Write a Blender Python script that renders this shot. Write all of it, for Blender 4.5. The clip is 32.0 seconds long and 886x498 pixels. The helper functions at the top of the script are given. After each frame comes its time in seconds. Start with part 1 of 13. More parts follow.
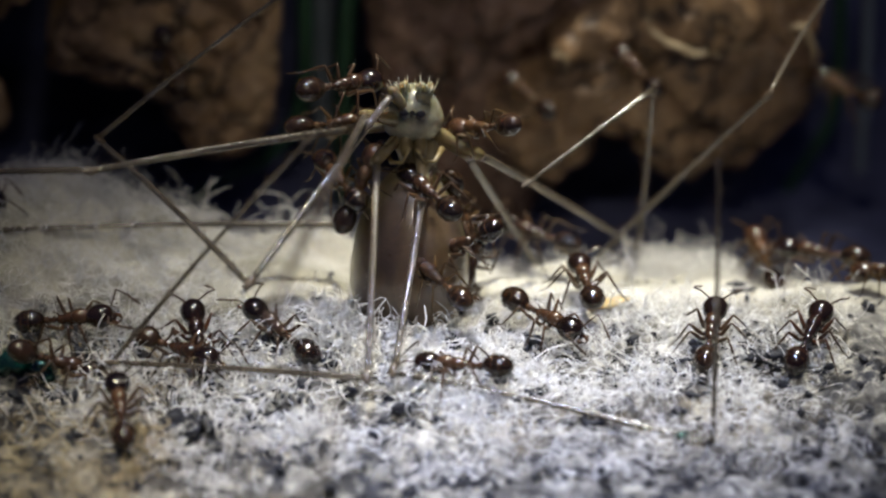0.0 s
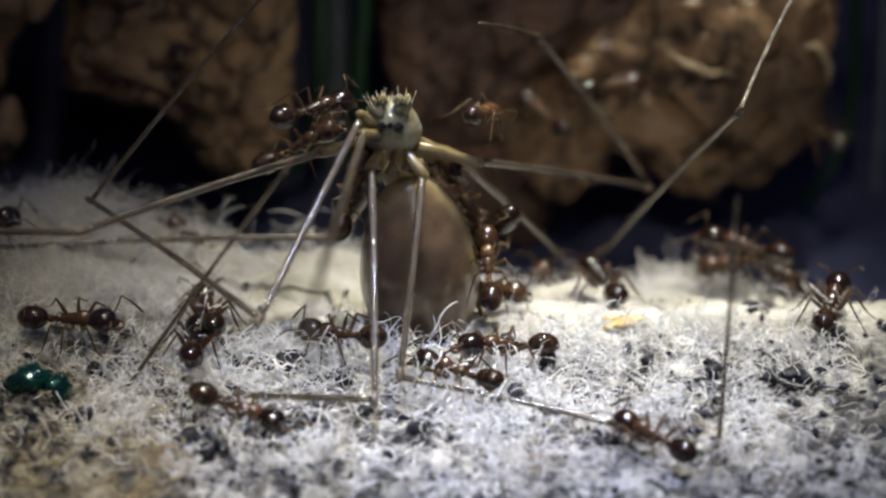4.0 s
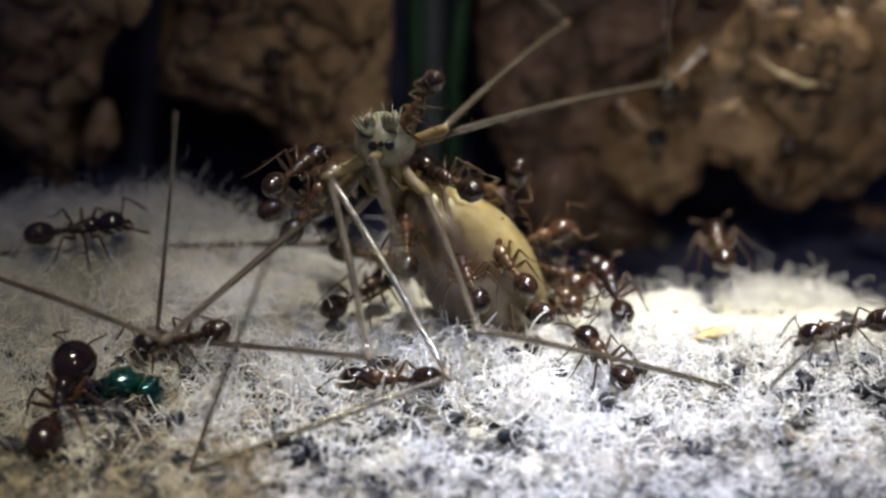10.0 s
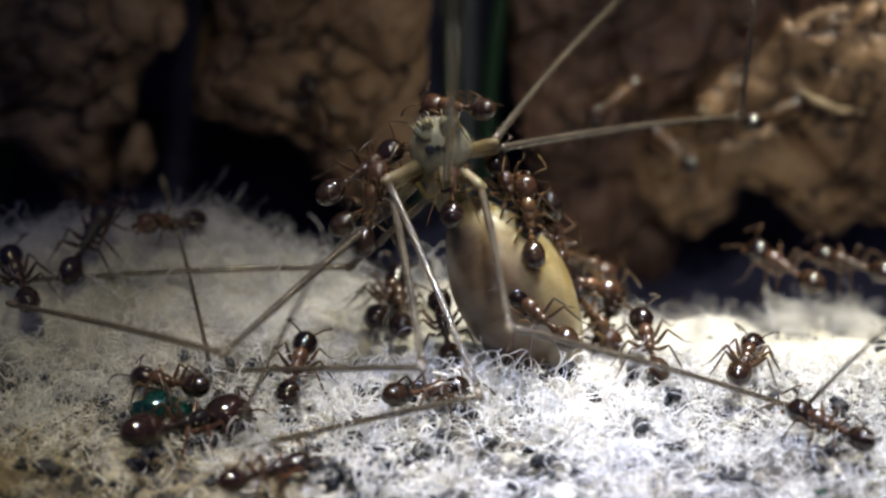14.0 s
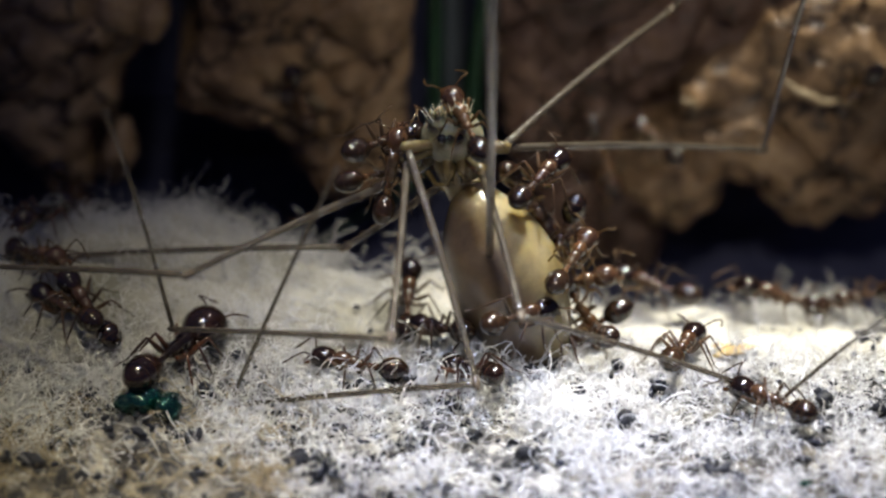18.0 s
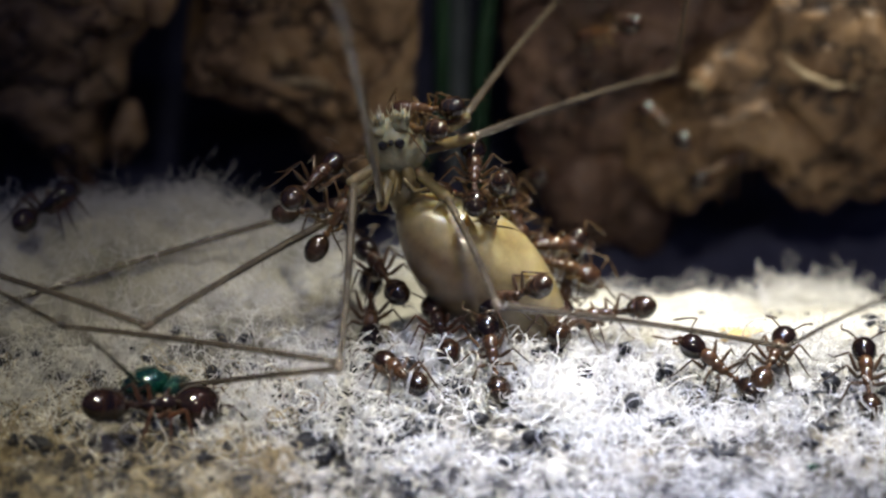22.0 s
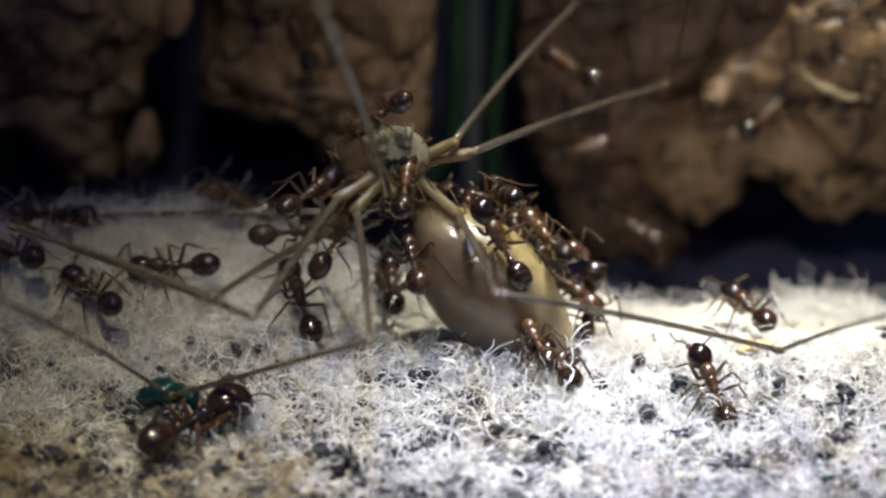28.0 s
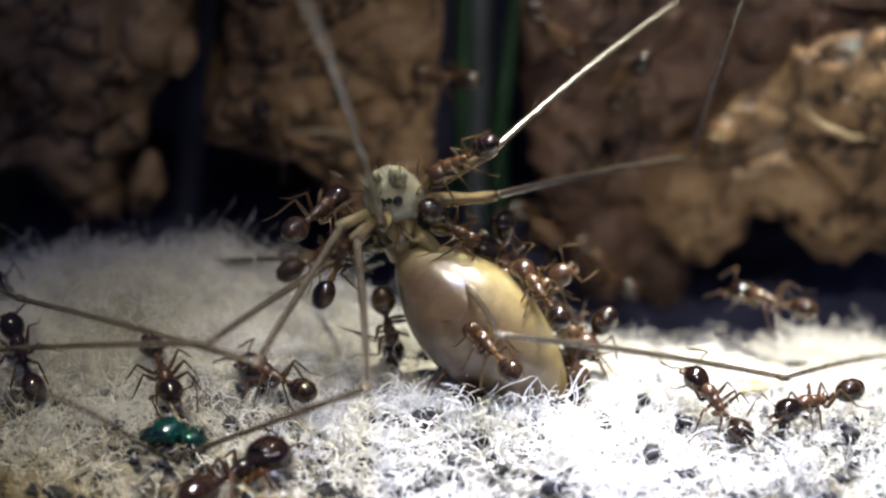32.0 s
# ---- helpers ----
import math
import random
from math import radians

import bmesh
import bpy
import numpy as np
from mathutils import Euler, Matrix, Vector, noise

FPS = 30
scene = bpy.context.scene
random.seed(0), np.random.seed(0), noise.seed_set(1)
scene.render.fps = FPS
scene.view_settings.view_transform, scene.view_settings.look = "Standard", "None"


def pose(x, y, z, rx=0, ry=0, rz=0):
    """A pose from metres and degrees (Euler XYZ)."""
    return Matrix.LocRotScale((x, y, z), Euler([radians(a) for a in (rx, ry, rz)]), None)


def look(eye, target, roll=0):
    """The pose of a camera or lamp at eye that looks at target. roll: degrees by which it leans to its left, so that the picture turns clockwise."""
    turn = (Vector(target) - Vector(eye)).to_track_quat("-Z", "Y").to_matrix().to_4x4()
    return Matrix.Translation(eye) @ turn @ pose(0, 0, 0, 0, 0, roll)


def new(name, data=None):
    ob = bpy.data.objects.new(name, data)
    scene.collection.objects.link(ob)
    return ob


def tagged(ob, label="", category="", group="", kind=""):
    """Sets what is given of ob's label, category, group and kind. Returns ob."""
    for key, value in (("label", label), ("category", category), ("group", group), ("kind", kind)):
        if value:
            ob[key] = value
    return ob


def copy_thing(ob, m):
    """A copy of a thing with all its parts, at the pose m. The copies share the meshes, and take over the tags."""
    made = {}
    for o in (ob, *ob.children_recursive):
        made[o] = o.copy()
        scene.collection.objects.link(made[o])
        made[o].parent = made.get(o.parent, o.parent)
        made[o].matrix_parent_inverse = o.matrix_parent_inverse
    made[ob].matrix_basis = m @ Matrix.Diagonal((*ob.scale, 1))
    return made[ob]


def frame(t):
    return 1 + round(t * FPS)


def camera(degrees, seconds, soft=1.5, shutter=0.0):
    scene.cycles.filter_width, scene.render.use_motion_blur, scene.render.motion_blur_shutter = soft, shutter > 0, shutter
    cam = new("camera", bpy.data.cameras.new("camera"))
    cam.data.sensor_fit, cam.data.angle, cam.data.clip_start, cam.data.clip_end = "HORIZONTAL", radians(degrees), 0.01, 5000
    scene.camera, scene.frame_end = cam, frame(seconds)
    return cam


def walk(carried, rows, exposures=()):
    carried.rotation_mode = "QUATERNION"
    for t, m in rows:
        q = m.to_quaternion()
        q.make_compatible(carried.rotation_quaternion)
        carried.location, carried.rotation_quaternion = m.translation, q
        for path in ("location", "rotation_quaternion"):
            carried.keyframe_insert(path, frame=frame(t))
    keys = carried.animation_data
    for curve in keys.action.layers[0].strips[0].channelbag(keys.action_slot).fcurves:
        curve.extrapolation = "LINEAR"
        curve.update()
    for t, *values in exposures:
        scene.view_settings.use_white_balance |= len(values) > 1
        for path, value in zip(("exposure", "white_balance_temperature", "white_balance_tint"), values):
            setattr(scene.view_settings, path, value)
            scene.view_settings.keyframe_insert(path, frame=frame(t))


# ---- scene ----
MM = 0.001
PITCH, REACH = radians(28.0), 100.0
AHEAD = Vector((0, math.cos(PITCH), -math.sin(PITCH)))
UP = Vector((0, math.sin(PITCH), math.cos(PITCH)))
RIGHT = Vector((1, 0, 0))

# ---- camera: a macro lens on a stand that pans and tilts a little ----
cam = camera(11.193, 32.0, soft=2.45)
cam.data.dof.use_dof = True
cam.data.dof.focus_distance = 0.0937
cam.data.dof.aperture_fstop = 62.0


def aim(a, b):
    """The lens stays where it is and points at a spot of the plane through the pad's rim."""
    return look(-AHEAD * REACH * MM, (-RIGHT * a + UP * b) * MM)


walk(cam, [(0, aim(-3.150, -1.150)), (0.5, aim(-3.125, -1.250)), (1, aim(-3.112, -1.275)), (1.5, aim(-3.087, -1.250)), (2, aim(-3.075, -1.137)), (2.5, aim(-3.025, -1.038)), (3, aim(-3.000, -0.925)), (3.5, aim(-2.938, -0.825)), (5.5, aim(-2.312, -0.550)), (6, aim(-2.125, -0.562)), (6.5, aim(-1.950, -0.575)), (7, aim(-1.750, -0.613)), (7.5, aim(-1.575, -0.637)), (8, aim(-1.387, -0.675)), (8.5, aim(-1.225, -0.675)), (9, aim(-1.075, -0.662)), (9.5, aim(-0.925, -0.625)), (10, aim(-0.775, -0.537)), (10.5, aim(-0.613, -0.450)), (11, aim(-0.450, -0.350)), (11.5, aim(-0.287, -0.250)), (12, aim(-0.138, -0.150)), (12.5, aim(-0.050, -0.062)), (13, aim(0.000, 0.000)), (13.5, aim(0.000, 0.013)), (14, aim(-0.013, 0.013)), (14.5, aim(-0.025, 0.013)), (16.5, aim(-0.175, -0.087)), (17, aim(-0.237, -0.163)), (17.5, aim(-0.312, -0.175)), (18, aim(-0.362, -0.163)), (18.5, aim(-0.388, -0.150)), (19, aim(-0.375, -0.125)), (19.5, aim(-0.350, -0.163)), (20, aim(-0.325, -0.200)), (20.5, aim(-0.300, -0.250)), (21, aim(-0.275, -0.287)), (21.5, aim(-0.237, -0.375)), (22, aim(-0.200, -0.525)), (22.5, aim(-0.150, -0.650)), (23, aim(-0.100, -0.700)), (23.5, aim(-0.062, -0.675)), (24, aim(-0.037, -0.613)), (24.5, aim(0.000, -0.562)), (25, aim(0.037, -0.487)), (25.5, aim(0.050, -0.425)), (27.5, aim(0.113, -0.312)), (28, aim(0.125, -0.287)), (28.5, aim(0.150, -0.250)), (29, aim(0.163, -0.200)), (29.5, aim(0.188, -0.125)), (30, aim(0.200, 0.000)), (30.5, aim(0.225, 0.113)), (31, aim(0.237, 0.263)), (31.5, aim(0.237, 0.412)), (32, aim(0.225, 0.600))],
     exposures=[(0, -0.28), (3.5, -0.25), (6, -0.13), (9, 0.06), (11, 0.10), (13.5, 0.15), (18, 0.10), (21, 0.12), (25, 0.09), (28, 0.16), (29.5, 0.27), (31, 0.52), (32, 0.69)])

# ---- light: two small lamps over a dark place, and two added fills ----
world = bpy.data.worlds.new("night")
scene.world = world
world.use_nodes = True
world.node_tree.nodes["Background"].inputs[0].default_value = (0.31, 0.40, 1.0, 1)
world.node_tree.nodes["Background"].inputs[1].default_value = 0.092


def spot(name, eye, target, watts, colour, cone, radius, blend=1.0):
    data = bpy.data.lights.new(name, "SPOT")
    data.energy, data.color, data.spot_size, data.spot_blend = watts, colour, radians(cone), blend
    data.shadow_soft_size = radius * MM
    ob = new(name, data)
    ob.matrix_world = look([v * MM for v in eye], [v * MM for v in target])
    return tagged(ob, kind="structure")


spot("key_lamp", (19, 20, 74), (6.4, -4.5, 0), 0.62, (1.0, 0.95, 0.78), 15.2, 3.0)
spot("front_lamp", (2, -15, 96), (3.8, -11.7, 0), 0.84, (0.54, 0.63, 1.0), 11.0, 6.0)
# two added fills: the first brightens the pad's left, the second the bark
spot("side_fill", (-14, -18, 90), (-3.8, -12.7, 0), 0.48, (1.0, 0.90, 0.58), 11.5, 6.0)
spot("wide_fill", (5, -60, 84), (5.8, 0.8, 0), 0.081, (1.0, 0.90, 0.72), 19.5, 3.5)


# ---- materials ----
def nodes_of(name):
    mat = bpy.data.materials.new(name)
    mat.use_nodes = True
    tree = mat.node_tree
    return mat, tree, tree.nodes["Principled BSDF"]


def noise_node(tree, scale, detail=6.0, rough=0.6, coords="Object"):
    n = tree.nodes.new("ShaderNodeTexNoise")
    n.inputs["Scale"].default_value, n.inputs["Detail"].default_value = scale, detail
    n.inputs["Roughness"].default_value = rough
    c = tree.nodes.new("ShaderNodeTexCoord")
    tree.links.new(c.outputs[coords], n.inputs["Vector"])
    return n


def ramp(tree, source, stops):
    r = tree.nodes.new("ShaderNodeValToRGB")
    el = r.color_ramp.elements
    while len(el) < len(stops):
        el.new(0.5)
    for e, (p, c) in zip(el, stops):
        e.position, e.color = p, (*c, 1)
    tree.links.new(source, r.inputs[0])
    return r


def mixed(tree, factor, a, b, blend="MIX"):
    m = tree.nodes.new("ShaderNodeMix")
    m.data_type, m.blend_type = "RGBA", blend
    for sock, v in ((m.inputs[0], factor), (m.inputs[6], a), (m.inputs[7], b)):
        if isinstance(v, (int, float)):
            sock.default_value = v
        elif isinstance(v, tuple):
            sock.default_value = (*v, 1)
        else:
            tree.links.new(v, sock)
    return m.outputs[2]


def bump(tree, shader, height, strength, distance):
    b = tree.nodes.new("ShaderNodeBump")
    b.inputs["Strength"].default_value, b.inputs["Distance"].default_value = strength, distance * MM
    tree.links.new(height, b.inputs["Height"])
    tree.links.new(b.outputs[0], shader.inputs["Normal"])


def surface(name, stops, scale, rough, fine=0, coat=0.0, relief=(0.5, 0.03), sss=0.0, through_light=0.0, vary=0.0, metal=0.0):
    """A mottled surface: a coarse noise picks the colour, a fine one gives grain and relief. Scales are per metre."""
    mat, tree, p = nodes_of(name)
    n = noise_node(tree, scale)
    col = ramp(tree, n.outputs["Fac"], stops).outputs[0]
    f = noise_node(tree, fine or scale * 7, 4.0, 0.65)
    g = ramp(tree, f.outputs["Fac"], [(0.25, (0.72, 0.72, 0.72)), (0.75, (1.15, 1.15, 1.15))]).outputs[0]
    col = mixed(tree, 0.8, col, g, "MULTIPLY")
    if vary:
        info = tree.nodes.new("ShaderNodeObjectInfo")
        v = ramp(tree, info.outputs["Random"], [(0, (1 - vary,) * 3), (1, (1 + vary,) * 3)]).outputs[0]
        col = mixed(tree, 1.0, col, v, "MULTIPLY")
    tree.links.new(col, p.inputs["Base Color"])
    p.inputs["Roughness"].default_value = rough
    p.inputs["Metallic"].default_value = metal
    p.inputs["Coat Weight"].default_value = coat
    p.inputs["Coat Roughness"].default_value = 0.035
    if sss:
        p.inputs["Subsurface Weight"].default_value = sss
        p.inputs["Subsurface Radius"].default_value = (1.0, 0.6, 0.3)
        p.inputs["Subsurface Scale"].default_value = 0.5 * MM
    if through_light:
        p.inputs["Transmission Weight"].default_value = through_light
        p.inputs["IOR"].default_value = 1.3
    bump(tree, p, f.outputs["Fac"], *relief)
    return mat


def pad_material():
    mat, tree, p = nodes_of("felted_fibre")
    c = tree.nodes.new("ShaderNodeTexCoord")
    sep = tree.nodes.new("ShaderNodeSeparateXYZ")
    tree.links.new(c.outputs["Object"], sep.inputs[0])
    base = ramp(tree, noise_node(tree, 420, 8).outputs["Fac"], [(0.30, (0.32, 0.31, 0.25)), (0.48, (0.60, 0.58, 0.51)), (0.62, (0.80, 0.78, 0.72))]).outputs[0]
    # a rusty tan stain in one front corner
    d = tree.nodes.new("ShaderNodeVectorMath")
    d.operation = "DISTANCE"
    d.inputs[1].default_value = (-0.0080, -0.0130, 0)
    wob = noise_node(tree, 500, 5)
    add = tree.nodes.new("ShaderNodeMath")
    add.operation = "MULTIPLY_ADD"
    add.inputs[1].default_value = 0.010
    tree.links.new(c.outputs["Object"], d.inputs[0])
    tree.links.new(wob.outputs["Fac"], add.inputs[0])
    tree.links.new(d.outputs["Value"], add.inputs[2])
    stain = tree.nodes.new("ShaderNodeMapRange")
    stain.inputs[1].default_value, stain.inputs[2].default_value = 0.0115, 0.0080
    stain.inputs[4].default_value = 0.6
    tree.links.new(add.outputs[0], stain.inputs[0])
    base = mixed(tree, stain.outputs[0], base, (0.36, 0.285, 0.18))
    # matted dark dirt between the fibres towards the worn front strip
    dirt = noise_node(tree, 1900, 8, 0.75)
    dirt_mask = ramp(tree, dirt.outputs["Fac"], [(0.42, (0, 0, 0)), (0.52, (1, 1, 1))]).outputs[0]
    front = tree.nodes.new("ShaderNodeMapRange")
    front.inputs[1].default_value, front.inputs[2].default_value = -0.0044, -0.0066
    front.inputs[3].default_value, front.inputs[4].default_value = 0.03, 0.93
    tree.links.new(sep.outputs[1], front.inputs[0])
    cluster = ramp(tree, noise_node(tree, 620, 3).outputs["Fac"], [(0.36, (0.45, 0.45, 0.45)), (0.54, (1, 1, 1))]).outputs[0]
    both = tree.nodes.new("ShaderNodeMath")
    both.operation = "MULTIPLY"
    tree.links.new(dirt_mask, both.inputs[0])
    tree.links.new(cluster, both.inputs[1])
    k = tree.nodes.new("ShaderNodeMath")
    k.operation = "MULTIPLY"
    tree.links.new(both.outputs[0], k.inputs[0])
    tree.links.new(front.outputs[0], k.inputs[1])
    col = mixed(tree, k.outputs[0], base, (0.030, 0.034, 0.055))
    felt = ramp(tree, noise_node(tree, 1000, 7, 0.7).outputs["Fac"], [(0.44, (1, 1, 1)), (0.60, (0, 0, 0))]).outputs[0]
    worn = tree.nodes.new("ShaderNodeMath")
    worn.operation = "MULTIPLY"
    tree.links.new(felt, worn.inputs[0])
    tree.links.new(front.outputs[0], worn.inputs[1])
    col = mixed(tree, worn.outputs[0], col, (0.20, 0.195, 0.205), "MULTIPLY")
    # faint ochre blotches
    blot = ramp(tree, noise_node(tree, 260, 4).outputs["Fac"], [(0.56, (0, 0, 0)), (0.70, (1, 1, 1))]).outputs[0]
    half = tree.nodes.new("ShaderNodeMath")
    half.operation = "MULTIPLY"
    half.inputs[1].default_value = 0.35
    tree.links.new(blot, half.inputs[0])
    col = mixed(tree, half.outputs[0], col, (0.55, 0.45, 0.27))
    tree.links.new(col, p.inputs["Base Color"])
    p.inputs["Roughness"].default_value = 0.9
    p.inputs["Subsurface Weight"].default_value = 0.2
    p.inputs["Subsurface Radius"].default_value = (1, 1, 1)
    p.inputs["Subsurface Scale"].default_value = 0.15 * MM
    bump(tree, p, noise_node(tree, 3500, 6, 0.75).outputs["Fac"], 0.9, 0.2)
    return mat


def bark_material(name, stops):
    """Damp bark: blotchy colour, dark fissures, fibrous relief and wet patches."""
    mat, tree, p = nodes_of(name)
    col = ramp(tree, noise_node(tree, 420, 9, 0.66).outputs["Fac"], stops).outputs[0]
    fine = noise_node(tree, 3200, 6, 0.7)
    col = mixed(tree, 0.85, col, ramp(tree, fine.outputs["Fac"], [(0.28, (0.55, 0.52, 0.50)), (0.72, (1.25, 1.25, 1.22))]).outputs[0], "MULTIPLY")
    crack = noise_node(tree, 300, 4, 0.55)
    lines = tree.nodes.new("ShaderNodeMath")
    lines.operation = "PINGPONG"
    lines.inputs[1].default_value = 0.5
    tree.links.new(crack.outputs["Fac"], lines.inputs[0])
    gap = ramp(tree, lines.outputs[0], [(0.478, (1, 1, 1)), (0.498, (0, 0, 0))]).outputs[0]
    col = mixed(tree, gap, (0.030, 0.018, 0.012), col)
    tree.links.new(col, p.inputs["Base Color"])
    wet = ramp(tree, noise_node(tree, 900, 5, 0.6).outputs["Fac"], [(0.40, (0.72, 0.72, 0.72)), (0.58, (0.12, 0.12, 0.12))]).outputs[0]
    tree.links.new(wet, p.inputs["Roughness"])
    high = mixed(tree, 0.5, fine.outputs["Fac"], gap)
    bump(tree, p, high, 0.9, 0.16)
    return mat


def shank_material():
    """Glassy greyish tan leg cuticle with fine rings across."""
    mat, tree, p = nodes_of("glassy_shank")
    col = ramp(tree, noise_node(tree, 900, 5).outputs["Fac"], [(0.3, (0.115, 0.090, 0.060)), (0.7, (0.275, 0.230, 0.165))]).outputs[0]
    tree.links.new(col, p.inputs["Base Color"])
    c = tree.nodes.new("ShaderNodeTexCoord")
    w = tree.nodes.new("ShaderNodeTexWave")
    w.wave_type, w.bands_direction = "BANDS", "Y"
    w.inputs["Scale"].default_value, w.inputs["Distortion"].default_value = 2600, 1.5
    tree.links.new(c.outputs["Object"], w.inputs["Vector"])
    p.inputs["Roughness"].default_value = 0.22
    p.inputs["Coat Weight"].default_value, p.inputs["Coat Roughness"].default_value = 1.0, 0.13
    p.inputs["Transmission Weight"].default_value, p.inputs["IOR"].default_value = 0.70, 1.40
    bump(tree, p, w.outputs["Fac"], 0.5, 0.006)
    return mat


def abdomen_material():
    """Taut silky skin: cream back, shade painted brown on belly and hind end, fine wrinkles."""
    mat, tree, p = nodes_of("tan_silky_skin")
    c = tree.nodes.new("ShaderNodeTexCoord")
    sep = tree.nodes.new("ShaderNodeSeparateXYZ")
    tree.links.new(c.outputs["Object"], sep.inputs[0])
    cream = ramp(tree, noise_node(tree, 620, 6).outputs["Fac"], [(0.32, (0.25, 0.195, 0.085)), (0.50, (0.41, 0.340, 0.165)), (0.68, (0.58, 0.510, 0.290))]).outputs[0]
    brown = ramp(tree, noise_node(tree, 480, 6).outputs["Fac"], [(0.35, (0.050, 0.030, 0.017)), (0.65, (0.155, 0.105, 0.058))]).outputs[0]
    # shade painted brown on the belly, cream back: local -z is the back
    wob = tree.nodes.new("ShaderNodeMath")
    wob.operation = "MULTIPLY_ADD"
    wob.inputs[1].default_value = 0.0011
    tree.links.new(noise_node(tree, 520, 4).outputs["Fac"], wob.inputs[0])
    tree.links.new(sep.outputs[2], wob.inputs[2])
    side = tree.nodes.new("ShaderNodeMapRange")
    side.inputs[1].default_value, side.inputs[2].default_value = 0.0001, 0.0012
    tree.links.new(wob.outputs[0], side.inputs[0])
    # painted shade deepens towards the hind end
    tail_shade = tree.nodes.new("ShaderNodeMapRange")
    tail_shade.inputs[1].default_value, tail_shade.inputs[2].default_value = -0.0024, -0.0046
    tail_shade.inputs[4].default_value = 0.6
    tree.links.new(sep.outputs[1], tail_shade.inputs[0])
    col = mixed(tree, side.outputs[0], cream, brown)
    col = mixed(tree, tail_shade.outputs[0], col, brown)
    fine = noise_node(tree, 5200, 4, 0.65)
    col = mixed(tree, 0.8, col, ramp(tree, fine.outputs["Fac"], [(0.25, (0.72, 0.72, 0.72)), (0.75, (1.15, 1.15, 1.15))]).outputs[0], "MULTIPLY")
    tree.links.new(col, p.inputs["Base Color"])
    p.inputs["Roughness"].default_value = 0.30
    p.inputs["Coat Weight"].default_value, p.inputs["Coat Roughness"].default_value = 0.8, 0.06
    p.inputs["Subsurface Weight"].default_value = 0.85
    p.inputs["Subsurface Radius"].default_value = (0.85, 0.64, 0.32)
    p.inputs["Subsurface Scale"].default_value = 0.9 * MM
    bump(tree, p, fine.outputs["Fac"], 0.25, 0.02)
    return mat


M_PAD = pad_material()
M_FIBRE = surface("cotton_fibre", [(0.3, (0.78, 0.77, 0.75)), (0.7, (0.96, 0.96, 0.95))], 700, 0.30, sss=0.0, relief=(0.1, 0.01))
M_OCHRE = surface("stained_fibre", [(0.3, (0.28, 0.21, 0.11)), (0.7, (0.66, 0.58, 0.42))], 500, 0.45, relief=(0.1, 0.01))
# the navy haze of the dark gaps is put into the soil's blue
M_SOIL_NAVY = surface("navy_haze_soil", [(0.3, (0.028, 0.033, 0.085)), (0.7, (0.060, 0.068, 0.150))], 900, 0.95, relief=(0.8, 0.1))
M_ROCK = bark_material("brown_bark", [(0.28, (0.052, 0.030, 0.017)), (0.42, (0.185, 0.114, 0.062)), (0.56, (0.33, 0.215, 0.118)), (0.74, (0.52, 0.385, 0.235))])
# darker copy of the bark, with the recess's shade in its colour
M_SHADED_BARK = bark_material("shaded_bark", [(0.28, (0.045, 0.026, 0.020)), (0.46, (0.145, 0.087, 0.064)), (0.62, (0.24, 0.150, 0.105)), (0.80, (0.46, 0.33, 0.22))])
M_LIP = bark_material("pale_bark_lip", [(0.28, (0.22, 0.16, 0.09)), (0.50, (0.38, 0.30, 0.19)), (0.75, (0.56, 0.47, 0.32))])
M_GRAIN = surface("black_grain", [(0.3, (0.003, 0.004, 0.008)), (0.7, (0.013, 0.015, 0.028))], 6000, 0.5, relief=(0.6, 0.03), vary=0.3)
M_BLADE = surface("green_blade", [(0.3, (0.006, 0.030, 0.014)), (0.7, (0.014, 0.066, 0.030))], 300, 0.6, relief=(0.3, 0.03))
M_PALE = surface("pale_streak", [(0.3, (0.10, 0.13, 0.17)), (0.7, (0.20, 0.24, 0.29))], 300, 0.6, relief=(0.3, 0.03))
M_ORANGE = surface("amber_flake", [(0.3, (0.58, 0.38, 0.13)), (0.7, (0.74, 0.58, 0.30))], 3000, 0.45, relief=(0.5, 0.03), sss=0.2)
M_SHELL = surface("green_shell", [(0.35, (0.004, 0.014, 0.016)), (0.62, (0.006, 0.10, 0.07))], 2500, 0.18, coat=1.0, relief=(0.3, 0.02), metal=0.55)
M_HEAD = surface("black_brown_cuticle", [(0.3, (0.006, 0.004, 0.003)), (0.7, (0.024, 0.009, 0.005))], 2200, 0.14, fine=24000, coat=0.4, relief=(0.15, 0.008), vary=0.35)
M_THORAX = surface("chestnut_cuticle", [(0.3, (0.027, 0.012, 0.006)), (0.7, (0.088, 0.042, 0.018))], 2200, 0.22, fine=24000, coat=0.5, relief=(0.2, 0.008), vary=0.35)
M_LEG = surface("amber_limb", [(0.3, (0.034, 0.018, 0.009)), (0.7, (0.100, 0.055, 0.025))], 2500, 0.28, fine=20000, coat=0.4, relief=(0.1, 0.005), vary=0.3)
M_DARKLEG = surface("dark_limb", [(0.3, (0.03, 0.012, 0.006)), (0.7, (0.10, 0.036, 0.014))], 2500, 0.28, fine=20000, coat=0.4, relief=(0.1, 0.005), vary=0.3)
# lit copies of chestnut cuticle and limb: back light put into the colour
M_BACKLIT_CUTICLE = surface("backlit_cuticle", [(0.3, (0.046, 0.022, 0.009)), (0.7, (0.135, 0.069, 0.027))], 2200, 0.18, fine=24000, coat=0.6, relief=(0.2, 0.008), vary=0.3, sss=0.3)
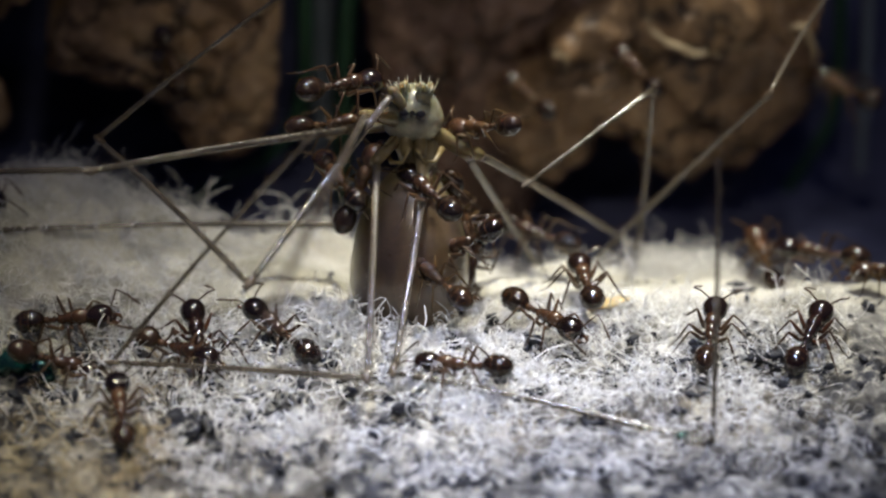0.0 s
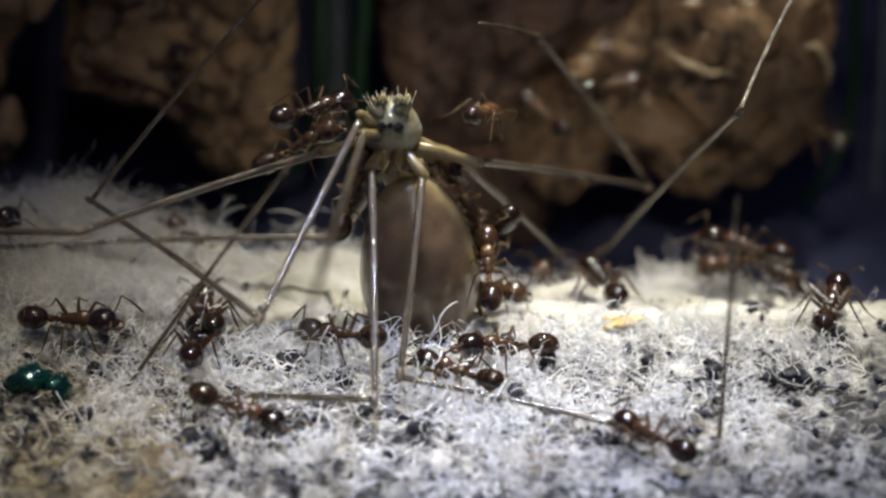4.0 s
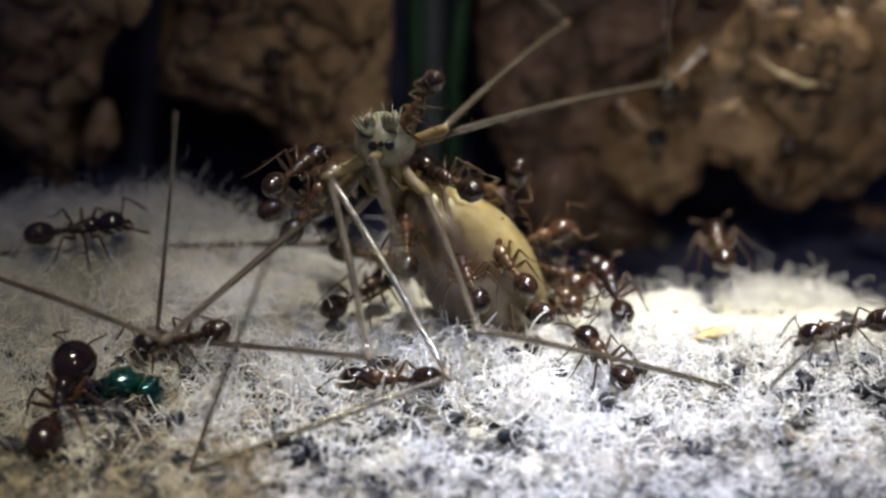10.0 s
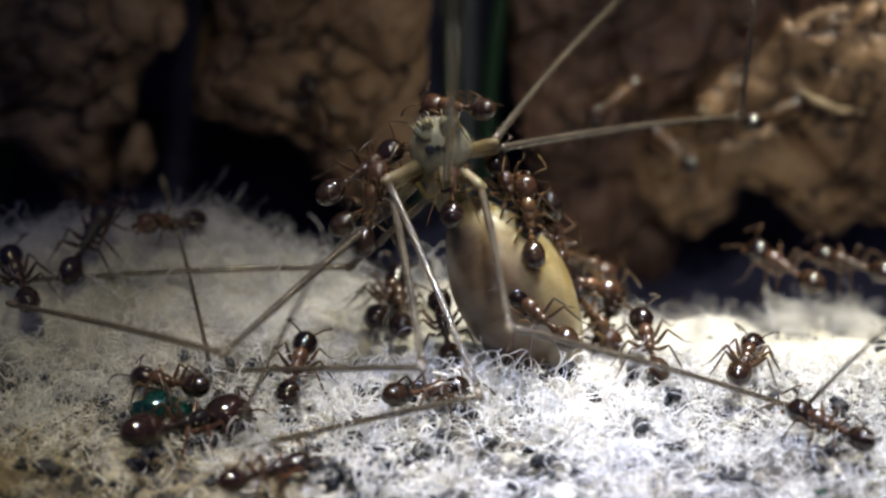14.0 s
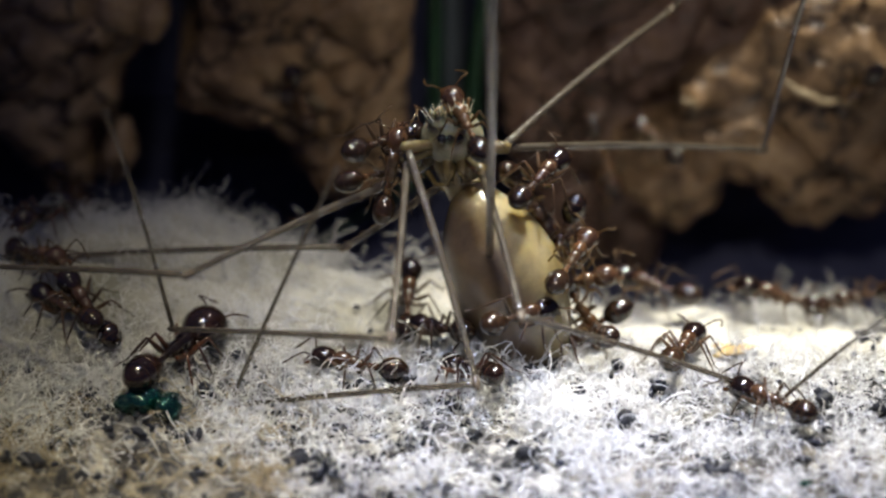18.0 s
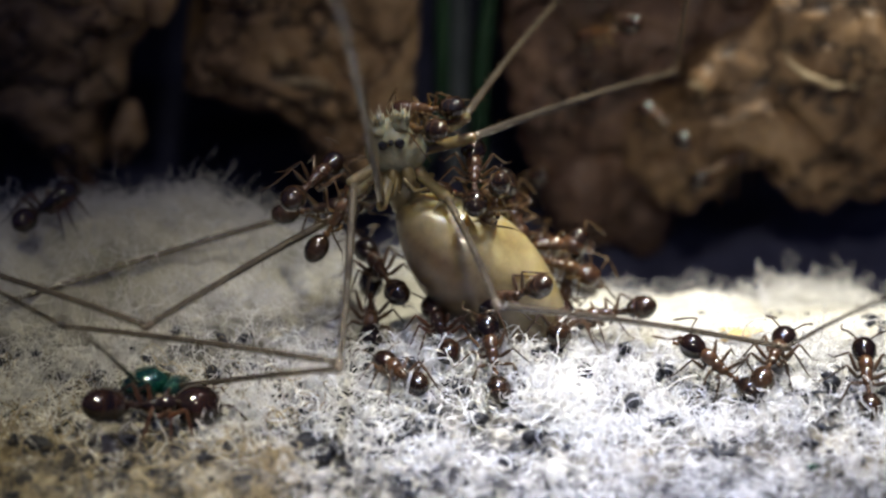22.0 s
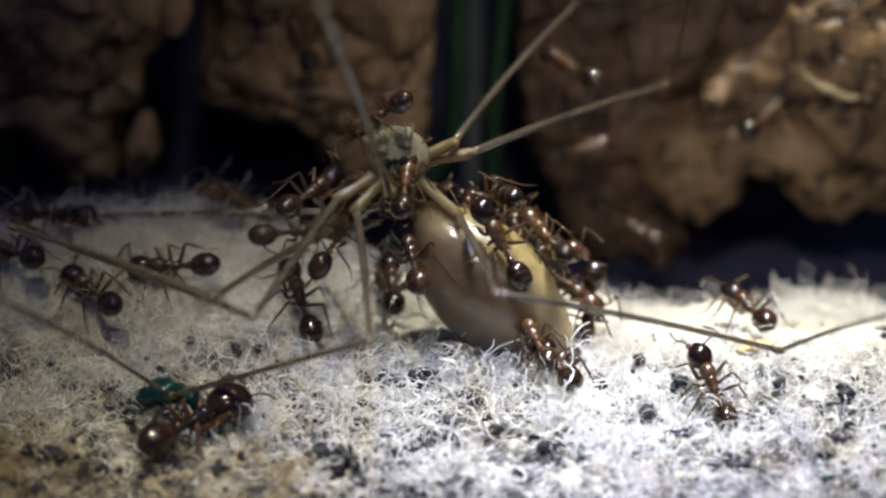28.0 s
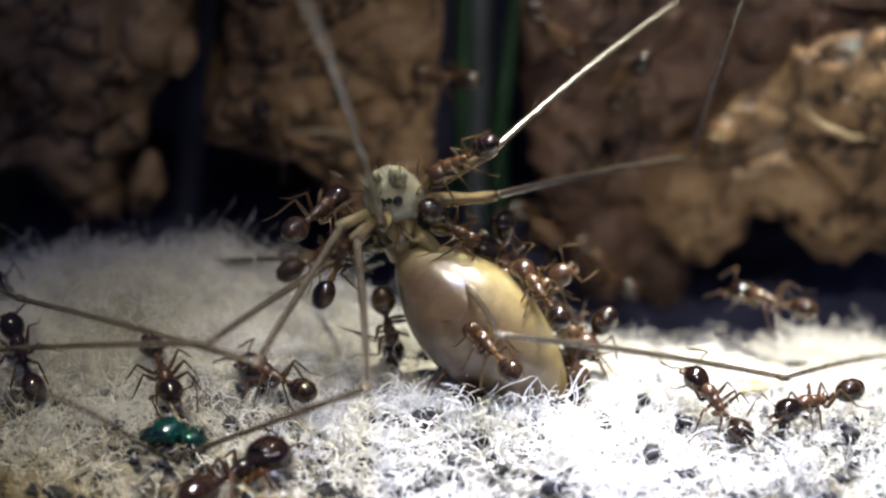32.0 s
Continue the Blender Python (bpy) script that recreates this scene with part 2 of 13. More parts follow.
M_BACKLIT_LIMB = surface("backlit_limb", [(0.3, (0.066, 0.038, 0.016)), (0.7, (0.180, 0.112, 0.048))], 2500, 0.20, fine=20000, coat=0.6, relief=(0.1, 0.005), vary=0.3, through_light=0.3)
M_BELLY = surface("brown_translucent_gaster", [(0.3, (0.008, 0.004, 0.003)), (0.7, (0.034, 0.018, 0.008))], 1800, 0.14, fine=24000, coat=0.4, relief=(0.15, 0.008), vary=0.5, sss=0.3)
M_EYE = surface("black_eye", [(0.3, (0.004, 0.004, 0.005)), (0.7, (0.012, 0.010, 0.012))], 3000, 0.08, coat=0.2, relief=(0.02, 0.002))
M_CARAPACE = surface("grey_glassy_cuticle", [(0.3, (0.19, 0.178, 0.112)), (0.7, (0.43, 0.405, 0.285))], 1700, 0.24, fine=9000, coat=0.6, relief=(0.4, 0.03), sss=0.6, through_light=0.25)
M_COXA = surface("olive_glassy_coxa", [(0.3, (0.15, 0.115, 0.050)), (0.7, (0.34, 0.275, 0.145))], 1500, 0.20, fine=9000, coat=0.8, relief=(0.3, 0.02), sss=0.4, through_light=0.35)
M_PALP = surface("cream_cuticle", [(0.3, (0.33, 0.30, 0.18)), (0.7, (0.64, 0.59, 0.41))], 1800, 0.28, fine=9000, coat=0.4, relief=(0.3, 0.02), sss=0.5)
M_JAW = surface("olive_jaw", [(0.3, (0.10, 0.07, 0.025)), (0.7, (0.24, 0.18, 0.07))], 2500, 0.35, fine=9000, coat=0.3, relief=(0.2, 0.01))
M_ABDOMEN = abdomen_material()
M_SHANK = shank_material()
M_JOINT = surface("dusky_joint", [(0.3, (0.06, 0.045, 0.03)), (0.7, (0.16, 0.12, 0.08))], 2000, 0.35, coat=0.4, relief=(0.2, 0.01))


# ---- mesh tools (millimetres in, metres out) ----
def to_mesh(name, verts, faces, material):
    me = bpy.data.meshes.new(name)
    me.from_pydata([(x * MM, y * MM, z * MM) for x, y, z in verts], [], faces)
    me.polygons.foreach_set("use_smooth", [True] * len(me.polygons))
    me.materials.append(material)
    return me


def part(name, mesh, parent, label="", m=None):
    ob = new(name, mesh)
    if parent is not None:
        ob.parent = parent
    if m is not None:
        ob.matrix_basis = m
    return tagged(ob, label)


def joined(*pieces):
    verts, faces = [], []
    for v, f in pieces:
        n = len(verts)
        verts += list(v)
        faces += [tuple(i + n for i in q) for q in f]
    return verts, faces


def egg(centre, radii, rings=10, segs=14, taper=0.0, rot=None):
    """A closed egg along x; taper > 0 thins the front end."""
    verts, faces = [], []
    cx, cy, cz = centre
    rx, ry, rz = radii
    for i in range(rings + 1):
        a = math.pi * i / rings
        s, x = max(math.sin(a), 0.02), -math.cos(a)
        k = 1.0 - taper * x
        for j in range(segs):
            b = 2 * math.pi * j / segs
            v = Vector((rx * x, ry * s * k * math.cos(b), rz * s * k * math.sin(b)))
            if rot:
                v = rot @ v
            verts.append((cx + v.x, cy + v.y, cz + v.z))
    for i in range(rings):
        for j in range(segs):
            q = (i * segs + j, i * segs + (j + 1) % segs, (i + 1) * segs + (j + 1) % segs, (i + 1) * segs + j)
            faces.append(q)
    faces.append(tuple(reversed(range(segs))))
    faces.append(tuple(range(rings * segs, (rings + 1) * segs)))
    return verts, faces


def tube(points, radii, segs=7):
    pts = [Vector(p) for p in points]
    verts, faces = [], []
    side = None
    for i, p in enumerate(pts):
        d = (pts[min(i + 1, len(pts) - 1)] - pts[max(i - 1, 0)]).normalized()
        if side is None:
            side = d.orthogonal().normalized()
        side = (side - d * side.dot(d)).normalized()
        up = d.cross(side)
        for j in range(segs):
            b = 2 * math.pi * j / segs
            v = p + (side * math.cos(b) + up * math.sin(b)) * radii[i]
            verts.append((v.x, v.y, v.z))
    for i in range(len(pts) - 1):
        for j in range(segs):
            faces.append((i * segs + j, i * segs + (j + 1) % segs, (i + 1) * segs + (j + 1) % segs, (i + 1) * segs + j))
    faces.append(tuple(reversed(range(segs))))
    faces.append(tuple(range((len(pts) - 1) * segs, len(pts) * segs)))
    return verts, faces


def smooth_step(a, b, v):
    k = min(max((v - a) / (b - a), 0.0), 1.0)
    return k * k * (3 - 2 * k)


def hill(x, y):
    """Height of the fibre pad's top, in millimetres."""
    z = 1.35 * (1 - smooth_step(-5.5, -0.5, x)) * smooth_step(-8, -2.5, y)
    z -= (0.80 * smooth_step(0, 3, x) + 0.40 * smooth_step(5.5, 9, x)) * smooth_step(-5, -1.5, y)
    return z + 0.1 * math.sin(1.3 * x + 0.4) * math.cos(1.1 * y)


def rim(x):
    return -1.35 + 0.25 * math.sin(0.9 * x) + 0.18 * math.sin(2.3 * x + 1) - 2.4 * smooth_step(9.6, 13.5, x)


# ---- the ground: a dark soil floor and a felted fibre pad lying on it ----
def soil_floor():
    verts, faces, n = [], [], 90
    spread = [math.copysign(abs(k) ** 3.2 * 900, k) for k in [2 * i / n - 1 for i in range(n + 1)]]
    for y in spread:
        for x in spread:
            near = 1.0 if abs(x) < 60 and abs(y) < 60 else 0.2
            verts.append((x, y + 6, -5.5 + near * 0.5 * noise.noise((x * 0.5, y * 0.5, 3))))
    for j in range(n):
        for i in range(n):
            a = j * (n + 1) + i
            faces.append((a, a + 1, a + n + 2, a + n + 1))
    tagged(part("ground", to_mesh("ground", verts, faces, M_SOIL_NAVY), None, "dark crumbly soil floor in shadow, navy haze in its colour"), kind="structure", category="ground")


def soil_bank():
    """An added steep bank of dark, navy-tinted soil, in which the bark pieces are stuck."""
    verts, faces, n, m = [], [], 120, 44
    for j in range(m + 1):
        k = j / m
        for i in range(n + 1):
            x = -45 + 90 * i / n
            y, z = (11.5 + 5.5 * k ** 0.8, -6.0 + 24 * k) if j < m - 3 else (24 + 4 * (j - m + 3), 18 - 8 * (j - m + 3))
            d = 0.8 * noise.noise((x * 0.3, z * 0.3, 2)) + 0.3 * noise.noise((x, z, 5)) + 0.12 * noise.noise((x * 3, z * 3, 8))
            verts.append((x, y + d, z))
    for j in range(m):
        for i in range(n):
            a = j * (n + 1) + i
            faces.append((a, a + 1, a + n + 2, a + n + 1))
    tagged(part("soil_bank", to_mesh("soil_bank", verts, faces, M_SOIL_NAVY), None, "dark soil bank added behind the bark pieces, navy haze in its colour"), kind="structure", category="ground")


def soil_ledge():
    """Dark crumbly soil, tinted with navy haze, between the pad's back edge and the bark."""
    verts, faces, n, m = [], [], 150, 70
    for j in range(m + 1):
        for i in range(n + 1):
            x, y = -24 + 48 * i / n, -0.9 + 15 * j / m
            z = -3.2 + 0.05 * y + 0.30 * noise.noise((x * 0.5, y * 0.5, 4)) + 0.14 * noise.noise((x * 1.6, y * 1.6, 7)) + 0.06 * noise.noise((x * 4, y * 4, 1))
            verts.append((x, y, z))
    verts += [(-24, -0.9, -5.8), (24, -0.9, -5.8)]
    for j in range(m):
        for i in range(n):
            a = j * (n + 1) + i
            faces.append((a, a + 1, a + n + 2, a + n + 1))
    faces.append((len(verts) - 2, len(verts) - 1, *reversed(range(n + 1))))
    tagged(part("soil_ledge", to_mesh("soil_ledge", verts, faces, M_SOIL_NAVY), None, "dark crumbly soil ledge behind the pad, navy haze in its colour"), kind="structure", category="ground")


def fibre_pad():
    xs = np.linspace(-17, 17, 380)
    ys = list(np.linspace(-19, -1.9, 190)) + [None] * 26
    verts, faces = [], []
    for j, y in enumerate(ys):
        for x in xs:
            if y is not None:
                yy = y + (rim(x) + 1.6) * smooth_step(-8 if x > 9 else -4, -1.9, y)
                z = hill(x, yy)
            else:
                k = (j - 190 + 1) / 26
                yy = rim(x) - 0.3 + 1.5 * math.sin(k * 1.5)
                z = hill(x, rim(x) - 0.3) - 5.6 * (1 - math.cos(k * 1.5))
            z += 0.10 * noise.noise((x * 0.9, yy * 0.9, z)) + 0.07 * noise.noise((x * 2.6, yy * 2.6, z * 2))
            z += 0.15 * noise.noise((x * 3.4, yy * 3.4, 1.7)) * smooth_step(-4.5, -6.5, yy) + 0.07 * noise.noise((x * 7, yy * 7, 1.7)) * smooth_step(-4.5, -6.5, yy)
            # soft cotton puffs on the mound
            puff = noise.noise((x * 1.5, yy * 1.5, 3.3)) + 0.6 * (0.3 - abs(noise.noise((x * 2.4, yy * 2.4, 8.1))))
            z += 0.22 * puff * smooth_step(0.5, -1.5, x) * smooth_step(-7.0, -5.0, yy)
            verts.append((x, yy, z))
    n = len(xs)
    for j in range(len(ys) - 1):
        for i in range(n - 1):
            a = j * n + i
            faces.append((a, a + 1, a + n + 1, a + n))
    tagged(part("fibre_pad", to_mesh("fibre_pad", verts, faces, M_PAD), None, "white felted cotton pad, dirty and frayed in front"), kind="structure", category="pad")


def curl(start, length, lean, wave, steps=9, lift=0.5):
    p, d = Vector(start), Vector((math.cos(lean), math.sin(lean), random.uniform(0.0, lift))).normalized()
    axis = Vector((random.uniform(-1, 1), random.uniform(-1, 1), random.uniform(-1, 1))).normalized()
    pts = [p.copy()]
    for i in range(steps):
        d.rotate(Matrix.Rotation(wave * random.uniform(0.3, 1.7), 3, axis))
        if random.random() < 0.25:
            axis = (axis + Vector((random.uniform(-1, 1), random.uniform(-1, 1), random.uniform(-1, 1)))).normalized()
        p = p + d * (length / steps)
        floor = hill(p.x, p.y) + 0.01
        if p.z < floor:
            p.z, d.z = floor, abs(d.z) * 0.4
        pts.append(p.copy())
    return pts


def fibres(name, label, count, place, length, wave, thick, lift=0.5, material=None):
    verts, faces = [], []
    left, lean, cx, cy = 0, 0.0, 0.0, 0.0
    for _ in range(count):
        if left == 0:
            left, lean = random.choice((1, 3, 5, 9, 14)), random.uniform(0, 6.283)
            cx, cy = place()
        left -= 1
        x, y = cx + random.gauss(0, 0.15), cy + random.gauss(0, 0.15)
        fine = 0.58 + 0.42 * math.exp(-((x + 0.2) / 3.1) ** 2)
        pts = curl((x, y, hill(x, y) - 0.02), random.uniform(*length) * (0.5 + 0.5 * fine), lean + random.gauss(0, 0.5), wave, 11, lift)
        r = (thick[0] + (thick[1] - thick[0]) * random.random() ** 2) * fine
        v, f = tube(pts, [r * 0.8] + [r] * (len(pts) - 2) + [r * 0.4], 3)
        n = len(verts)
        verts += v
        faces += [tuple(i + n for i in q) for q in f]
    tagged(part(name, to_mesh(name, verts, faces, material or M_FIBRE), None, label), kind="stuff", category="fibres")


def front_spot():
    while True:
        x, y = random.uniform(-10, 11), random.gauss(-8.1, 1.8)
        tangle = noise.noise((x * 0.9, y * 0.9, 4.4)) + 0.8 * noise.noise((x * 2.4, y * 2.4, 1.4))
        if -12.5 < y < -4.7 and random.random() < (0.62 + 0.38 * math.exp(-((x - 0.5) / 4.5) ** 2)) * (1 - 0.5 * smooth_step(2.5, 6, x)) * (1 - 0.8 * smooth_step(-2.5, -6, x) * smooth_step(-8, -10, y)) * smooth_step(0.05, 0.42, tangle):
            return x, y


def tuft_spot():
    x = random.gauss(0.6, 2.6)
    return x, random.gauss(-6.5, 0.5)


def rim_spot():
    x = random.choice((random.gauss(-6.5, 1.6), random.gauss(7.5, 2.2), random.gauss(3.4, 1.7), random.gauss(3.4, 1.7), random.uniform(-10, 11)))
    return x, rim(x) - abs(random.gauss(0.05, 0.5))


def felt_spot():
    x = random.uniform(-10, 11.5) if random.random() < 0.3 else random.uniform(2, 11.5)
    return x, random.uniform(-12, -4.4)


def stained_spot():
    while True:
        x, y = random.uniform(-10.5, -2.5), random.gauss(-9.8, 1.6)
        if -13 < y < -6.5 and noise.noise((x * 0.7, y * 0.7, 6.1)) > -0.1:
            return x, y


def rim_tuft_spot():
    x = random.gauss(8.4, 1.0)
    return x, rim(x) - abs(random.gauss(0.1, 0.35))


def left_spot():
    return random.uniform(-11, -1.5), random.uniform(-7.5, -1.7)


def mound_spot():
    x = random.choice((random.gauss(-7.2, 1.3), random.gauss(-5.0, 1.0), random.uniform(-10.5, 1.0)))
    return x, rim(x) - abs(random.gauss(0.0, 0.45))


# ---- debris on the pad ----
def crumb(seed, size, flat=0.7, stretch=1.0):
    rnd = random.Random(seed)
    v, f = egg((0, 0, 0), (size * stretch, size, size * flat), 8, 11)
    off = rnd.uniform(0, 90)
    out = []
    for p in v:
        k = 1 + 0.55 * noise.noise((p[0] / size * 1.2 + off, p[1] / size * 1.2, p[2] / size * 1.2)) + 0.35 * noise.noise((p[0] / size * 3 + off, p[1] / size * 3, p[2] / size * 3))
        out.append((p[0] * k, p[1] * k, p[2] * k + size * flat * 0.55))
    return out, f


def grain(x, y, size, seed, flat=0.75, stretch=1.0, turn=0.0, name="debris_grain", label="small black dirt grain on the white fibres", material=None):
    ob = part(name, to_mesh(name, *crumb(seed, size, flat, stretch), material or M_GRAIN), None, label, pose(x * MM, y * MM, (hill(x, y) + 0.10) * MM, 0, 0, turn))
    return tagged(ob, category="debris", group="grains on the pad")


def clump(x, y, size, seed, count):
    rnd = random.Random(seed)
    base = new("dirt_clump")
    base.matrix_basis = pose(x * MM, y * MM, hill(x, y) * MM)
    for i in range(count):
        a, r = rnd.uniform(0, 6.28), size * rnd.uniform(0, 1) ** 0.6
        part("crumb", to_mesh("crumb", *crumb(seed * 31 + i, rnd.uniform(0.07, 0.15), 0.9, rnd.uniform(1, 1.9)), M_GRAIN), base, "", pose(r * math.cos(a) * MM * 1.4, r * math.sin(a) * MM, rnd.uniform(0.06, 0.26) * MM, 0, 0, rnd.uniform(0, 360)))
    tagged(base, "blackish clump of soil crumbs caught in fibres", "debris", "dirt clumps")


def loose_specks():
    verts, faces = [], []
    rnd = random.Random(5)
    for i in range(1000):
        while True:
            x, y = rnd.uniform(-11, 12), rnd.uniform(-13, -3.2)
            if y > -5.6 and x < -2.5:
                continue
            if rnd.random() < 0.05 + 0.9 * smooth_step(-4.8, -7.5, y) * (0.15 + 0.85 * smooth_step(-0.1, 0.4, noise.noise((x * 0.6, y * 0.6, 9)) + 0.5 * noise.noise((x * 1.7, y * 1.7, 2)))):
                break
        v, f = crumb(i, rnd.choice((0.02, 0.025, 0.03, 0.035, 0.05, 0.065, 0.09)), 0.8, rnd.uniform(1, 2.2))
        t = rnd.uniform(0, 6.28)
        n, c, s = len(verts), math.cos(t), math.sin(t)
        verts += [(x + a * c - b * s, y + a * s + b * c, hill(x, y) + 0.05 + z) for a, b, z in v]
        faces += [tuple(k + n for k in q) for q in f]
    tagged(part("dirt_specks", to_mesh("dirt_specks", verts, faces, M_GRAIN), None, "scattered black dirt specks between the fibres"), kind="stuff", category="debris")


# ---- the background: lumpy bark pieces and grass blades behind a dark gap ----
def inside(px, pz, loop):
    """Signed distance from a point to a closed outline, positive inside, in millimetres."""
    best, odd = 1e9, False
    for (ax, az), (bx, bz) in zip(loop, loop[1:] + loop[:1]):
        ex, ez, wx, wz = bx - ax, bz - az, px - ax, pz - az
        k = min(max((wx * ex + wz * ez) / (ex * ex + ez * ez), 0.0), 1.0)
        best = min(best, (wx - k * ex) ** 2 + (wz - k * ez) ** 2)
        if (az > pz) != (bz > pz) and px < (bx - ax) * (pz - az) / (bz - az) + ax:
            odd = not odd
    return math.sqrt(best) * (1 if odd else -1)


def bark_slab(loop, y, seed, bulge, step=0.10, deep=11.5):
    """A thick bark slab with a ragged outline: a chipped, fissured face towards -y, its back sunk in the soil bank."""
    x0, x1 = min(p[0] for p in loop) - 0.3, max(p[0] for p in loop) + 0.3
    z0, z1 = min(p[1] for p in loop) - 0.3, max(p[1] for p in loop) + 0.3
    nx, nz = int((x1 - x0) / step) + 1, int((z1 - z0) / step) + 1
    depth, verts, faces = {}, [], []
    for j in range(nz + 1):
        for i in range(nx + 1):
            x, z = x0 + i * step, z0 + j * step
            w = Vector((x + seed * 13.7, seed * 5.1, z))
            q = w + 0.5 * noise.noise_vector(w * 0.8)
            edge = inside(x, z, loop) + 0.22 * noise.noise(w * 0.9) + 0.12 * noise.noise(w * 2.6)
            if edge <= 0:
                continue
            near, far = noise.voronoi(Vector((q.x * 0.42, 0.3, q.z * 0.60)))[0][:2]
            plate = smooth_step(0.0, 0.22, far - near)
            h = bulge * (1 - (1 - min(edge / (bulge * 1.5), 1.0)) ** 2) ** 0.5
            h += 0.34 * noise.noise(q * 0.55) + 0.40 * (plate - 0.6) * min(1.0, edge) + 0.28 * noise.noise(q * 1.5)
            h += 0.16 * (0.25 - abs(noise.noise(Vector((q.x * 1.6, 2.0, q.z * 3.2))))) + 0.09 * (0.25 - abs(noise.noise(q * 4.3))) + 0.05 * noise.noise(w * 9)
            depth[i, j] = len(verts)
            verts.append((x, y - h, z))
    n = len(verts)
    verts += [(vx, y + deep, vz) for vx, vy, vz in verts]
    edges = set()
    quads = []
    for (i, j), a in depth.items():
        b, c, d = depth.get((i + 1, j)), depth.get((i + 1, j + 1)), depth.get((i, j + 1))
        if None not in (b, c, d):
            quads.append((a, b, c, d))
            edges.update(((a, b), (b, c), (c, d), (d, a)))
    for a, b, c, d in quads:
        faces += [(a, b, c, d), (d + n, c + n, b + n, a + n)]
    faces += [(b, a, a + n, b + n) for a, b in sorted(edges) if (b, a) not in edges]
    return verts, faces


def bark_knob(x, y, z, rx, ry, rz, seed, lean=0.0):
    """A lumpy knob of bark."""
    bm = bmesh.new()
    bmesh.ops.create_icosphere(bm, subdivisions=5 if rx * rz > 0.3 else 4, radius=1)
    turn = Matrix.Rotation(radians(lean), 3, "Y")
    for v in bm.verts:
        p = v.co.copy()
        q = turn @ Vector((p.x * rx, p.y * ry, p.z * rz))
        w = q + Vector((seed * 7.3, 0, x))
        h = 0.30 * noise.noise(w * 0.7) + 0.18 * noise.noise(w * 1.6) + 0.14 * (0.28 - abs(noise.noise(w * 2.3))) + 0.06 * noise.noise(w * 6)
        v.co = (q + p.normalized() * h * min(1.0, min(rx, ry, rz) / 0.6) + Vector((x, y, z))) * MM
    me = bpy.data.meshes.new("knob")
    bm.to_mesh(me)
    bm.free()
    me.polygons.foreach_set("use_smooth", [True] * len(me.polygons))
    return me


def bark_piece(label, loop, y, seed, bulge=0.8, knobs=(), ridges=(), material=None):
    base = new("bark_piece")
    mesh = to_mesh("slab", *bark_slab(loop, y, seed, bulge), material or M_ROCK)
    part("slab", mesh, base)
    for i, knob in enumerate(knobs):
        me = bark_knob(*knob[:6], seed + i, *knob[6:])
        me.materials.append(material or M_ROCK)
        part("knob", me, base)
    for pts, r in ridges:
        line = []
        for a, b in zip(pts, pts[1:]):
            line += [Vector(a).lerp(Vector(b), k / 6) for k in range(6)]
        line = [q + Vector((0, 0, 0.14 * noise.noise(q * 3.1))) for q in line]
        part("ridge", to_mesh("ridge", *tube(line, [r * (0.5 + math.sin(math.pi * (i + 0.5) / len(line))) * (1 + 0.4 * noise.noise(q * 3)) for i, q in enumerate(line)], 9), M_LIP), base, "pale curled bark ridge")
    return tagged(base, label, "bark", "bark pieces behind the pad")


def blade(points, width, material, label, name="grass_blade"):
    """A long leaf, thick at its midrib."""
    verts, faces = [], []
    pts = [Vector((p[0], p[1] - 2.0, p[2] + (1.06 if p[2] > -5 else 0.0))) for p in points]
    n = 14
    for i in range(n + 1):
        k = i / n * (len(pts) - 1)
        a = min(int(k), len(pts) - 2)
        p = pts[a].lerp(pts[a + 1], k - a)
        if 0 < a + 1 < len(pts) - 1 or a > 0:
            q0, q3 = pts[max(a - 1, 0)], pts[min(a + 2, len(pts) - 1)]
            u = k - a
            p = 0.5 * ((2 * pts[a]) + (pts[a + 1] - q0) * u + (2 * q0 - 5 * pts[a] + 4 * pts[a + 1] - q3) * u * u + (3 * pts[a] - q0 - 3 * pts[a + 1] + q3) * u ** 3)
        w = width * (0.55 + 0.45 * math.sin(math.pi * (0.2 + 0.6 * i / n)))
        for dx, dy in ((-w, 0.05), (0, -0.22 * w - 0.05), (w, 0.05), (0, 0.12)):
            verts.append((p.x + dx, p.y + dy, p.z))
    for i in range(n):
        for j in range(4):
            a = i * 4
            faces.append((a + j, a + (j + 1) % 4, a + 4 + (j + 1) % 4, a + 4 + j))
    faces += [(3, 2, 1, 0), tuple(n * 4 + j for j in range(4))]
    return tagged(part(name, to_mesh(name, verts, faces, material), None, label), category="grass")


# ---- ants ----
def limb(points, radii):
    """Joins straight shanks with round knees."""
    pieces = []
    for (a, b), (ra, rb) in zip(zip(points, points[1:]), radii):
        a, b = Vector(a), Vector(b)
        mid = a.lerp(b, 0.45)
        pieces.append(tube([a, a.lerp(b, 0.12), mid, a.lerp(b, 0.9), b], [ra * 0.7, ra, ra * 1.05, rb, rb * 0.8], 6))
    return joined(*pieces)


LEG_ROOTS = ((0.24, 0.10, 0.36), (0.06, 0.11, 0.35), (-0.12, 0.10, 0.36))
LEG_ENDS = (((0.46, 0.40, 0.56), (0.64, 0.62, 0.12), (0.80, 0.74, 0.01)), ((0.04, 0.46, 0.60), (0.00, 0.74, 0.14), (-0.05, 0.92, 0.01)), ((-0.34, 0.42, 0.64), (-0.58, 0.66, 0.16), (-0.82, 0.80, 0.01)))


def sized(size, name, verts, faces, material):
    return to_mesh(name, [(x * size, y * size, z * size) for x, y, z in verts], faces, material)


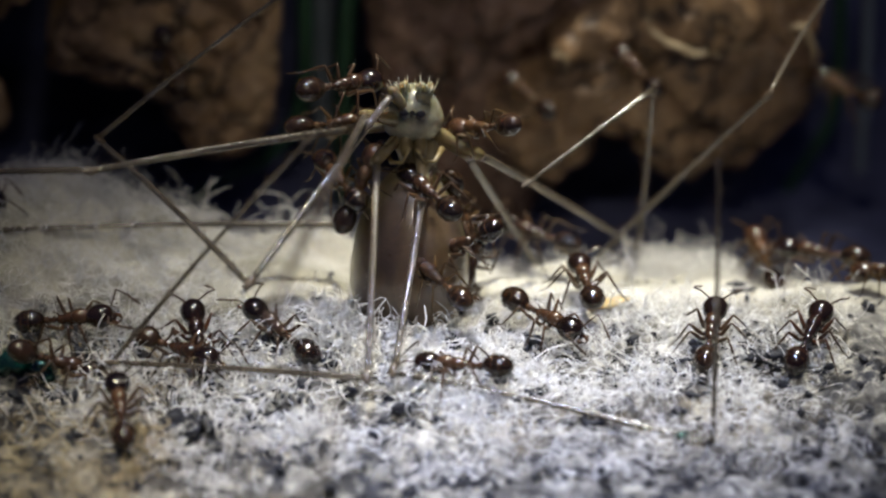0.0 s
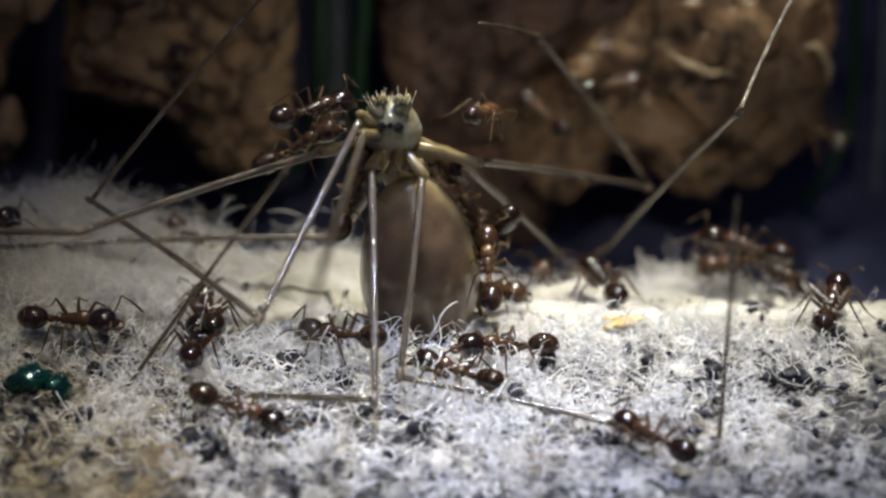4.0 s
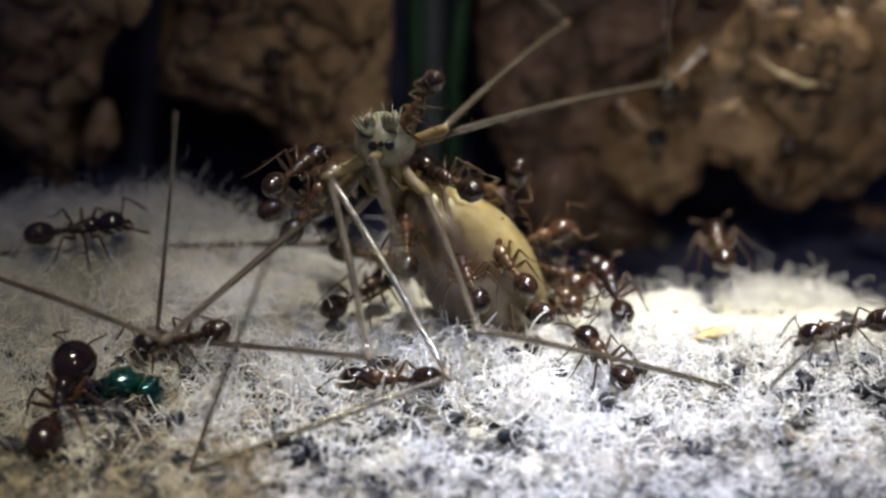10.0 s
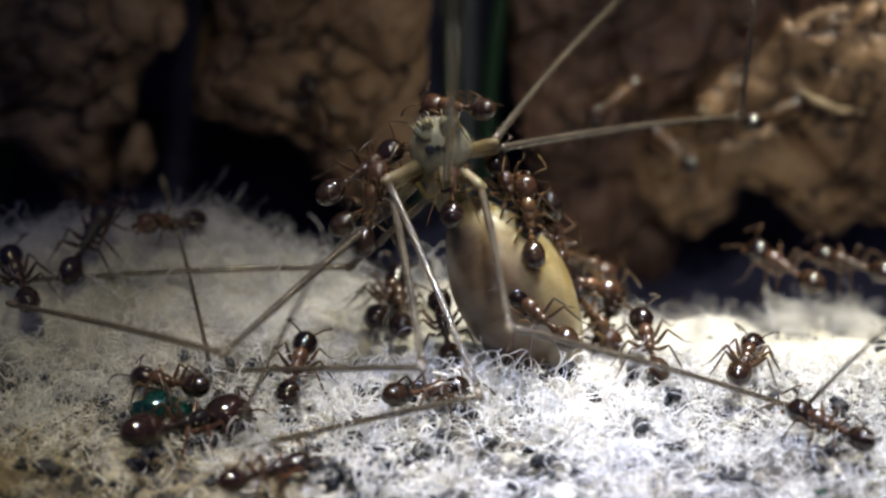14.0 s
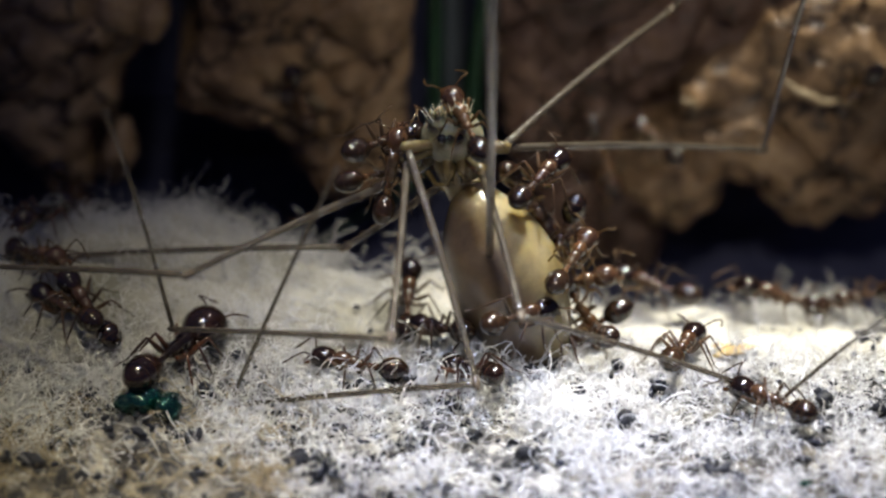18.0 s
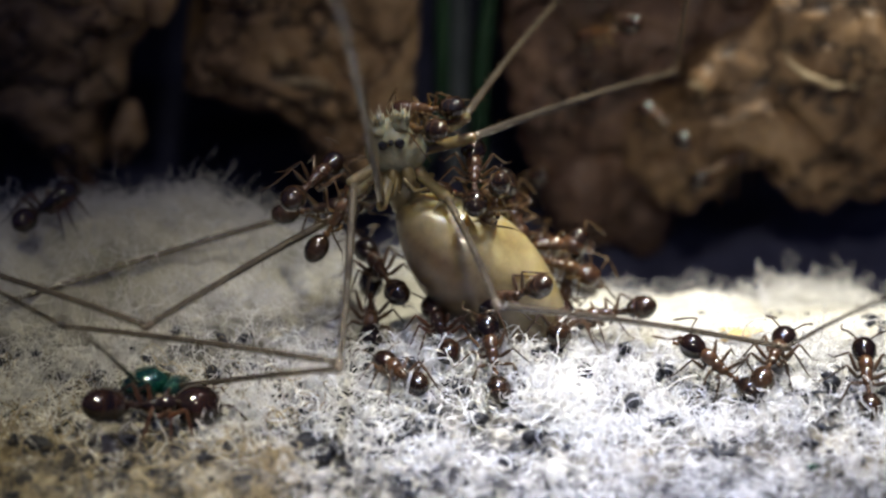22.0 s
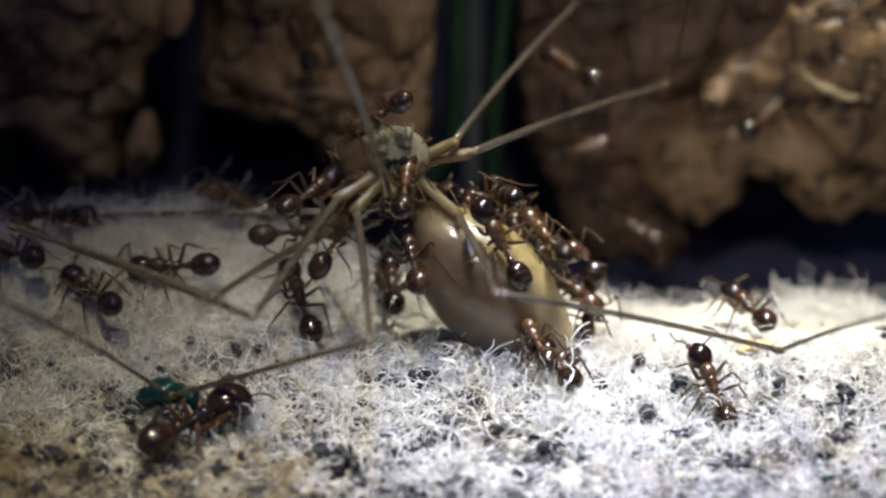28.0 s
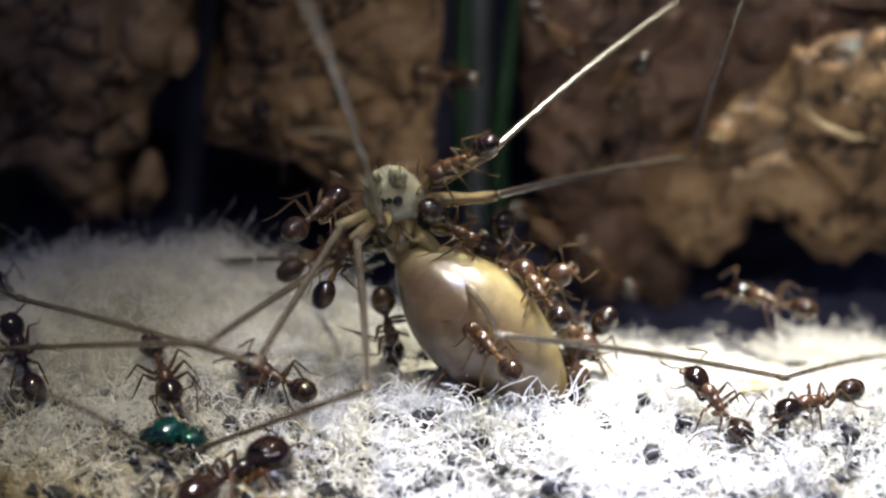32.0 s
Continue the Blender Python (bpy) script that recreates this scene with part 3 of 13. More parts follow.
def ant(kind):
    """Head towards +x, feet at z = 0."""
    big = kind == "major"
    size = 1.13 if big else 0.94 if kind == "amber" else 1.0
    dark = kind in ("dark", "major")
    base = new("ant")
    skin = {"minor": M_THORAX, "amber": M_BACKLIT_CUTICLE}.get(kind, M_HEAD)
    limbs = {"minor": M_LEG, "amber": M_BACKLIT_LIMB}.get(kind, M_DARKLEG)
    hx, hr = (0.86, (0.47, 0.43, 0.38)) if big else (0.68, (0.315, 0.27, 0.245))
    head = joined(egg((hx, 0, 0.44), hr, 12, 16, -0.10), egg((hx + hr[0] * 0.85, 0, 0.36), (0.09, hr[1] * 0.55, 0.07), 6, 10))
    h = part("head", sized(size, "head", *head, M_THORAX if kind == "amber" else M_HEAD), base, "glossy dark head")
    for s in (-1, 1):
        part("eye", sized(size, "eye", *egg((hx + 0.06, s * hr[1] * 0.86, 0.50), (0.055, 0.03, 0.05), 6, 8), M_EYE), h)
        jaw = tube([(hx + hr[0] * 0.8, s * 0.10, 0.36), (hx + hr[0] + 0.07, s * 0.12, 0.32), (hx + hr[0] + 0.14, s * 0.02, 0.29)], [0.045, 0.05, 0.015], 6)
        part("mandible", sized(size, "mandible", *jaw, M_THORAX), h)
        ax = hx + hr[0] * 0.7
        feeler = joined(tube([(ax, s * 0.09, 0.50), (ax + 0.10, s * 0.34, 0.66), (ax + 0.12, s * 0.48, 0.70)], [0.016, 0.021, 0.022], 6),
                        tube([(ax + 0.12, s * 0.48, 0.70), (ax + 0.30, s * 0.46, 0.58), (ax + 0.48, s * 0.40, 0.42), (ax + 0.58, s * 0.36, 0.34)], [0.017, 0.020, 0.028, 0.014], 6))
        part("antenna", sized(size, "antenna", *feeler, limbs), h)
    mid = joined(egg((0.27, 0, 0.47), (0.23, 0.18, 0.18), 10, 12), egg((0.06, 0, 0.44), (0.23, 0.14, 0.15), 10, 12), egg((-0.12, 0, 0.42), (0.15, 0.11, 0.12), 8, 12),
                 tube([(0.38, 0, 0.46), (0.50, 0, 0.45)], [0.08, 0.06], 8), tube([(-0.20, 0.06, 0.50), (-0.28, 0.075, 0.58)], [0.025, 0.004], 5), tube([(-0.20, -0.06, 0.50), (-0.28, -0.075, 0.58)], [0.025, 0.004], 5))
    part("thorax", sized(size, "thorax", *mid, skin), base, {"minor": "reddish brown thorax", "amber": "thorax coloured amber as if lit from behind"}.get(kind, ""))
    waist = joined(egg((-0.33, 0, 0.42), (0.09, 0.06, 0.085), 7, 9), egg((-0.46, 0, 0.42), (0.085, 0.085, 0.10), 7, 9), tube([(-0.20, 0, 0.40), (-0.55, 0, 0.40)], [0.035, 0.04], 6))
    part("waist", sized(size, "waist", *waist, skin), base)
    gx, gl, gw = (-0.98, 0.46, 0.33) if big else (-0.85, 0.35, 0.265)
    belly = part("gaster", sized(size, "gaster", *egg((gx, 0, 0.43), (gl, gw, gw * 0.95), 14, 16, 0.0), M_HEAD if dark else M_BELLY), base, "shiny dark brown gaster")
    for k in (-0.15, 0.35):
        s = math.sqrt(1 - k * k)
        ring = []
        for j in range(21):
            b = 2 * math.pi * j / 20
            ring.append((gx - gl * k, gw * s * 1.005 * math.cos(b), 0.43 + gw * 0.95 * s * 1.005 * math.sin(b)))
        part("segment_edge", sized(size, "segment_edge", *tube(ring, [0.010] * 21, 4), M_THORAX), belly)
    legs = []
    for i in range(3):
        for s in (-1, 1):
            r = Vector((LEG_ROOTS[i][0], s * LEG_ROOTS[i][1], LEG_ROOTS[i][2]))
            tuck = 0.78 if kind == "amber" else 1.0
            ends = [Vector((e[0], s * e[1] * tuck, e[2])) - r for e in LEG_ENDS[i]]
            g = 1.15 if big else 1.0
            pts = [Vector((0, 0, 0)), Vector((0, s * 0.07, -0.07)), *ends]
            mesh = limb(pts, [(0.042, 0.042), (0.045 * g, 0.027 * g), (0.024 * g, 0.018 * g), (0.012, 0.007)])
            legs.append(part("leg", sized(size, "leg", *mesh, limbs), base, "", Matrix.Translation(r * size * MM)))
    label = {"minor": "small chestnut-brown ant with glossy black head and gaster", "dark": "blackish-brown shiny ant on the white fibres", "amber": "small ant with dark glossy gaster, back light painted as amber colour", "major": "large big-headed blackish soldier ant"}[kind]
    return tagged(base, label, "ant", "ants attacking the spider")


# ---- the spider ----
LENGTHS = ((5.95, 5.15), (5.29, 6.27, 6.74), (5.42, 5.59, 6.98), (4.5, 6.7, 6.08), (6.47, 4.69, 3.85), (6.94, 7.9, 4.6), (12.5, 0.62), (2.55, 7.21, 3.42))
ABDOMEN_LENGTH = 4.73


def shank(name, length, r0, r1, parent, hairs, material):
    """A thin leg segment along -y with fine rings and hairs."""
    n = max(8, int(length * 3))
    pts = [(0.03 * math.sin(3.0 * i / n), -length * i / n, 0.05 * length / 4 * math.sin(math.pi * i / n)) for i in range(n + 1)]
    rad = [r0 + (r1 - r0) * i / n for i in range(n + 1)]
    ob = part(name, to_mesh(name, *tube(pts, rad, 8), material), parent)
    rnd = random.Random(int(length * 100))
    pieces = []
    for i in range(hairs):
        k = rnd.uniform(0.05, 0.98)
        a, y = rnd.uniform(0, 6.28), -length * k
        r = r0 + (r1 - r0) * k
        d = Vector((math.cos(a), -0.9, math.sin(a))).normalized()
        p = Vector((r * math.cos(a) * 0.8, y, 0.05 * length / 4 * math.sin(math.pi * k) + r * math.sin(a) * 0.8))
        pieces.append(tube([p, p + d * 0.09, p + d * 0.17], [0.006, 0.005, 0.002], 3))
    part("hairs", to_mesh("hairs", *joined(*pieces), M_LEG), ob)
    part("joint", to_mesh("joint", *egg((0, -length + 0.05, 0), (0.20, r1 * 1.35, r1 * 1.35), 8, 10, 0, Matrix.Rotation(math.pi / 2, 3, "Z")), M_JOINT), ob, "dusky joint")
    return ob


def cellar_spider():
    root = new("cellar_spider")
    front = egg((0, 0, 0), (0.66, 0.62, 0.64), 20, 24)
    shell = []
    for x, y, z in front[0]:
        k = 1 + 0.05 * noise.noise((x * 2, y * 2, z * 2)) + 0.02 * noise.noise((x * 6, y * 6, z * 6))
        wide = 1.0 - 0.16 * smooth_step(-0.1, 0.6, z) + 0.08 * smooth_step(0.1, -0.5, z)
        shell.append((x * k * wide, 0.46 + y * k, -0.06 + z * k))
    carapace = part("carapace", to_mesh("carapace", shell, front[1], M_CARAPACE), root, "greyish translucent carapace")
    for x, z, r in ((-0.195, 0.22, 0.105), (-0.02, 0.25, 0.068), (0.155, 0.19, 0.110)):
        part("eye", to_mesh("eye", *egg((x, -0.165 + 0.4 * abs(x) ** 1.5, z), (r, r, r), 10, 12), M_EYE), carapace, "glossy black eye")
    head = [carapace]
    for s in (-1, 1):
        lump = joined(egg((s * 0.24, 0.22, 0.46), (0.19, 0.20, 0.22), 12, 14), egg((s * 0.17, 0.20, 0.60), (0.11, 0.12, 0.20), 10, 12), egg((s * 0.34, 0.18, 0.58), (0.09, 0.10, 0.17), 10, 12), tube([(s * 0.25, 0.10, 0.66), (s * 0.24, 0.06, 0.80), (s * 0.19, 0.04, 0.90)], [0.07, 0.04, 0.010], 7))
        rough = []
        for x, y, z in lump[0]:
            w = Vector((x * 5.5 + 3 * s, y * 5.5, z * 5.5))
            rough.append(Vector((x, y, z)) + 0.09 * noise.noise_vector(w) + 0.04 * noise.noise_vector(w * 2.3))
        palp = part("pedipalp", to_mesh("pedipalp", [tuple(p) for p in rough], lump[1], M_CARAPACE), root, "pale lumpy pedipalp")
        for k in range(9):
            spike = tube([(s * (0.07 + 0.04 * k), 0.08 + 0.06 * (k % 2), 0.62 + 0.03 * (k % 3) - 0.02 * k), (s * (0.04 + 0.064 * k), 0.01 + 0.07 * (k % 3), 0.86 + 0.10 * ((k * 5 + (s > 0)) % 3) - 0.02 * k)], [0.020, 0.003], 5)
            part("bristle", to_mesh("bristle", *spike, M_PALP), palp)
        fang = joined(egg((s * 0.15, 0.04, -0.62), (0.15, 0.20, 0.32), 8, 12), tube([(s * 0.15, -0.04, -0.84), (s * 0.08, -0.10, -0.98)], [0.05, 0.012], 6))
        jaw = part("chelicera", to_mesh("chelicera", *fang, M_JAW), root, "olive-brown jaw")
        arch = tube([(s * 0.62, 0.2, -0.75), (s * 0.45, -0.05, -0.95), (s * 0.22, -0.16, -0.90), (s * 0.06, -0.2, -0.55)], [0.07, 0.055, 0.045, 0.02], 8)
        head += [palp, jaw, part("maxilla", to_mesh("maxilla", *arch, M_JAW), root)]
    stalk = tube([(0.0, 0.6, -0.3), (0.06, 0.55, -0.75), (0.14, 0.45, -1.15), (0.22, 0.4, -1.5)], [0.50, 0.48, 0.38, 0.30], 14)
    part("waist", to_mesh("waist", *stalk, M_JAW), root, "amber-brown waist")
    L = ABDOMEN_LENGTH
    v, f = egg((0, 0, 0), (1, 1, 1), 30, 36)
    body = []
    for x, y, z in v:
        k = (1 - x) / 2
        w = 1.14 * (0.86 + 0.30 * math.sin(math.pi * min(1, k * 1.05)) - 0.10 * k)
        g = 1 + 0.03 * noise.noise((x * 2, y * 2, z * 2)) + 0.012 * noise.noise((x * 6, y * 6, z * 6))
        body.append((y * w * g, -L * k * 1.0 + 0.08, z * w * 0.96 * g))
    abdomen = part("abdomen", to_mesh("abdomen", body, f, M_ABDOMEN), root, "swollen cream abdomen with shade painted brown below")
    part("spinneret", to_mesh("spinneret", *joined(egg((0.08, -L + 0.05, 0.05), (0.09, 0.16, 0.09), 7, 9), egg((-0.08, -L + 0.05, 0.05), (0.09, 0.16, 0.09), 7, 9)), M_JOINT), abdomen)
    legs = []
    for lengths in LENGTHS:
        legs.append([shank(n, l, *r, root, h, M_SHANK) for n, l, r, h in zip(("femur", "tibia", "metatarsus"), lengths, ((0.092, 0.068), (0.072, 0.056), (0.054, 0.036)), (40, 60, 60))])
    stalks = []
    for lengths in LENGTHS:
        v, f = tube([(0, 0.16, 0), (0, 0.10, 0), (0, -0.10, 0), (0.01, -0.45, 0), (0, -0.85, 0.02), (0, -1.25, 0), (0, -1.5, 0)], [0.05, 0.115, 0.135, 0.125, 0.165, 0.19, 0.12], 12)
        stalks.append(part("coxa", to_mesh("coxa", v, f, M_COXA), root, "golden olive translucent hip joint"))
    tagged(root, "pale long-legged cellar spider with tan abdomen, swarmed by ants", "spider")
    return root, abdomen, legs, stalks, head


# ---- build ----
soil_floor()
soil_bank()
soil_ledge()
fibre_pad()
fibres("front_fibres", "tangled white curly cotton fibres on the pad's front", 4700, front_spot, (0.5, 2.0), 0.62, (0.009, 0.029), 0.40)
fibres("tuft_fibres", "raised bright white fibre tufts by the spider", 1300, tuft_spot, (0.5, 1.7), 0.6, (0.008, 0.022), 0.40)
fibres("rim_fibres", "loose fibre loops along the pad's rim", 1700, rim_spot, (0.3, 1.1), 0.7, (0.003, 0.007), 0.5)
fibres("felt_fibres", "fine felted fibres matted into the pad", 2300, felt_spot, (0.4, 1.5), 0.55, (0.006, 0.022), 0.10)
fibres("stained_fibres", "ochre-stained dirty fibres in the pad's worn corner", 1100, stained_spot, (0.5, 1.8), 0.6, (0.008, 0.034), 0.20, M_OCHRE)
fibres("rim_tuft", "raised tuft of pale fibres on the pad's rim", 600, rim_tuft_spot, (0.5, 1.8), 0.75, (0.006, 0.018), 0.65)
fibres("matted_fibres", "thin matted fibres lying on the pad", 2600, left_spot, (0.5, 2.0), 0.55, (0.006, 0.018), 0.18)
fibres("mound_fluff", "thin raised cotton fluff on the mound's brow", 2200, mound_spot, (0.3, 1.3), 0.7, (0.003, 0.006), 0.55)
fibres("mound_loops", "thick loose cotton loops on the mound's brow", 260, mound_spot, (0.8, 2.2), 0.6, (0.006, 0.015), 0.6)
bark_piece("broad dull brown bark slab above a dark hollow", [(-15.10, 6.61), (-5.95, 6.61), (-5.70, 3.98), (-6.17, 3.07), (-6.76, 2.43), (-6.92, 1.43), (-7.46, 0.93), (-7.69, -0.37), (-8.61, -0.52), (-9.35, 0.35), (-10.09, 0.93), (-11.64, 0.86), (-15.57, -0.01)], 3.9, 1, 0.9, [(-6.99, 3.50, 0.56, 0.38, 0.50, 0.92, 14), (-9.21, 3.50, 2.76, 0.88, 0.50, 0.69), (-6.13, 3.50, 3.89, 0.33, 0.50, 0.61, 10)])
bark_piece("brown knobby bark slab with a pale ledge over a hollow", [(-5.12, 6.65), (-0.24, 6.65), (-0.20, 3.47), (-0.35, 1.48), (-0.54, 0.04), (-1.22, -0.71), (-2.38, -0.66), (-2.87, -0.03), (-3.08, 0.59), (-3.91, 1.02), (-4.80, 1.38), (-5.63, 1.63), (-5.74, 2.19), (-5.38, 2.76), (-5.07, 3.61)], 3.8, 2, 0.9, [(-2.48, 3.30, 1.52, 0.97, 0.45, 0.47, -4), (-1.58, 3.30, 2.44, 0.57, 0.50, 0.50), (-1.85, 3.30, 0.15, 0.65, 0.50, 0.50), (-4.50, 3.30, 2.44, 0.75, 0.45, 0.56, 8), (-1.20, 3.30, 1.16, 0.55, 0.50, 0.56)], [([(-3.60, 2.82, 2.14), (-3.09, 2.82, 2.19), (-2.59, 2.82, 2.11), (-2.18, 2.82, 1.91)], 0.06)])
bark_piece("rough brown bark slab with a curled pale ridge", [(5.62, 2.25), (6.20, 2.70), (7.00, 3.15), (7.70, 3.80), (8.60, 4.35), (10.20, 4.50), (11.30, 4.00), (11.85, 2.90), (11.71, 1.94), (11.89, 0.58), (11.18, -0.22), (10.33, -1.38), (9.55, -1.24), (9.04, -1.61), (8.25, -1.24), (7.45, -0.58), (6.82, -0.22), (6.62, -1.09), (5.79, -1.49), (5.27, -1.31), (4.34, -0.29), (4.45, 0.72), (5.72, 1.37)], 3.6, 3, 0.8, [(5.87, 3.20, -0.16, 0.78, 0.50, 0.86), (8.43, 3.20, -0.09, 0.75, 0.45, 0.69), (10.93, 3.20, 1.35, 0.65, 0.50, 0.97)], [([(7.78, 2.50, 3.20), (7.94, 2.42, 2.78), (8.30, 2.40, 2.44), (8.82, 2.40, 2.26), (9.32, 2.40, 2.27), (9.83, 2.42, 2.30), (10.33, 2.50, 2.45)], 0.045), ([(5.72, 2.72, 2.16), (6.06, 2.72, 2.02), (5.92, 2.72, 1.59)], 0.05), ([(10.82, 2.72, 2.72), (11.33, 2.72, 2.72), (11.63, 2.72, 2.23), (11.64, 2.72, 1.59)], 0.06)])
# set-back bark whose shade is painted into the material
bark_piece("bark mass with hanging knobs, shade put into its dark colour", [(1.54, 6.12), (12.13, 6.12), (11.99, 2.90), (11.75, 1.47), (9.33, 0.45), (6.75, -0.57), (5.56, -2.49), (5.31, -3.42), (4.32, -3.21), (3.12, -3.12), (2.65, -2.05), (1.91, -0.57), (1.61, 1.61)], 5.0, 6, 0.9, [(4.79, 4.20, -2.22, 0.53, 0.50, 0.83, -8), (3.34, 4.20, -1.33, 0.75, 0.50, 0.97), (10.93, 4.20, 3.28, 0.62, 0.50, 1.11), (4.31, 4.20, 2.57, 0.75, 0.50, 0.69), (2.26, 4.20, 2.57, 0.45, 0.50, 0.83), (2.87, 4.20, 4.40, 0.75, 0.50, 0.69)], (), M_SHADED_BARK)
blade([(-4.2, 7.4, -5.4), (-2.3, 7.4, -3.76), (-0.6, 7.3, -2.7), (0.1, 7.2, -1.2), (0.2, 7.0, 1.0), (0.2, 6.8, 4.5)], 0.20, M_BLADE, "dark green grass blade bowed at its foot")
blade([(1.0, 7.4, -5.5), (1.05, 7.2, -1.5), (1.15, 7.0, 1.0), (1.6, 6.9, 4.5)], 0.24, M_BLADE, "dark green grass blade in the gap")
# a pale reflection in the gap, put in as a blade shape
blade([(0.55, 9.6, -5.5), (0.6, 9.5, 0.5), (0.65, 9.4, 5.0)], 0.32, M_PALE, "pale bluish reflection shaped as a blade behind green ones")
blade([(10.6, 7.6, -5.5), (11.2, 7.6, -4.6), (12.3, 7.6, -2.6), (12.55, 7.5, -1.5), (12.55, 7.4, 0.5), (12.4, 7.2, 4.5)], 0.16, M_BLADE, "dark green grass blade bending aside")
# another pale streak, also given a blade's shape
blade([(13.3, 8.6, -5.5), (13.35, 8.4, -1.0), (13.2, 8.2, 4.5)], 0.13, M_PALE, "pale bluish streak shaped as a blade beside the bark")
blade([(-12.0, 8.6, -5.5), (-10.6, 8.4, -3.0), (-10.4, 8.2, -1.2), (-11.0, 8.2, 1.0)], 0.30, M_BLADE, "dark green grass blade leaning in shadow")
for i, (x, y, r, s) in enumerate(((1.97, -9.48, 0.12, 1.2), (3.13, -6.83, 0.13, 1.0), (4.04, -8.25, 0.15, 1.3), (4.85, -6.81, 0.12, 1.0), (-4.76, -8.72, 0.14, 1.0), (2.20, -6.25, 0.15, 1.2), (-4.59, -7.14, 0.16, 0.8),
                                  (8.2, -7.05, 0.11, 1.0), (6.86, -6.9, 0.10, 1.1), (4.0, -5.71, 0.10, 1.0), (0.93, -8.57, 0.10, 1.4), (6.2, -8.0, 0.09, 1.3), (-1.8, -6.6, 0.11, 1.2), (2.62, -5.71, 0.16, 1.1), (10.9, -6.06, 0.13, 1.0), (8.22, -7.36, 0.12, 1.0))):
    grain(x, y, r * 1.35, i, 1.0, s, 37 * i)
grain(7.65, -7.7, 0.10, 51, 0.6, 3.8, 5, "dark_splinter", "thin black splinter lying on white fibres")
grain(0.51, -7.35, 0.13, 52, 0.8, 2.4, -55, "dark_splinter", "thin black splinter lying on white fibres")
grain(6.48, -5.28, 0.15, 53, 0.55, 2.9, 28, "amber_flake", "orange-amber flake on the bright fibres", M_ORANGE)
grain(6.20, -5.05, 0.09, 54, 0.5, 2.2, 10, "amber_flake", "orange-amber flake on the bright fibres", M_ORANGE)
grain(-5.95, -7.45, 0.34, 55, 0.80, 1.35, 15, "shell_fragment", "iridescent green beetle shell fragment", M_SHELL)
grain(-5.35, -7.75, 0.30, 56, 0.95, 1.2, 70, "shell_fragment", "dark teal glossy beetle shell fragment", M_SHELL)
grain(7.6, -10.5, 0.10, 57, 0.6, 1.3, 20, "shell_fragment", "tiny green shell fragment among fibres", M_SHELL)
clump(-0.75, -6.72, 0.42, 1, 18)
clump(-2.25, -10.0, 0.42, 2, 22)
clump(9.9, -7.6, 0.42, 3, 12)
clump(-8.3, -9.6, 0.4, 4, 10)
loose_specks()
KINDS = ("major", "dark", "minor", "minor", "dark", "minor", "minor", "minor", "minor", "minor", "dark", "minor", "minor", "minor", "minor", "amber", "minor", "amber", "minor", "amber", "minor", "amber", "amber", "minor", "amber", "minor", "amber", "minor", "amber", "amber", "amber", "amber", "amber", "amber", "minor", "amber", "amber", "minor", "amber", "amber")
CLINGING = "wwwwwwwwwwwwwwccccccccwwwwwwcccccccccccc"
models, ants = {}, []
for kind in KINDS:
    if kind not in models:
        models[kind] = ant(kind)
        ants.append(models[kind])
    else:
        ants.append(copy_thing(models[kind], Matrix()))
spider, abdomen, spider_legs, spider_hips, spider_head = cellar_spider()


# ---- what moves ----
def pose_mm(x, y, z):
    return Matrix.Translation(Vector((x, y, z)) * MM)


def stand(x, y, z, fx, fy, fz, ux, uy, uz):
    """An ant with its feet's middle at a place, its head towards one direction and its back towards another."""
    ahead = Vector((fx, fy, fz)).normalized()
    back = Vector((ux, uy, uz))
    back = (back - ahead * back.dot(ahead)).normalized()
    return pose_mm(x, y, z) @ Matrix((ahead, back.cross(ahead), back)).transposed().to_4x4()


def rod(x, y, z, dx, dy, dz):
    """A leg segment from its upper joint along a direction."""
    turn = Vector((0, -1, 0)).rotation_difference(Vector((dx, dy, dz))).to_matrix().to_4x4()
    return pose_mm(x, y, z) @ turn


def rolled(turn, x, y, z, dx, dy, dz):
    """The abdomen hung from the waist and turned about its own length."""
    return rod(x, y, z, dx, dy, dz) @ Matrix.Rotation(radians(-turn), 4, "Y")


def nodded(lean, nod):
    """The head leaned sideways and nodded about its middle."""
    return pose_mm(0, 0.46, -0.06) @ pose(0, 0, 0, nod, -lean, 0) @ pose_mm(0, -0.46, 0.06)


def gait(body, number, clinging):
    """Tripod steps: three legs swing while three hold."""
    rnd = random.Random(number)
    legs = [o for o in body.children if o.name.split(".")[0] == "leg"]
    for i, leg in enumerate(legs):
        home = leg.matrix_basis.translation.copy()
        side = -1 if i % 2 == 0 else 1
        phase = 0.0 if (i // 2 + i) % 2 == 0 else math.pi
        speed, swing = rnd.uniform(5.5, 7.5), (8 if clinging else 14)
        rows = []
        for k in range(0, 107):
            t = min(k * 0.3, 32.0)
            a = speed * t + phase + number
            rows.append((t, Matrix.Translation(home) @ pose(0, 0, 0, side * max(0, math.cos(a)) * 9, 0, side * swing * math.sin(a))))
        walk(leg, rows)


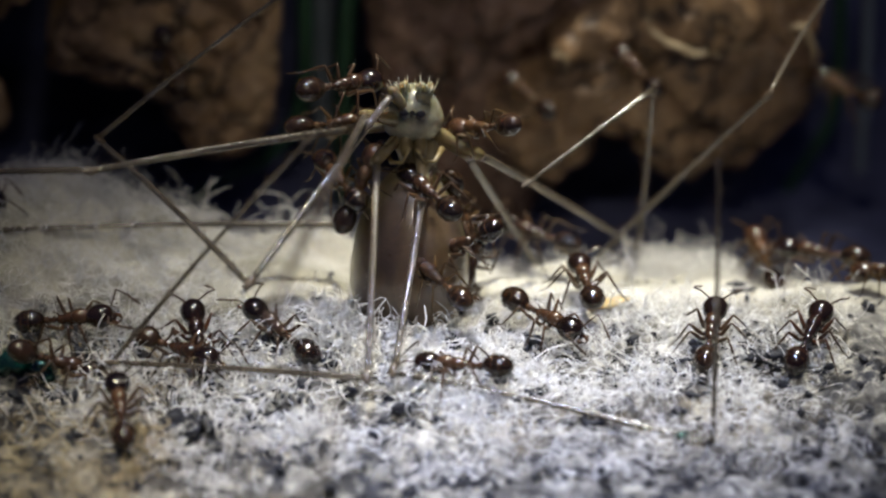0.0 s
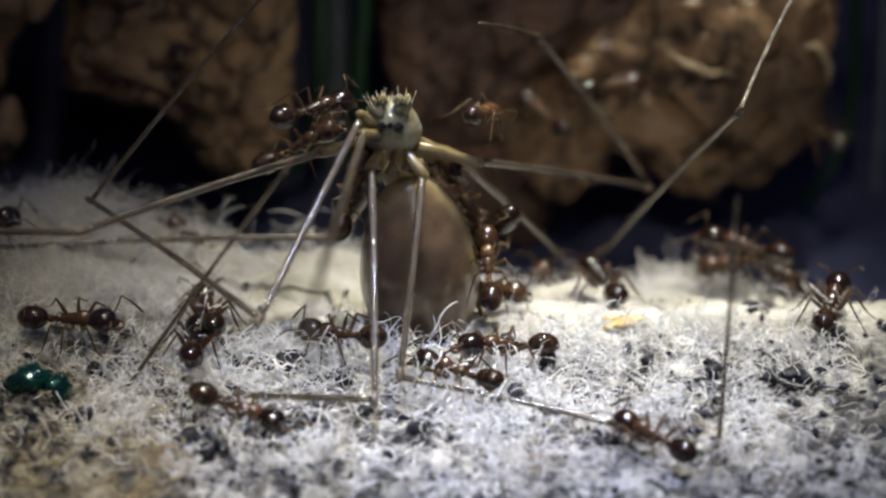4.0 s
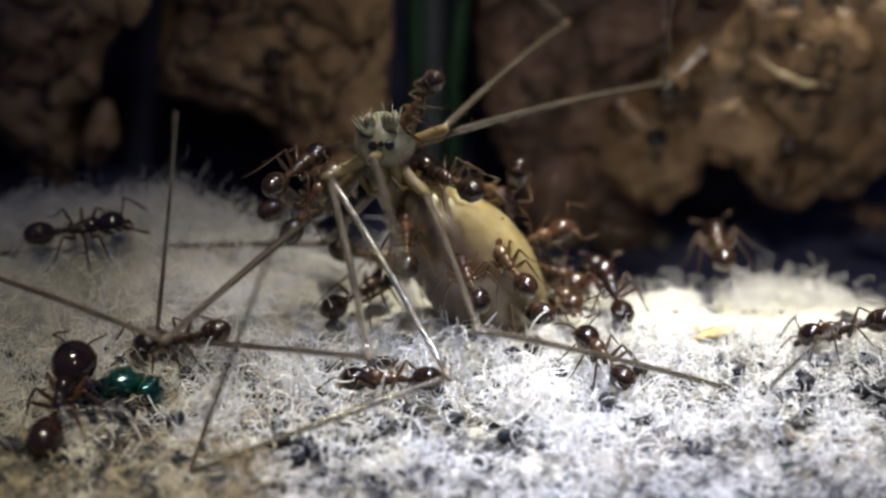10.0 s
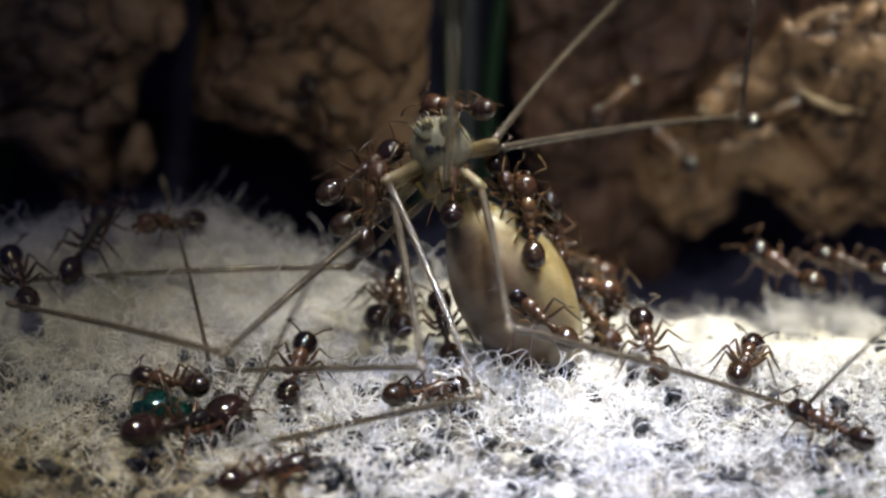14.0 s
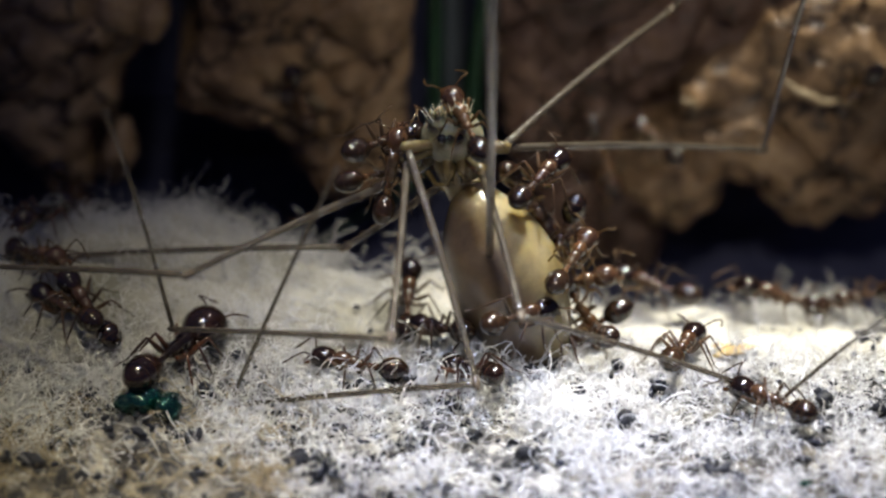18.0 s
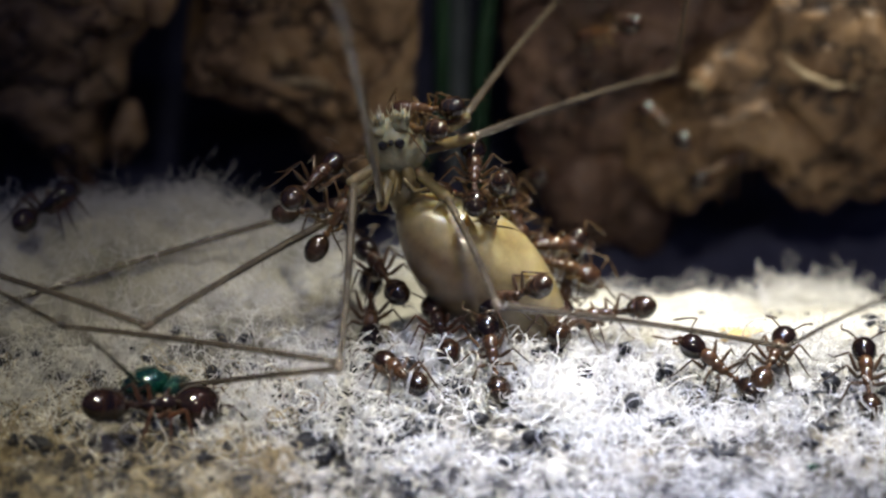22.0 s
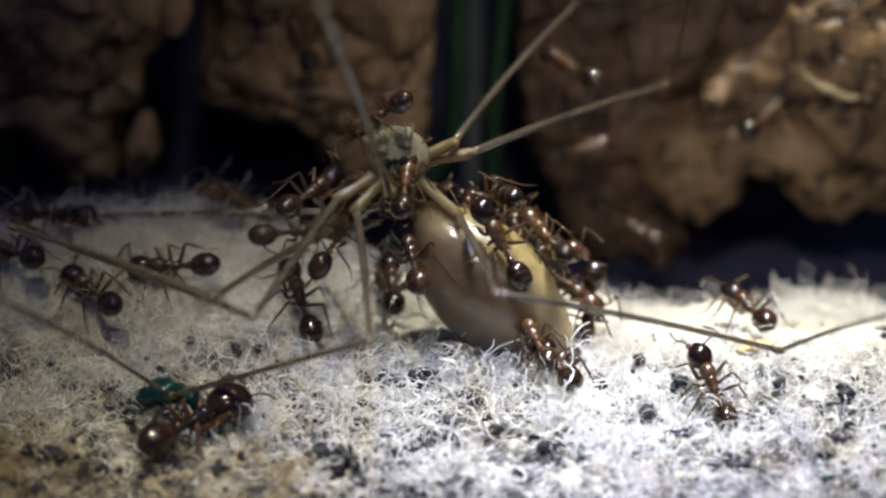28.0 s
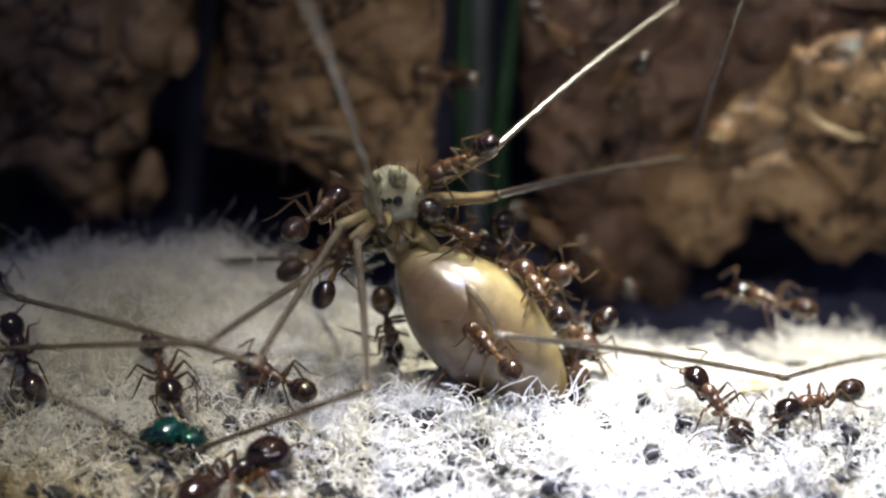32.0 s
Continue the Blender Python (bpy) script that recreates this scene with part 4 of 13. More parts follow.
def motions():
    for i, body in enumerate(ants):
        gait(body, i, CLINGING[i] == "c")
    walk(ants[0], [(0, stand(-8.46, -7.51, 0.1, 0.72, 0.65, -0.23, 0.26, 0.05, 0.96)), (6, stand(-8.46, -7.51, 0.1, 0.72, 0.65, -0.23, 0.26, 0.05, 0.96)), (7, stand(-7.7, -8.1, 0.08, 0.58, 0.81, -0.06, -0.03, 0.09, 1)), (8, stand(-7.03, -8.78, 0.17, 0.35, 0.93, 0.1, -0.11, -0.06, 0.99)), (9, stand(-7.04, -8.75, 0.19, 0.22, 0.93, 0.28, -0.15, -0.25, 0.96)), (10, stand(-7, -8.57, 0.2, 0.23, 0.93, 0.29, -0.17, -0.26, 0.95)), (11, stand(-6.79, -8.43, 0.21, 0.45, 0.88, 0.16, -0.14, -0.11, 0.98)), (12, stand(-6.3, -8.63, 0.21, 0.56, 0.82, 0.09, -0.04, -0.08, 1)), (13, stand(-5.97, -8.86, 0.2, 0.79, 0.59, -0.19, 0.19, 0.07, 0.98)), (14, stand(-5.26, -8.62, 0.11, 0.8, 0.58, -0.16, 0.17, 0.03, 0.98)), (17, stand(-5.09, -6.55, 0.32, 0.6, 0.79, 0.09, 0.04, -0.14, 0.99)), (18, stand(-5.25, -6.26, 0.37, 0.58, 0.82, 0.05, 0.06, -0.1, 0.99)), (19, stand(-5.2, -6.37, 0.36, 0.82, 0.58, -0.04, 0.14, -0.14, 0.98)), (20, stand(-5.36, -7.57, 0.13, 0.87, 0.45, -0.22, 0.24, 0.01, 0.97)), (21, stand(-5.79, -8.62, 0.17, 0.79, 0.59, -0.15, 0.15, 0.04, 0.99)), (22, stand(-5.81, -9.04, 0.18, 0.87, 0.43, -0.26, 0.26, 0.05, 0.96)), (23, stand(-6.18, -9.22, 0.19, 0.91, 0.14, -0.38, 0.39, -0.02, 0.92)), (24, stand(-5.77, -9.34, 0.16, 0.88, 0.36, -0.31, 0.31, 0.05, 0.95)), (25, stand(-5.33, -9.37, 0.12, 0.72, 0.68, -0.13, 0.14, 0.04, 0.99)), (28, stand(-5.17, -9.1, 0.12, 0.65, 0.76, -0.06, 0.1, -0, 1)), (29, stand(-5.04, -9.13, 0.09, 0.56, 0.83, 0.03, 0.05, -0.06, 1)), (30, stand(-4.97, -9.79, 0.09, 0.78, 0.62, -0.12, 0.09, 0.07, 0.99)), (31, stand(-4.85, -9.3, 0.09, 0.58, 0.81, 0.05, 0, -0.07, 1)), (32, stand(-4.4, -9.58, 0.07, 0.63, 0.77, -0.06, 0.02, 0.06, 1))])
    walk(ants[1], [(0, stand(-7.31, -3.14, 1.47, 0.94, 0.24, -0.24, 0.26, -0.09, 0.96)), (6, stand(-7.31, -3.14, 1.47, 0.94, 0.24, -0.24, 0.26, -0.09, 0.96)), (7, stand(-6.93, -3.31, 1.47, 0.93, 0.24, -0.27, 0.31, -0.16, 0.94)), (8, stand(-6.84, -3.47, 1.46, 0.86, 0.49, -0.16, 0.25, -0.12, 0.96)), (9, stand(-7.02, -3.18, 1.51, 0.94, 0.34, 0.03, 0.03, -0.16, 0.99)), (10, stand(-6.95, -3.48, 1.45, 0.99, 0.12, 0.09, -0.05, -0.27, 0.96)), (11, stand(-7, -3.56, 1.41, 0.99, 0.12, 0.09, -0.05, -0.28, 0.96)), (12, stand(-7.16, -3.08, 1.55, 0.72, 0.54, 0.44, -0.3, -0.33, 0.89)), (13, stand(-7.31, -2.74, 1.61, 0.47, 0.71, 0.52, -0.32, -0.41, 0.85)), (14, stand(-7.46, -3.01, 1.52, 0.4, 0.82, 0.42, -0.21, -0.36, 0.91)), (17, stand(-8.21, -2.74, 1.43, 0.24, 0.96, 0.12, -0.08, -0.1, 0.99)), (17.33, stand(-8.23, -2.58, 1.44, -0.65, 0.75, 0.1, 0.06, -0.08, 0.99)), (17.67, stand(-8.25, -2.41, 1.46, -0.99, -0.1, 0.13, 0.13, 0.04, 0.99)), (18, stand(-8.27, -2.25, 1.48, -0.48, -0.86, 0.18, 0.07, 0.16, 0.98)), (18.5, stand(-8.37, -2.19, 1.47, -0.99, 0.02, 0.16, 0.16, -0.03, 0.99)), (19, stand(-8.47, -2.14, 1.46, -0.45, 0.87, 0.2, 0.03, -0.21, 0.98)), (19.5, stand(-8.18, -2.05, 1.49, -0.99, -0.09, 0.07, 0.08, -0.07, 0.99)), (20, stand(-7.9, -1.97, 1.51, -0.29, -0.96, 0.01, -0.04, 0.02, 1)), (20.33, stand(-8.01, -2.2, 1.48, 0.6, -0.8, -0.02, 0.06, 0.02, 1)), (20.67, stand(-8.13, -2.42, 1.45, 0.99, 0.01, -0.13, 0.13, 0.1, 0.99)), (21, stand(-8.24, -2.65, 1.42, 0.56, 0.8, -0.21, 0.1, 0.19, 0.98)), (22, stand(-8.27, -2.58, 1.43, 0.51, 0.86, -0.03, -0.01, 0.04, 1)), (23, stand(-8.4, -2.57, 1.42, 0.6, 0.79, -0.12, 0.07, 0.1, 0.99)), (24, stand(-8.26, -2.35, 1.44, 0.64, 0.74, -0.2, 0.12, 0.16, 0.98)), (25, stand(-8.36, -1.55, 1.96, 0.38, 0.45, 0.8, -0.33, -0.75, 0.58)), (26.5, stand(-8.43, -2.05, 1.69, 0.74, 0.6, 0.32, -0.12, -0.34, 0.93)), (28, stand(-8.5, -2.54, 1.42, 0.86, 0.44, -0.27, 0.25, 0.09, 0.96)), (29, stand(-9.38, -1.83, 1.67, 0.48, 0.81, 0.33, -0.05, -0.36, 0.93)), (29.5, stand(-9.04, -2.56, 1.54, -0.58, 0.71, 0.4, 0.25, -0.31, 0.92)), (30, stand(-8.7, -3.28, 1.41, -0.9, -0.31, 0.3, 0.32, -0.02, 0.95)), (30.33, stand(-8.96, -3.4, 1.4, -0.35, -0.92, 0.19, 0.1, 0.16, 0.98)), (30.67, stand(-9.22, -3.52, 1.39, 0.47, -0.86, 0.18, -0.18, 0.1, 0.98)), (31, stand(-9.47, -3.64, 1.38, 0.94, -0.19, 0.28, -0.31, -0.15, 0.94)), (32, stand(-10.6, -3.28, 1.48, 0.89, 0.19, -0.42, 0.45, -0.17, 0.88))])
    walk(ants[2], [(0, stand(-4.73, -6.51, 0.41, 0.96, -0.21, 0.18, -0.23, -0.24, 0.94)), (0.33, stand(-4.7, -6.43, 0.44, 0.69, 0.64, 0.34, -0.21, -0.27, 0.94)), (0.67, stand(-4.66, -6.35, 0.47, -0.16, 0.96, 0.24, -0.18, -0.27, 0.95)), (1, stand(-4.62, -6.26, 0.49, -0.88, 0.47, -0.03, -0.16, -0.24, 0.96)), (1.33, stand(-4.55, -6.32, 0.47, -0.27, 0.96, 0.07, 0, -0.07, 1)), (1.67, stand(-4.49, -6.38, 0.44, 0.5, 0.86, -0.06, 0.23, -0.07, 0.97)), (2, stand(-4.42, -6.43, 0.41, 0.91, 0.24, -0.33, 0.38, -0.23, 0.89)), (3, stand(-4.77, -6.5, 0.43, 0.96, -0.25, 0.1, -0.17, -0.25, 0.95)), (6, stand(-6.6, -4.87, 0.94, 0.59, -0.81, -0.03, -0.16, -0.15, 0.98)), (6.5, stand(-8.23, -5.43, 0.79, -0.45, -0.89, -0.08, -0.13, -0.03, 0.99)), (7, stand(-9.85, -5.99, 0.63, -1, 0, 0, 0, 0, 1)), (8, stand(-10.21, -5.99, 0.59, -1, 0, 0, 0, 0, 1)), (9, stand(-10.53, -5.99, 0.56, -1, 0, 0, 0, 0, 1)), (10, stand(-10.82, -5.99, 0.53, -1, 0, 0, 0, 0, 1)), (11, stand(-11.15, -5.99, 0.52, -1, 0, 0, 0, 0, 1)), (12, stand(-11.46, -5.99, 0.53, -1, 0, 0, 0, 0, 1)), (13, stand(-11.6, -5.99, 0.54, -1, 0, 0, 0, 0, 1)), (14, stand(-5.59, -7.09, 0.26, -0.74, 0.63, -0.24, -0.25, 0.07, 0.97)), (17, stand(-6.73, -4.96, 0.92, -0.91, -0.28, 0.3, 0.38, -0.32, 0.87)), (18, stand(-7.19, -5, 0.89, -0.57, 0.7, 0.44, 0.14, -0.44, 0.89)), (19, stand(-11.22, -4.29, 1.22, -1, 0, 0, 0, 0, 1)), (20, stand(-11.28, -4.29, 1.22, -1, 0, 0, 0, 0, 1)), (21, stand(-11.32, -4.29, 1.22, -1, 0, 0, 0, 0, 1)), (22, stand(-11.4, -4.29, 1.22, -1, 0, 0, 0, 0, 1)), (23, stand(-11.5, -4.29, 1.22, -1, 0, 0, 0, 0, 1)), (24, stand(-4.3, -3.29, 1.18, -0.84, -0.05, 0.54, 0.54, -0.08, 0.84)), (24.5, stand(-3.6, -3.82, 0.89, -0.73, 0.62, 0.29, 0.35, -0.02, 0.94)), (25, stand(-2.89, -4.36, 0.6, -0.24, 0.97, -0.1, 0.23, 0.16, 0.96)), (28, stand(-3.3, -4.66, 0.73, -0.31, 0.84, 0.44, 0.36, -0.32, 0.88)), (29, stand(-3.33, -4.92, 0.65, -0.4, 0.87, 0.27, 0.29, -0.16, 0.94)), (30, stand(-3.33, -5.07, 0.64, -0.59, 0.78, 0.22, 0.23, -0.1, 0.97)), (31, stand(-3.7, -6.49, 0.37, -0.94, 0.19, -0.26, -0.3, -0.22, 0.93)), (32, stand(-3.7, -6.1, 0.47, -0.73, 0.69, 0.01, -0.07, -0.08, 0.99))])
    walk(ants[3], [(0, stand(-5.11, -7.99, 0.16, 0.9, 0.13, -0.42, 0.42, 0.01, 0.91)), (0.5, stand(-5.28, -7.62, 0.21, 0.32, 0.94, -0.07, 0.21, 0, 0.98)), (1, stand(-5.45, -7.26, 0.25, -0.67, 0.71, 0.22, 0.11, -0.2, 0.97)), (2, stand(-5.49, -7.84, 0.19, -0.74, 0.67, 0.02, 0.05, 0.02, 1)), (3, stand(-8.6, -8.06, 0.13, -1, 0, 0, 0, 0, 1)), (6, stand(-5.48, -8.2, 0.21, -0.86, 0.52, 0.06, 0.08, 0.03, 1)), (7, stand(-5.17, -7.57, 0.21, -0.64, 0.74, 0.2, 0.13, -0.15, 0.98)), (8, stand(-4.95, -7.28, 0.25, -0.93, -0.29, 0.22, 0.27, -0.13, 0.96)), (9, stand(-4.77, -6.47, 0.41, -0.89, 0.43, 0.11, -0.02, -0.29, 0.96)), (10, stand(-4.65, -6.43, 0.44, -0.94, 0.18, -0.29, -0.33, -0.25, 0.91)), (10.5, stand(-6.35, -7.48, 0.29, -0.52, 0.86, 0.02, -0.26, -0.18, 0.95)), (11, stand(-8.06, -8.53, 0.14, 0.31, 0.92, 0.23, -0.16, -0.19, 0.97)), (12, stand(-8.31, -7.27, 0.27, 0.11, 0.84, 0.54, -0.08, -0.53, 0.84)), (13, stand(-7.78, -5.36, 0.79, 0.29, 0.91, 0.29, 0.11, -0.33, 0.94)), (14, stand(-8.95, -4.16, 1.19, -0.3, 0.94, 0.15, -0.02, -0.17, 0.99)), (15.5, stand(-10.16, -4.47, 1.1, -0.81, 0.59, 0.07, 0.02, -0.09, 1)), (17, stand(-11.36, -4.77, 1.01, -1, 0, 0, 0, 0, 1)), (18, stand(-7.56, -5.11, 0.83, -0.71, 0.71, 0, -0.12, -0.13, 0.98)), (19, stand(-11.22, -4.65, 1.06, -1, 0, 0, 0, 0, 1)), (20, stand(-11.28, -4.65, 1.06, -1, 0, 0, 0, 0, 1)), (21, stand(-11.32, -4.65, 1.06, -1, 0, 0, 0, 0, 1)), (22, stand(-11.4, -4.65, 1.06, -1, 0, 0, 0, 0, 1)), (23, stand(-11.5, -4.65, 1.07, -1, 0, 0, 0, 0, 1)), (24, stand(-11.56, -4.65, 1.07, -1, 0, 0, 0, 0, 1)), (25, stand(-6, -3.91, 1.27, -0.98, 0.11, -0.17, -0.2, -0.35, 0.92)), (28, stand(-5.74, -4.19, 1.18, -0.9, 0.36, -0.24, -0.35, -0.27, 0.9)), (28.5, stand(-5.63, -3.56, 1.37, -0.77, -0.62, -0.14, -0.01, -0.21, 0.98)), (29, stand(-5.53, -2.94, 1.56, 0.13, -0.99, 0.1, 0.12, 0.11, 0.99)), (30, stand(-6.01, -5.78, 0.59, -0.15, -0.99, 0.02, 0, 0.02, 1)), (30.5, stand(-6.31, -5.45, 0.68, 0.85, -0.49, -0.18, 0.1, -0.18, 0.98)), (31, stand(-6.62, -5.12, 0.77, 0.74, 0.65, -0.15, 0.33, -0.15, 0.93)), (31.5, stand(-6.33, -5.48, 0.64, 0.94, -0.26, -0.22, 0.14, -0.29, 0.95)), (32, stand(-6.04, -5.84, 0.51, 0.3, -0.94, -0.18, -0.07, -0.21, 0.98))])
    walk(ants[4], [(0, stand(-2.17, -7.09, 0.26, -0.15, 0.93, 0.34, 0.06, -0.34, 0.94)), (1, stand(-2.89, -5.65, 0.47, -0.03, 0.85, 0.52, 0.27, -0.5, 0.82)), (2, stand(-3.31, -5.13, 0.63, -0.33, 0.87, 0.36, 0.31, -0.26, 0.91)), (3, stand(-2.34, -6.2, 0.22, 0.48, 0.85, -0.24, 0.28, 0.11, 0.95)), (4.5, stand(-2.74, -6.59, 0.22, -0.33, 0.94, -0.05, 0.06, 0.07, 1)), (6, stand(-3.14, -6.97, 0.22, -0.93, 0.36, 0, -0.05, -0.12, 0.99)), (7, stand(-4.33, -6.7, 0.35, -0.93, 0.17, -0.32, -0.35, -0.24, 0.9)), (7.5, stand(-4.62, -9.06, 0.28, -0.85, -0.47, -0.25, -0.2, -0.16, 0.97)), (8, stand(-4.9, -11.41, 0.21, -0.42, -0.91, -0.05, -0.12, 0, 0.99)), (9, stand(-4.23, -14.6, 0.12, 0, -1, 0, 0, 0, 1)), (13, stand(-4.23, -14.6, 0.12, 0, -1, 0, 0, 0, 1)), (13.5, stand(-3.86, -12.65, 0.18, 0.89, -0.46, -0.04, 0.06, 0.02, 1)), (14, stand(-3.49, -10.7, 0.23, 0.82, 0.57, -0.1, 0.07, 0.08, 0.99)), (15.5, stand(-2.86, -12.65, 0.25, 0.89, -0.46, -0.04, 0.06, 0.02, 1)), (17, stand(-2.22, -14.6, 0.27, 0, -1, 0, 0, 0, 1)), (18, stand(-2.22, -14.6, 0.27, 0, -1, 0, 0, 0, 1)), (18.33, stand(-1.79, -12.95, 0.24, 0.85, -0.53, -0.01, 0, -0.02, 1)), (18.67, stand(-1.36, -11.3, 0.21, 0.89, 0.45, 0, 0.01, -0.03, 1)), (19, stand(-0.92, -9.65, 0.18, 0.09, 1, 0.02, 0.03, -0.02, 1)), (19.33, stand(-1.12, -11.3, 0.22, 0.89, 0.45, 0, 0.01, -0.03, 1)), (19.67, stand(-1.32, -12.95, 0.26, 0.85, -0.53, -0.01, 0, -0.02, 1)), (20, stand(-1.52, -14.6, 0.3, 0, -1, 0, 0, 0, 1)), (22, stand(-1.52, -14.6, 0.3, 0, -1, 0, 0, 0, 1)), (22.5, stand(-1.8, -12.22, 0.24, 0.88, -0.46, -0.05, 0.04, -0.03, 1)), (23, stand(-2.09, -9.83, 0.17, 0.82, 0.57, -0.07, 0.09, -0.01, 1)), (23.5, stand(-3.73, -12.22, 0.21, 0.88, -0.46, -0.05, 0.04, -0.03, 1)), (24, stand(-5.38, -14.6, 0.24, 0, -1, 0, 0, 0, 1)), (28, stand(-5.38, -14.6, 0.24, 0, -1, 0, 0, 0, 1)), (28.33, stand(-6.45, -12.96, 0.22, 0.83, -0.55, 0.08, -0.13, -0.05, 0.99)), (28.67, stand(-7.53, -11.32, 0.21, 0.9, 0.39, 0.21, -0.15, -0.18, 0.97)), (29, stand(-8.6, -9.68, 0.19, 0.13, 0.95, 0.28, -0.06, -0.27, 0.96)), (30, stand(-8.62, -7.73, 0.16, -0.07, 0.89, 0.45, 0.01, -0.45, 0.89)), (31, stand(-8.91, -6.25, 0.56, -0.2, 0.85, 0.49, 0.02, -0.5, 0.87)), (32, stand(-9.02, -5.53, 0.83, -0.33, 0.81, 0.48, 0.03, -0.5, 0.86))])
    walk(ants[5], [(0, stand(-2.51, -7.56, 0.17, 0.81, -0.59, 0, -0.03, -0.04, 1)), (1, stand(-3.42, -6.37, 0.45, 0.74, -0.67, 0.12, -0.16, -0.01, 0.99)), (1.5, stand(-4.25, -5.4, 0.78, 0.87, 0.38, 0.31, -0.21, -0.29, 0.93)), (2, stand(-5.08, -4.43, 1.11, -0.07, 0.89, 0.44, 0.04, -0.44, 0.9)), (2.5, stand(-6.84, -4.6, 1.11, -0.73, 0.65, 0.23, 0.11, -0.22, 0.97)), (3, stand(-8.6, -4.76, 1.11, -1, 0, 0, 0, 0, 1)), (6, stand(-9.47, -4.76, 1.09, -1, 0, 0, 0, 0, 1)), (6.5, stand(-7.5, -4.67, 1.06, -0.63, 0.75, 0.21, 0.07, -0.21, 0.98)), (7, stand(-5.53, -4.58, 1.02, 0.2, 0.9, 0.39, -0.05, -0.39, 0.92)), (8, stand(2.15, -2.9, -0.2, 0.79, 0.61, 0, 0, 0, 1)), (9, stand(2.22, -2.9, -0.21, 0.82, 0.57, 0, 0, 0, 1)), (10, stand(2.07, -2.9, -0.19, 0.76, 0.65, 0, 0, 0, 1)), (10.5, stand(5.17, -2.56, -0.5, 0.21, 0.96, -0.19, 0.11, 0.16, 0.98)), (11, stand(8.27, -2.22, -0.81, -0.42, 0.86, -0.29, 0.1, 0.36, 0.93)), (11.5, stand(10.1, -2.76, -0.58, 0.54, 0.82, -0.21, 0.15, 0.15, 0.98)), (12, stand(11.94, -3.29, -0.35, 1, 0, 0, 0, 0, 1)), (13, stand(11.8, -3.29, -0.36, 1, 0, 0, 0, 0, 1)), (14, stand(11.81, -3.29, -0.36, 1, 0, 0, 0, 0, 1)), (17, stand(12.04, -3.29, -0.34, 1, 0, 0, 0, 0, 1)), (18, stand(12.16, -3.29, -0.32, 1, 0, 0, 0, 0, 1)), (19, stand(12.18, -3.29, -0.32, 1, 0, 0, 0, 0, 1)), (19.5, stand(9.92, -3.87, -0.13, 0.6, 0.79, -0.1, 0.05, 0.09, 0.99)), (20, stand(7.66, -4.45, 0.07, -0.27, 0.95, -0.17, 0.02, 0.18, 0.98)), (21, stand(6.79, -5.9, 0.19, 0.63, 0.74, -0.21, 0.21, 0.1, 0.97)), (22, stand(7.05, -6.92, 0.18, 0.35, 0.93, 0.1, -0.02, -0.09, 1)), (23, stand(8.06, -3.91, -0.06, 0.55, 0.81, -0.2, -0.02, 0.25, 0.97)), (24, stand(7.48, -3.97, -0.03, 0.76, 0.64, -0.13, -0.06, 0.26, 0.96)), (25, stand(6.98, -5.16, 0.17, 0.58, 0.82, 0.02, 0.06, -0.07, 1)), (28, stand(6.32, -3.93, -0.04, -0.38, 0.92, -0.09, 0.09, 0.13, 0.99)), (28.5, stand(6.42, -4.47, 0.11, -0.84, 0.5, 0.19, 0.25, 0.07, 0.96)), (29, stand(6.51, -5.01, 0.25, -0.89, -0.13, 0.43, 0.42, 0.11, 0.9)), (29.5, stand(6.32, -5.37, 0.25, -0.44, 0.88, 0.18, 0.29, -0.05, 0.96)), (30, stand(6.13, -5.73, 0.24, 0.66, 0.74, -0.08, 0.09, 0.03, 1)), (31, stand(11.56, -5.78, 0.24, 1, 0, 0, 0, 0, 1)), (32, stand(11.58, -5.78, 0.24, 1, 0, 0, 0, 0, 1))])
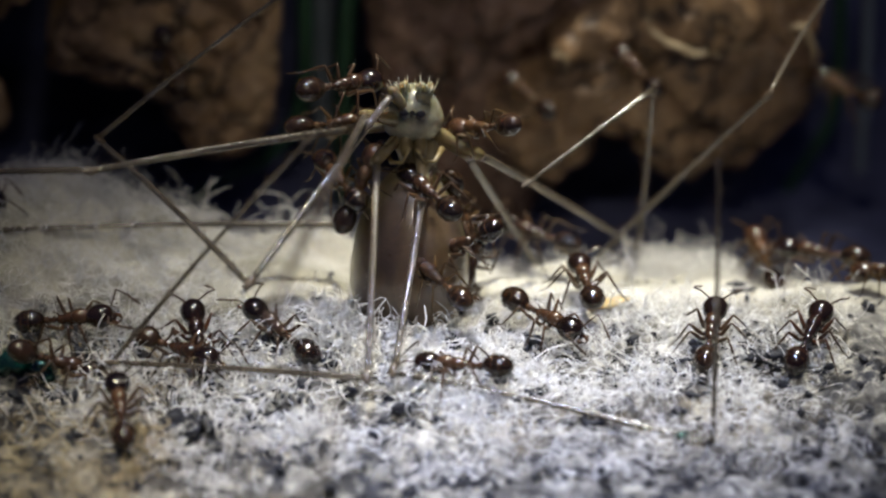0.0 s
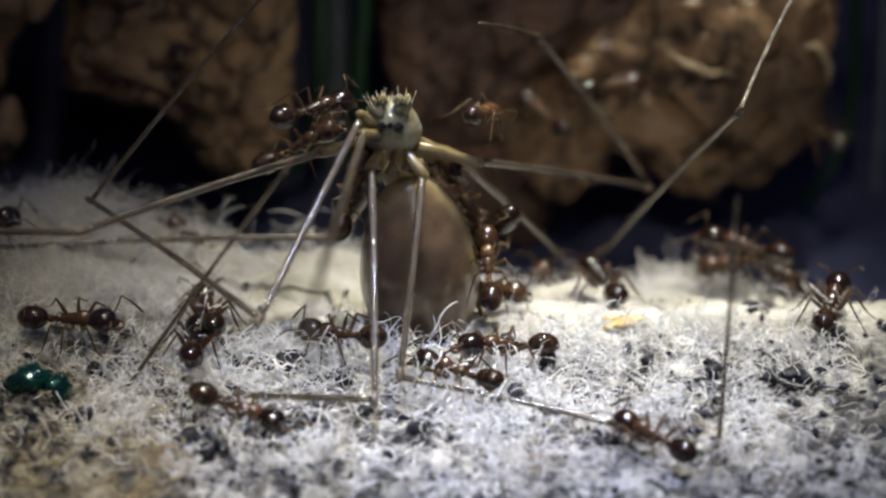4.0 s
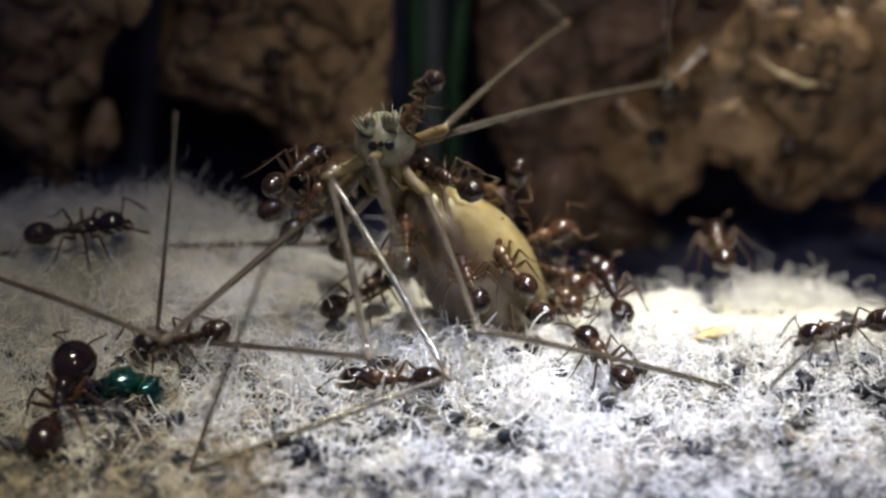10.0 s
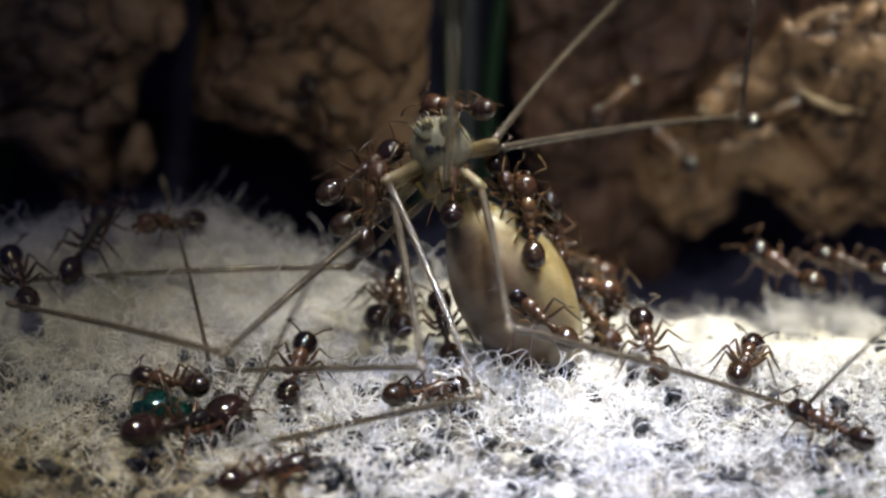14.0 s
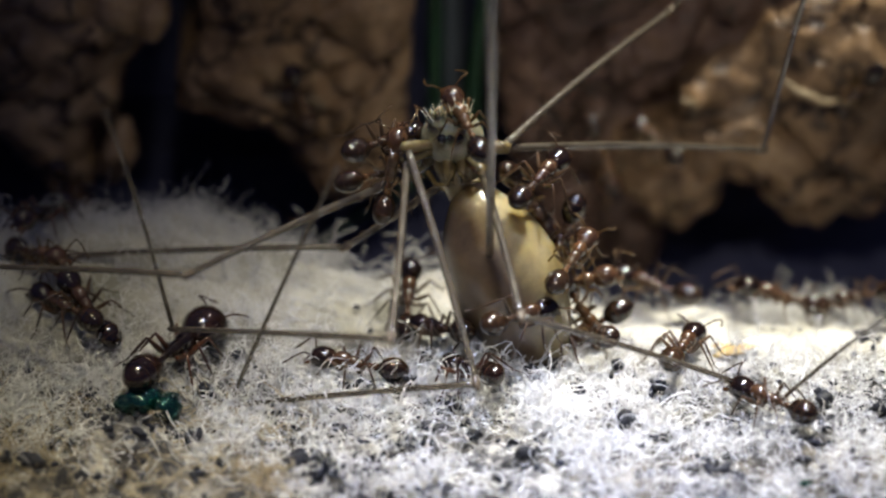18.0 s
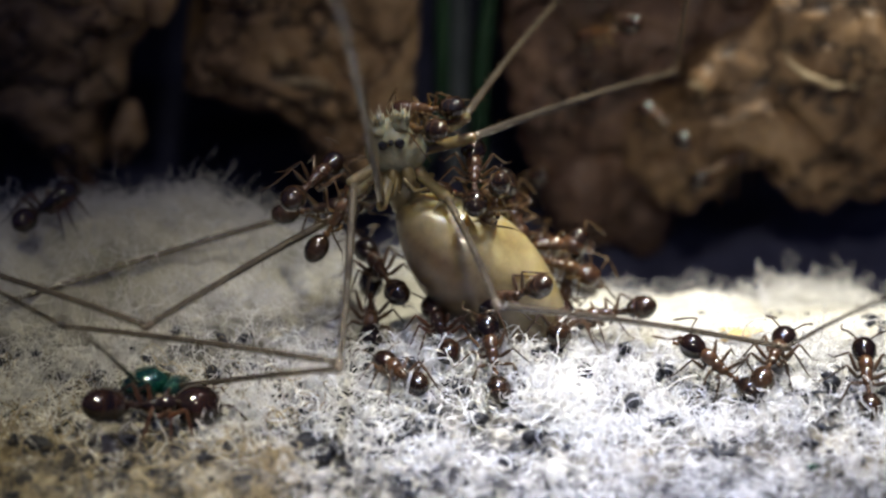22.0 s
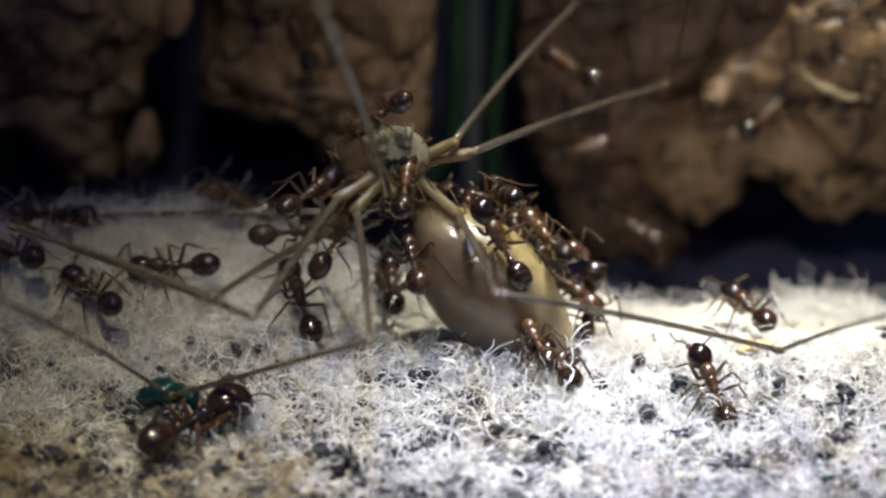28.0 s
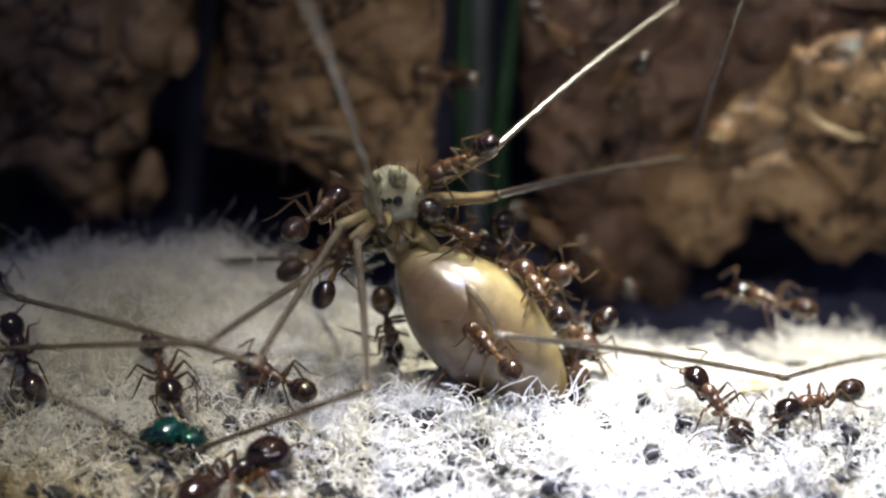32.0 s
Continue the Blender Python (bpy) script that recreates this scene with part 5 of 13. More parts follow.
    walk(ants[6], [(0, stand(-0.56, -6.77, 0.2, -0.68, 0.69, 0.26, 0.18, -0.19, 0.97)), (1, stand(-1.23, -6.65, 0.14, -0.73, 0.68, 0.09, 0.1, -0.02, 0.99)), (2, stand(-1.01, -6.99, 0.16, -0.83, 0.53, -0.16, -0.1, 0.14, 0.99)), (3, stand(-1.51, -5.18, 0.14, 0.14, 0.98, -0.13, 0.15, 0.11, 0.98)), (6, stand(-3.29, -5.51, 0.55, -0.87, 0.5, -0.07, -0.08, 0, 1)), (7, stand(-2.83, -5.35, 0.44, -0.09, 0.99, -0.09, 0.16, 0.11, 0.98)), (8, stand(-2.37, -5.18, 0.33, 0.73, 0.62, -0.27, 0.38, -0.04, 0.93)), (9, stand(-1.82, -4.72, 0.24, 0.69, 0.67, -0.28, 0.36, 0.01, 0.93)), (10, stand(-1.03, -4.15, 0.21, 0.68, 0.74, 0.03, 0.09, -0.12, 0.99)), (11, stand(-0.76, -4.07, 0.18, 0.25, 0.96, -0.14, 0.12, 0.11, 0.99)), (12, stand(-1.92, -4.25, 0.39, 0.32, 0.89, 0.33, 0.15, -0.39, 0.91)), (13, stand(-1.62, -3.83, 0.4, 0.38, 0.84, 0.38, 0.09, -0.45, 0.89)), (14, stand(-1.24, -3.37, 0.33, 0.28, 0.95, 0.12, 0.18, -0.17, 0.97)), (17, stand(-0.27, -3.05, 0.21, 0.33, 0.91, 0.27, 0.02, -0.29, 0.96)), (18, stand(0.34, -5.15, 0.22, -0.58, 0.75, -0.33, -0.22, 0.25, 0.94)), (19, stand(1.07, -5.04, 0.3, 0.07, 0.94, 0.33, 0, -0.33, 0.94)), (20, stand(2.12, -7.35, 0.16, -0.24, 0.97, -0.08, -0.05, 0.07, 1)), (21, stand(1.37, -6.89, 0.25, -0.17, 0.88, 0.45, 0.07, -0.45, 0.89)), (22, stand(1.18, -6.76, 0.26, -0.14, 0.87, 0.46, 0.06, -0.46, 0.89)), (23, stand(1.93, -7.72, 0.2, 0.32, 0.87, 0.37, -0.2, -0.32, 0.93)), (24, stand(2.28, -7.63, 0.25, 0.28, 0.87, 0.4, -0.21, -0.35, 0.91)), (25, stand(2.39, -6.21, 0.21, 0.03, 0.94, 0.35, 0.07, -0.35, 0.94)), (28, stand(2.23, -6.75, 0.15, -0.31, 0.95, -0.1, 0.02, 0.12, 0.99)), (28.33, stand(1.36, -9.37, 0.17, -0.95, 0.31, -0.06, -0.03, 0.09, 1)), (28.67, stand(0.49, -11.98, 0.2, -0.81, -0.59, -0.01, -0.04, 0.04, 1)), (29, stand(-0.39, -14.6, 0.22, 0, -1, 0, 0, 0, 1)), (29.33, stand(-1.29, -13.3, 0.21, -0.83, -0.56, 0.01, -0.03, 0.06, 1)), (29.67, stand(-2.19, -12, 0.2, -0.93, 0.37, -0.05, 0, 0.12, 0.99)), (30, stand(-3.09, -10.69, 0.19, -0.22, 0.97, -0.11, 0.06, 0.12, 0.99)), (31, stand(-0.9, -9.41, 0.24, 0.41, 0.85, 0.34, -0.09, -0.33, 0.94)), (31.33, stand(-0.92, -11.14, 0.25, 0.95, 0.2, 0.22, -0.18, -0.21, 0.96)), (31.67, stand(-0.94, -12.87, 0.27, 0.77, -0.63, 0.07, -0.14, -0.06, 0.99)), (32, stand(-0.97, -14.6, 0.28, 0, -1, 0, 0, 0, 1))])
    walk(ants[7], [(0, stand(-3.69, -9.84, 0.19, -0.11, 0.98, 0.18, 0.03, -0.18, 0.98)), (1, stand(-2.47, -8.76, 0.21, 0.68, 0.72, 0.15, -0.17, -0.05, 0.98)), (2, stand(-2.42, -8.29, 0.21, 0.37, 0.93, 0.07, -0.13, -0.02, 0.99)), (3, stand(-1.92, -7.58, 0.21, 0.94, 0.23, -0.26, 0.24, 0.13, 0.96)), (4.5, stand(-1.52, -11.09, 0.25, 0.78, -0.62, -0.12, 0.15, 0.01, 0.99)), (6, stand(-1.12, -14.6, 0.29, 0, -1, 0, 0, 0, 1)), (9, stand(-1.12, -14.6, 0.29, 0, -1, 0, 0, 0, 1)), (9.5, stand(-0.75, -11.22, 0.22, -0.78, -0.62, -0.06, -0.08, 0, 1)), (10, stand(-0.38, -7.85, 0.15, -0.96, 0.23, -0.14, -0.13, 0.06, 0.99)), (11, stand(-2.26, -9.06, 0.28, -0.94, -0.15, 0.3, 0.3, 0.02, 0.95)), (12, stand(-4.14, -9.58, 0.16, -0.96, -0.09, 0.25, 0.24, 0.12, 0.96)), (13, stand(-3.63, -8.05, 0.11, -0.55, 0.82, 0.13, 0.02, -0.14, 0.99)), (14, stand(-3.06, -6.43, 0.32, 0.2, 0.96, 0.21, 0.11, -0.23, 0.97)), (17, stand(2.81, -3.97, 0.05, -0.08, 1, -0.01, 0.01, 0.01, 1)), (18, stand(2.21, -2.9, -0.21, 0.07, 1, 0, 0, 0, 1)), (19, stand(0.96, -10.82, 0.24, 0.09, 0.99, -0.08, 0.01, 0.08, 1)), (20, stand(-0.16, -10.91, 0.18, 0.95, 0.23, -0.22, 0.2, 0.09, 0.98)), (20.5, stand(2.1, -12.76, 0.21, 0.78, -0.62, -0.1, 0.12, -0, 0.99)), (21, stand(4.37, -14.6, 0.23, 0, -1, 0, 0, 0, 1)), (21.33, stand(5.86, -12.31, 0.24, -0.84, -0.52, 0.12, 0.16, -0.04, 0.99)), (21.67, stand(7.35, -10.02, 0.26, -0.85, 0.44, 0.28, 0.21, -0.2, 0.96)), (22, stand(8.84, -7.73, 0.27, -0.02, 0.94, 0.33, 0.09, -0.33, 0.94)), (23, stand(8.63, -5.97, 0.08, -0.43, 0.9, -0.07, -0.07, 0.04, 1)), (24, stand(8.78, -5.21, 0.11, -0.13, 0.99, -0.02, -0.09, 0.01, 1)), (25, stand(9.04, -6.27, 0.12, -0.36, 0.91, -0.19, -0.14, 0.15, 0.98)), (26.5, stand(10.36, -6.33, 0.17, 0.56, 0.82, -0.08, -0.03, 0.11, 0.99)), (28, stand(11.68, -6.39, 0.22, 1, 0, 0, 0, 0, 1)), (29, stand(11.64, -6.39, 0.22, 1, 0, 0, 0, 0, 1)), (30, stand(11.6, -6.39, 0.23, 1, 0, 0, 0, 0, 1)), (31, stand(11.56, -6.39, 0.23, 1, 0, 0, 0, 0, 1)), (31.33, stand(10.23, -6.44, 0.19, 0.64, -0.77, 0, -0.01, -0.01, 1)), (31.67, stand(8.89, -6.49, 0.15, -0.18, -0.98, -0.01, -0.03, -0.01, 1)), (32, stand(7.56, -6.54, 0.11, -0.87, -0.49, -0.03, -0.04, 0.01, 1))])
    walk(ants[8], [(0, stand(5.07, -6.48, 0.21, 0.7, -0.71, -0.07, -0.01, -0.11, 0.99)), (0.33, stand(5, -6.16, 0.23, 0.99, 0.05, 0.12, -0.11, -0.17, 0.98)), (0.67, stand(4.93, -5.85, 0.25, 0.59, 0.75, 0.3, -0.12, -0.29, 0.95)), (1, stand(4.86, -5.53, 0.27, -0.22, 0.91, 0.35, -0.03, -0.37, 0.93)), (2, stand(0.63, -6.12, 0.25, -0.21, 0.98, -0.07, -0.06, 0.05, 1)), (3, stand(0.67, -6.41, 0.23, -0.9, 0.18, -0.4, -0.4, 0, 0.91)), (4.5, stand(0.49, -6.28, 0.26, -0.62, 0.79, 0.02, -0.17, -0.16, 0.97)), (6, stand(0.3, -6.16, 0.3, 0.05, 0.9, 0.42, -0.09, -0.42, 0.9)), (7, stand(0.5, -5.26, 0.31, -0.02, 0.94, 0.35, -0.06, -0.35, 0.93)), (7.33, stand(0.42, -5.24, 0.28, 0.72, 0.61, 0.32, -0.22, -0.25, 0.95)), (7.67, stand(0.34, -5.22, 0.26, 0.96, -0.15, 0.22, -0.23, -0.06, 0.97)), (8, stand(0.25, -5.21, 0.24, 0.54, -0.83, 0.12, -0.1, 0.07, 0.99)), (8.33, stand(0.03, -4.93, 0.22, 0.99, 0.02, 0.12, -0.12, 0.01, 0.99)), (8.67, stand(-0.2, -4.64, 0.2, 0.5, 0.86, 0.06, -0.07, -0.03, 1)), (9, stand(-0.43, -4.36, 0.18, -0.47, 0.88, 0.01, -0.01, -0.02, 1)), (9.5, stand(-0.67, -3.52, 0.21, 0.27, 0.94, -0.19, 0.17, 0.15, 0.97)), (10, stand(-0.9, -2.67, 0.23, 0.8, 0.43, -0.42, 0.41, 0.13, 0.9)), (11, stand(-1.54, -4, 0.3, 0.22, 0.98, 0, 0.22, -0.05, 0.98)), (12, stand(-1.26, -4.09, 0.23, -0.27, 0.96, 0.1, 0.13, -0.06, 0.99)), (13, stand(-1.11, -3.79, 0.24, 0.03, 1, 0.08, 0.16, -0.08, 0.98)), (14, stand(-1.01, -3.59, 0.26, -0.09, 0.99, 0.13, 0.16, -0.12, 0.98)), (17, stand(-0.46, -3.95, 0.18, 0.2, 0.98, 0, 0.05, -0.01, 1)), (18, stand(-0.42, -3.52, 0.24, 0.05, 0.92, 0.38, 0.06, -0.38, 0.92)), (19, stand(-0.14, -3.69, 0.16, 0.01, 0.99, 0.13, 0.06, -0.13, 0.99)), (20, stand(-1.23, -4.28, 0.22, -0.27, 0.96, -0.08, 0.08, 0.11, 0.99)), (21, stand(-1.26, -4, 0.29, 0.01, 0.9, 0.44, 0.15, -0.44, 0.89)), (21.33, stand(-1.3, -4.28, 0.25, 0.87, 0.48, 0.14, 0.08, -0.42, 0.9)), (21.67, stand(-1.34, -4.57, 0.21, 0.86, -0.45, -0.24, 0.07, -0.36, 0.93)), (22, stand(-1.38, -4.86, 0.17, 0, -0.95, -0.32, 0.11, -0.32, 0.94)), (22.67, stand(-1.29, -4.82, 0.16, -0.84, -0.51, -0.19, -0.06, -0.25, 0.97)), (23.33, stand(-1.21, -4.79, 0.15, -0.9, 0.43, -0.06, -0.09, -0.06, 0.99)), (24, stand(-1.12, -4.75, 0.15, -0.12, 0.99, -0.06, 0.05, 0.07, 1)), (25, stand(-1.37, -3.95, 0.26, -0.04, 1, -0.05, 0.18, 0.06, 0.98)), (28, stand(-1.32, -3.48, 0.32, -0.07, 1, 0.04, 0.2, -0.03, 0.98)), (29, stand(-1.41, -3.74, 0.3, -0.08, 1, 0, 0.19, 0.02, 0.98)), (30, stand(-1.49, -4.01, 0.3, -0.11, 0.99, -0.09, 0.17, 0.1, 0.98)), (31, stand(-1.54, -3.89, 0.32, -0.08, 1, 0.04, 0.19, -0.02, 0.98)), (31.5, stand(-0.1, -3.39, 0.11, 0.53, 0.85, -0.01, 0.09, -0.04, 0.99)), (32, stand(1.34, -2.9, -0.09, 0.93, 0.36, 0, 0, 0, 1))])
    walk(ants[9], [(0, stand(8.47, -7.27, 0.24, 0.2, 0.95, 0.22, -0.05, -0.22, 0.97)), (1, stand(9.16, -6.27, 0.19, -0.06, 0.98, 0.21, -0.07, -0.21, 0.97)), (2, stand(8.38, -4.82, 0.11, -0.32, 0.93, 0.17, 0.02, -0.17, 0.98)), (3, stand(9.51, -5.21, 0.18, -0.22, 0.97, 0.05, -0.09, -0.07, 0.99)), (4.5, stand(11.72, -5.2, 0.18, 0.62, 0.78, 0.05, -0.07, -0.01, 1)), (6, stand(13.93, -5.2, 0.18, 1, 0, 0, 0, 0, 1)), (6.33, stand(12.8, -5.17, 0.2, 0.61, 0.79, -0.11, 0, 0.13, 0.99)), (6.67, stand(11.67, -5.14, 0.22, -0.25, 0.94, -0.23, -0.09, 0.21, 0.97)), (7, stand(10.54, -5.12, 0.24, -0.9, 0.34, -0.27, -0.22, 0.18, 0.96)), (8, stand(9.34, -5.7, 0.17, -0.98, 0.16, -0.15, -0.15, 0, 0.99)), (9, stand(10.36, -5.78, 0.26, -0.86, 0.46, -0.23, -0.22, 0.09, 0.97)), (10, stand(9.24, -5.77, 0.15, -0.92, 0.21, -0.34, -0.34, 0.05, 0.94)), (11, stand(9.67, -5.29, 0.19, -0.88, 0.29, -0.37, -0.36, 0.1, 0.93)), (11.5, stand(8.74, -5.44, 0.14, -0.57, 0.81, -0.12, -0.12, 0.06, 0.99)), (12, stand(7.82, -5.6, 0.08, 0.01, 0.99, 0.11, 0.05, -0.11, 0.99)), (14, stand(6.3, -6.05, 0.22, 0.24, 0.97, -0.11, 0.11, 0.08, 0.99)), (17, stand(3.36, -4.25, 0.1, -0.42, 0.91, 0.02, 0.05, 0, 1)), (18, stand(3.21, -5.32, 0.08, -0.77, 0.54, -0.33, -0.29, 0.17, 0.94)), (18.5, stand(3.11, -5.73, 0.09, -0.25, 0.95, -0.17, -0.1, 0.15, 0.98)), (19, stand(3.01, -6.13, 0.09, 0.42, 0.91, -0.02, 0.03, 0.01, 1)), (19.5, stand(2.86, -5.65, 0.1, -0.31, 0.94, -0.16, -0.09, 0.13, 0.99)), (20, stand(2.71, -5.18, 0.1, -0.85, 0.44, -0.29, -0.26, 0.14, 0.96)), (21, stand(2.59, -5.15, 0.1, -0.42, 0.89, -0.16, -0.01, 0.17, 0.98)), (22, stand(2.62, -5.38, 0.11, 0.07, 0.98, -0.19, 0.1, 0.18, 0.98)), (23, stand(1.66, -2.9, -0.15, 0.04, 1, 0, 0, 0, 1)), (24, stand(1.79, -2.9, -0.16, 0.08, 1, 0, 0, 0, 1)), (25, stand(1.74, -2.9, -0.16, 0.06, 1, 0, 0, 0, 1)), (28, stand(1.6, -2.9, -0.14, 0.02, 1, 0, 0, 0, 1)), (29, stand(1.49, -2.9, -0.12, -0.02, 1, 0, 0, 0, 1)), (30, stand(1.38, -2.9, -0.1, -0.06, 1, 0, 0, 0, 1)), (31, stand(0.36, -6.3, 0.25, -0.77, 0.63, 0.11, 0.03, -0.13, 0.99)), (32, stand(0.02, -5.18, 0.25, -0.39, 0.86, 0.32, 0.05, -0.33, 0.94))])
    walk(ants[10], [(0, stand(10.52, -7.28, 0.15, 0.41, 0.89, 0.2, -0.04, -0.2, 0.98)), (1, stand(11.35, -5.41, 0.25, -0.01, 0.97, 0.26, 0.12, -0.26, 0.96)), (1.5, stand(13.11, -4.78, 0.14, 0.7, 0.7, 0.11, 0, -0.15, 0.99)), (2, stand(14.88, -4.14, 0.02, 1, 0, 0, 0, 0, 1)), (2.5, stand(11.56, -3.38, -0.28, 0.74, 0.67, -0.04, 0.04, 0.01, 1)), (3, stand(8.25, -2.62, -0.57, 0.09, 0.99, -0.05, 0.06, 0.05, 1)), (6, stand(5.24, -4.99, 0.22, -0.6, 0.77, -0.19, -0.11, 0.16, 0.98)), (7, stand(5.3, -5.34, 0.23, -0.94, 0.18, -0.28, -0.27, 0.08, 0.96)), (9, stand(6.13, -5.71, 0.26, -0.99, 0.14, -0.03, -0.03, 0.01, 1)), (10, stand(4.29, -3.73, 0, -0.21, 0.97, 0.13, 0.14, -0.1, 0.98)), (10.33, stand(4.02, -4.07, 0.04, 0.71, 0.7, 0.08, 0.01, -0.12, 0.99)), (10.67, stand(3.75, -4.4, 0.09, 0.97, -0.21, 0.08, -0.08, -0.01, 1)), (11, stand(3.48, -4.74, 0.13, 0.34, -0.93, 0.12, -0.04, 0.12, 0.99)), (11.33, stand(3, -4.13, 0.02, 0.94, -0.33, 0.09, -0.07, 0.07, 1)), (11.67, stand(2.52, -3.51, -0.09, 0.86, 0.51, 0.03, -0.05, 0.02, 1)), (12, stand(2.05, -2.9, -0.19, 0.17, 0.99, 0, 0, 0, 1)), (13, stand(2.01, -2.9, -0.19, 0.15, 0.99, 0, 0, 0, 1)), (14, stand(0.04, -4.55, 0.25, -0.14, 0.93, 0.33, 0, -0.33, 0.94)), (17, stand(0.88, -6.59, 0.21, -0.23, 0.96, -0.16, -0.06, 0.15, 0.99)), (18, stand(0.98, -6.82, 0.19, -0.52, 0.8, -0.3, -0.21, 0.22, 0.95)), (19, stand(-0.61, -4.05, 0.19, -0.07, 0.97, 0.23, 0.05, -0.22, 0.97)), (20, stand(-0.83, -4.32, 0.23, 0.13, 0.91, 0.4, -0.01, -0.4, 0.92)), (22, stand(0.16, -5.71, 0.23, -0.2, 0.97, 0.13, -0.08, -0.14, 0.99)), (23, stand(-0.73, -6.3, 0.11, -0.43, 0.89, -0.17, -0.12, 0.13, 0.98)), (24, stand(0.37, -6.21, 0.23, -0.95, 0.27, -0.17, -0.18, -0.01, 0.98)), (25, stand(-1.71, -7.68, 0.21, -0.96, 0.26, -0.13, -0.11, 0.1, 0.99)), (28, stand(-9.22, -3.88, 1.26, -0.65, 0.73, -0.22, -0.23, 0.08, 0.97)), (29, stand(-9.33, -3.64, 1.32, -0.57, 0.8, -0.19, -0.16, 0.12, 0.98)), (29.5, stand(-9.52, -3.9, 1.29, -0.98, 0.17, 0.07, 0.06, -0.05, 1)), (30, stand(-9.71, -4.17, 1.26, -0.77, -0.58, 0.26, 0.33, -0.02, 0.94)), (31, stand(-11.84, -4.13, 1.29, -1, 0, 0, 0, 0, 1)), (32, stand(-11.82, -4.13, 1.29, -1, 0, 0, 0, 0, 1))])
    walk(ants[11], [(0, stand(3.25, -8.59, 0.25, -0.91, 0.39, -0.16, -0.15, 0.06, 0.99)), (1, stand(3.02, -8.23, 0.26, -0.89, 0.44, -0.1, -0.09, 0.06, 0.99)), (2, stand(2.87, -8.03, 0.24, -0.84, 0.54, 0.03, 0.03, -0, 1)), (3, stand(2.83, -8.04, 0.25, -0.82, 0.56, -0.07, -0.05, 0.04, 1)), (6, stand(2.78, -7.14, 0.19, -0.82, 0.55, 0.16, 0.18, -0.03, 0.98)), (7, stand(2.36, -2.9, -0.22, -0.65, 0.76, 0, 0, 0, 1)), (8, stand(2.15, -2.9, -0.2, -0.67, 0.74, 0, 0, 0, 1)), (9, stand(2.22, -2.9, -0.21, -0.66, 0.75, 0, 0, 0, 1)), (10, stand(2.07, -2.9, -0.19, -0.68, 0.74, 0, 0, 0, 1)), (11, stand(8.89, -6.98, 0.15, -0.92, 0.27, -0.3, -0.27, 0.14, 0.95)), (12, stand(6.96, -6.87, 0.17, -0.93, 0.25, -0.27, -0.26, 0.08, 0.96)), (13, stand(8.05, -8.93, 0.25, -0.8, 0.6, 0.06, 0.02, -0.07, 1)), (14, stand(7.83, -8.79, 0.25, -0.75, 0.66, 0.03, -0.01, -0.06, 1)), (17, stand(7.26, -8.28, 0.22, -0.66, 0.75, 0.02, -0.05, -0.06, 1)), (18, stand(7.04, -8.01, 0.18, -0.76, 0.64, -0.01, -0.04, -0.04, 1)), (19, stand(6.89, -7.95, 0.23, -0.63, 0.71, 0.3, 0.14, -0.28, 0.95)), (20, stand(6.98, -8.03, 0.19, -0.7, 0.71, 0.09, 0.01, -0.12, 0.99)), (21, stand(6.25, -7.21, 0.15, -0.64, 0.77, -0.04, -0.07, -0.01, 1)), (22, stand(5.77, -7.21, 0.19, -0.75, 0.56, 0.35, 0.23, -0.28, 0.93)), (23, stand(5.62, -6.36, 0.28, -0.55, 0.76, 0.35, 0.16, -0.31, 0.93)), (24, stand(5.47, -6.87, 0.26, -0.53, 0.74, 0.42, 0.19, -0.38, 0.9)), (25, stand(4.87, -6.09, 0.24, -0.74, 0.64, 0.22, 0.11, -0.2, 0.97)), (28, stand(5.35, -7.39, 0.2, -0.32, 0.83, 0.45, 0.16, -0.43, 0.89)), (29, stand(5.48, -6.43, 0.31, -0.49, 0.75, 0.44, 0.19, -0.4, 0.9)), (30, stand(5.43, -6.32, 0.32, -0.57, 0.7, 0.43, 0.21, -0.37, 0.9)), (31, stand(5.36, -6.34, 0.3, -0.61, 0.67, 0.42, 0.22, -0.36, 0.91)), (32, stand(5.37, -6.64, 0.26, -0.57, 0.71, 0.41, 0.2, -0.37, 0.91))])
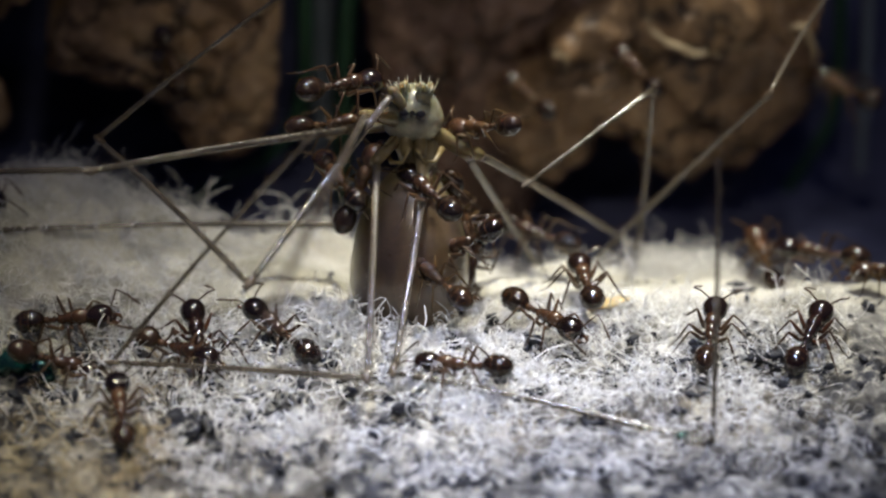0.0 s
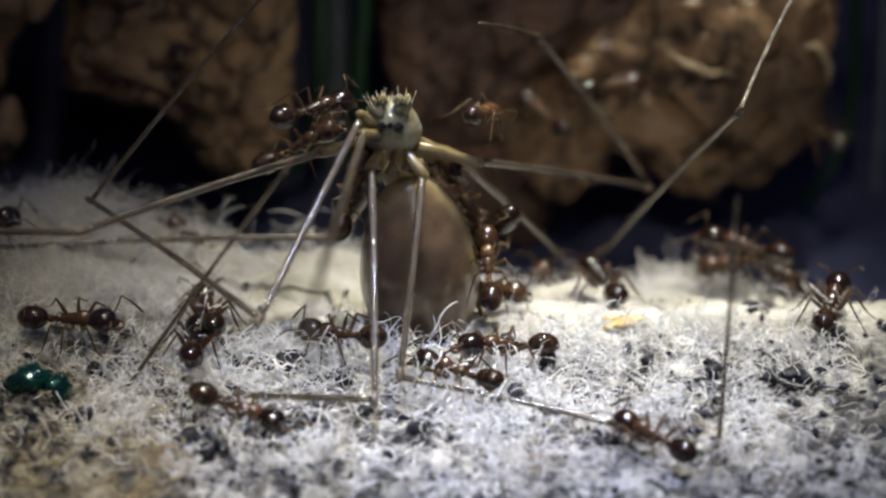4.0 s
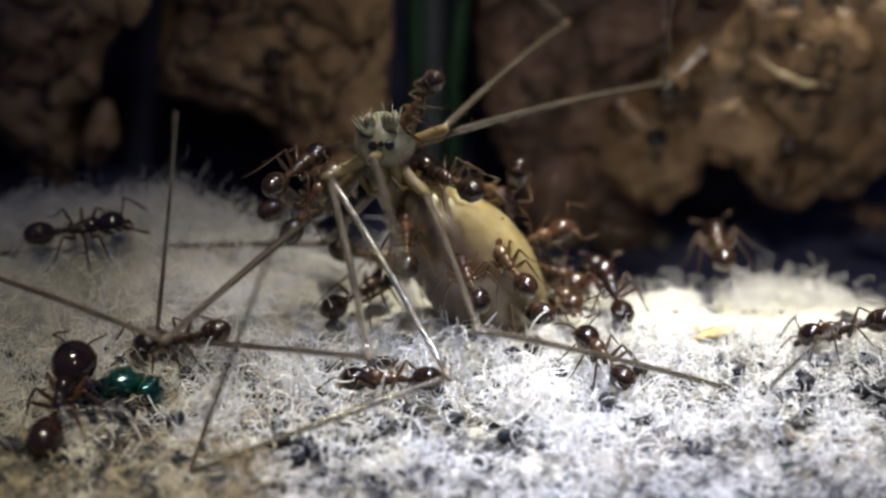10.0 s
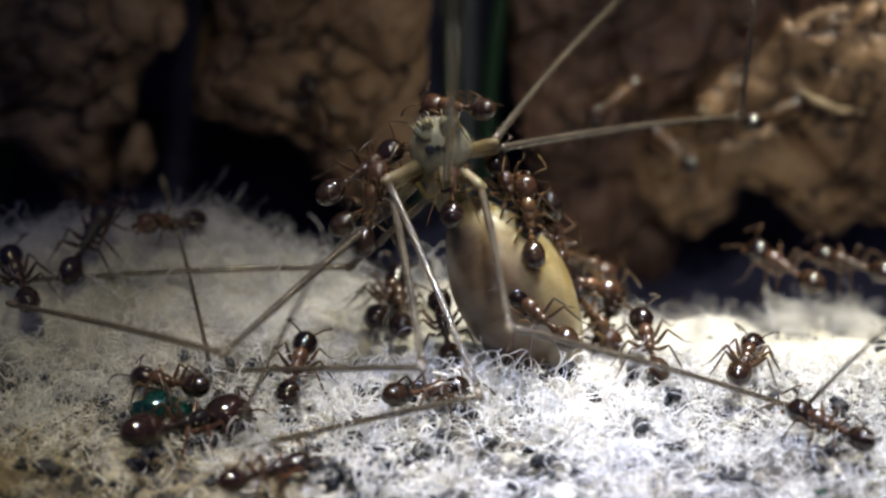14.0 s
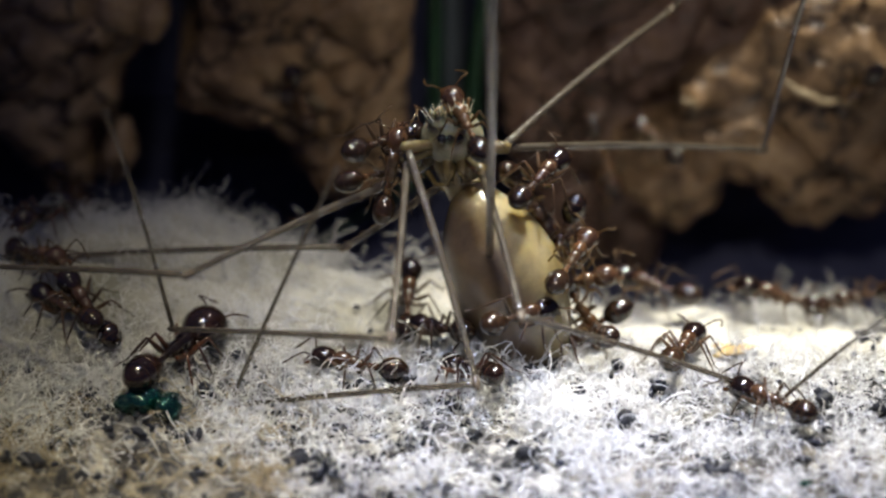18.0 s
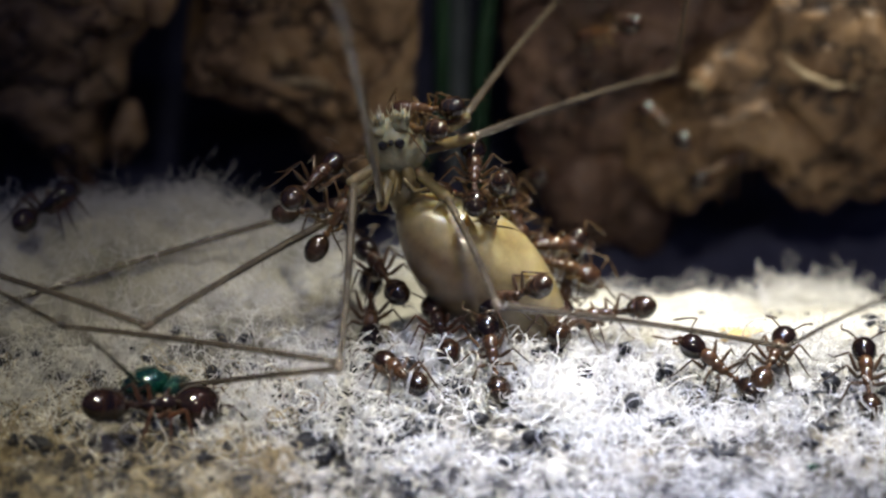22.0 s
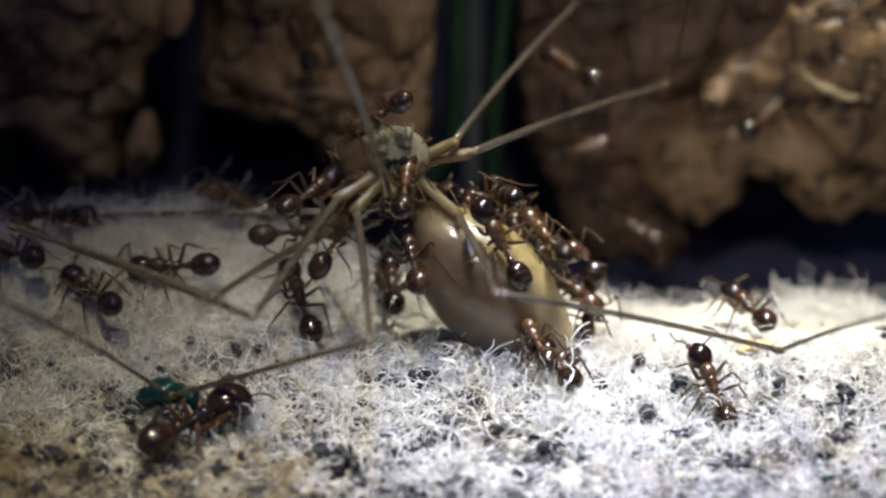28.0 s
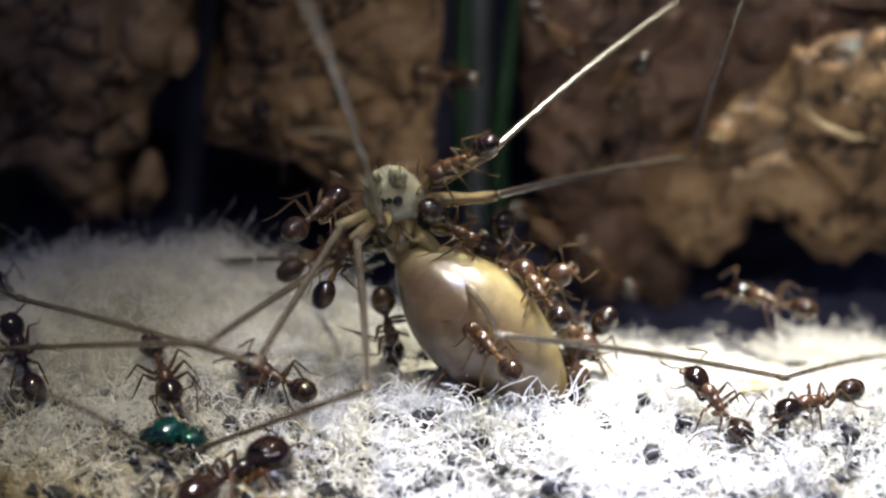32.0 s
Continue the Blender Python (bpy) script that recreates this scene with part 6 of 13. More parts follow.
    walk(ants[12], [(0, stand(5.97, -5.07, 0.24, -0.11, 0.99, -0.04, 0.04, 0.05, 1)), (0.5, stand(6.24, -5.28, 0.23, -0.7, 0.69, -0.16, -0.12, 0.1, 0.99)), (1, stand(6.51, -5.49, 0.21, -0.96, 0.08, -0.28, -0.28, 0.05, 0.96)), (1.5, stand(6.58, -7.69, 0.2, -0.67, 0.73, -0.08, -0.1, 0.02, 0.99)), (2, stand(6.65, -9.89, 0.18, -0.01, 0.99, 0.12, 0.01, -0.12, 0.99)), (3, stand(6.87, -11.55, 0.18, -0.3, 0.95, 0.03, 0.12, 0.01, 0.99)), (6, stand(6, -7.65, 0.11, -0.93, 0.23, -0.27, -0.29, -0.02, 0.96)), (7, stand(5.98, -7.59, 0.11, -0.91, 0.2, -0.35, -0.36, -0.02, 0.93)), (8, stand(5.97, -7.69, 0.17, -0.94, -0.1, 0.33, 0.33, -0.04, 0.94)), (9, stand(5.18, -7.55, 0.13, -0.92, 0.25, -0.3, -0.3, 0.02, 0.95)), (10, stand(4, -6.9, 0.18, -0.44, 0.89, 0.11, 0.06, -0.09, 0.99)), (11, stand(3.44, -6.03, 0.07, -0.67, 0.7, -0.27, -0.18, 0.2, 0.96)), (12, stand(0.66, -6.97, 0.25, -0.91, -0.22, 0.35, 0.37, -0.03, 0.93)), (13, stand(-2, -8.87, 0.3, -0.94, -0.18, 0.28, 0.27, 0.03, 0.96)), (13.33, stand(-1.45, -8.37, 0.26, -0.73, 0.66, 0.15, 0.22, 0.03, 0.97)), (13.67, stand(-0.89, -7.87, 0.21, 0.05, 1, -0.07, 0.19, 0.06, 0.98)), (14, stand(-0.34, -7.37, 0.17, 0.8, 0.56, -0.22, 0.19, 0.11, 0.97)), (15.5, stand(-0.96, -7.17, 0.18, -0.11, 0.99, -0.06, 0.15, 0.08, 0.99)), (17, stand(-1.58, -6.96, 0.19, -0.91, 0.38, 0.14, 0.16, 0.03, 0.99)), (18, stand(-1.5, -6.43, 0.12, -0.94, 0.34, -0.01, 0.01, 0.06, 1)), (19, stand(-1.19, -7.9, 0.29, -0.89, -0.23, 0.4, 0.37, 0.14, 0.92)), (19.5, stand(-0.33, -7.97, 0.22, -0.77, 0.5, 0.4, 0.36, -0.18, 0.91)), (20, stand(0.53, -8.04, 0.15, -0.15, 0.9, 0.41, 0.11, -0.4, 0.91)), (21, stand(-0.67, -7.83, 0.22, -0.64, 0.73, 0.23, 0.22, -0.12, 0.97)), (22, stand(-0.72, -7.66, 0.19, -0.43, 0.89, -0.18, -0.01, 0.19, 0.98)), (23, stand(1.66, -2.9, -0.15, 0.64, 0.76, 0, 0, 0, 1)), (24, stand(-2.09, -5.15, 0.27, 0.18, 0.98, 0.07, 0.23, -0.11, 0.97)), (25, stand(-2.29, -4.41, 0.45, 0.05, 0.93, 0.37, 0.26, -0.37, 0.89)), (28, stand(-7.49, -4.9, 0.94, -0.56, 0.83, -0.03, -0.13, -0.05, 0.99)), (28.5, stand(-7.34, -4.89, 0.95, -0.96, 0.25, 0.1, 0.04, -0.25, 0.97)), (29, stand(-7.19, -4.88, 0.96, -0.88, -0.46, 0.14, 0.29, -0.28, 0.92)), (29.5, stand(-7.07, -4.33, 1.16, -0.9, 0.25, 0.35, 0.22, -0.44, 0.87)), (30, stand(-6.94, -3.79, 1.36, -0.4, 0.78, 0.48, 0.06, -0.51, 0.86)), (31, stand(-6.88, -3.85, 1.31, -0.77, 0.56, 0.32, 0.07, -0.42, 0.9)), (32, stand(-11.82, -4.08, 1.3, -1, 0, 0, 0, 0, 1))])
    walk(ants[13], [(0, stand(2.46, -2.9, -0.22, -0.41, 0.91, 0, 0, 0, 1)), (1, stand(2.43, -2.9, -0.22, -0.42, 0.91, 0, 0, 0, 1)), (2, stand(2.57, -2.9, -0.22, -0.39, 0.92, 0, 0, 0, 1)), (2.5, stand(3.36, -4.9, -0.03, -0.97, 0.22, 0.02, 0.03, 0.04, 1)), (3, stand(4.15, -6.89, 0.17, -0.75, -0.66, 0.07, 0.02, 0.09, 1)), (4.5, stand(3.58, -6.87, 0.18, -0.94, 0.3, 0.15, 0.14, -0.05, 0.99)), (6, stand(3, -6.85, 0.19, -0.21, 0.95, 0.24, 0.08, -0.23, 0.97)), (7, stand(2.51, -6.06, 0.14, -0.42, 0.89, 0.17, 0.16, -0.11, 0.98)), (8, stand(2.31, -5.95, 0.14, -0.82, 0.53, -0.21, -0.14, 0.17, 0.97)), (8.33, stand(2.59, -5.86, 0.14, -0.1, 0.99, -0.09, -0.14, 0.07, 0.99)), (8.67, stand(2.88, -5.76, 0.13, 0.68, 0.72, 0.15, -0.22, 0.01, 0.98)), (9, stand(3.17, -5.66, 0.12, 0.94, -0.09, 0.32, -0.32, 0.03, 0.95)), (9.33, stand(2.83, -5.41, 0.13, 0.7, 0.7, 0.16, -0.21, -0.02, 0.98)), (9.67, stand(2.49, -5.15, 0.14, -0.05, 1, -0.05, -0.11, 0.04, 0.99)), (10, stand(2.16, -4.9, 0.16, -0.78, 0.6, -0.16, -0.08, 0.16, 0.98)), (12, stand(2.23, -5.08, 0.14, -0.78, 0.6, -0.18, -0.1, 0.16, 0.98)), (13, stand(4.1, -6.65, 0.22, -0.45, 0.83, 0.32, 0.14, -0.29, 0.95)), (14, stand(4.36, -5.17, 0.19, -0.19, 0.94, 0.27, -0.06, -0.29, 0.96)), (17, stand(5.38, -4.72, 0.22, -0.58, 0.82, 0.02, 0.07, 0.03, 1)), (18, stand(5.38, -5.93, 0.24, 0.35, 0.93, -0.13, 0, 0.14, 0.99)), (19, stand(2.13, -2.9, -0.2, -0.67, 0.75, 0, 0, 0, 1)), (20, stand(2.01, -2.9, -0.19, -0.68, 0.73, 0, 0, 0, 1)), (21, stand(5.53, -7.05, 0.22, -0.04, 0.94, 0.34, 0.01, -0.34, 0.94)), (21.5, stand(4.65, -6.01, 0.15, -0.6, 0.8, -0, -0.11, -0.08, 0.99)), (22, stand(3.77, -4.98, 0.09, -0.88, 0.31, -0.37, -0.36, 0.07, 0.93)), (23, stand(1.66, -2.9, -0.15, -0.65, 0.76, 0, 0, 0, 1)), (24, stand(1.79, -2.9, -0.16, -0.63, 0.78, 0, 0, 0, 1)), (25, stand(1.74, -2.9, -0.16, -0.64, 0.77, 0, 0, 0, 1)), (28, stand(1.6, -2.9, -0.14, -0.66, 0.75, 0, 0, 0, 1)), (28.33, stand(2.31, -3.77, -0.05, 0.25, 0.96, 0.11, -0.15, -0.07, 0.99)), (28.67, stand(3.02, -4.64, 0.04, 0.91, 0.3, 0.27, -0.29, 0.02, 0.96)), (29, stand(3.73, -5.51, 0.12, 0.71, -0.62, 0.34, -0.29, 0.18, 0.94)), (29.33, stand(3.54, -5.56, 0.1, 0.93, 0.29, 0.21, -0.25, 0.1, 0.96)), (29.67, stand(3.35, -5.61, 0.08, 0.31, 0.95, -0.04, -0.17, 0.09, 0.98)), (30, stand(3.17, -5.66, 0.06, -0.61, 0.77, -0.19, -0.11, 0.16, 0.98)), (31, stand(3.03, -6.19, 0.09, -0.91, 0.31, -0.27, -0.24, 0.14, 0.96)), (32, stand(2.5, -4.47, 0.15, -0.13, 0.98, 0.16, 0.07, -0.15, 0.99))])
    walk(ants[14], [(0, stand(2.73, -5.12, 2.52, -0.51, 0.86, 0.07, -0.17, -0.18, 0.97)), (0.5, stand(2.59, -4.96, 2.73, 0.17, 0.98, 0.08, 0.07, -0.09, 0.99)), (1, stand(2.46, -4.8, 2.95, 0.75, 0.65, -0.12, 0.3, -0.17, 0.94)), (2, stand(2.32, -4.76, 3.03, 0.67, 0.73, 0.13, 0.12, -0.28, 0.95)), (2.5, stand(2.37, -3.98, 1.98, 0.33, 0.69, -0.64, 0.24, 0.59, 0.77)), (3, stand(2.42, -3.2, 0.94, 0.01, 0, -1, 0, 1, 0)), (4.5, stand(2.55, -3.69, 3.65, -0.06, 0.81, -0.59, -0.05, 0.58, 0.81)), (6, stand(2.68, -4.18, 6.36, -0.14, 0.94, 0.31, -0.03, -0.32, 0.95)), (7, stand(2.03, -4.21, 6.14, -0.37, 0.9, 0.22, -0.07, -0.27, 0.96)), (7.5, stand(1.84, -3.81, 3.6, 0.11, 0.8, -0.59, -0.27, 0.59, 0.76)), (8, stand(1.65, -3.42, 1.05, 0.53, 0, -0.85, 0, 1, 0)), (8.5, stand(1.47, -3.94, 1.97, 0, 0.71, -0.7, -0.41, 0.64, 0.65)), (9, stand(1.3, -4.47, 2.89, -0.63, 0.77, -0.07, -0.27, -0.13, 0.95)), (10, stand(0.87, -4.27, 3.03, -0.63, 0.78, -0.04, -0.25, -0.14, 0.96)), (11, stand(1.22, -4.53, 2.92, -0.49, 0.86, 0.11, -0.13, -0.2, 0.97)), (12, stand(1.02, -4.26, 3.04, -0.6, 0.8, -0, -0.22, -0.16, 0.96)), (13, stand(1.08, -4.25, 3.27, -0.56, 0.82, 0.04, -0.18, -0.18, 0.97)), (14, stand(1.38, -4, 3.31, -0.42, 0.67, 0.61, 0.11, -0.62, 0.77)), (17, stand(2.75, -4.26, 3.29, -0.55, 0.83, 0.03, -0.19, -0.17, 0.97)), (18, stand(2.35, -4.23, 3.43, 0.52, 0.85, 0.13, 0.13, -0.22, 0.97)), (19, stand(2, -5.2, 3.03, -0.28, 0.93, 0.24, -0.05, -0.26, 0.96)), (20, stand(0.95, -4.6, 3.13, -0.59, 0.81, 0.01, -0.21, -0.16, 0.96)), (21, stand(1.18, -4.55, 2.89, -0.69, 0.69, -0.22, -0.39, -0.1, 0.92)), (22, stand(0.84, -4.19, 3.1, -0.02, 0.95, 0.3, 0, -0.3, 0.95)), (23, stand(1.4, -3.96, 2.66, -0.6, 0.8, -0.01, -0.22, -0.15, 0.96)), (23.5, stand(1.1, -3.97, 2.67, 0.11, 0.99, -0.02, 0.1, 0.01, 0.99)), (24, stand(0.81, -3.98, 2.68, 0.71, 0.65, -0.27, 0.43, -0.1, 0.9)), (25, stand(0.86, -4.31, 3.02, 0.71, 0.62, -0.32, 0.47, -0.09, 0.88)), (26.5, stand(0.87, -4.26, 2.91, 0.01, 0.99, -0.16, 0, 0.16, 0.99)), (28, stand(0.87, -4.22, 2.79, -0.7, 0.63, -0.33, -0.48, -0.08, 0.87)), (29, stand(1.14, -4.31, 2.62, -0.61, 0.79, 0.02, -0.2, -0.18, 0.96)), (30, stand(0.87, -4.58, 2.71, -0.69, 0.7, -0.2, -0.37, -0.1, 0.92)), (31, stand(0.15, -4.18, 2.94, -0.77, 0.59, 0.23, -0.03, -0.4, 0.92)), (31.33, stand(0.07, -4.18, 2.98, -0.05, 0.97, 0.22, 0.23, -0.2, 0.95)), (31.67, stand(-0.01, -4.18, 3.03, 0.62, 0.76, -0.18, 0.53, -0.23, 0.82)), (32, stand(-0.09, -4.18, 3.07, 0.73, 0.12, -0.67, 0.63, -0.47, 0.62))])
    walk(ants[15], [(0, stand(2.84, -6.07, 1.03, -0.6, 0.77, 0.2, -0.1, -0.31, 0.94)), (1, stand(3.04, -5.82, 1.11, -0.49, 0.78, 0.39, 0.01, -0.45, 0.89)), (2, stand(3.34, -5.65, 1.12, -0.35, 0.83, 0.43, 0, -0.45, 0.89)), (3, stand(3.49, -5.43, 1.19, -0.16, 0.85, 0.5, 0, -0.51, 0.86)), (6, stand(3.83, -4.1, 1.32, 0.03, 0.86, 0.51, -0.01, -0.51, 0.86)), (7, stand(2.96, -4.61, 2.07, -0.22, 0.87, 0.44, 0, -0.45, 0.89)), (8, stand(2.19, -4.63, 2.47, -0.53, 0.84, 0.06, -0.17, -0.18, 0.97)), (9, stand(2.09, -4.69, 2.37, -0.12, 0.95, 0.28, -0.02, -0.29, 0.96)), (11, stand(1.99, -5.7, 0.92, -0.76, 0.63, 0.18, -0.08, -0.36, 0.93)), (12, stand(1.2, -5.6, 2.03, -0.5, 0.42, 0.76, 0.3, -0.74, 0.61)), (13, stand(1.35, -4.9, 2.91, -0.42, 0.43, 0.8, 0.27, -0.78, 0.56)), (14, stand(1.79, -4.62, 3.08, -0.11, 0.67, 0.73, 0.04, -0.73, 0.68)), (17, stand(2.68, -5.06, 2.14, -0.14, 0.95, 0.27, -0.02, -0.28, 0.96)), (18, stand(3.04, -5.1, 1.99, 0.45, 0.86, 0.23, 0.07, -0.29, 0.95)), (19, stand(2.14, -5.72, 2.46, -0.06, 0.96, 0.29, -0.01, -0.29, 0.96)), (20, stand(2.73, -4.67, 1.75, -0.43, 0.89, 0.14, -0.11, -0.21, 0.97)), (20.5, stand(2.2, -4.97, 1.97, 0.29, 0.95, -0.14, 0.34, 0.03, 0.94)), (21, stand(1.67, -5.27, 2.18, 0.63, 0.45, -0.63, 0.74, -0.12, 0.66)), (21.33, stand(1.63, -5.06, 2.42, 0.51, 0.11, -0.86, 0.55, -0.81, 0.22)), (21.67, stand(1.59, -4.84, 2.67, 0.11, 0.04, -0.99, -0.22, -0.97, -0.07)), (22, stand(1.54, -4.63, 2.91, -0.22, 0.32, -0.92, -0.88, -0.47, 0.04)), (22.5, stand(1.84, -5.06, 1.66, -0.61, 0.55, -0.57, -0.76, -0.22, 0.61)), (23, stand(2.14, -5.48, 0.41, -0.6, 0.8, -0.04, -0.24, -0.13, 0.96)), (23.5, stand(1.63, -4.38, 0.79, 0.13, 0.74, -0.65, -0.44, 0.64, 0.63)), (24, stand(1.12, -3.28, 1.17, 0.73, 0, -0.69, 0, 1, 0)), (25, stand(1.08, -3.28, 1.21, 0.72, 0, -0.7, 0, 1, 0)), (26.5, stand(1.43, -4.8, 0.95, 0.23, 0.8, -0.56, -0.31, 0.6, 0.73)), (28, stand(1.79, -6.31, 0.68, -0.34, 0.92, 0.18, -0.08, -0.22, 0.97)), (29, stand(1.49, -6.16, 0.86, -0.8, 0.5, 0.34, 0.08, -0.47, 0.88)), (30, stand(1.07, -6.15, 1.01, -0.64, 0.74, 0.2, -0.08, -0.33, 0.94)), (31, stand(0.96, -6.25, 1.14, -0.61, 0.77, 0.18, -0.1, -0.3, 0.95)), (32, stand(0.79, -6.3, 1.36, -0.53, 0.83, 0.2, -0.09, -0.29, 0.95))])
    walk(ants[16], [(0, stand(0.8, -4.26, 4.6, 0.81, 0.56, -0.17, 0.34, -0.21, 0.92)), (1, stand(0.58, -4.29, 4.59, 0.73, 0.65, -0.19, 0.35, -0.13, 0.93)), (2, stand(0.47, -4.27, 4.62, 0.77, 0.62, -0.15, 0.33, -0.18, 0.93)), (3, stand(0.2, -4.25, 4.58, 0.81, 0.58, -0.13, 0.31, -0.22, 0.93)), (6, stand(-0.62, -4.27, 4.29, 0.62, 0.78, -0.03, 0.23, -0.15, 0.96)), (7, stand(-1.11, -4.18, 4.15, 0.71, 0.66, 0.23, 0.04, -0.37, 0.93)), (8, stand(-1.95, -4.24, 3.71, 0.57, 0.82, 0.1, 0.15, -0.21, 0.97)), (9, stand(-2.19, -4.24, 3.38, 0.51, 0.86, 0.1, 0.14, -0.19, 0.97)), (10, stand(-2.35, -4.26, 3.24, 0.56, 0.83, 0.03, 0.19, -0.16, 0.97)), (11, stand(-2.5, -4.24, 3.04, 0.5, 0.86, 0.09, 0.14, -0.19, 0.97)), (12, stand(-2.39, -4.25, 3.14, 0.52, 0.85, 0.07, 0.16, -0.18, 0.97)), (13, stand(-2.42, -4.26, 3.23, 0.59, 0.81, -0.01, 0.22, -0.15, 0.96)), (14, stand(-1.6, -4.14, 3.82, 0.8, 0.47, 0.36, -0.1, -0.49, 0.87)), (17, stand(-1.12, -4.28, 4.42, 0.72, 0.67, -0.17, 0.35, -0.14, 0.93)), (18, stand(-0.93, -4.25, 4.29, 0.76, 0.64, -0.07, 0.27, -0.22, 0.94)), (19, stand(-1.17, -4.29, 4.49, 0.72, 0.66, -0.21, 0.38, -0.13, 0.92)), (20, stand(-1.98, -4.27, 3.82, 0.68, 0.73, -0.07, 0.27, -0.16, 0.95)), (21, stand(-2.49, -4.26, 3.23, 0.68, 0.74, -0.03, 0.24, -0.18, 0.95)), (22, stand(-2.54, -4.25, 2.98, 0.52, 0.85, 0.08, 0.15, -0.19, 0.97)), (23, stand(-2.73, -4.25, 2.76, 0.53, 0.85, 0.06, 0.16, -0.17, 0.97)), (24, stand(-2.82, -4.26, 2.98, 0.54, 0.84, 0.04, 0.18, -0.17, 0.97)), (25, stand(-2.86, -4.26, 3.15, 0.55, 0.83, 0.04, 0.18, -0.16, 0.97)), (28, stand(-2.92, -4.26, 2.96, 0.57, 0.82, 0.01, 0.2, -0.16, 0.97)), (29, stand(-3.02, -4.27, 3.11, 0.58, 0.81, -0.01, 0.22, -0.15, 0.96)), (30, stand(-3.3, -4.25, 3.27, 0.5, 0.86, 0.09, 0.15, -0.19, 0.97)), (31, stand(-3.4, -4.25, 3.44, 0.52, 0.85, 0.07, 0.17, -0.18, 0.97)), (32, stand(-2.89, -4.25, 3.4, 0.54, 0.84, 0.05, 0.18, -0.17, 0.97))])
    walk(ants[17], [(0, stand(4.02, -4.33, 3.6, -0.68, 0.63, -0.38, -0.52, -0.05, 0.85)), (1, stand(3.84, -4.33, 3.61, -0.68, 0.62, -0.39, -0.53, -0.04, 0.84)), (1.33, stand(3.72, -4.28, 3.76, -0.23, 0.9, -0.37, 0.12, 0.4, 0.91)), (1.67, stand(3.59, -4.23, 3.91, 0.22, 0.75, -0.62, 0.81, 0.22, 0.55)), (2, stand(3.46, -4.18, 4.06, 0.25, 0.32, -0.92, 0.9, -0.43, 0.1)), (3, stand(3.64, -4.3, 3.99, 0.59, 0.41, -0.7, 0.8, -0.14, 0.59)), (4, stand(3.34, -4.29, 4.28, 0.27, 0.87, -0.41, 0.45, 0.27, 0.85)), (5, stand(3.05, -4.28, 4.57, -0.34, 0.9, -0.28, -0.14, 0.24, 0.96)), (6, stand(2.76, -4.28, 4.87, -0.79, 0.47, -0.4, -0.53, -0.19, 0.83)), (7, stand(2.19, -4.22, 5.13, -0.76, 0.22, -0.61, -0.65, -0.36, 0.67)), (7.33, stand(1.65, -4.2, 5.18, -0.51, -0.04, -0.86, -0.37, -0.89, 0.26)), (7.67, stand(1.11, -4.17, 5.23, -0.11, 0.01, -0.99, 0.29, -0.96, -0.04)), (8, stand(0.56, -4.15, 5.28, 0.17, 0.33, -0.93, 0.86, -0.51, -0.02)), (8.33, stand(0.66, -4.2, 5.2, -0.04, 0.15, -0.99, 0.19, -0.97, -0.16)), (8.67, stand(0.77, -4.25, 5.12, -0.31, 0.18, -0.93, -0.59, -0.81, 0.04)), (9, stand(0.87, -4.3, 5.05, -0.44, 0.39, -0.81, -0.9, -0.15, 0.42)), (10, stand(0.6, -4.27, 4.99, -0.37, 0.37, -0.85, -0.93, -0.21, 0.31)), (11, stand(0.47, -4.26, 5.01, -0.34, 0.36, -0.87, -0.93, -0.25, 0.26)), (12, stand(0.04, -4.18, 4.65, -0.69, 0.57, -0.44, -0.58, -0.08, 0.81)), (13, stand(-0.25, -3.93, 4.81, -0.7, 0.58, -0.41, -0.55, -0.08, 0.83)), (14, stand(0.44, -4.02, 5.15, -0.7, 0.66, -0.26, -0.42, -0.1, 0.9)), (15.5, stand(1.04, -3.57, 3.27, -0.09, 0.62, -0.78, -0.47, 0.66, 0.58)), (17, stand(1.64, -3.13, 1.4, 0.4, 0, -0.92, 0, 1, 0)), (18, stand(1.8, -3.31, 1.43, 0.4, 0, -0.92, 0, 1, 0)), (19, stand(1.71, -3.28, 1.6, 0.41, 0, -0.91, 0, 1, 0)), (19.5, stand(0.87, -3.8, 3.54, 0.02, 0.43, -0.9, -0.69, 0.66, 0.31)), (20, stand(0.03, -4.31, 5.47, -0.54, 0.43, -0.72, -0.83, -0.11, 0.55)), (20.5, stand(0.12, -4.38, 4.58, -0.61, 0.75, -0.26, -0.49, -0.1, 0.87)), (21, stand(0.21, -4.44, 3.68, -0.36, 0.91, 0.22, -0.07, -0.26, 0.96)), (22, stand(-0.22, -4.16, 4.19, -0.61, 0.73, -0.32, -0.56, -0.1, 0.82)), (23, stand(-0.66, -3.87, 4.7, -0.45, 0.38, -0.81, -0.89, -0.17, 0.42)), (25, stand(-0.26, -4.27, 4.6, -0.63, 0.77, -0.03, -0.24, -0.16, 0.96)), (28, stand(-1.18, -3.89, 4.65, -0.61, 0.46, -0.65, -0.76, -0.1, 0.64)), (28.5, stand(-1.66, -3.99, 4.25, -0.43, 0.89, -0.12, -0.38, -0.06, 0.92)), (29, stand(-2.14, -4.09, 3.86, 0.14, 0.95, 0.29, 0.02, -0.3, 0.95)), (29.5, stand(-0.72, -3.67, 2.53, 0.46, 0.76, -0.46, -0.17, 0.58, 0.8)), (30, stand(0.7, -3.26, 1.21, 0.75, 0, -0.66, 0, 1, 0)), (31, stand(0.67, -3.35, 1.27, 0.76, 0, -0.65, 0, 1, 0)), (32, stand(0.66, -3.42, 1.24, 0.75, 0, -0.66, 0, 1, 0))])
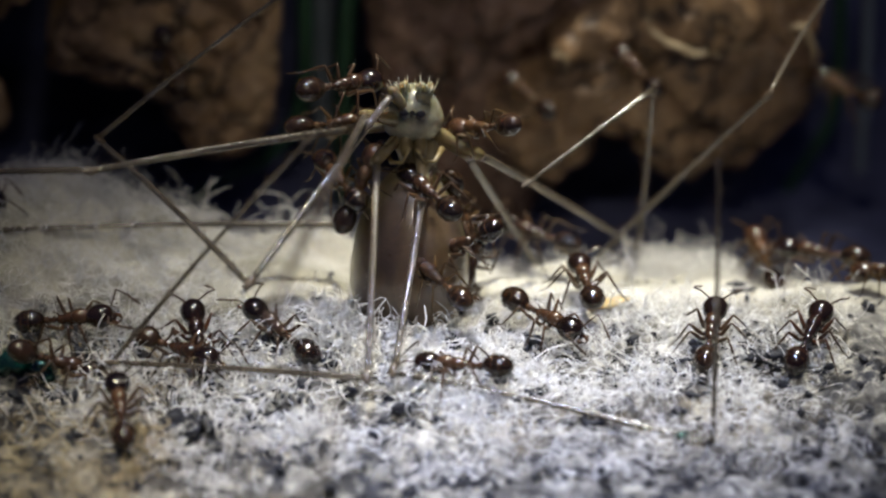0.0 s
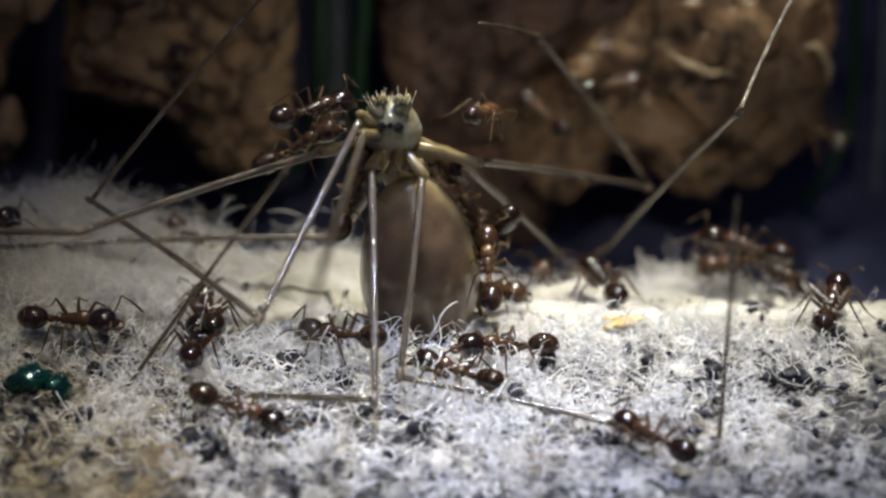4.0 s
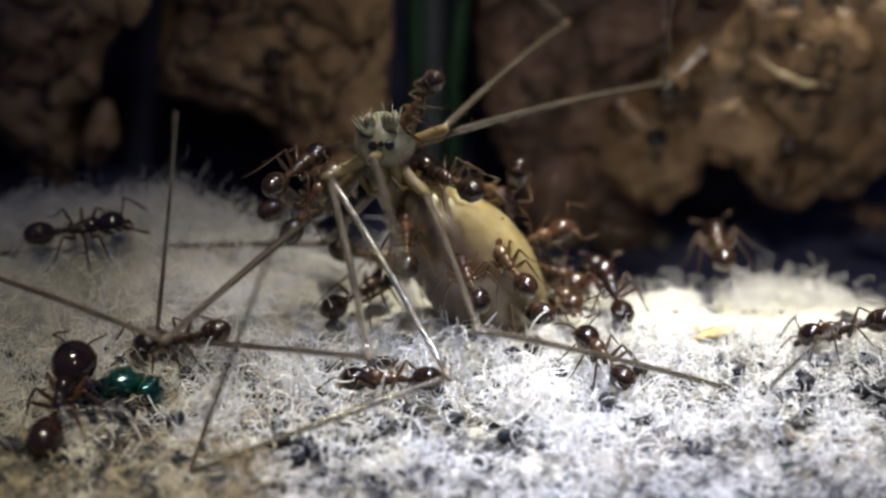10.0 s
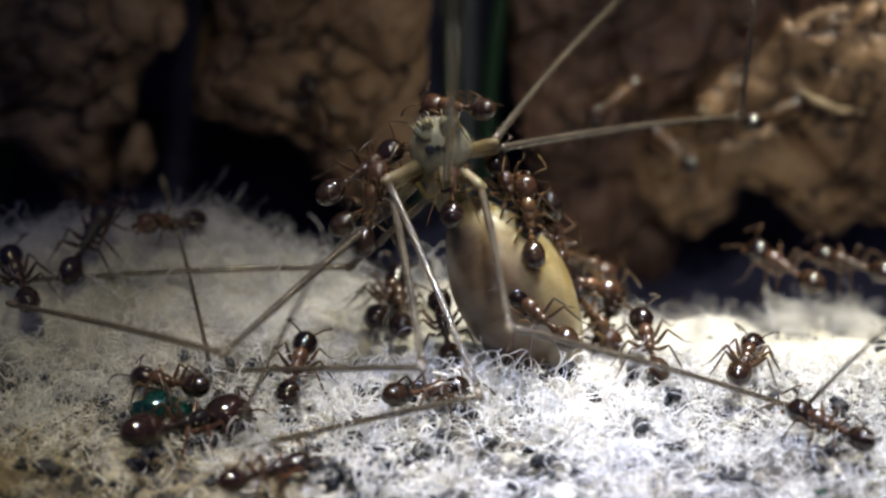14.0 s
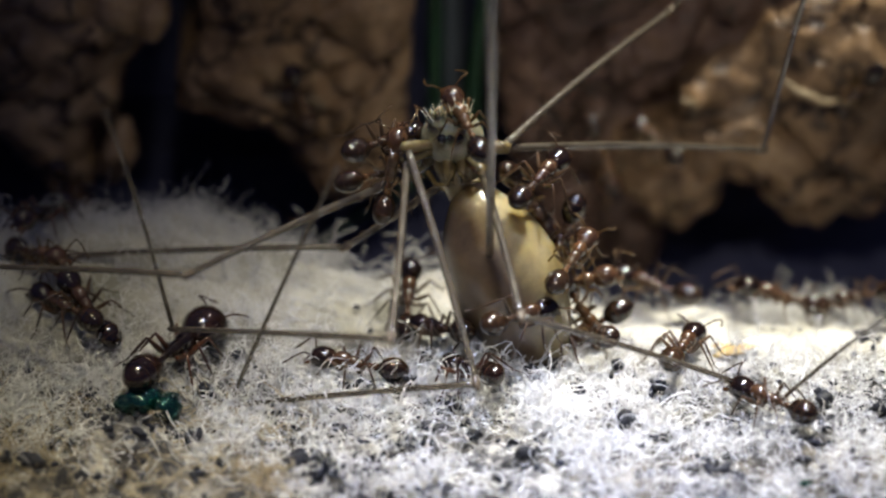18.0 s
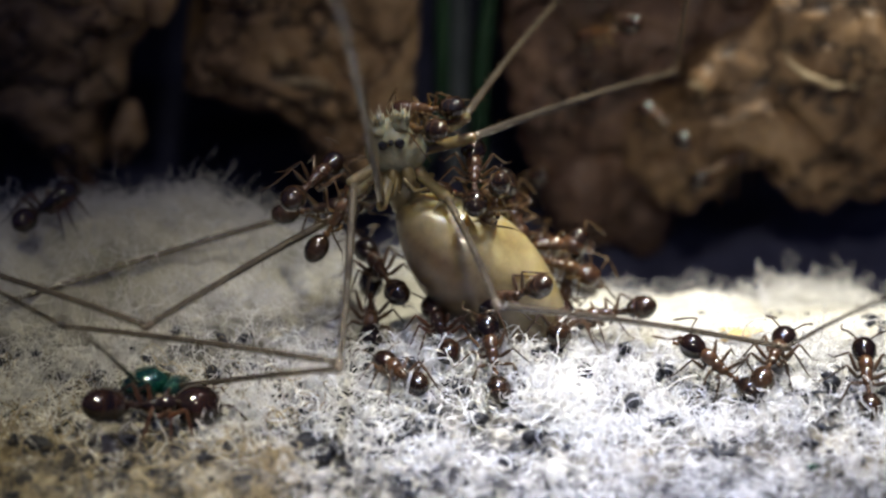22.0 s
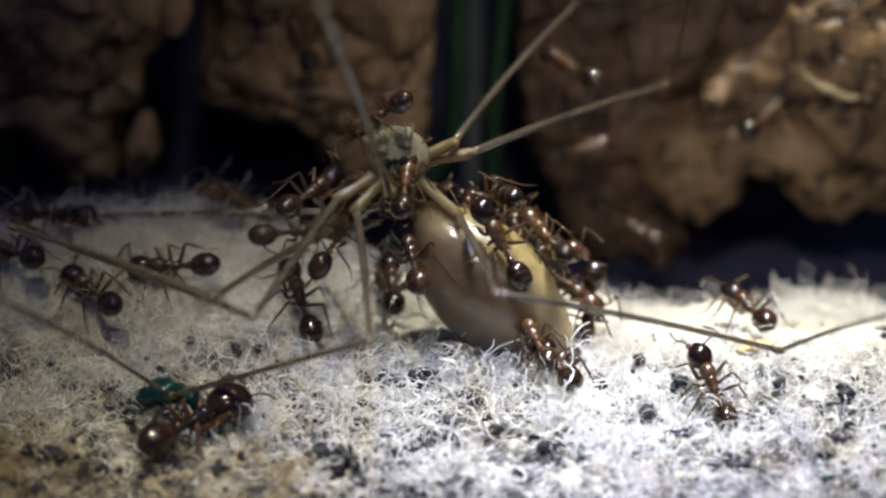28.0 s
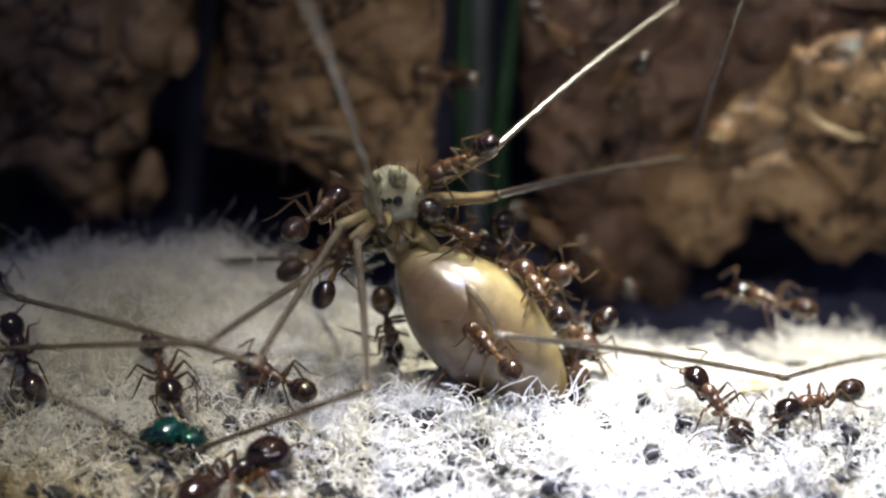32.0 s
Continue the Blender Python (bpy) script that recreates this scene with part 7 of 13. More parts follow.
    walk(ants[18], [(0, stand(3.72, -5.51, 1.56, -0.61, 0.5, -0.62, -0.73, -0.06, 0.68)), (1, stand(3.9, -4.85, 1.09, -0.64, 0.75, -0.16, -0.34, -0.09, 0.94)), (1.5, stand(3.19, -4.03, 0.96, -0.28, 0.6, -0.75, -0.32, 0.67, 0.66)), (2, stand(2.49, -3.22, 0.83, -0.02, 0, -1, 0, 1, 0)), (3, stand(2.42, -3.2, 0.94, 0.01, 0, -1, 0, 1, 0)), (6, stand(2.17, -3.11, 1.07, 0.37, 0, -0.93, 0, 1, 0)), (7, stand(1.9, -3.24, 1.12, 0.45, 0, -0.89, 0, 1, 0)), (7.5, stand(1.79, -4.7, 1.29, 0.28, 0.82, -0.49, -0.11, 0.54, 0.84)), (8, stand(1.69, -6.16, 1.45, 0.09, 0.9, 0.42, -0.01, -0.42, 0.91)), (9, stand(1.93, -5.69, 1.04, 0.02, 0.96, 0.28, 0, -0.28, 0.96)), (10, stand(1.23, -5.57, 1.47, -0.27, 0.93, 0.24, -0.05, -0.26, 0.96)), (11, stand(0.73, -5.6, 0.91, -0.16, 0.91, 0.37, -0.01, -0.38, 0.92)), (12, stand(0.99, -6, 1.29, 0.63, 0.78, -0.04, 0.25, -0.15, 0.96)), (13, stand(0.44, -5.92, 0.54, 0.45, 0.88, 0.13, 0.12, -0.21, 0.97)), (13.5, stand(1.03, -4.59, 0.93, 0.45, 0.68, -0.58, 0.05, 0.63, 0.78)), (14, stand(1.61, -3.26, 1.33, 0.5, 0, -0.87, 0, 1, 0)), (17, stand(1.64, -3.13, 1.4, 0.4, 0, -0.92, 0, 1, 0)), (18, stand(1.8, -3.31, 1.43, 0.4, 0, -0.92, 0, 1, 0)), (19, stand(1.71, -3.28, 1.6, 0.41, 0, -0.91, 0, 1, 0)), (19.5, stand(1.36, -4.41, 1.28, 0.25, 0.88, -0.39, -0.12, 0.43, 0.9)), (20, stand(1.02, -5.53, 0.96, 0.08, 0.78, 0.63, -0.02, -0.63, 0.78)), (21, stand(0.35, -5.68, 1.21, -0.14, 0.82, 0.56, 0.02, -0.56, 0.83)), (22, stand(-1.1, -4.23, 0.83, -0.43, 0.89, 0.16, -0.1, -0.23, 0.97)), (23, stand(-1.9, -4.2, -0.1, 0.04, 0.96, 0.27, 0.01, -0.27, 0.96)), (23.5, stand(-0.39, -3.74, 0.53, 0.4, 0.77, -0.49, -0.19, 0.59, 0.78)), (24, stand(1.12, -3.28, 1.17, 0.73, 0, -0.69, 0, 1, 0)), (25, stand(1.08, -3.28, 1.21, 0.72, 0, -0.7, 0, 1, 0)), (26, stand(1.03, -3.97, 1.69, 0.3, 0.77, -0.56, -0.34, 0.64, 0.69)), (27, stand(0.97, -4.65, 2.16, -0.25, 0.96, 0.11, -0.2, -0.16, 0.97)), (28, stand(0.92, -5.33, 2.64, -0.49, 0.42, 0.76, 0.3, -0.74, 0.6)), (29, stand(1.24, -5.12, 2.48, 0.05, 0.96, 0.29, 0.01, -0.29, 0.96)), (29.5, stand(0.86, -5.28, 2.53, 0.53, 0.79, -0.31, 0.65, -0.14, 0.75)), (30, stand(0.49, -5.43, 2.59, 0.3, 0.32, -0.9, 0.91, -0.39, 0.16)), (30.5, stand(0.58, -4.39, 1.93, 0.48, 0.01, -0.87, 0.74, 0.53, 0.42)), (31, stand(0.67, -3.35, 1.27, 0.76, 0, -0.65, 0, 1, 0)), (32, stand(0.66, -3.42, 1.24, 0.75, 0, -0.66, 0, 1, 0))])
    walk(ants[19], [(0, stand(0.87, -4.22, 2.39, -0.43, 0.89, 0.16, -0.11, -0.23, 0.97)), (1, stand(0.68, -5.1, 0.51, 0.56, 0.82, 0.04, 0.17, -0.16, 0.97)), (1.5, stand(1.58, -4.16, 0.67, 0.24, 0.69, -0.68, 0.23, 0.64, 0.73)), (2, stand(2.49, -3.22, 0.83, -0.02, 0, -1, 0, 1, 0)), (3, stand(2.42, -3.2, 0.94, 0.01, 0, -1, 0, 1, 0)), (6, stand(2.17, -3.11, 1.07, 0.37, 0, -0.93, 0, 1, 0)), (7, stand(1.9, -3.24, 1.12, 0.45, 0, -0.89, 0, 1, 0)), (7.5, stand(1.21, -4.37, 1.61, 0.25, 0.85, -0.46, -0.13, 0.5, 0.85)), (8, stand(0.52, -5.49, 2.1, 0.03, 0.87, 0.49, -0.01, -0.49, 0.87)), (9, stand(0.11, -4.9, 2.24, -0.02, 0.96, 0.29, -0.01, -0.29, 0.96)), (10, stand(-0.03, -4.97, 2, -0.01, 0.96, 0.29, -0.01, -0.29, 0.96)), (11, stand(-0.11, -4.74, 2.53, -0.09, 0.94, 0.33, -0.01, -0.33, 0.94)), (12, stand(-0.21, -4.74, 3.27, -0.08, 0.94, 0.33, -0.01, -0.33, 0.94)), (13, stand(-0.2, -4.67, 3.44, -0.04, 0.86, 0.5, 0, -0.5, 0.86)), (14, stand(0.2, -4.75, 3.77, 0, 0.92, 0.39, 0, -0.39, 0.92)), (17, stand(0.75, -4.58, 4.68, -0.13, 0.81, 0.58, 0.02, -0.58, 0.82)), (18, stand(0.79, -4.54, 4.96, -0.37, 0.84, 0.39, 0, -0.42, 0.91)), (19, stand(0.52, -4.59, 5.07, -0.45, 0.88, 0.17, -0.1, -0.24, 0.97)), (20, stand(0.31, -3.93, 4.98, -0.54, 0.83, 0.09, -0.16, -0.2, 0.97)), (20.5, stand(0.07, -3.96, 4.7, 0.15, 0.99, 0.02, 0.13, -0.03, 0.99)), (21, stand(-0.18, -3.99, 4.43, 0.71, 0.65, -0.28, 0.44, -0.09, 0.89)), (21.5, stand(-0.08, -3.87, 4.41, -0.02, 0.99, -0.15, -0.04, 0.15, 0.99)), (22, stand(0.01, -3.74, 4.39, -0.71, 0.61, -0.36, -0.51, -0.08, 0.86)), (23, stand(0.04, -4.19, 4.46, -0.26, 0.93, 0.27, -0.04, -0.29, 0.96)), (24, stand(0.31, -4.18, 4.83, 0.04, 0.95, 0.32, 0, -0.32, 0.95)), (25, stand(0.56, -4.18, 5.25, -0.09, 0.94, 0.32, -0.01, -0.32, 0.95)), (28, stand(-0.89, -4.91, 3.63, 0.08, 0.95, 0.3, 0.01, -0.3, 0.95)), (29, stand(-0.55, -4.61, 4.09, 0.17, 0.94, 0.29, 0.02, -0.3, 0.95)), (29.33, stand(-0.5, -4.55, 4.28, -0.34, 0.94, -0.04, -0.53, -0.16, 0.83)), (29.67, stand(-0.45, -4.49, 4.46, -0.48, 0.67, -0.57, -0.87, -0.3, 0.38)), (30, stand(-0.4, -4.43, 4.64, -0.14, 0.32, -0.94, -0.78, -0.62, -0.09)), (30.5, stand(-0.59, -4.32, 4.62, -0.51, 0.39, -0.76, -0.85, -0.35, 0.39)), (31, stand(-0.78, -4.21, 4.59, -0.7, 0.56, -0.44, -0.58, -0.09, 0.81)), (32, stand(0.41, -4.25, 4.75, -0.69, 0.34, -0.64, -0.72, -0.27, 0.64))])
    walk(ants[20], [(0, stand(2.39, -3.37, 0.73, -0.04, 0, -1, 0, 1, 0)), (1, stand(2.36, -3.31, 0.71, -0.04, 0, -1, 0, 1, 0)), (2, stand(2.49, -3.22, 0.83, -0.02, 0, -1, 0, 1, 0)), (3, stand(2.42, -3.2, 0.94, 0.01, 0, -1, 0, 1, 0)), (6, stand(2.17, -3.11, 1.07, 0.37, 0, -0.93, 0, 1, 0)), (7, stand(1.9, -3.24, 1.12, 0.45, 0, -0.89, 0, 1, 0)), (8, stand(1.65, -3.42, 1.05, 0.53, 0, -0.85, 0, 1, 0)), (9, stand(1.66, -2.82, 1.04, 0.58, 0, -0.82, 0, 1, 0)), (10, stand(1.5, -2.71, 1.06, 0.58, 0, -0.81, 0, 1, 0)), (10.5, stand(-0.51, -3.46, 1.69, 0.42, 0.74, -0.53, -0.07, 0.6, 0.79)), (11, stand(-2.52, -4.21, 2.32, 0.26, 0.93, 0.24, 0.04, -0.26, 0.96)), (11.5, stand(-0.52, -3.65, 1.73, 0.42, 0.74, -0.53, -0.07, 0.6, 0.79)), (12, stand(1.49, -3.1, 1.14, 0.58, 0, -0.81, 0, 1, 0)), (12.5, stand(1.75, -4.55, 1.2, -0.05, 0.84, -0.54, -0.36, 0.49, 0.79)), (13, stand(2.01, -6, 1.26, -0.66, 0.67, 0.35, 0.02, -0.44, 0.9)), (14, stand(2.01, -6.07, 1.37, -0.64, 0.73, 0.25, -0.05, -0.37, 0.93)), (17, stand(1.38, -6.02, 0.75, 0.07, 0.96, 0.27, 0.01, -0.27, 0.96)), (18, stand(1.83, -6.33, 1.26, 0.7, 0.7, -0.17, 0.35, -0.12, 0.93)), (19, stand(1.86, -6.28, 1.22, 0.63, 0.78, -0.03, 0.24, -0.16, 0.96)), (20, stand(1.64, -5.67, 0.57, 0.25, 0.94, 0.24, 0.04, -0.26, 0.97)), (21, stand(1.88, -5.85, 1.24, -0.52, 0.85, 0.06, -0.17, -0.17, 0.97)), (22, stand(1.91, -5.97, 1.2, -0.65, 0.51, -0.56, -0.69, -0.07, 0.72)), (23, stand(0.97, -5.74, 1.39, -0.47, 0.88, 0.12, -0.13, -0.2, 0.97)), (24, stand(-0.48, -5.45, 1.9, -0.63, 0.37, 0.68, 0.33, -0.67, 0.67)), (24.5, stand(-0.58, -5.34, 1.53, -0.16, 0.84, 0.52, 0.14, -0.51, 0.85)), (25, stand(-0.68, -5.24, 1.15, 0.42, 0.89, 0.16, 0.1, -0.22, 0.97)), (28, stand(-0.78, -5.25, 2.04, -0.19, 0.94, 0.27, -0.03, -0.28, 0.96)), (28.5, stand(0.02, -4.29, 1.62, 0.31, 0.81, -0.5, -0.27, 0.58, 0.77)), (29, stand(0.82, -3.33, 1.21, 0.74, 0, -0.68, 0, 1, 0)), (30, stand(0.7, -3.26, 1.21, 0.75, 0, -0.66, 0, 1, 0)), (31, stand(0.67, -3.35, 1.27, 0.76, 0, -0.65, 0, 1, 0)), (31.33, stand(-0.1, -3.58, 1.22, 0.53, -0.14, -0.84, 0.68, 0.67, 0.31)), (31.67, stand(-0.87, -3.81, 1.17, 0.25, -0.02, -0.97, 0.96, -0.1, 0.25)), (32, stand(-1.64, -4.05, 1.12, 0.13, 0.29, -0.95, 0.65, -0.74, -0.14))])
    walk(ants[21], [(0, stand(2.39, -3.37, 0.73, -0.04, 0, -1, 0, 1, 0)), (1, stand(2.36, -3.31, 0.71, -0.04, 0, -1, 0, 1, 0)), (2, stand(2.49, -3.22, 0.83, -0.02, 0, -1, 0, 1, 0)), (3, stand(2.42, -3.2, 0.94, 0.01, 0, -1, 0, 1, 0)), (6, stand(2.17, -3.11, 1.07, 0.37, 0, -0.93, 0, 1, 0)), (7, stand(1.9, -3.24, 1.12, 0.45, 0, -0.89, 0, 1, 0)), (8, stand(1.65, -3.42, 1.05, 0.53, 0, -0.85, 0, 1, 0)), (9, stand(1.66, -2.82, 1.04, 0.58, 0, -0.82, 0, 1, 0)), (10, stand(1.5, -2.71, 1.06, 0.58, 0, -0.81, 0, 1, 0)), (11, stand(1.51, -2.89, 1.12, 0.57, 0, -0.82, 0, 1, 0)), (12, stand(1.49, -3.1, 1.14, 0.58, 0, -0.81, 0, 1, 0)), (13, stand(1.45, -3.31, 1.18, 0.6, 0, -0.8, 0, 1, 0)), (14, stand(1.61, -3.26, 1.33, 0.5, 0, -0.87, 0, 1, 0)), (17, stand(1.64, -3.13, 1.4, 0.4, 0, -0.92, 0, 1, 0)), (18, stand(1.8, -3.31, 1.43, 0.4, 0, -0.92, 0, 1, 0)), (19, stand(1.71, -3.28, 1.6, 0.41, 0, -0.91, 0, 1, 0)), (20, stand(1.44, -2.82, 1.3, 0.59, 0, -0.81, 0, 1, 0)), (21, stand(1.18, -3.06, 1.23, 0.67, 0, -0.75, 0, 1, 0)), (22, stand(1.09, -3.06, 1.12, 0.74, 0, -0.68, 0, 1, 0)), (22.5, stand(1.18, -4.35, 0.7, 0.02, 0.72, -0.69, -0.56, 0.58, 0.59)), (23, stand(1.26, -5.64, 0.27, -0.8, 0.58, -0.12, -0.3, -0.23, 0.92)), (23.5, stand(1.19, -4.46, 0.72, 0.02, 0.72, -0.7, -0.56, 0.58, 0.59)), (24, stand(1.12, -3.28, 1.17, 0.73, 0, -0.69, 0, 1, 0)), (25, stand(1.08, -3.28, 1.21, 0.72, 0, -0.7, 0, 1, 0)), (26.5, stand(1.56, -3.84, 1.63, 0.17, 0.78, -0.6, -0.37, 0.61, 0.7)), (28, stand(2.05, -4.39, 2.04, -0.49, 0.87, 0.1, -0.14, -0.19, 0.97)), (28.5, stand(1.43, -3.86, 1.62, 0.18, 0.79, -0.59, -0.38, 0.61, 0.7)), (29, stand(0.82, -3.33, 1.21, 0.74, 0, -0.68, 0, 1, 0)), (30, stand(0.7, -3.26, 1.21, 0.75, 0, -0.66, 0, 1, 0)), (31, stand(0.67, -3.35, 1.27, 0.76, 0, -0.65, 0, 1, 0)), (31.5, stand(1.24, -4.18, 1.65, 0.17, 0.85, -0.5, -0.38, 0.53, 0.76)), (32, stand(1.81, -5.02, 2.03, -0.49, 0.82, 0.3, -0.04, -0.37, 0.93))])
    walk(ants[22], [(0, stand(10.06, -1.87, -0.98, -0.18, 0.96, 0.21, 0.12, -0.19, 0.98)), (1, stand(9.53, -2.04, -0.92, -0.14, 0.98, 0.12, 0.15, -0.1, 0.98)), (2, stand(8.65, -1.01, -0.52, -0.5, 0.64, 0.58, 0.2, -0.56, 0.8)), (3, stand(9.42, -1.49, -0.84, -0.8, 0.56, -0.21, -0.3, -0.08, 0.95)), (6, stand(8, -1.4, -0.66, -0.87, 0.25, -0.43, -0.48, -0.17, 0.86)), (6.5, stand(6.4, -1.84, -0.59, -0.53, 0.84, -0.12, -0.24, -0.01, 0.97)), (7, stand(4.81, -2.28, -0.52, 0.17, 0.98, 0.07, 0.05, -0.07, 1)), (8, stand(4.39, -3.75, 0, -0.2, 0.97, 0.12, 0.14, -0.09, 0.99)), (9, stand(4.78, -1.88, 0.21, -0.76, 0.65, 0.03, -0.11, -0.18, 0.98)), (10, stand(5.11, 2.52, -1.95, -0.81, 0.58, -0.09, -0.2, -0.13, 0.97)), (10.33, stand(3.29, 1.46, -1.83, -0.94, -0.06, 0.33, 0.32, 0.2, 0.93)), (10.67, stand(1.47, 0.41, -1.71, -0.43, -0.41, 0.8, 0.39, 0.71, 0.58)), (11, stand(-0.35, -0.64, -1.6, 0.3, -0.2, 0.93, -0.03, 0.98, 0.22)), (13, stand(-0.35, -0.64, -1.6, 0.3, -0.2, 0.93, -0.03, 0.98, 0.22)), (13.5, stand(-3.15, -1.63, 0.02, -0.15, -0.64, 0.75, 0.25, 0.71, 0.66)), (14, stand(-5.95, -2.61, 1.63, -0.63, -0.71, 0.31, 0.24, 0.2, 0.95)), (15.5, stand(-6.5, -1.66, 0.7, -0.15, -0.64, 0.75, 0.25, 0.71, 0.66)), (17, stand(-7.04, -0.7, -0.23, 0.3, -0.2, 0.93, -0.03, 0.98, 0.22)), (17.5, stand(-7.59, -2.23, 0.55, 0.44, -0.6, 0.67, -0.21, 0.66, 0.72)), (18, stand(-8.13, -3.77, 1.34, 0.63, -0.74, 0.24, -0.27, 0.08, 0.96)), (18.5, stand(-6.51, -2.62, 1.42, -0.32, -0.88, 0.34, 0.2, 0.29, 0.94)), (19, stand(-4.89, -1.47, 1.5, -0.82, -0.08, 0.57, 0.57, -0.05, 0.82)), (19.5, stand(-4.84, -0.87, 0.59, -0.32, -0.42, 0.85, 0.56, 0.64, 0.53)), (20, stand(-4.79, -0.27, -0.32, 0.3, -0.2, 0.93, -0.03, 0.98, 0.22)), (22, stand(-4.79, -0.27, -0.32, 0.3, -0.2, 0.93, -0.03, 0.98, 0.22)), (22.5, stand(-4.98, -1.02, 0.59, 0.84, -0.48, 0.26, 0.06, 0.54, 0.84)), (23, stand(-5.17, -1.78, 1.51, 0.84, -0.05, -0.54, 0.54, -0.04, 0.84)), (24, stand(-5.24, -2.06, 1.53, 0.29, -0.94, -0.15, 0.4, -0.03, 0.92)), (25, stand(-5.3, -2.35, 1.56, -0.67, -0.66, 0.34, 0.35, 0.13, 0.93)), (28, stand(-4.75, -1.79, 1.46, -0.73, -0.43, 0.53, 0.56, 0.07, 0.83)), (28.5, stand(-4.6, -1.12, 0.53, -0.2, -0.54, 0.82, 0.47, 0.68, 0.56)), (29, stand(-4.44, -0.45, -0.41, 0.3, -0.2, 0.93, -0.03, 0.98, 0.22)), (32, stand(-4.44, -0.45, -0.41, 0.3, -0.2, 0.93, -0.03, 0.98, 0.22))])
    walk(ants[23], [(0, stand(11.27, -2.71, -0.44, -0.9, 0.43, -0.07, -0.17, -0.19, 0.97)), (1, stand(10.4, -1.88, -0.66, -0.72, 0.69, 0.03, -0.12, -0.16, 0.98)), (2, stand(10.35, -2.08, -0.95, -0.12, 0.98, 0.13, 0.07, -0.12, 0.99)), (3, stand(10.35, -1.82, -0.14, -0.59, 0.78, 0.22, -0, -0.27, 0.96)), (6, stand(6.46, -1.7, -0.71, -0.95, 0.12, -0.28, -0.27, 0.06, 0.96)), (7, stand(6.46, -1.74, -0.46, -0.81, 0.56, -0.16, -0.26, -0.1, 0.96)), (7.5, stand(6.64, -1.69, -0.18, -0.25, 0.95, 0.21, -0.12, -0.24, 0.96)), (8, stand(6.83, -1.63, 0.1, 0.48, 0.77, 0.42, -0.1, -0.42, 0.9)), (9, stand(6.8, -1.75, -0.05, 0.85, 0.53, 0.02, 0.1, -0.2, 0.97)), (10, stand(6.83, -1.79, 0.01, -0.06, 0.99, -0.09, -0.19, 0.08, 0.98)), (11, stand(6.85, -1.82, 0.06, -0.78, 0.38, -0.49, -0.55, -0.06, 0.83)), (12, stand(5.36, -1.59, -0.04, -0.55, 0.78, 0.3, 0.04, -0.33, 0.94)), (13, stand(5.2, -1.72, -0.11, -0.74, 0.67, 0.07, -0.08, -0.2, 0.98)), (13.33, stand(5.21, -1.4, -0.88, -0.9, 0.05, 0.44, 0.44, 0.17, 0.88)), (13.67, stand(5.23, -1.08, -1.65, -0.42, -0.35, 0.84, 0.47, 0.71, 0.53)), (14, stand(5.24, -0.77, -2.41, 0.3, -0.2, 0.93, -0.03, 0.98, 0.22)), (15, stand(5.25, -1.09, -1.73, -0.43, -0.4, 0.81, 0.41, 0.71, 0.58)), (16, stand(5.26, -1.42, -1.04, -0.94, -0.04, 0.35, 0.33, 0.2, 0.92)), (17, stand(5.27, -1.75, -0.35, -0.8, 0.6, -0.07, -0.18, -0.14, 0.97)), (18, stand(4.94, -1.82, -0.46, -0.87, 0.49, 0.04, -0.08, -0.22, 0.97)), (18.33, stand(4.73, -1.87, -0.42, -0.26, 0.97, 0, 0.14, 0.03, 0.99)), (18.67, stand(4.53, -1.92, -0.37, 0.45, 0.84, -0.29, 0.45, 0.06, 0.89)), (19, stand(4.33, -1.97, -0.32, 0.76, 0.21, -0.62, 0.65, -0.17, 0.74)), (20, stand(4.48, -1.89, -0.1, 0.4, 0.91, -0.04, 0.33, -0.11, 0.94)), (21, stand(4.62, -1.81, 0.12, -0.49, 0.8, 0.35, 0.06, -0.37, 0.93)), (21.33, stand(4.24, -1.38, -0.72, -0.75, 0.24, 0.62, 0.65, 0.03, 0.76)), (21.67, stand(3.86, -0.95, -1.55, -0.37, -0.24, 0.9, 0.6, 0.68, 0.42)), (22, stand(3.48, -0.52, -2.38, 0.3, -0.2, 0.93, -0.03, 0.98, 0.22)), (23, stand(3.48, -0.52, -2.38, 0.3, -0.2, 0.93, -0.03, 0.98, 0.22)), (23.33, stand(3.05, -0.77, -1.58, -0.37, -0.25, 0.89, 0.59, 0.68, 0.44)), (23.67, stand(2.62, -1.02, -0.78, -0.77, 0.21, 0.61, 0.63, 0.05, 0.77)), (24, stand(2.19, -1.27, 0.02, -0.54, 0.78, 0.33, 0.06, -0.36, 0.93)), (24.33, stand(2.22, -0.98, -0.75, -0.77, 0.21, 0.61, 0.63, 0.05, 0.77)), (24.67, stand(2.24, -0.68, -1.51, -0.37, -0.25, 0.89, 0.59, 0.68, 0.44)), (25, stand(2.26, -0.39, -2.28, 0.3, -0.2, 0.93, -0.03, 0.98, 0.22)), (32, stand(2.26, -0.39, -2.28, 0.3, -0.2, 0.93, -0.03, 0.98, 0.22))])
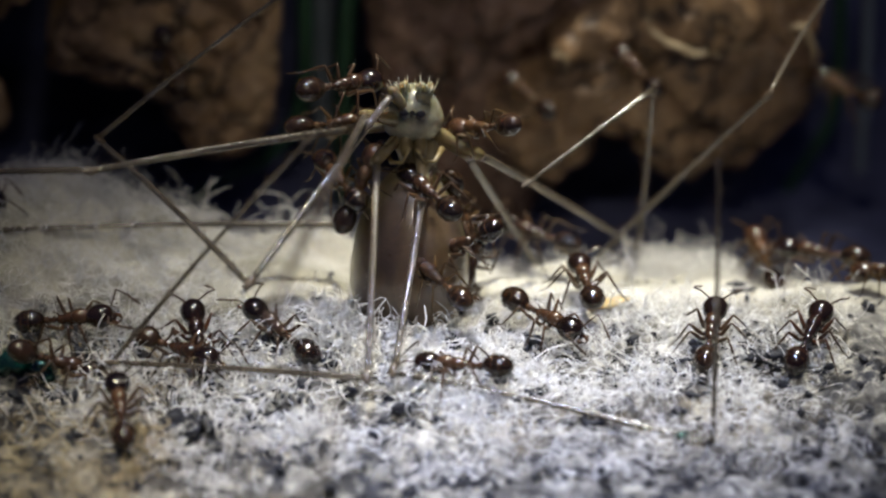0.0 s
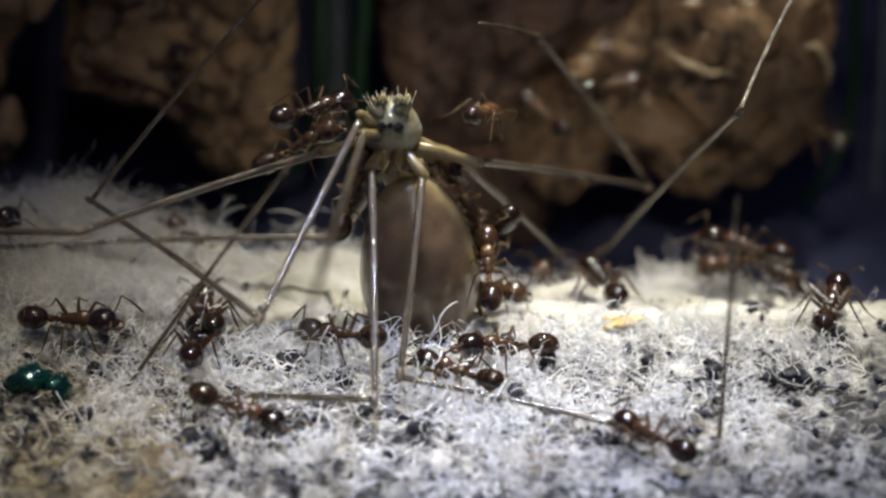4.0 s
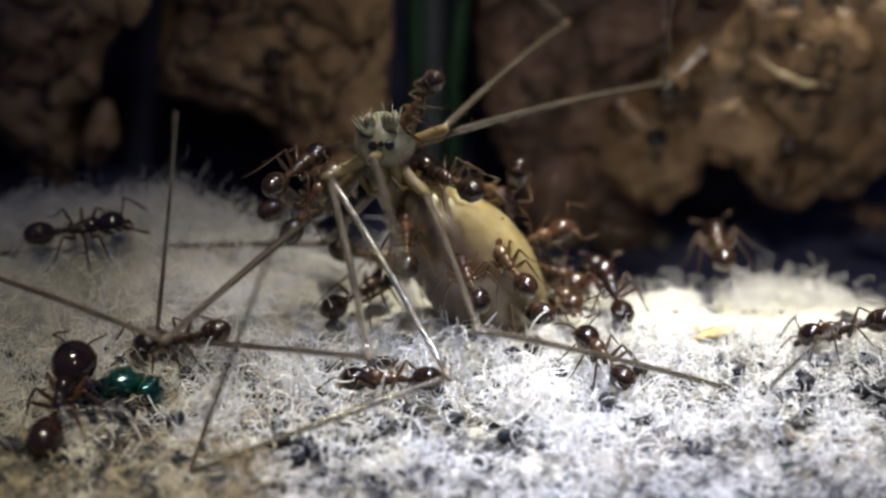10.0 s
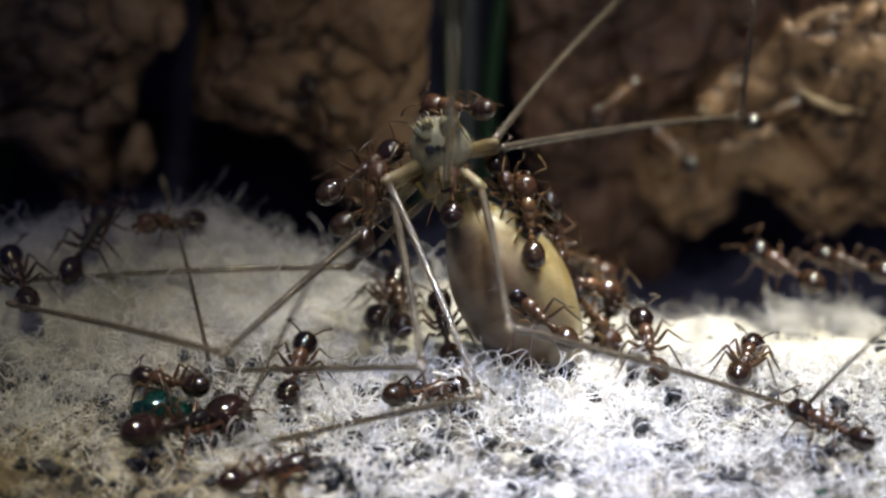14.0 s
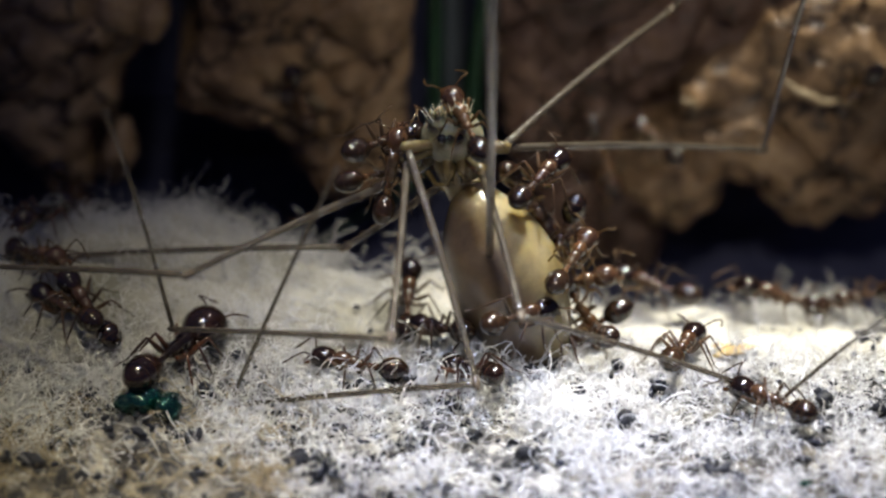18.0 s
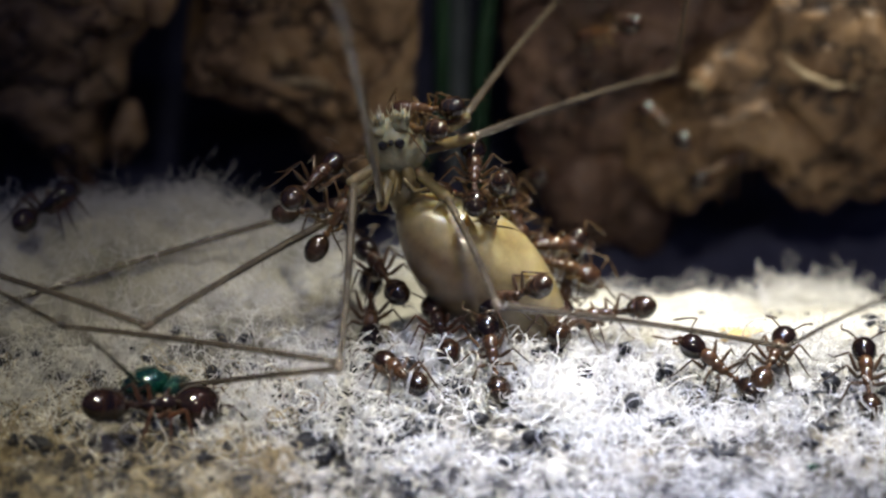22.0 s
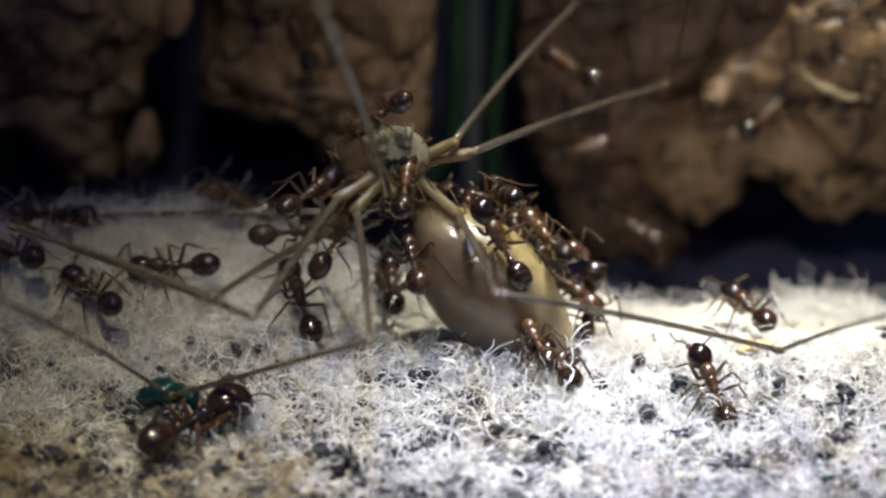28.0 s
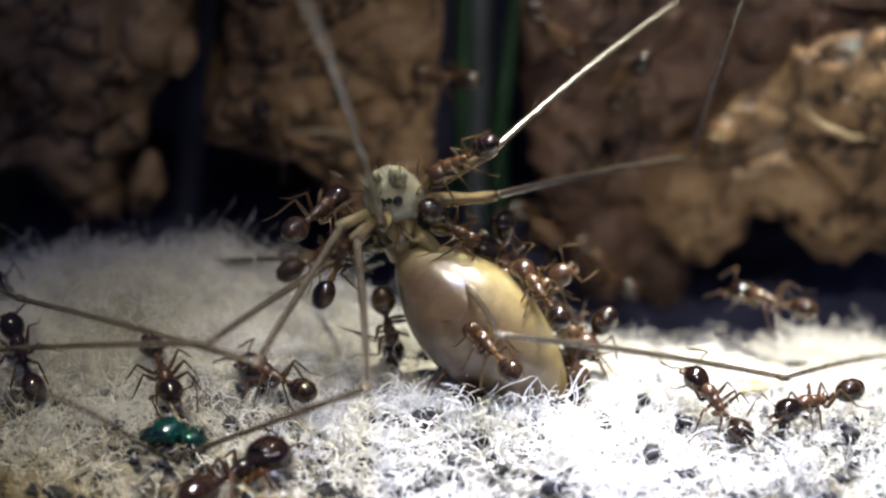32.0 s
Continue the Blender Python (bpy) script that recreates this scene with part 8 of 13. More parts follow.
    walk(ants[24], [(0, stand(12.6, -4.69, 0.09, -0.86, 0.43, -0.26, -0.19, 0.21, 0.96)), (1, stand(8.72, -4.26, 0.04, -0.16, 0.98, -0.12, 0.02, 0.13, 0.99)), (2, stand(5.07, -1.81, -0.59, -0.02, 0.96, 0.27, 0.07, -0.27, 0.96)), (2.33, stand(5.08, -1.48, -1.19, 0.59, 0.74, 0.33, -0.53, 0.06, 0.84)), (2.67, stand(5.09, -1.15, -1.8, 0.75, 0.18, 0.64, -0.58, 0.65, 0.49)), (3, stand(5.11, -0.82, -2.41, 0.3, -0.2, 0.93, -0.03, 0.98, 0.22)), (4, stand(5.1, -1.13, -1.65, -0.42, -0.35, 0.84, 0.47, 0.71, 0.53)), (5, stand(5.09, -1.45, -0.89, -0.89, 0.05, 0.45, 0.45, 0.16, 0.88)), (6, stand(5.08, -1.76, -0.13, -0.73, 0.67, 0.08, -0.08, -0.2, 0.98)), (7, stand(4.39, -1.97, -0.46, -0.83, 0.49, -0.26, -0.34, -0.09, 0.94)), (7.5, stand(4.1, -1.82, -0.35, -0.07, 1, 0.03, -0.1, -0.04, 0.99)), (8, stand(3.81, -1.67, -0.25, 0.81, 0.59, 0.07, 0.07, -0.21, 0.97)), (9, stand(3.33, -1.57, -0.28, 0.78, 0.24, -0.57, 0.61, -0.15, 0.78)), (9.5, stand(3.29, -2.75, -0.13, 0.81, -0.49, -0.32, 0.29, -0.14, 0.95)), (10, stand(3.24, -3.93, 0.02, 0.33, -0.94, 0.09, 0.03, 0.11, 0.99)), (10.33, stand(4.44, -3.95, 0.01, 0.97, -0.23, 0.02, 0, 0.07, 1)), (10.67, stand(5.64, -3.97, 0.01, 0.72, 0.69, -0.03, 0.01, 0.03, 1)), (11, stand(6.83, -4, 0.01, -0.2, 0.98, -0.01, 0.06, 0.02, 1)), (12, stand(2.81, -1.12, -0.19, -0.29, 0.84, 0.46, 0.06, -0.46, 0.88)), (13, stand(2.69, -1.55, -0.61, -0.9, 0.39, -0.17, -0.09, 0.2, 0.98)), (13.33, stand(2.73, -1.48, -0.35, -0.37, 0.9, -0.25, 0.24, 0.35, 0.91)), (13.67, stand(2.78, -1.41, -0.1, 0.35, 0.83, -0.44, 0.56, 0.19, 0.81)), (14, stand(2.82, -1.33, 0.16, 0.76, 0.23, -0.61, 0.65, -0.15, 0.74)), (15, stand(2.8, -1.31, 0.19, 0.52, -0.26, -0.82, 0.37, -0.79, 0.48)), (16, stand(2.79, -1.29, 0.22, -0.04, -0.31, -0.95, -0.34, -0.89, 0.3)), (17, stand(2.77, -1.27, 0.26, -0.43, 0.12, -0.9, -0.86, -0.36, 0.36)), (19, stand(3.53, -1.47, -0.13, -0.78, 0.33, -0.54, -0.59, -0.09, 0.8)), (20, stand(3.66, -1.62, -0.37, -0.83, 0.54, -0.14, -0.24, -0.12, 0.96)), (21, stand(2.94, -1.23, -0.59, -0.42, 0.86, 0.29, 0.2, -0.22, 0.95)), (22, stand(2.69, -1.18, -0.6, -0.65, 0.7, 0.29, 0.29, -0.12, 0.95)), (23, stand(3.1, -1.64, -0.59, -0.61, 0.79, 0, 0.08, 0.06, 0.99)), (24, stand(3.22, -1.54, -0.59, -0.52, 0.85, 0.09, 0.12, -0.04, 0.99)), (25, stand(3.18, -1.64, -0.6, -0.57, 0.8, -0.18, -0.03, 0.2, 0.98)), (26, stand(3.27, -1.26, -1.2, -0.92, 0.25, 0.31, 0.39, 0.43, 0.81)), (27, stand(3.37, -0.89, -1.79, -0.51, -0.22, 0.83, 0.39, 0.8, 0.45)), (28, stand(3.47, -0.52, -2.38, 0.3, -0.2, 0.93, -0.03, 0.98, 0.22)), (28.5, stand(3.48, 1.06, -1.95, -0.45, -0.31, 0.84, 0.72, 0.43, 0.55)), (29, stand(3.49, 2.64, -1.51, -0.76, 0.33, 0.56, 0.38, -0.46, 0.8)), (29.33, stand(3.46, 2.63, -1.42, -0.86, -0.5, 0.04, 0.36, -0.55, 0.76)), (29.67, stand(3.42, 2.63, -1.33, -0.17, -0.79, -0.58, 0.42, -0.6, 0.69)), (30, stand(3.39, 2.62, -1.25, 0.64, -0.27, -0.72, 0.51, -0.55, 0.66)), (31, stand(3.43, 2.5, -1.49, 0.7, 0.19, -0.68, 0.71, -0.19, 0.68)), (31.33, stand(3.37, 2.55, -1.44, 0.52, 0.84, -0.16, 0.56, -0.19, 0.81)), (31.67, stand(3.32, 2.6, -1.4, -0.1, 0.91, 0.41, 0.42, -0.33, 0.84)), (32, stand(3.26, 2.66, -1.35, -0.71, 0.35, 0.61, 0.4, -0.51, 0.76))])
    walk(ants[25], [(0, stand(5.18, -1.76, -0.39, -0.79, 0.62, -0.03, -0.16, -0.15, 0.98)), (0.5, stand(7.28, -1.67, -0.2, 0.21, 0.97, -0.15, 0.26, 0.1, 0.96)), (1, stand(9.39, -1.58, -0.02, 0.79, 0.19, -0.58, 0.61, -0.19, 0.77)), (2, stand(9.77, -1.7, -0.82, 0.88, 0.29, -0.37, 0.42, -0.15, 0.89)), (3, stand(9.97, -1.8, -0.52, 0.65, 0.1, -0.76, 0.75, -0.29, 0.6)), (4.5, stand(9.92, -1.24, -1.66, 0.83, -0.55, 0.07, 0.17, 0.38, 0.91)), (6, stand(9.87, -0.68, -2.81, 0.3, -0.2, 0.93, -0.03, 0.98, 0.22)), (7, stand(9.87, -0.68, -2.81, 0.3, -0.2, 0.93, -0.03, 0.98, 0.22)), (7.5, stand(9.69, -1.41, -1.88, 0.92, -0.13, 0.36, -0.18, 0.69, 0.7)), (8, stand(9.5, -2.15, -0.96, 0.87, 0.41, -0.29, 0.17, 0.29, 0.94)), (8.5, stand(9.22, -1.21, -1.88, 0.92, -0.13, 0.36, -0.18, 0.69, 0.7)), (9, stand(8.94, -0.28, -2.81, 0.3, -0.2, 0.93, -0.03, 0.98, 0.22)), (11, stand(8.94, -0.28, -2.81, 0.3, -0.2, 0.93, -0.03, 0.98, 0.22)), (11.33, stand(8.76, -0.58, -2.13, -0.44, -0.39, 0.81, 0.42, 0.71, 0.57)), (11.67, stand(8.57, -0.88, -1.46, -0.93, 0, 0.36, 0.35, 0.2, 0.92)), (12, stand(8.39, -1.18, -0.79, -0.77, 0.63, -0.05, -0.17, -0.13, 0.98)), (13, stand(9.03, -1.3, -0.53, -0.81, 0.52, -0.28, -0.36, -0.06, 0.93)), (14, stand(8.98, -1.27, -0.06, -0.78, 0.62, -0.09, -0.21, -0.11, 0.97)), (15, stand(9.06, -0.98, -0.97, -0.94, -0.02, 0.33, 0.32, 0.21, 0.93)), (16, stand(9.13, -0.69, -1.89, -0.45, -0.4, 0.8, 0.4, 0.71, 0.58)), (17, stand(9.2, -0.4, -2.8, 0.3, -0.2, 0.93, -0.03, 0.98, 0.22)), (17.33, stand(9.3, -0.77, -2.21, -0.44, -0.46, 0.77, 0.23, 0.77, 0.59)), (17.67, stand(9.4, -1.13, -1.63, -0.95, -0.22, 0.2, 0.09, 0.41, 0.91)), (18, stand(9.51, -1.5, -1.04, -0.87, 0.34, -0.36, -0.33, 0.15, 0.93)), (19, stand(8.8, -1.61, -1.02, -0.98, 0.13, -0.15, -0.13, 0.15, 0.98)), (20, stand(8.2, -1.26, -0.57, -0.8, 0.58, -0.16, -0.26, -0.09, 0.96)), (20.33, stand(8.4, -0.92, -1.32, -0.96, -0.07, 0.28, 0.26, 0.22, 0.94)), (20.67, stand(8.6, -0.57, -2.06, -0.45, -0.43, 0.78, 0.37, 0.71, 0.6)), (21, stand(8.8, -0.23, -2.81, 0.3, -0.2, 0.93, -0.03, 0.98, 0.22)), (22, stand(8.8, -0.23, -2.81, 0.3, -0.2, 0.93, -0.03, 0.98, 0.22)), (22.5, stand(9.13, -2.42, -1.34, -0.65, -0.47, 0.6, 0.17, 0.68, 0.72)), (23, stand(9.47, -4.61, 0.12, -0.97, 0.05, -0.25, -0.23, 0.27, 0.93)), (23.5, stand(9.46, -2.56, -1.34, -0.65, -0.47, 0.6, 0.17, 0.68, 0.72)), (24, stand(9.45, -0.52, -2.8, 0.3, -0.2, 0.93, -0.03, 0.98, 0.22)), (32, stand(9.45, -0.52, -2.8, 0.3, -0.2, 0.93, -0.03, 0.98, 0.22))])
    walk(ants[26], [(0, stand(-4.87, -0.24, -0.3, 0.3, -0.2, 0.93, -0.03, 0.98, 0.22)), (2, stand(-4.87, -0.24, -0.3, 0.3, -0.2, 0.93, -0.03, 0.98, 0.22)), (2.33, stand(-4.91, -1.19, 0.26, -0.46, -0.09, 0.89, 0.51, 0.79, 0.34)), (2.67, stand(-4.95, -2.14, 0.82, -0.77, 0.46, 0.44, 0.62, 0.36, 0.7)), (3, stand(-4.99, -3.09, 1.38, -0.35, 0.93, 0.01, 0.2, 0.07, 0.98)), (4, stand(-2.77, -2.24, 0.23, -0.77, 0.46, 0.44, 0.62, 0.36, 0.7)), (5, stand(-0.56, -1.38, -0.92, -0.46, -0.09, 0.89, 0.51, 0.79, 0.34)), (6, stand(1.65, -0.53, -2.07, 0.3, -0.2, 0.93, -0.03, 0.98, 0.22)), (7, stand(1.65, -0.53, -2.07, 0.3, -0.2, 0.93, -0.03, 0.98, 0.22)), (7.33, stand(3.83, -0.76, -1.46, -0.43, -0.37, 0.82, 0.44, 0.71, 0.55)), (7.67, stand(6, -0.99, -0.85, -0.92, 0.03, 0.4, 0.4, 0.18, 0.9)), (8, stand(8.17, -1.22, -0.23, -0.75, 0.66, 0.01, -0.13, -0.16, 0.98)), (8.33, stand(8.64, -1, -1.09, -0.92, 0.03, 0.4, 0.4, 0.18, 0.9)), (8.67, stand(9.1, -0.79, -1.95, -0.43, -0.37, 0.82, 0.44, 0.71, 0.55)), (9, stand(9.57, -0.57, -2.8, 0.3, -0.2, 0.93, -0.03, 0.98, 0.22)), (9.33, stand(10.04, 0.46, -2.42, -0.45, -0.39, 0.81, 0.41, 0.71, 0.57)), (9.67, stand(10.51, 1.49, -2.03, -0.94, 0, 0.34, 0.34, 0.21, 0.92)), (10, stand(10.98, 2.52, -1.65, -0.76, 0.64, -0.07, -0.19, -0.12, 0.98)), (10.33, stand(8.75, 1.36, -1.88, -0.94, 0, 0.34, 0.34, 0.21, 0.92)), (10.67, stand(6.53, 0.21, -2.11, -0.45, -0.39, 0.81, 0.41, 0.71, 0.57)), (11, stand(4.31, -0.95, -2.34, 0.3, -0.2, 0.93, -0.03, 0.98, 0.22)), (18, stand(4.31, -0.95, -2.34, 0.3, -0.2, 0.93, -0.03, 0.98, 0.22)), (18.33, stand(2.12, 0.2, -1.7, -0.42, -0.51, 0.75, 0.3, 0.7, 0.65)), (18.67, stand(-0.07, 1.35, -1.06, -0.95, -0.24, 0.2, 0.15, 0.2, 0.97)), (19, stand(-2.26, 2.5, -0.43, -0.87, 0.41, -0.29, -0.36, -0.12, 0.92)), (19.33, stand(-2.29, 1.45, -0.67, -0.95, -0.24, 0.2, 0.15, 0.2, 0.97)), (19.67, stand(-2.32, 0.4, -0.92, -0.42, -0.51, 0.75, 0.3, 0.7, 0.65)), (20, stand(-2.35, -0.64, -1.17, 0.3, -0.2, 0.93, -0.03, 0.98, 0.22)), (32, stand(-2.35, -0.64, -1.17, 0.3, -0.2, 0.93, -0.03, 0.98, 0.22))])
    walk(ants[27], [(0, stand(-6.05, -0.48, -0.24, 0.3, -0.2, 0.93, -0.03, 0.98, 0.22)), (2, stand(-6.05, -0.48, -0.24, 0.3, -0.2, 0.93, -0.03, 0.98, 0.22)), (2.33, stand(-6.03, -1.68, 0.24, -0.39, -0.55, 0.74, 0.33, 0.66, 0.67)), (2.67, stand(-6, -2.88, 0.73, -0.93, -0.29, 0.2, 0.18, 0.1, 0.98)), (3, stand(-5.97, -4.08, 1.21, -0.9, 0.37, -0.25, -0.36, -0.26, 0.9)), (4, stand(-3.14, -2.82, 0.02, -0.93, -0.29, 0.2, 0.18, 0.1, 0.98)), (5, stand(-0.31, -1.57, -1.16, -0.39, -0.55, 0.74, 0.33, 0.66, 0.67)), (6, stand(2.52, -0.32, -2.35, 0.3, -0.2, 0.93, -0.03, 0.98, 0.22)), (7, stand(2.52, -0.32, -2.35, 0.3, -0.2, 0.93, -0.03, 0.98, 0.22)), (7.33, stand(5.4, -1.04, -1.78, -0.46, -0.43, 0.78, 0.36, 0.71, 0.6)), (7.67, stand(8.28, -1.77, -1.21, -0.96, -0.06, 0.26, 0.24, 0.23, 0.94)), (8, stand(11.16, -2.49, -0.65, -0.79, 0.59, -0.19, -0.29, -0.07, 0.96)), (8.33, stand(10.59, -1.84, -1.36, -0.96, -0.06, 0.26, 0.24, 0.23, 0.94)), (8.67, stand(10.01, -1.18, -2.08, -0.46, -0.43, 0.78, 0.36, 0.71, 0.6)), (9, stand(9.44, -0.52, -2.8, 0.3, -0.2, 0.93, -0.03, 0.98, 0.22)), (12, stand(9.44, -0.52, -2.8, 0.3, -0.2, 0.93, -0.03, 0.98, 0.22)), (12.5, stand(8.5, -0.98, -1.49, 0.88, -0.44, 0.16, 0.06, 0.44, 0.9)), (13, stand(7.56, -1.44, -0.18, 0.77, 0.19, -0.61, 0.63, -0.19, 0.75)), (13.5, stand(7.49, -1.5, -0.06, 0.28, 0.95, -0.12, 0.31, 0.03, 0.95)), (14, stand(7.42, -1.56, 0.07, -0.7, 0.71, 0.11, -0.06, -0.21, 0.98)), (15, stand(7.48, -1.21, -0.84, -0.88, 0.09, 0.47, 0.48, 0.15, 0.87)), (16, stand(7.55, -0.87, -1.74, -0.42, -0.33, 0.85, 0.49, 0.7, 0.51)), (17, stand(7.61, -0.53, -2.65, 0.3, -0.2, 0.93, -0.03, 0.98, 0.22)), (17.5, stand(7.59, -1.22, -1.72, -0.49, -0.38, 0.79, 0.39, 0.71, 0.59)), (18, stand(7.56, -1.91, -0.79, -0.96, 0.04, 0.27, 0.27, 0.22, 0.94)), (18.5, stand(7.13, -1.92, -0.76, -0.35, 0.93, -0.1, 0.24, 0.19, 0.95)), (19, stand(6.69, -1.93, -0.73, 0.74, 0.61, -0.29, 0.2, 0.21, 0.96)), (19.5, stand(6.69, -1.85, -0.56, -0.03, 0.99, -0.15, -0.08, 0.14, 0.99)), (20, stand(6.68, -1.77, -0.39, -0.79, 0.6, -0.09, -0.2, -0.12, 0.97)), (20.33, stand(6.95, -1.38, -1.13, -0.94, -0.04, 0.33, 0.32, 0.21, 0.93)), (20.67, stand(7.22, -0.99, -1.88, -0.44, -0.41, 0.8, 0.4, 0.71, 0.58)), (21, stand(7.48, -0.6, -2.62, 0.3, -0.2, 0.93, -0.03, 0.98, 0.22)), (24, stand(7.48, -0.6, -2.62, 0.3, -0.2, 0.93, -0.03, 0.98, 0.22)), (24.33, stand(7.79, -0.81, -1.81, -0.46, -0.47, 0.76, 0.32, 0.71, 0.63)), (24.67, stand(8.09, -1.02, -1.01, -0.97, -0.14, 0.2, 0.16, 0.23, 0.96)), (25, stand(8.39, -1.23, -0.2, -0.81, 0.51, -0.28, -0.36, -0.06, 0.93)), (26, stand(8.49, -0.89, -1.07, -0.97, -0.14, 0.2, 0.16, 0.23, 0.96)), (27, stand(8.58, -0.54, -1.94, -0.46, -0.47, 0.76, 0.32, 0.71, 0.63)), (28, stand(8.68, -0.2, -2.81, 0.3, -0.2, 0.93, -0.03, 0.98, 0.22)), (28.33, stand(8.81, -0.57, -2.06, -0.44, -0.38, 0.81, 0.42, 0.71, 0.56)), (28.67, stand(8.93, -0.94, -1.32, -0.93, 0.01, 0.36, 0.36, 0.2, 0.91)), (29, stand(9.06, -1.31, -0.58, -0.76, 0.65, -0.04, -0.16, -0.13, 0.98)), (30, stand(6.14, -1.65, -0.3, -0.88, 0.48, -0.05, -0.16, -0.18, 0.97)), (31, stand(6.44, -1.69, 0.33, -0.88, 0.28, 0.39, 0.28, -0.37, 0.89)), (32, stand(6.93, -1.75, -0.03, -0.84, 0.54, -0.03, -0.15, -0.18, 0.97))])
    walk(ants[28], [(0, stand(7.65, 2.52, 1.5, -0.44, 0.89, 0.12, -0.18, -0.22, 0.96)), (1, stand(6.74, 2.49, 1.27, -0.58, 0.81, -0.04, -0.31, -0.17, 0.94)), (1.5, stand(7.43, 2.52, 1.55, 0.05, 0.99, 0.15, -0.03, -0.15, 0.99)), (2, stand(8.12, 2.54, 1.84, 0.68, 0.73, 0.09, 0.2, -0.3, 0.93)), (3, stand(7.23, 2.51, 2.05, 0.71, 0.7, -0.07, 0.32, -0.24, 0.92)), (6, stand(6.3, 2.5, 0.41, 0.72, 0.49, -0.5, 0.66, -0.25, 0.71)), (7, stand(6.36, 2.48, 1.82, 0.09, 0.97, -0.21, 0.07, 0.2, 0.98)), (8, stand(6.43, 2.46, 3.23, -0.65, 0.63, -0.42, -0.62, -0.12, 0.78)), (8.5, stand(5.68, 2.5, 2.5, -0.22, 0.97, 0.02, -0.24, -0.07, 0.97)), (9, stand(4.93, 2.55, 1.77, 0.45, 0.87, 0.21, 0.12, -0.29, 0.95)), (10, stand(6.17, 2.54, 2.19, 0.54, 0.83, 0.15, 0.17, -0.28, 0.94)), (12, stand(6.72, 2.51, 1.29, -0.48, 0.87, 0.09, -0.2, -0.21, 0.96)), (13, stand(6.73, 2.56, 1.27, -0.75, 0.32, -0.58, -0.66, -0.41, 0.63)), (13.33, stand(6.94, 2.55, 1.45, -0.52, 0.83, -0.19, -0.47, -0.09, 0.88)), (13.67, stand(7.15, 2.53, 1.63, 0.11, 0.99, 0.03, -0.04, -0.02, 1)), (14, stand(7.36, 2.52, 1.81, 0.71, 0.7, -0.07, 0.34, -0.25, 0.91)), (17, stand(9.6, 2.54, 0.85, 0.63, 0.77, 0.09, 0.22, -0.28, 0.93)), (17.5, stand(9.79, 2.53, 1.61, -0.17, 0.97, -0.17, -0.49, 0.07, 0.87)), (18, stand(9.99, 2.51, 2.36, -0.41, 0.44, -0.8, -0.91, -0.29, 0.31)), (18.5, stand(9.68, 2.54, 2.42, -0.44, 0.88, -0.18, -0.57, -0.12, 0.82)), (19, stand(9.37, 2.58, 2.49, 0.11, 0.94, 0.33, 0.02, -0.33, 0.94)), (21, stand(6.02, 2.53, -0.11, 0.59, 0.8, 0.08, 0.22, -0.26, 0.94)), (22, stand(6.4, 2.52, -0.16, 0.65, 0.76, 0.02, 0.27, -0.25, 0.93)), (23, stand(6.25, 2.55, 0.61, 0.48, 0.86, 0.19, 0.14, -0.29, 0.95)), (23.5, stand(7.08, 2.57, 0.8, -0.34, 0.89, 0.32, -0.02, -0.34, 0.94)), (24, stand(7.9, 2.59, 0.99, -0.93, 0.34, 0.11, -0.08, -0.49, 0.87)), (25, stand(7.61, 2.58, 0.98, -0.93, 0.37, 0, -0.18, -0.45, 0.87)), (27, stand(7.11, 2.55, 1.3, -0.14, 0.97, 0.19, 0.05, -0.18, 0.98)), (29, stand(6.61, 2.51, 1.61, 0.74, 0.65, -0.18, 0.41, -0.23, 0.88)), (30, stand(5.82, 2.53, 2.24, 0.22, 0.97, -0.12, -0.15, 0.16, 0.98)), (31, stand(5.02, 2.55, 2.87, -0.3, 0.85, -0.44, -0.76, 0.07, 0.65)), (32, stand(4.22, 2.57, 3.49, -0.36, 0.4, -0.84, -0.89, -0.42, 0.18))])
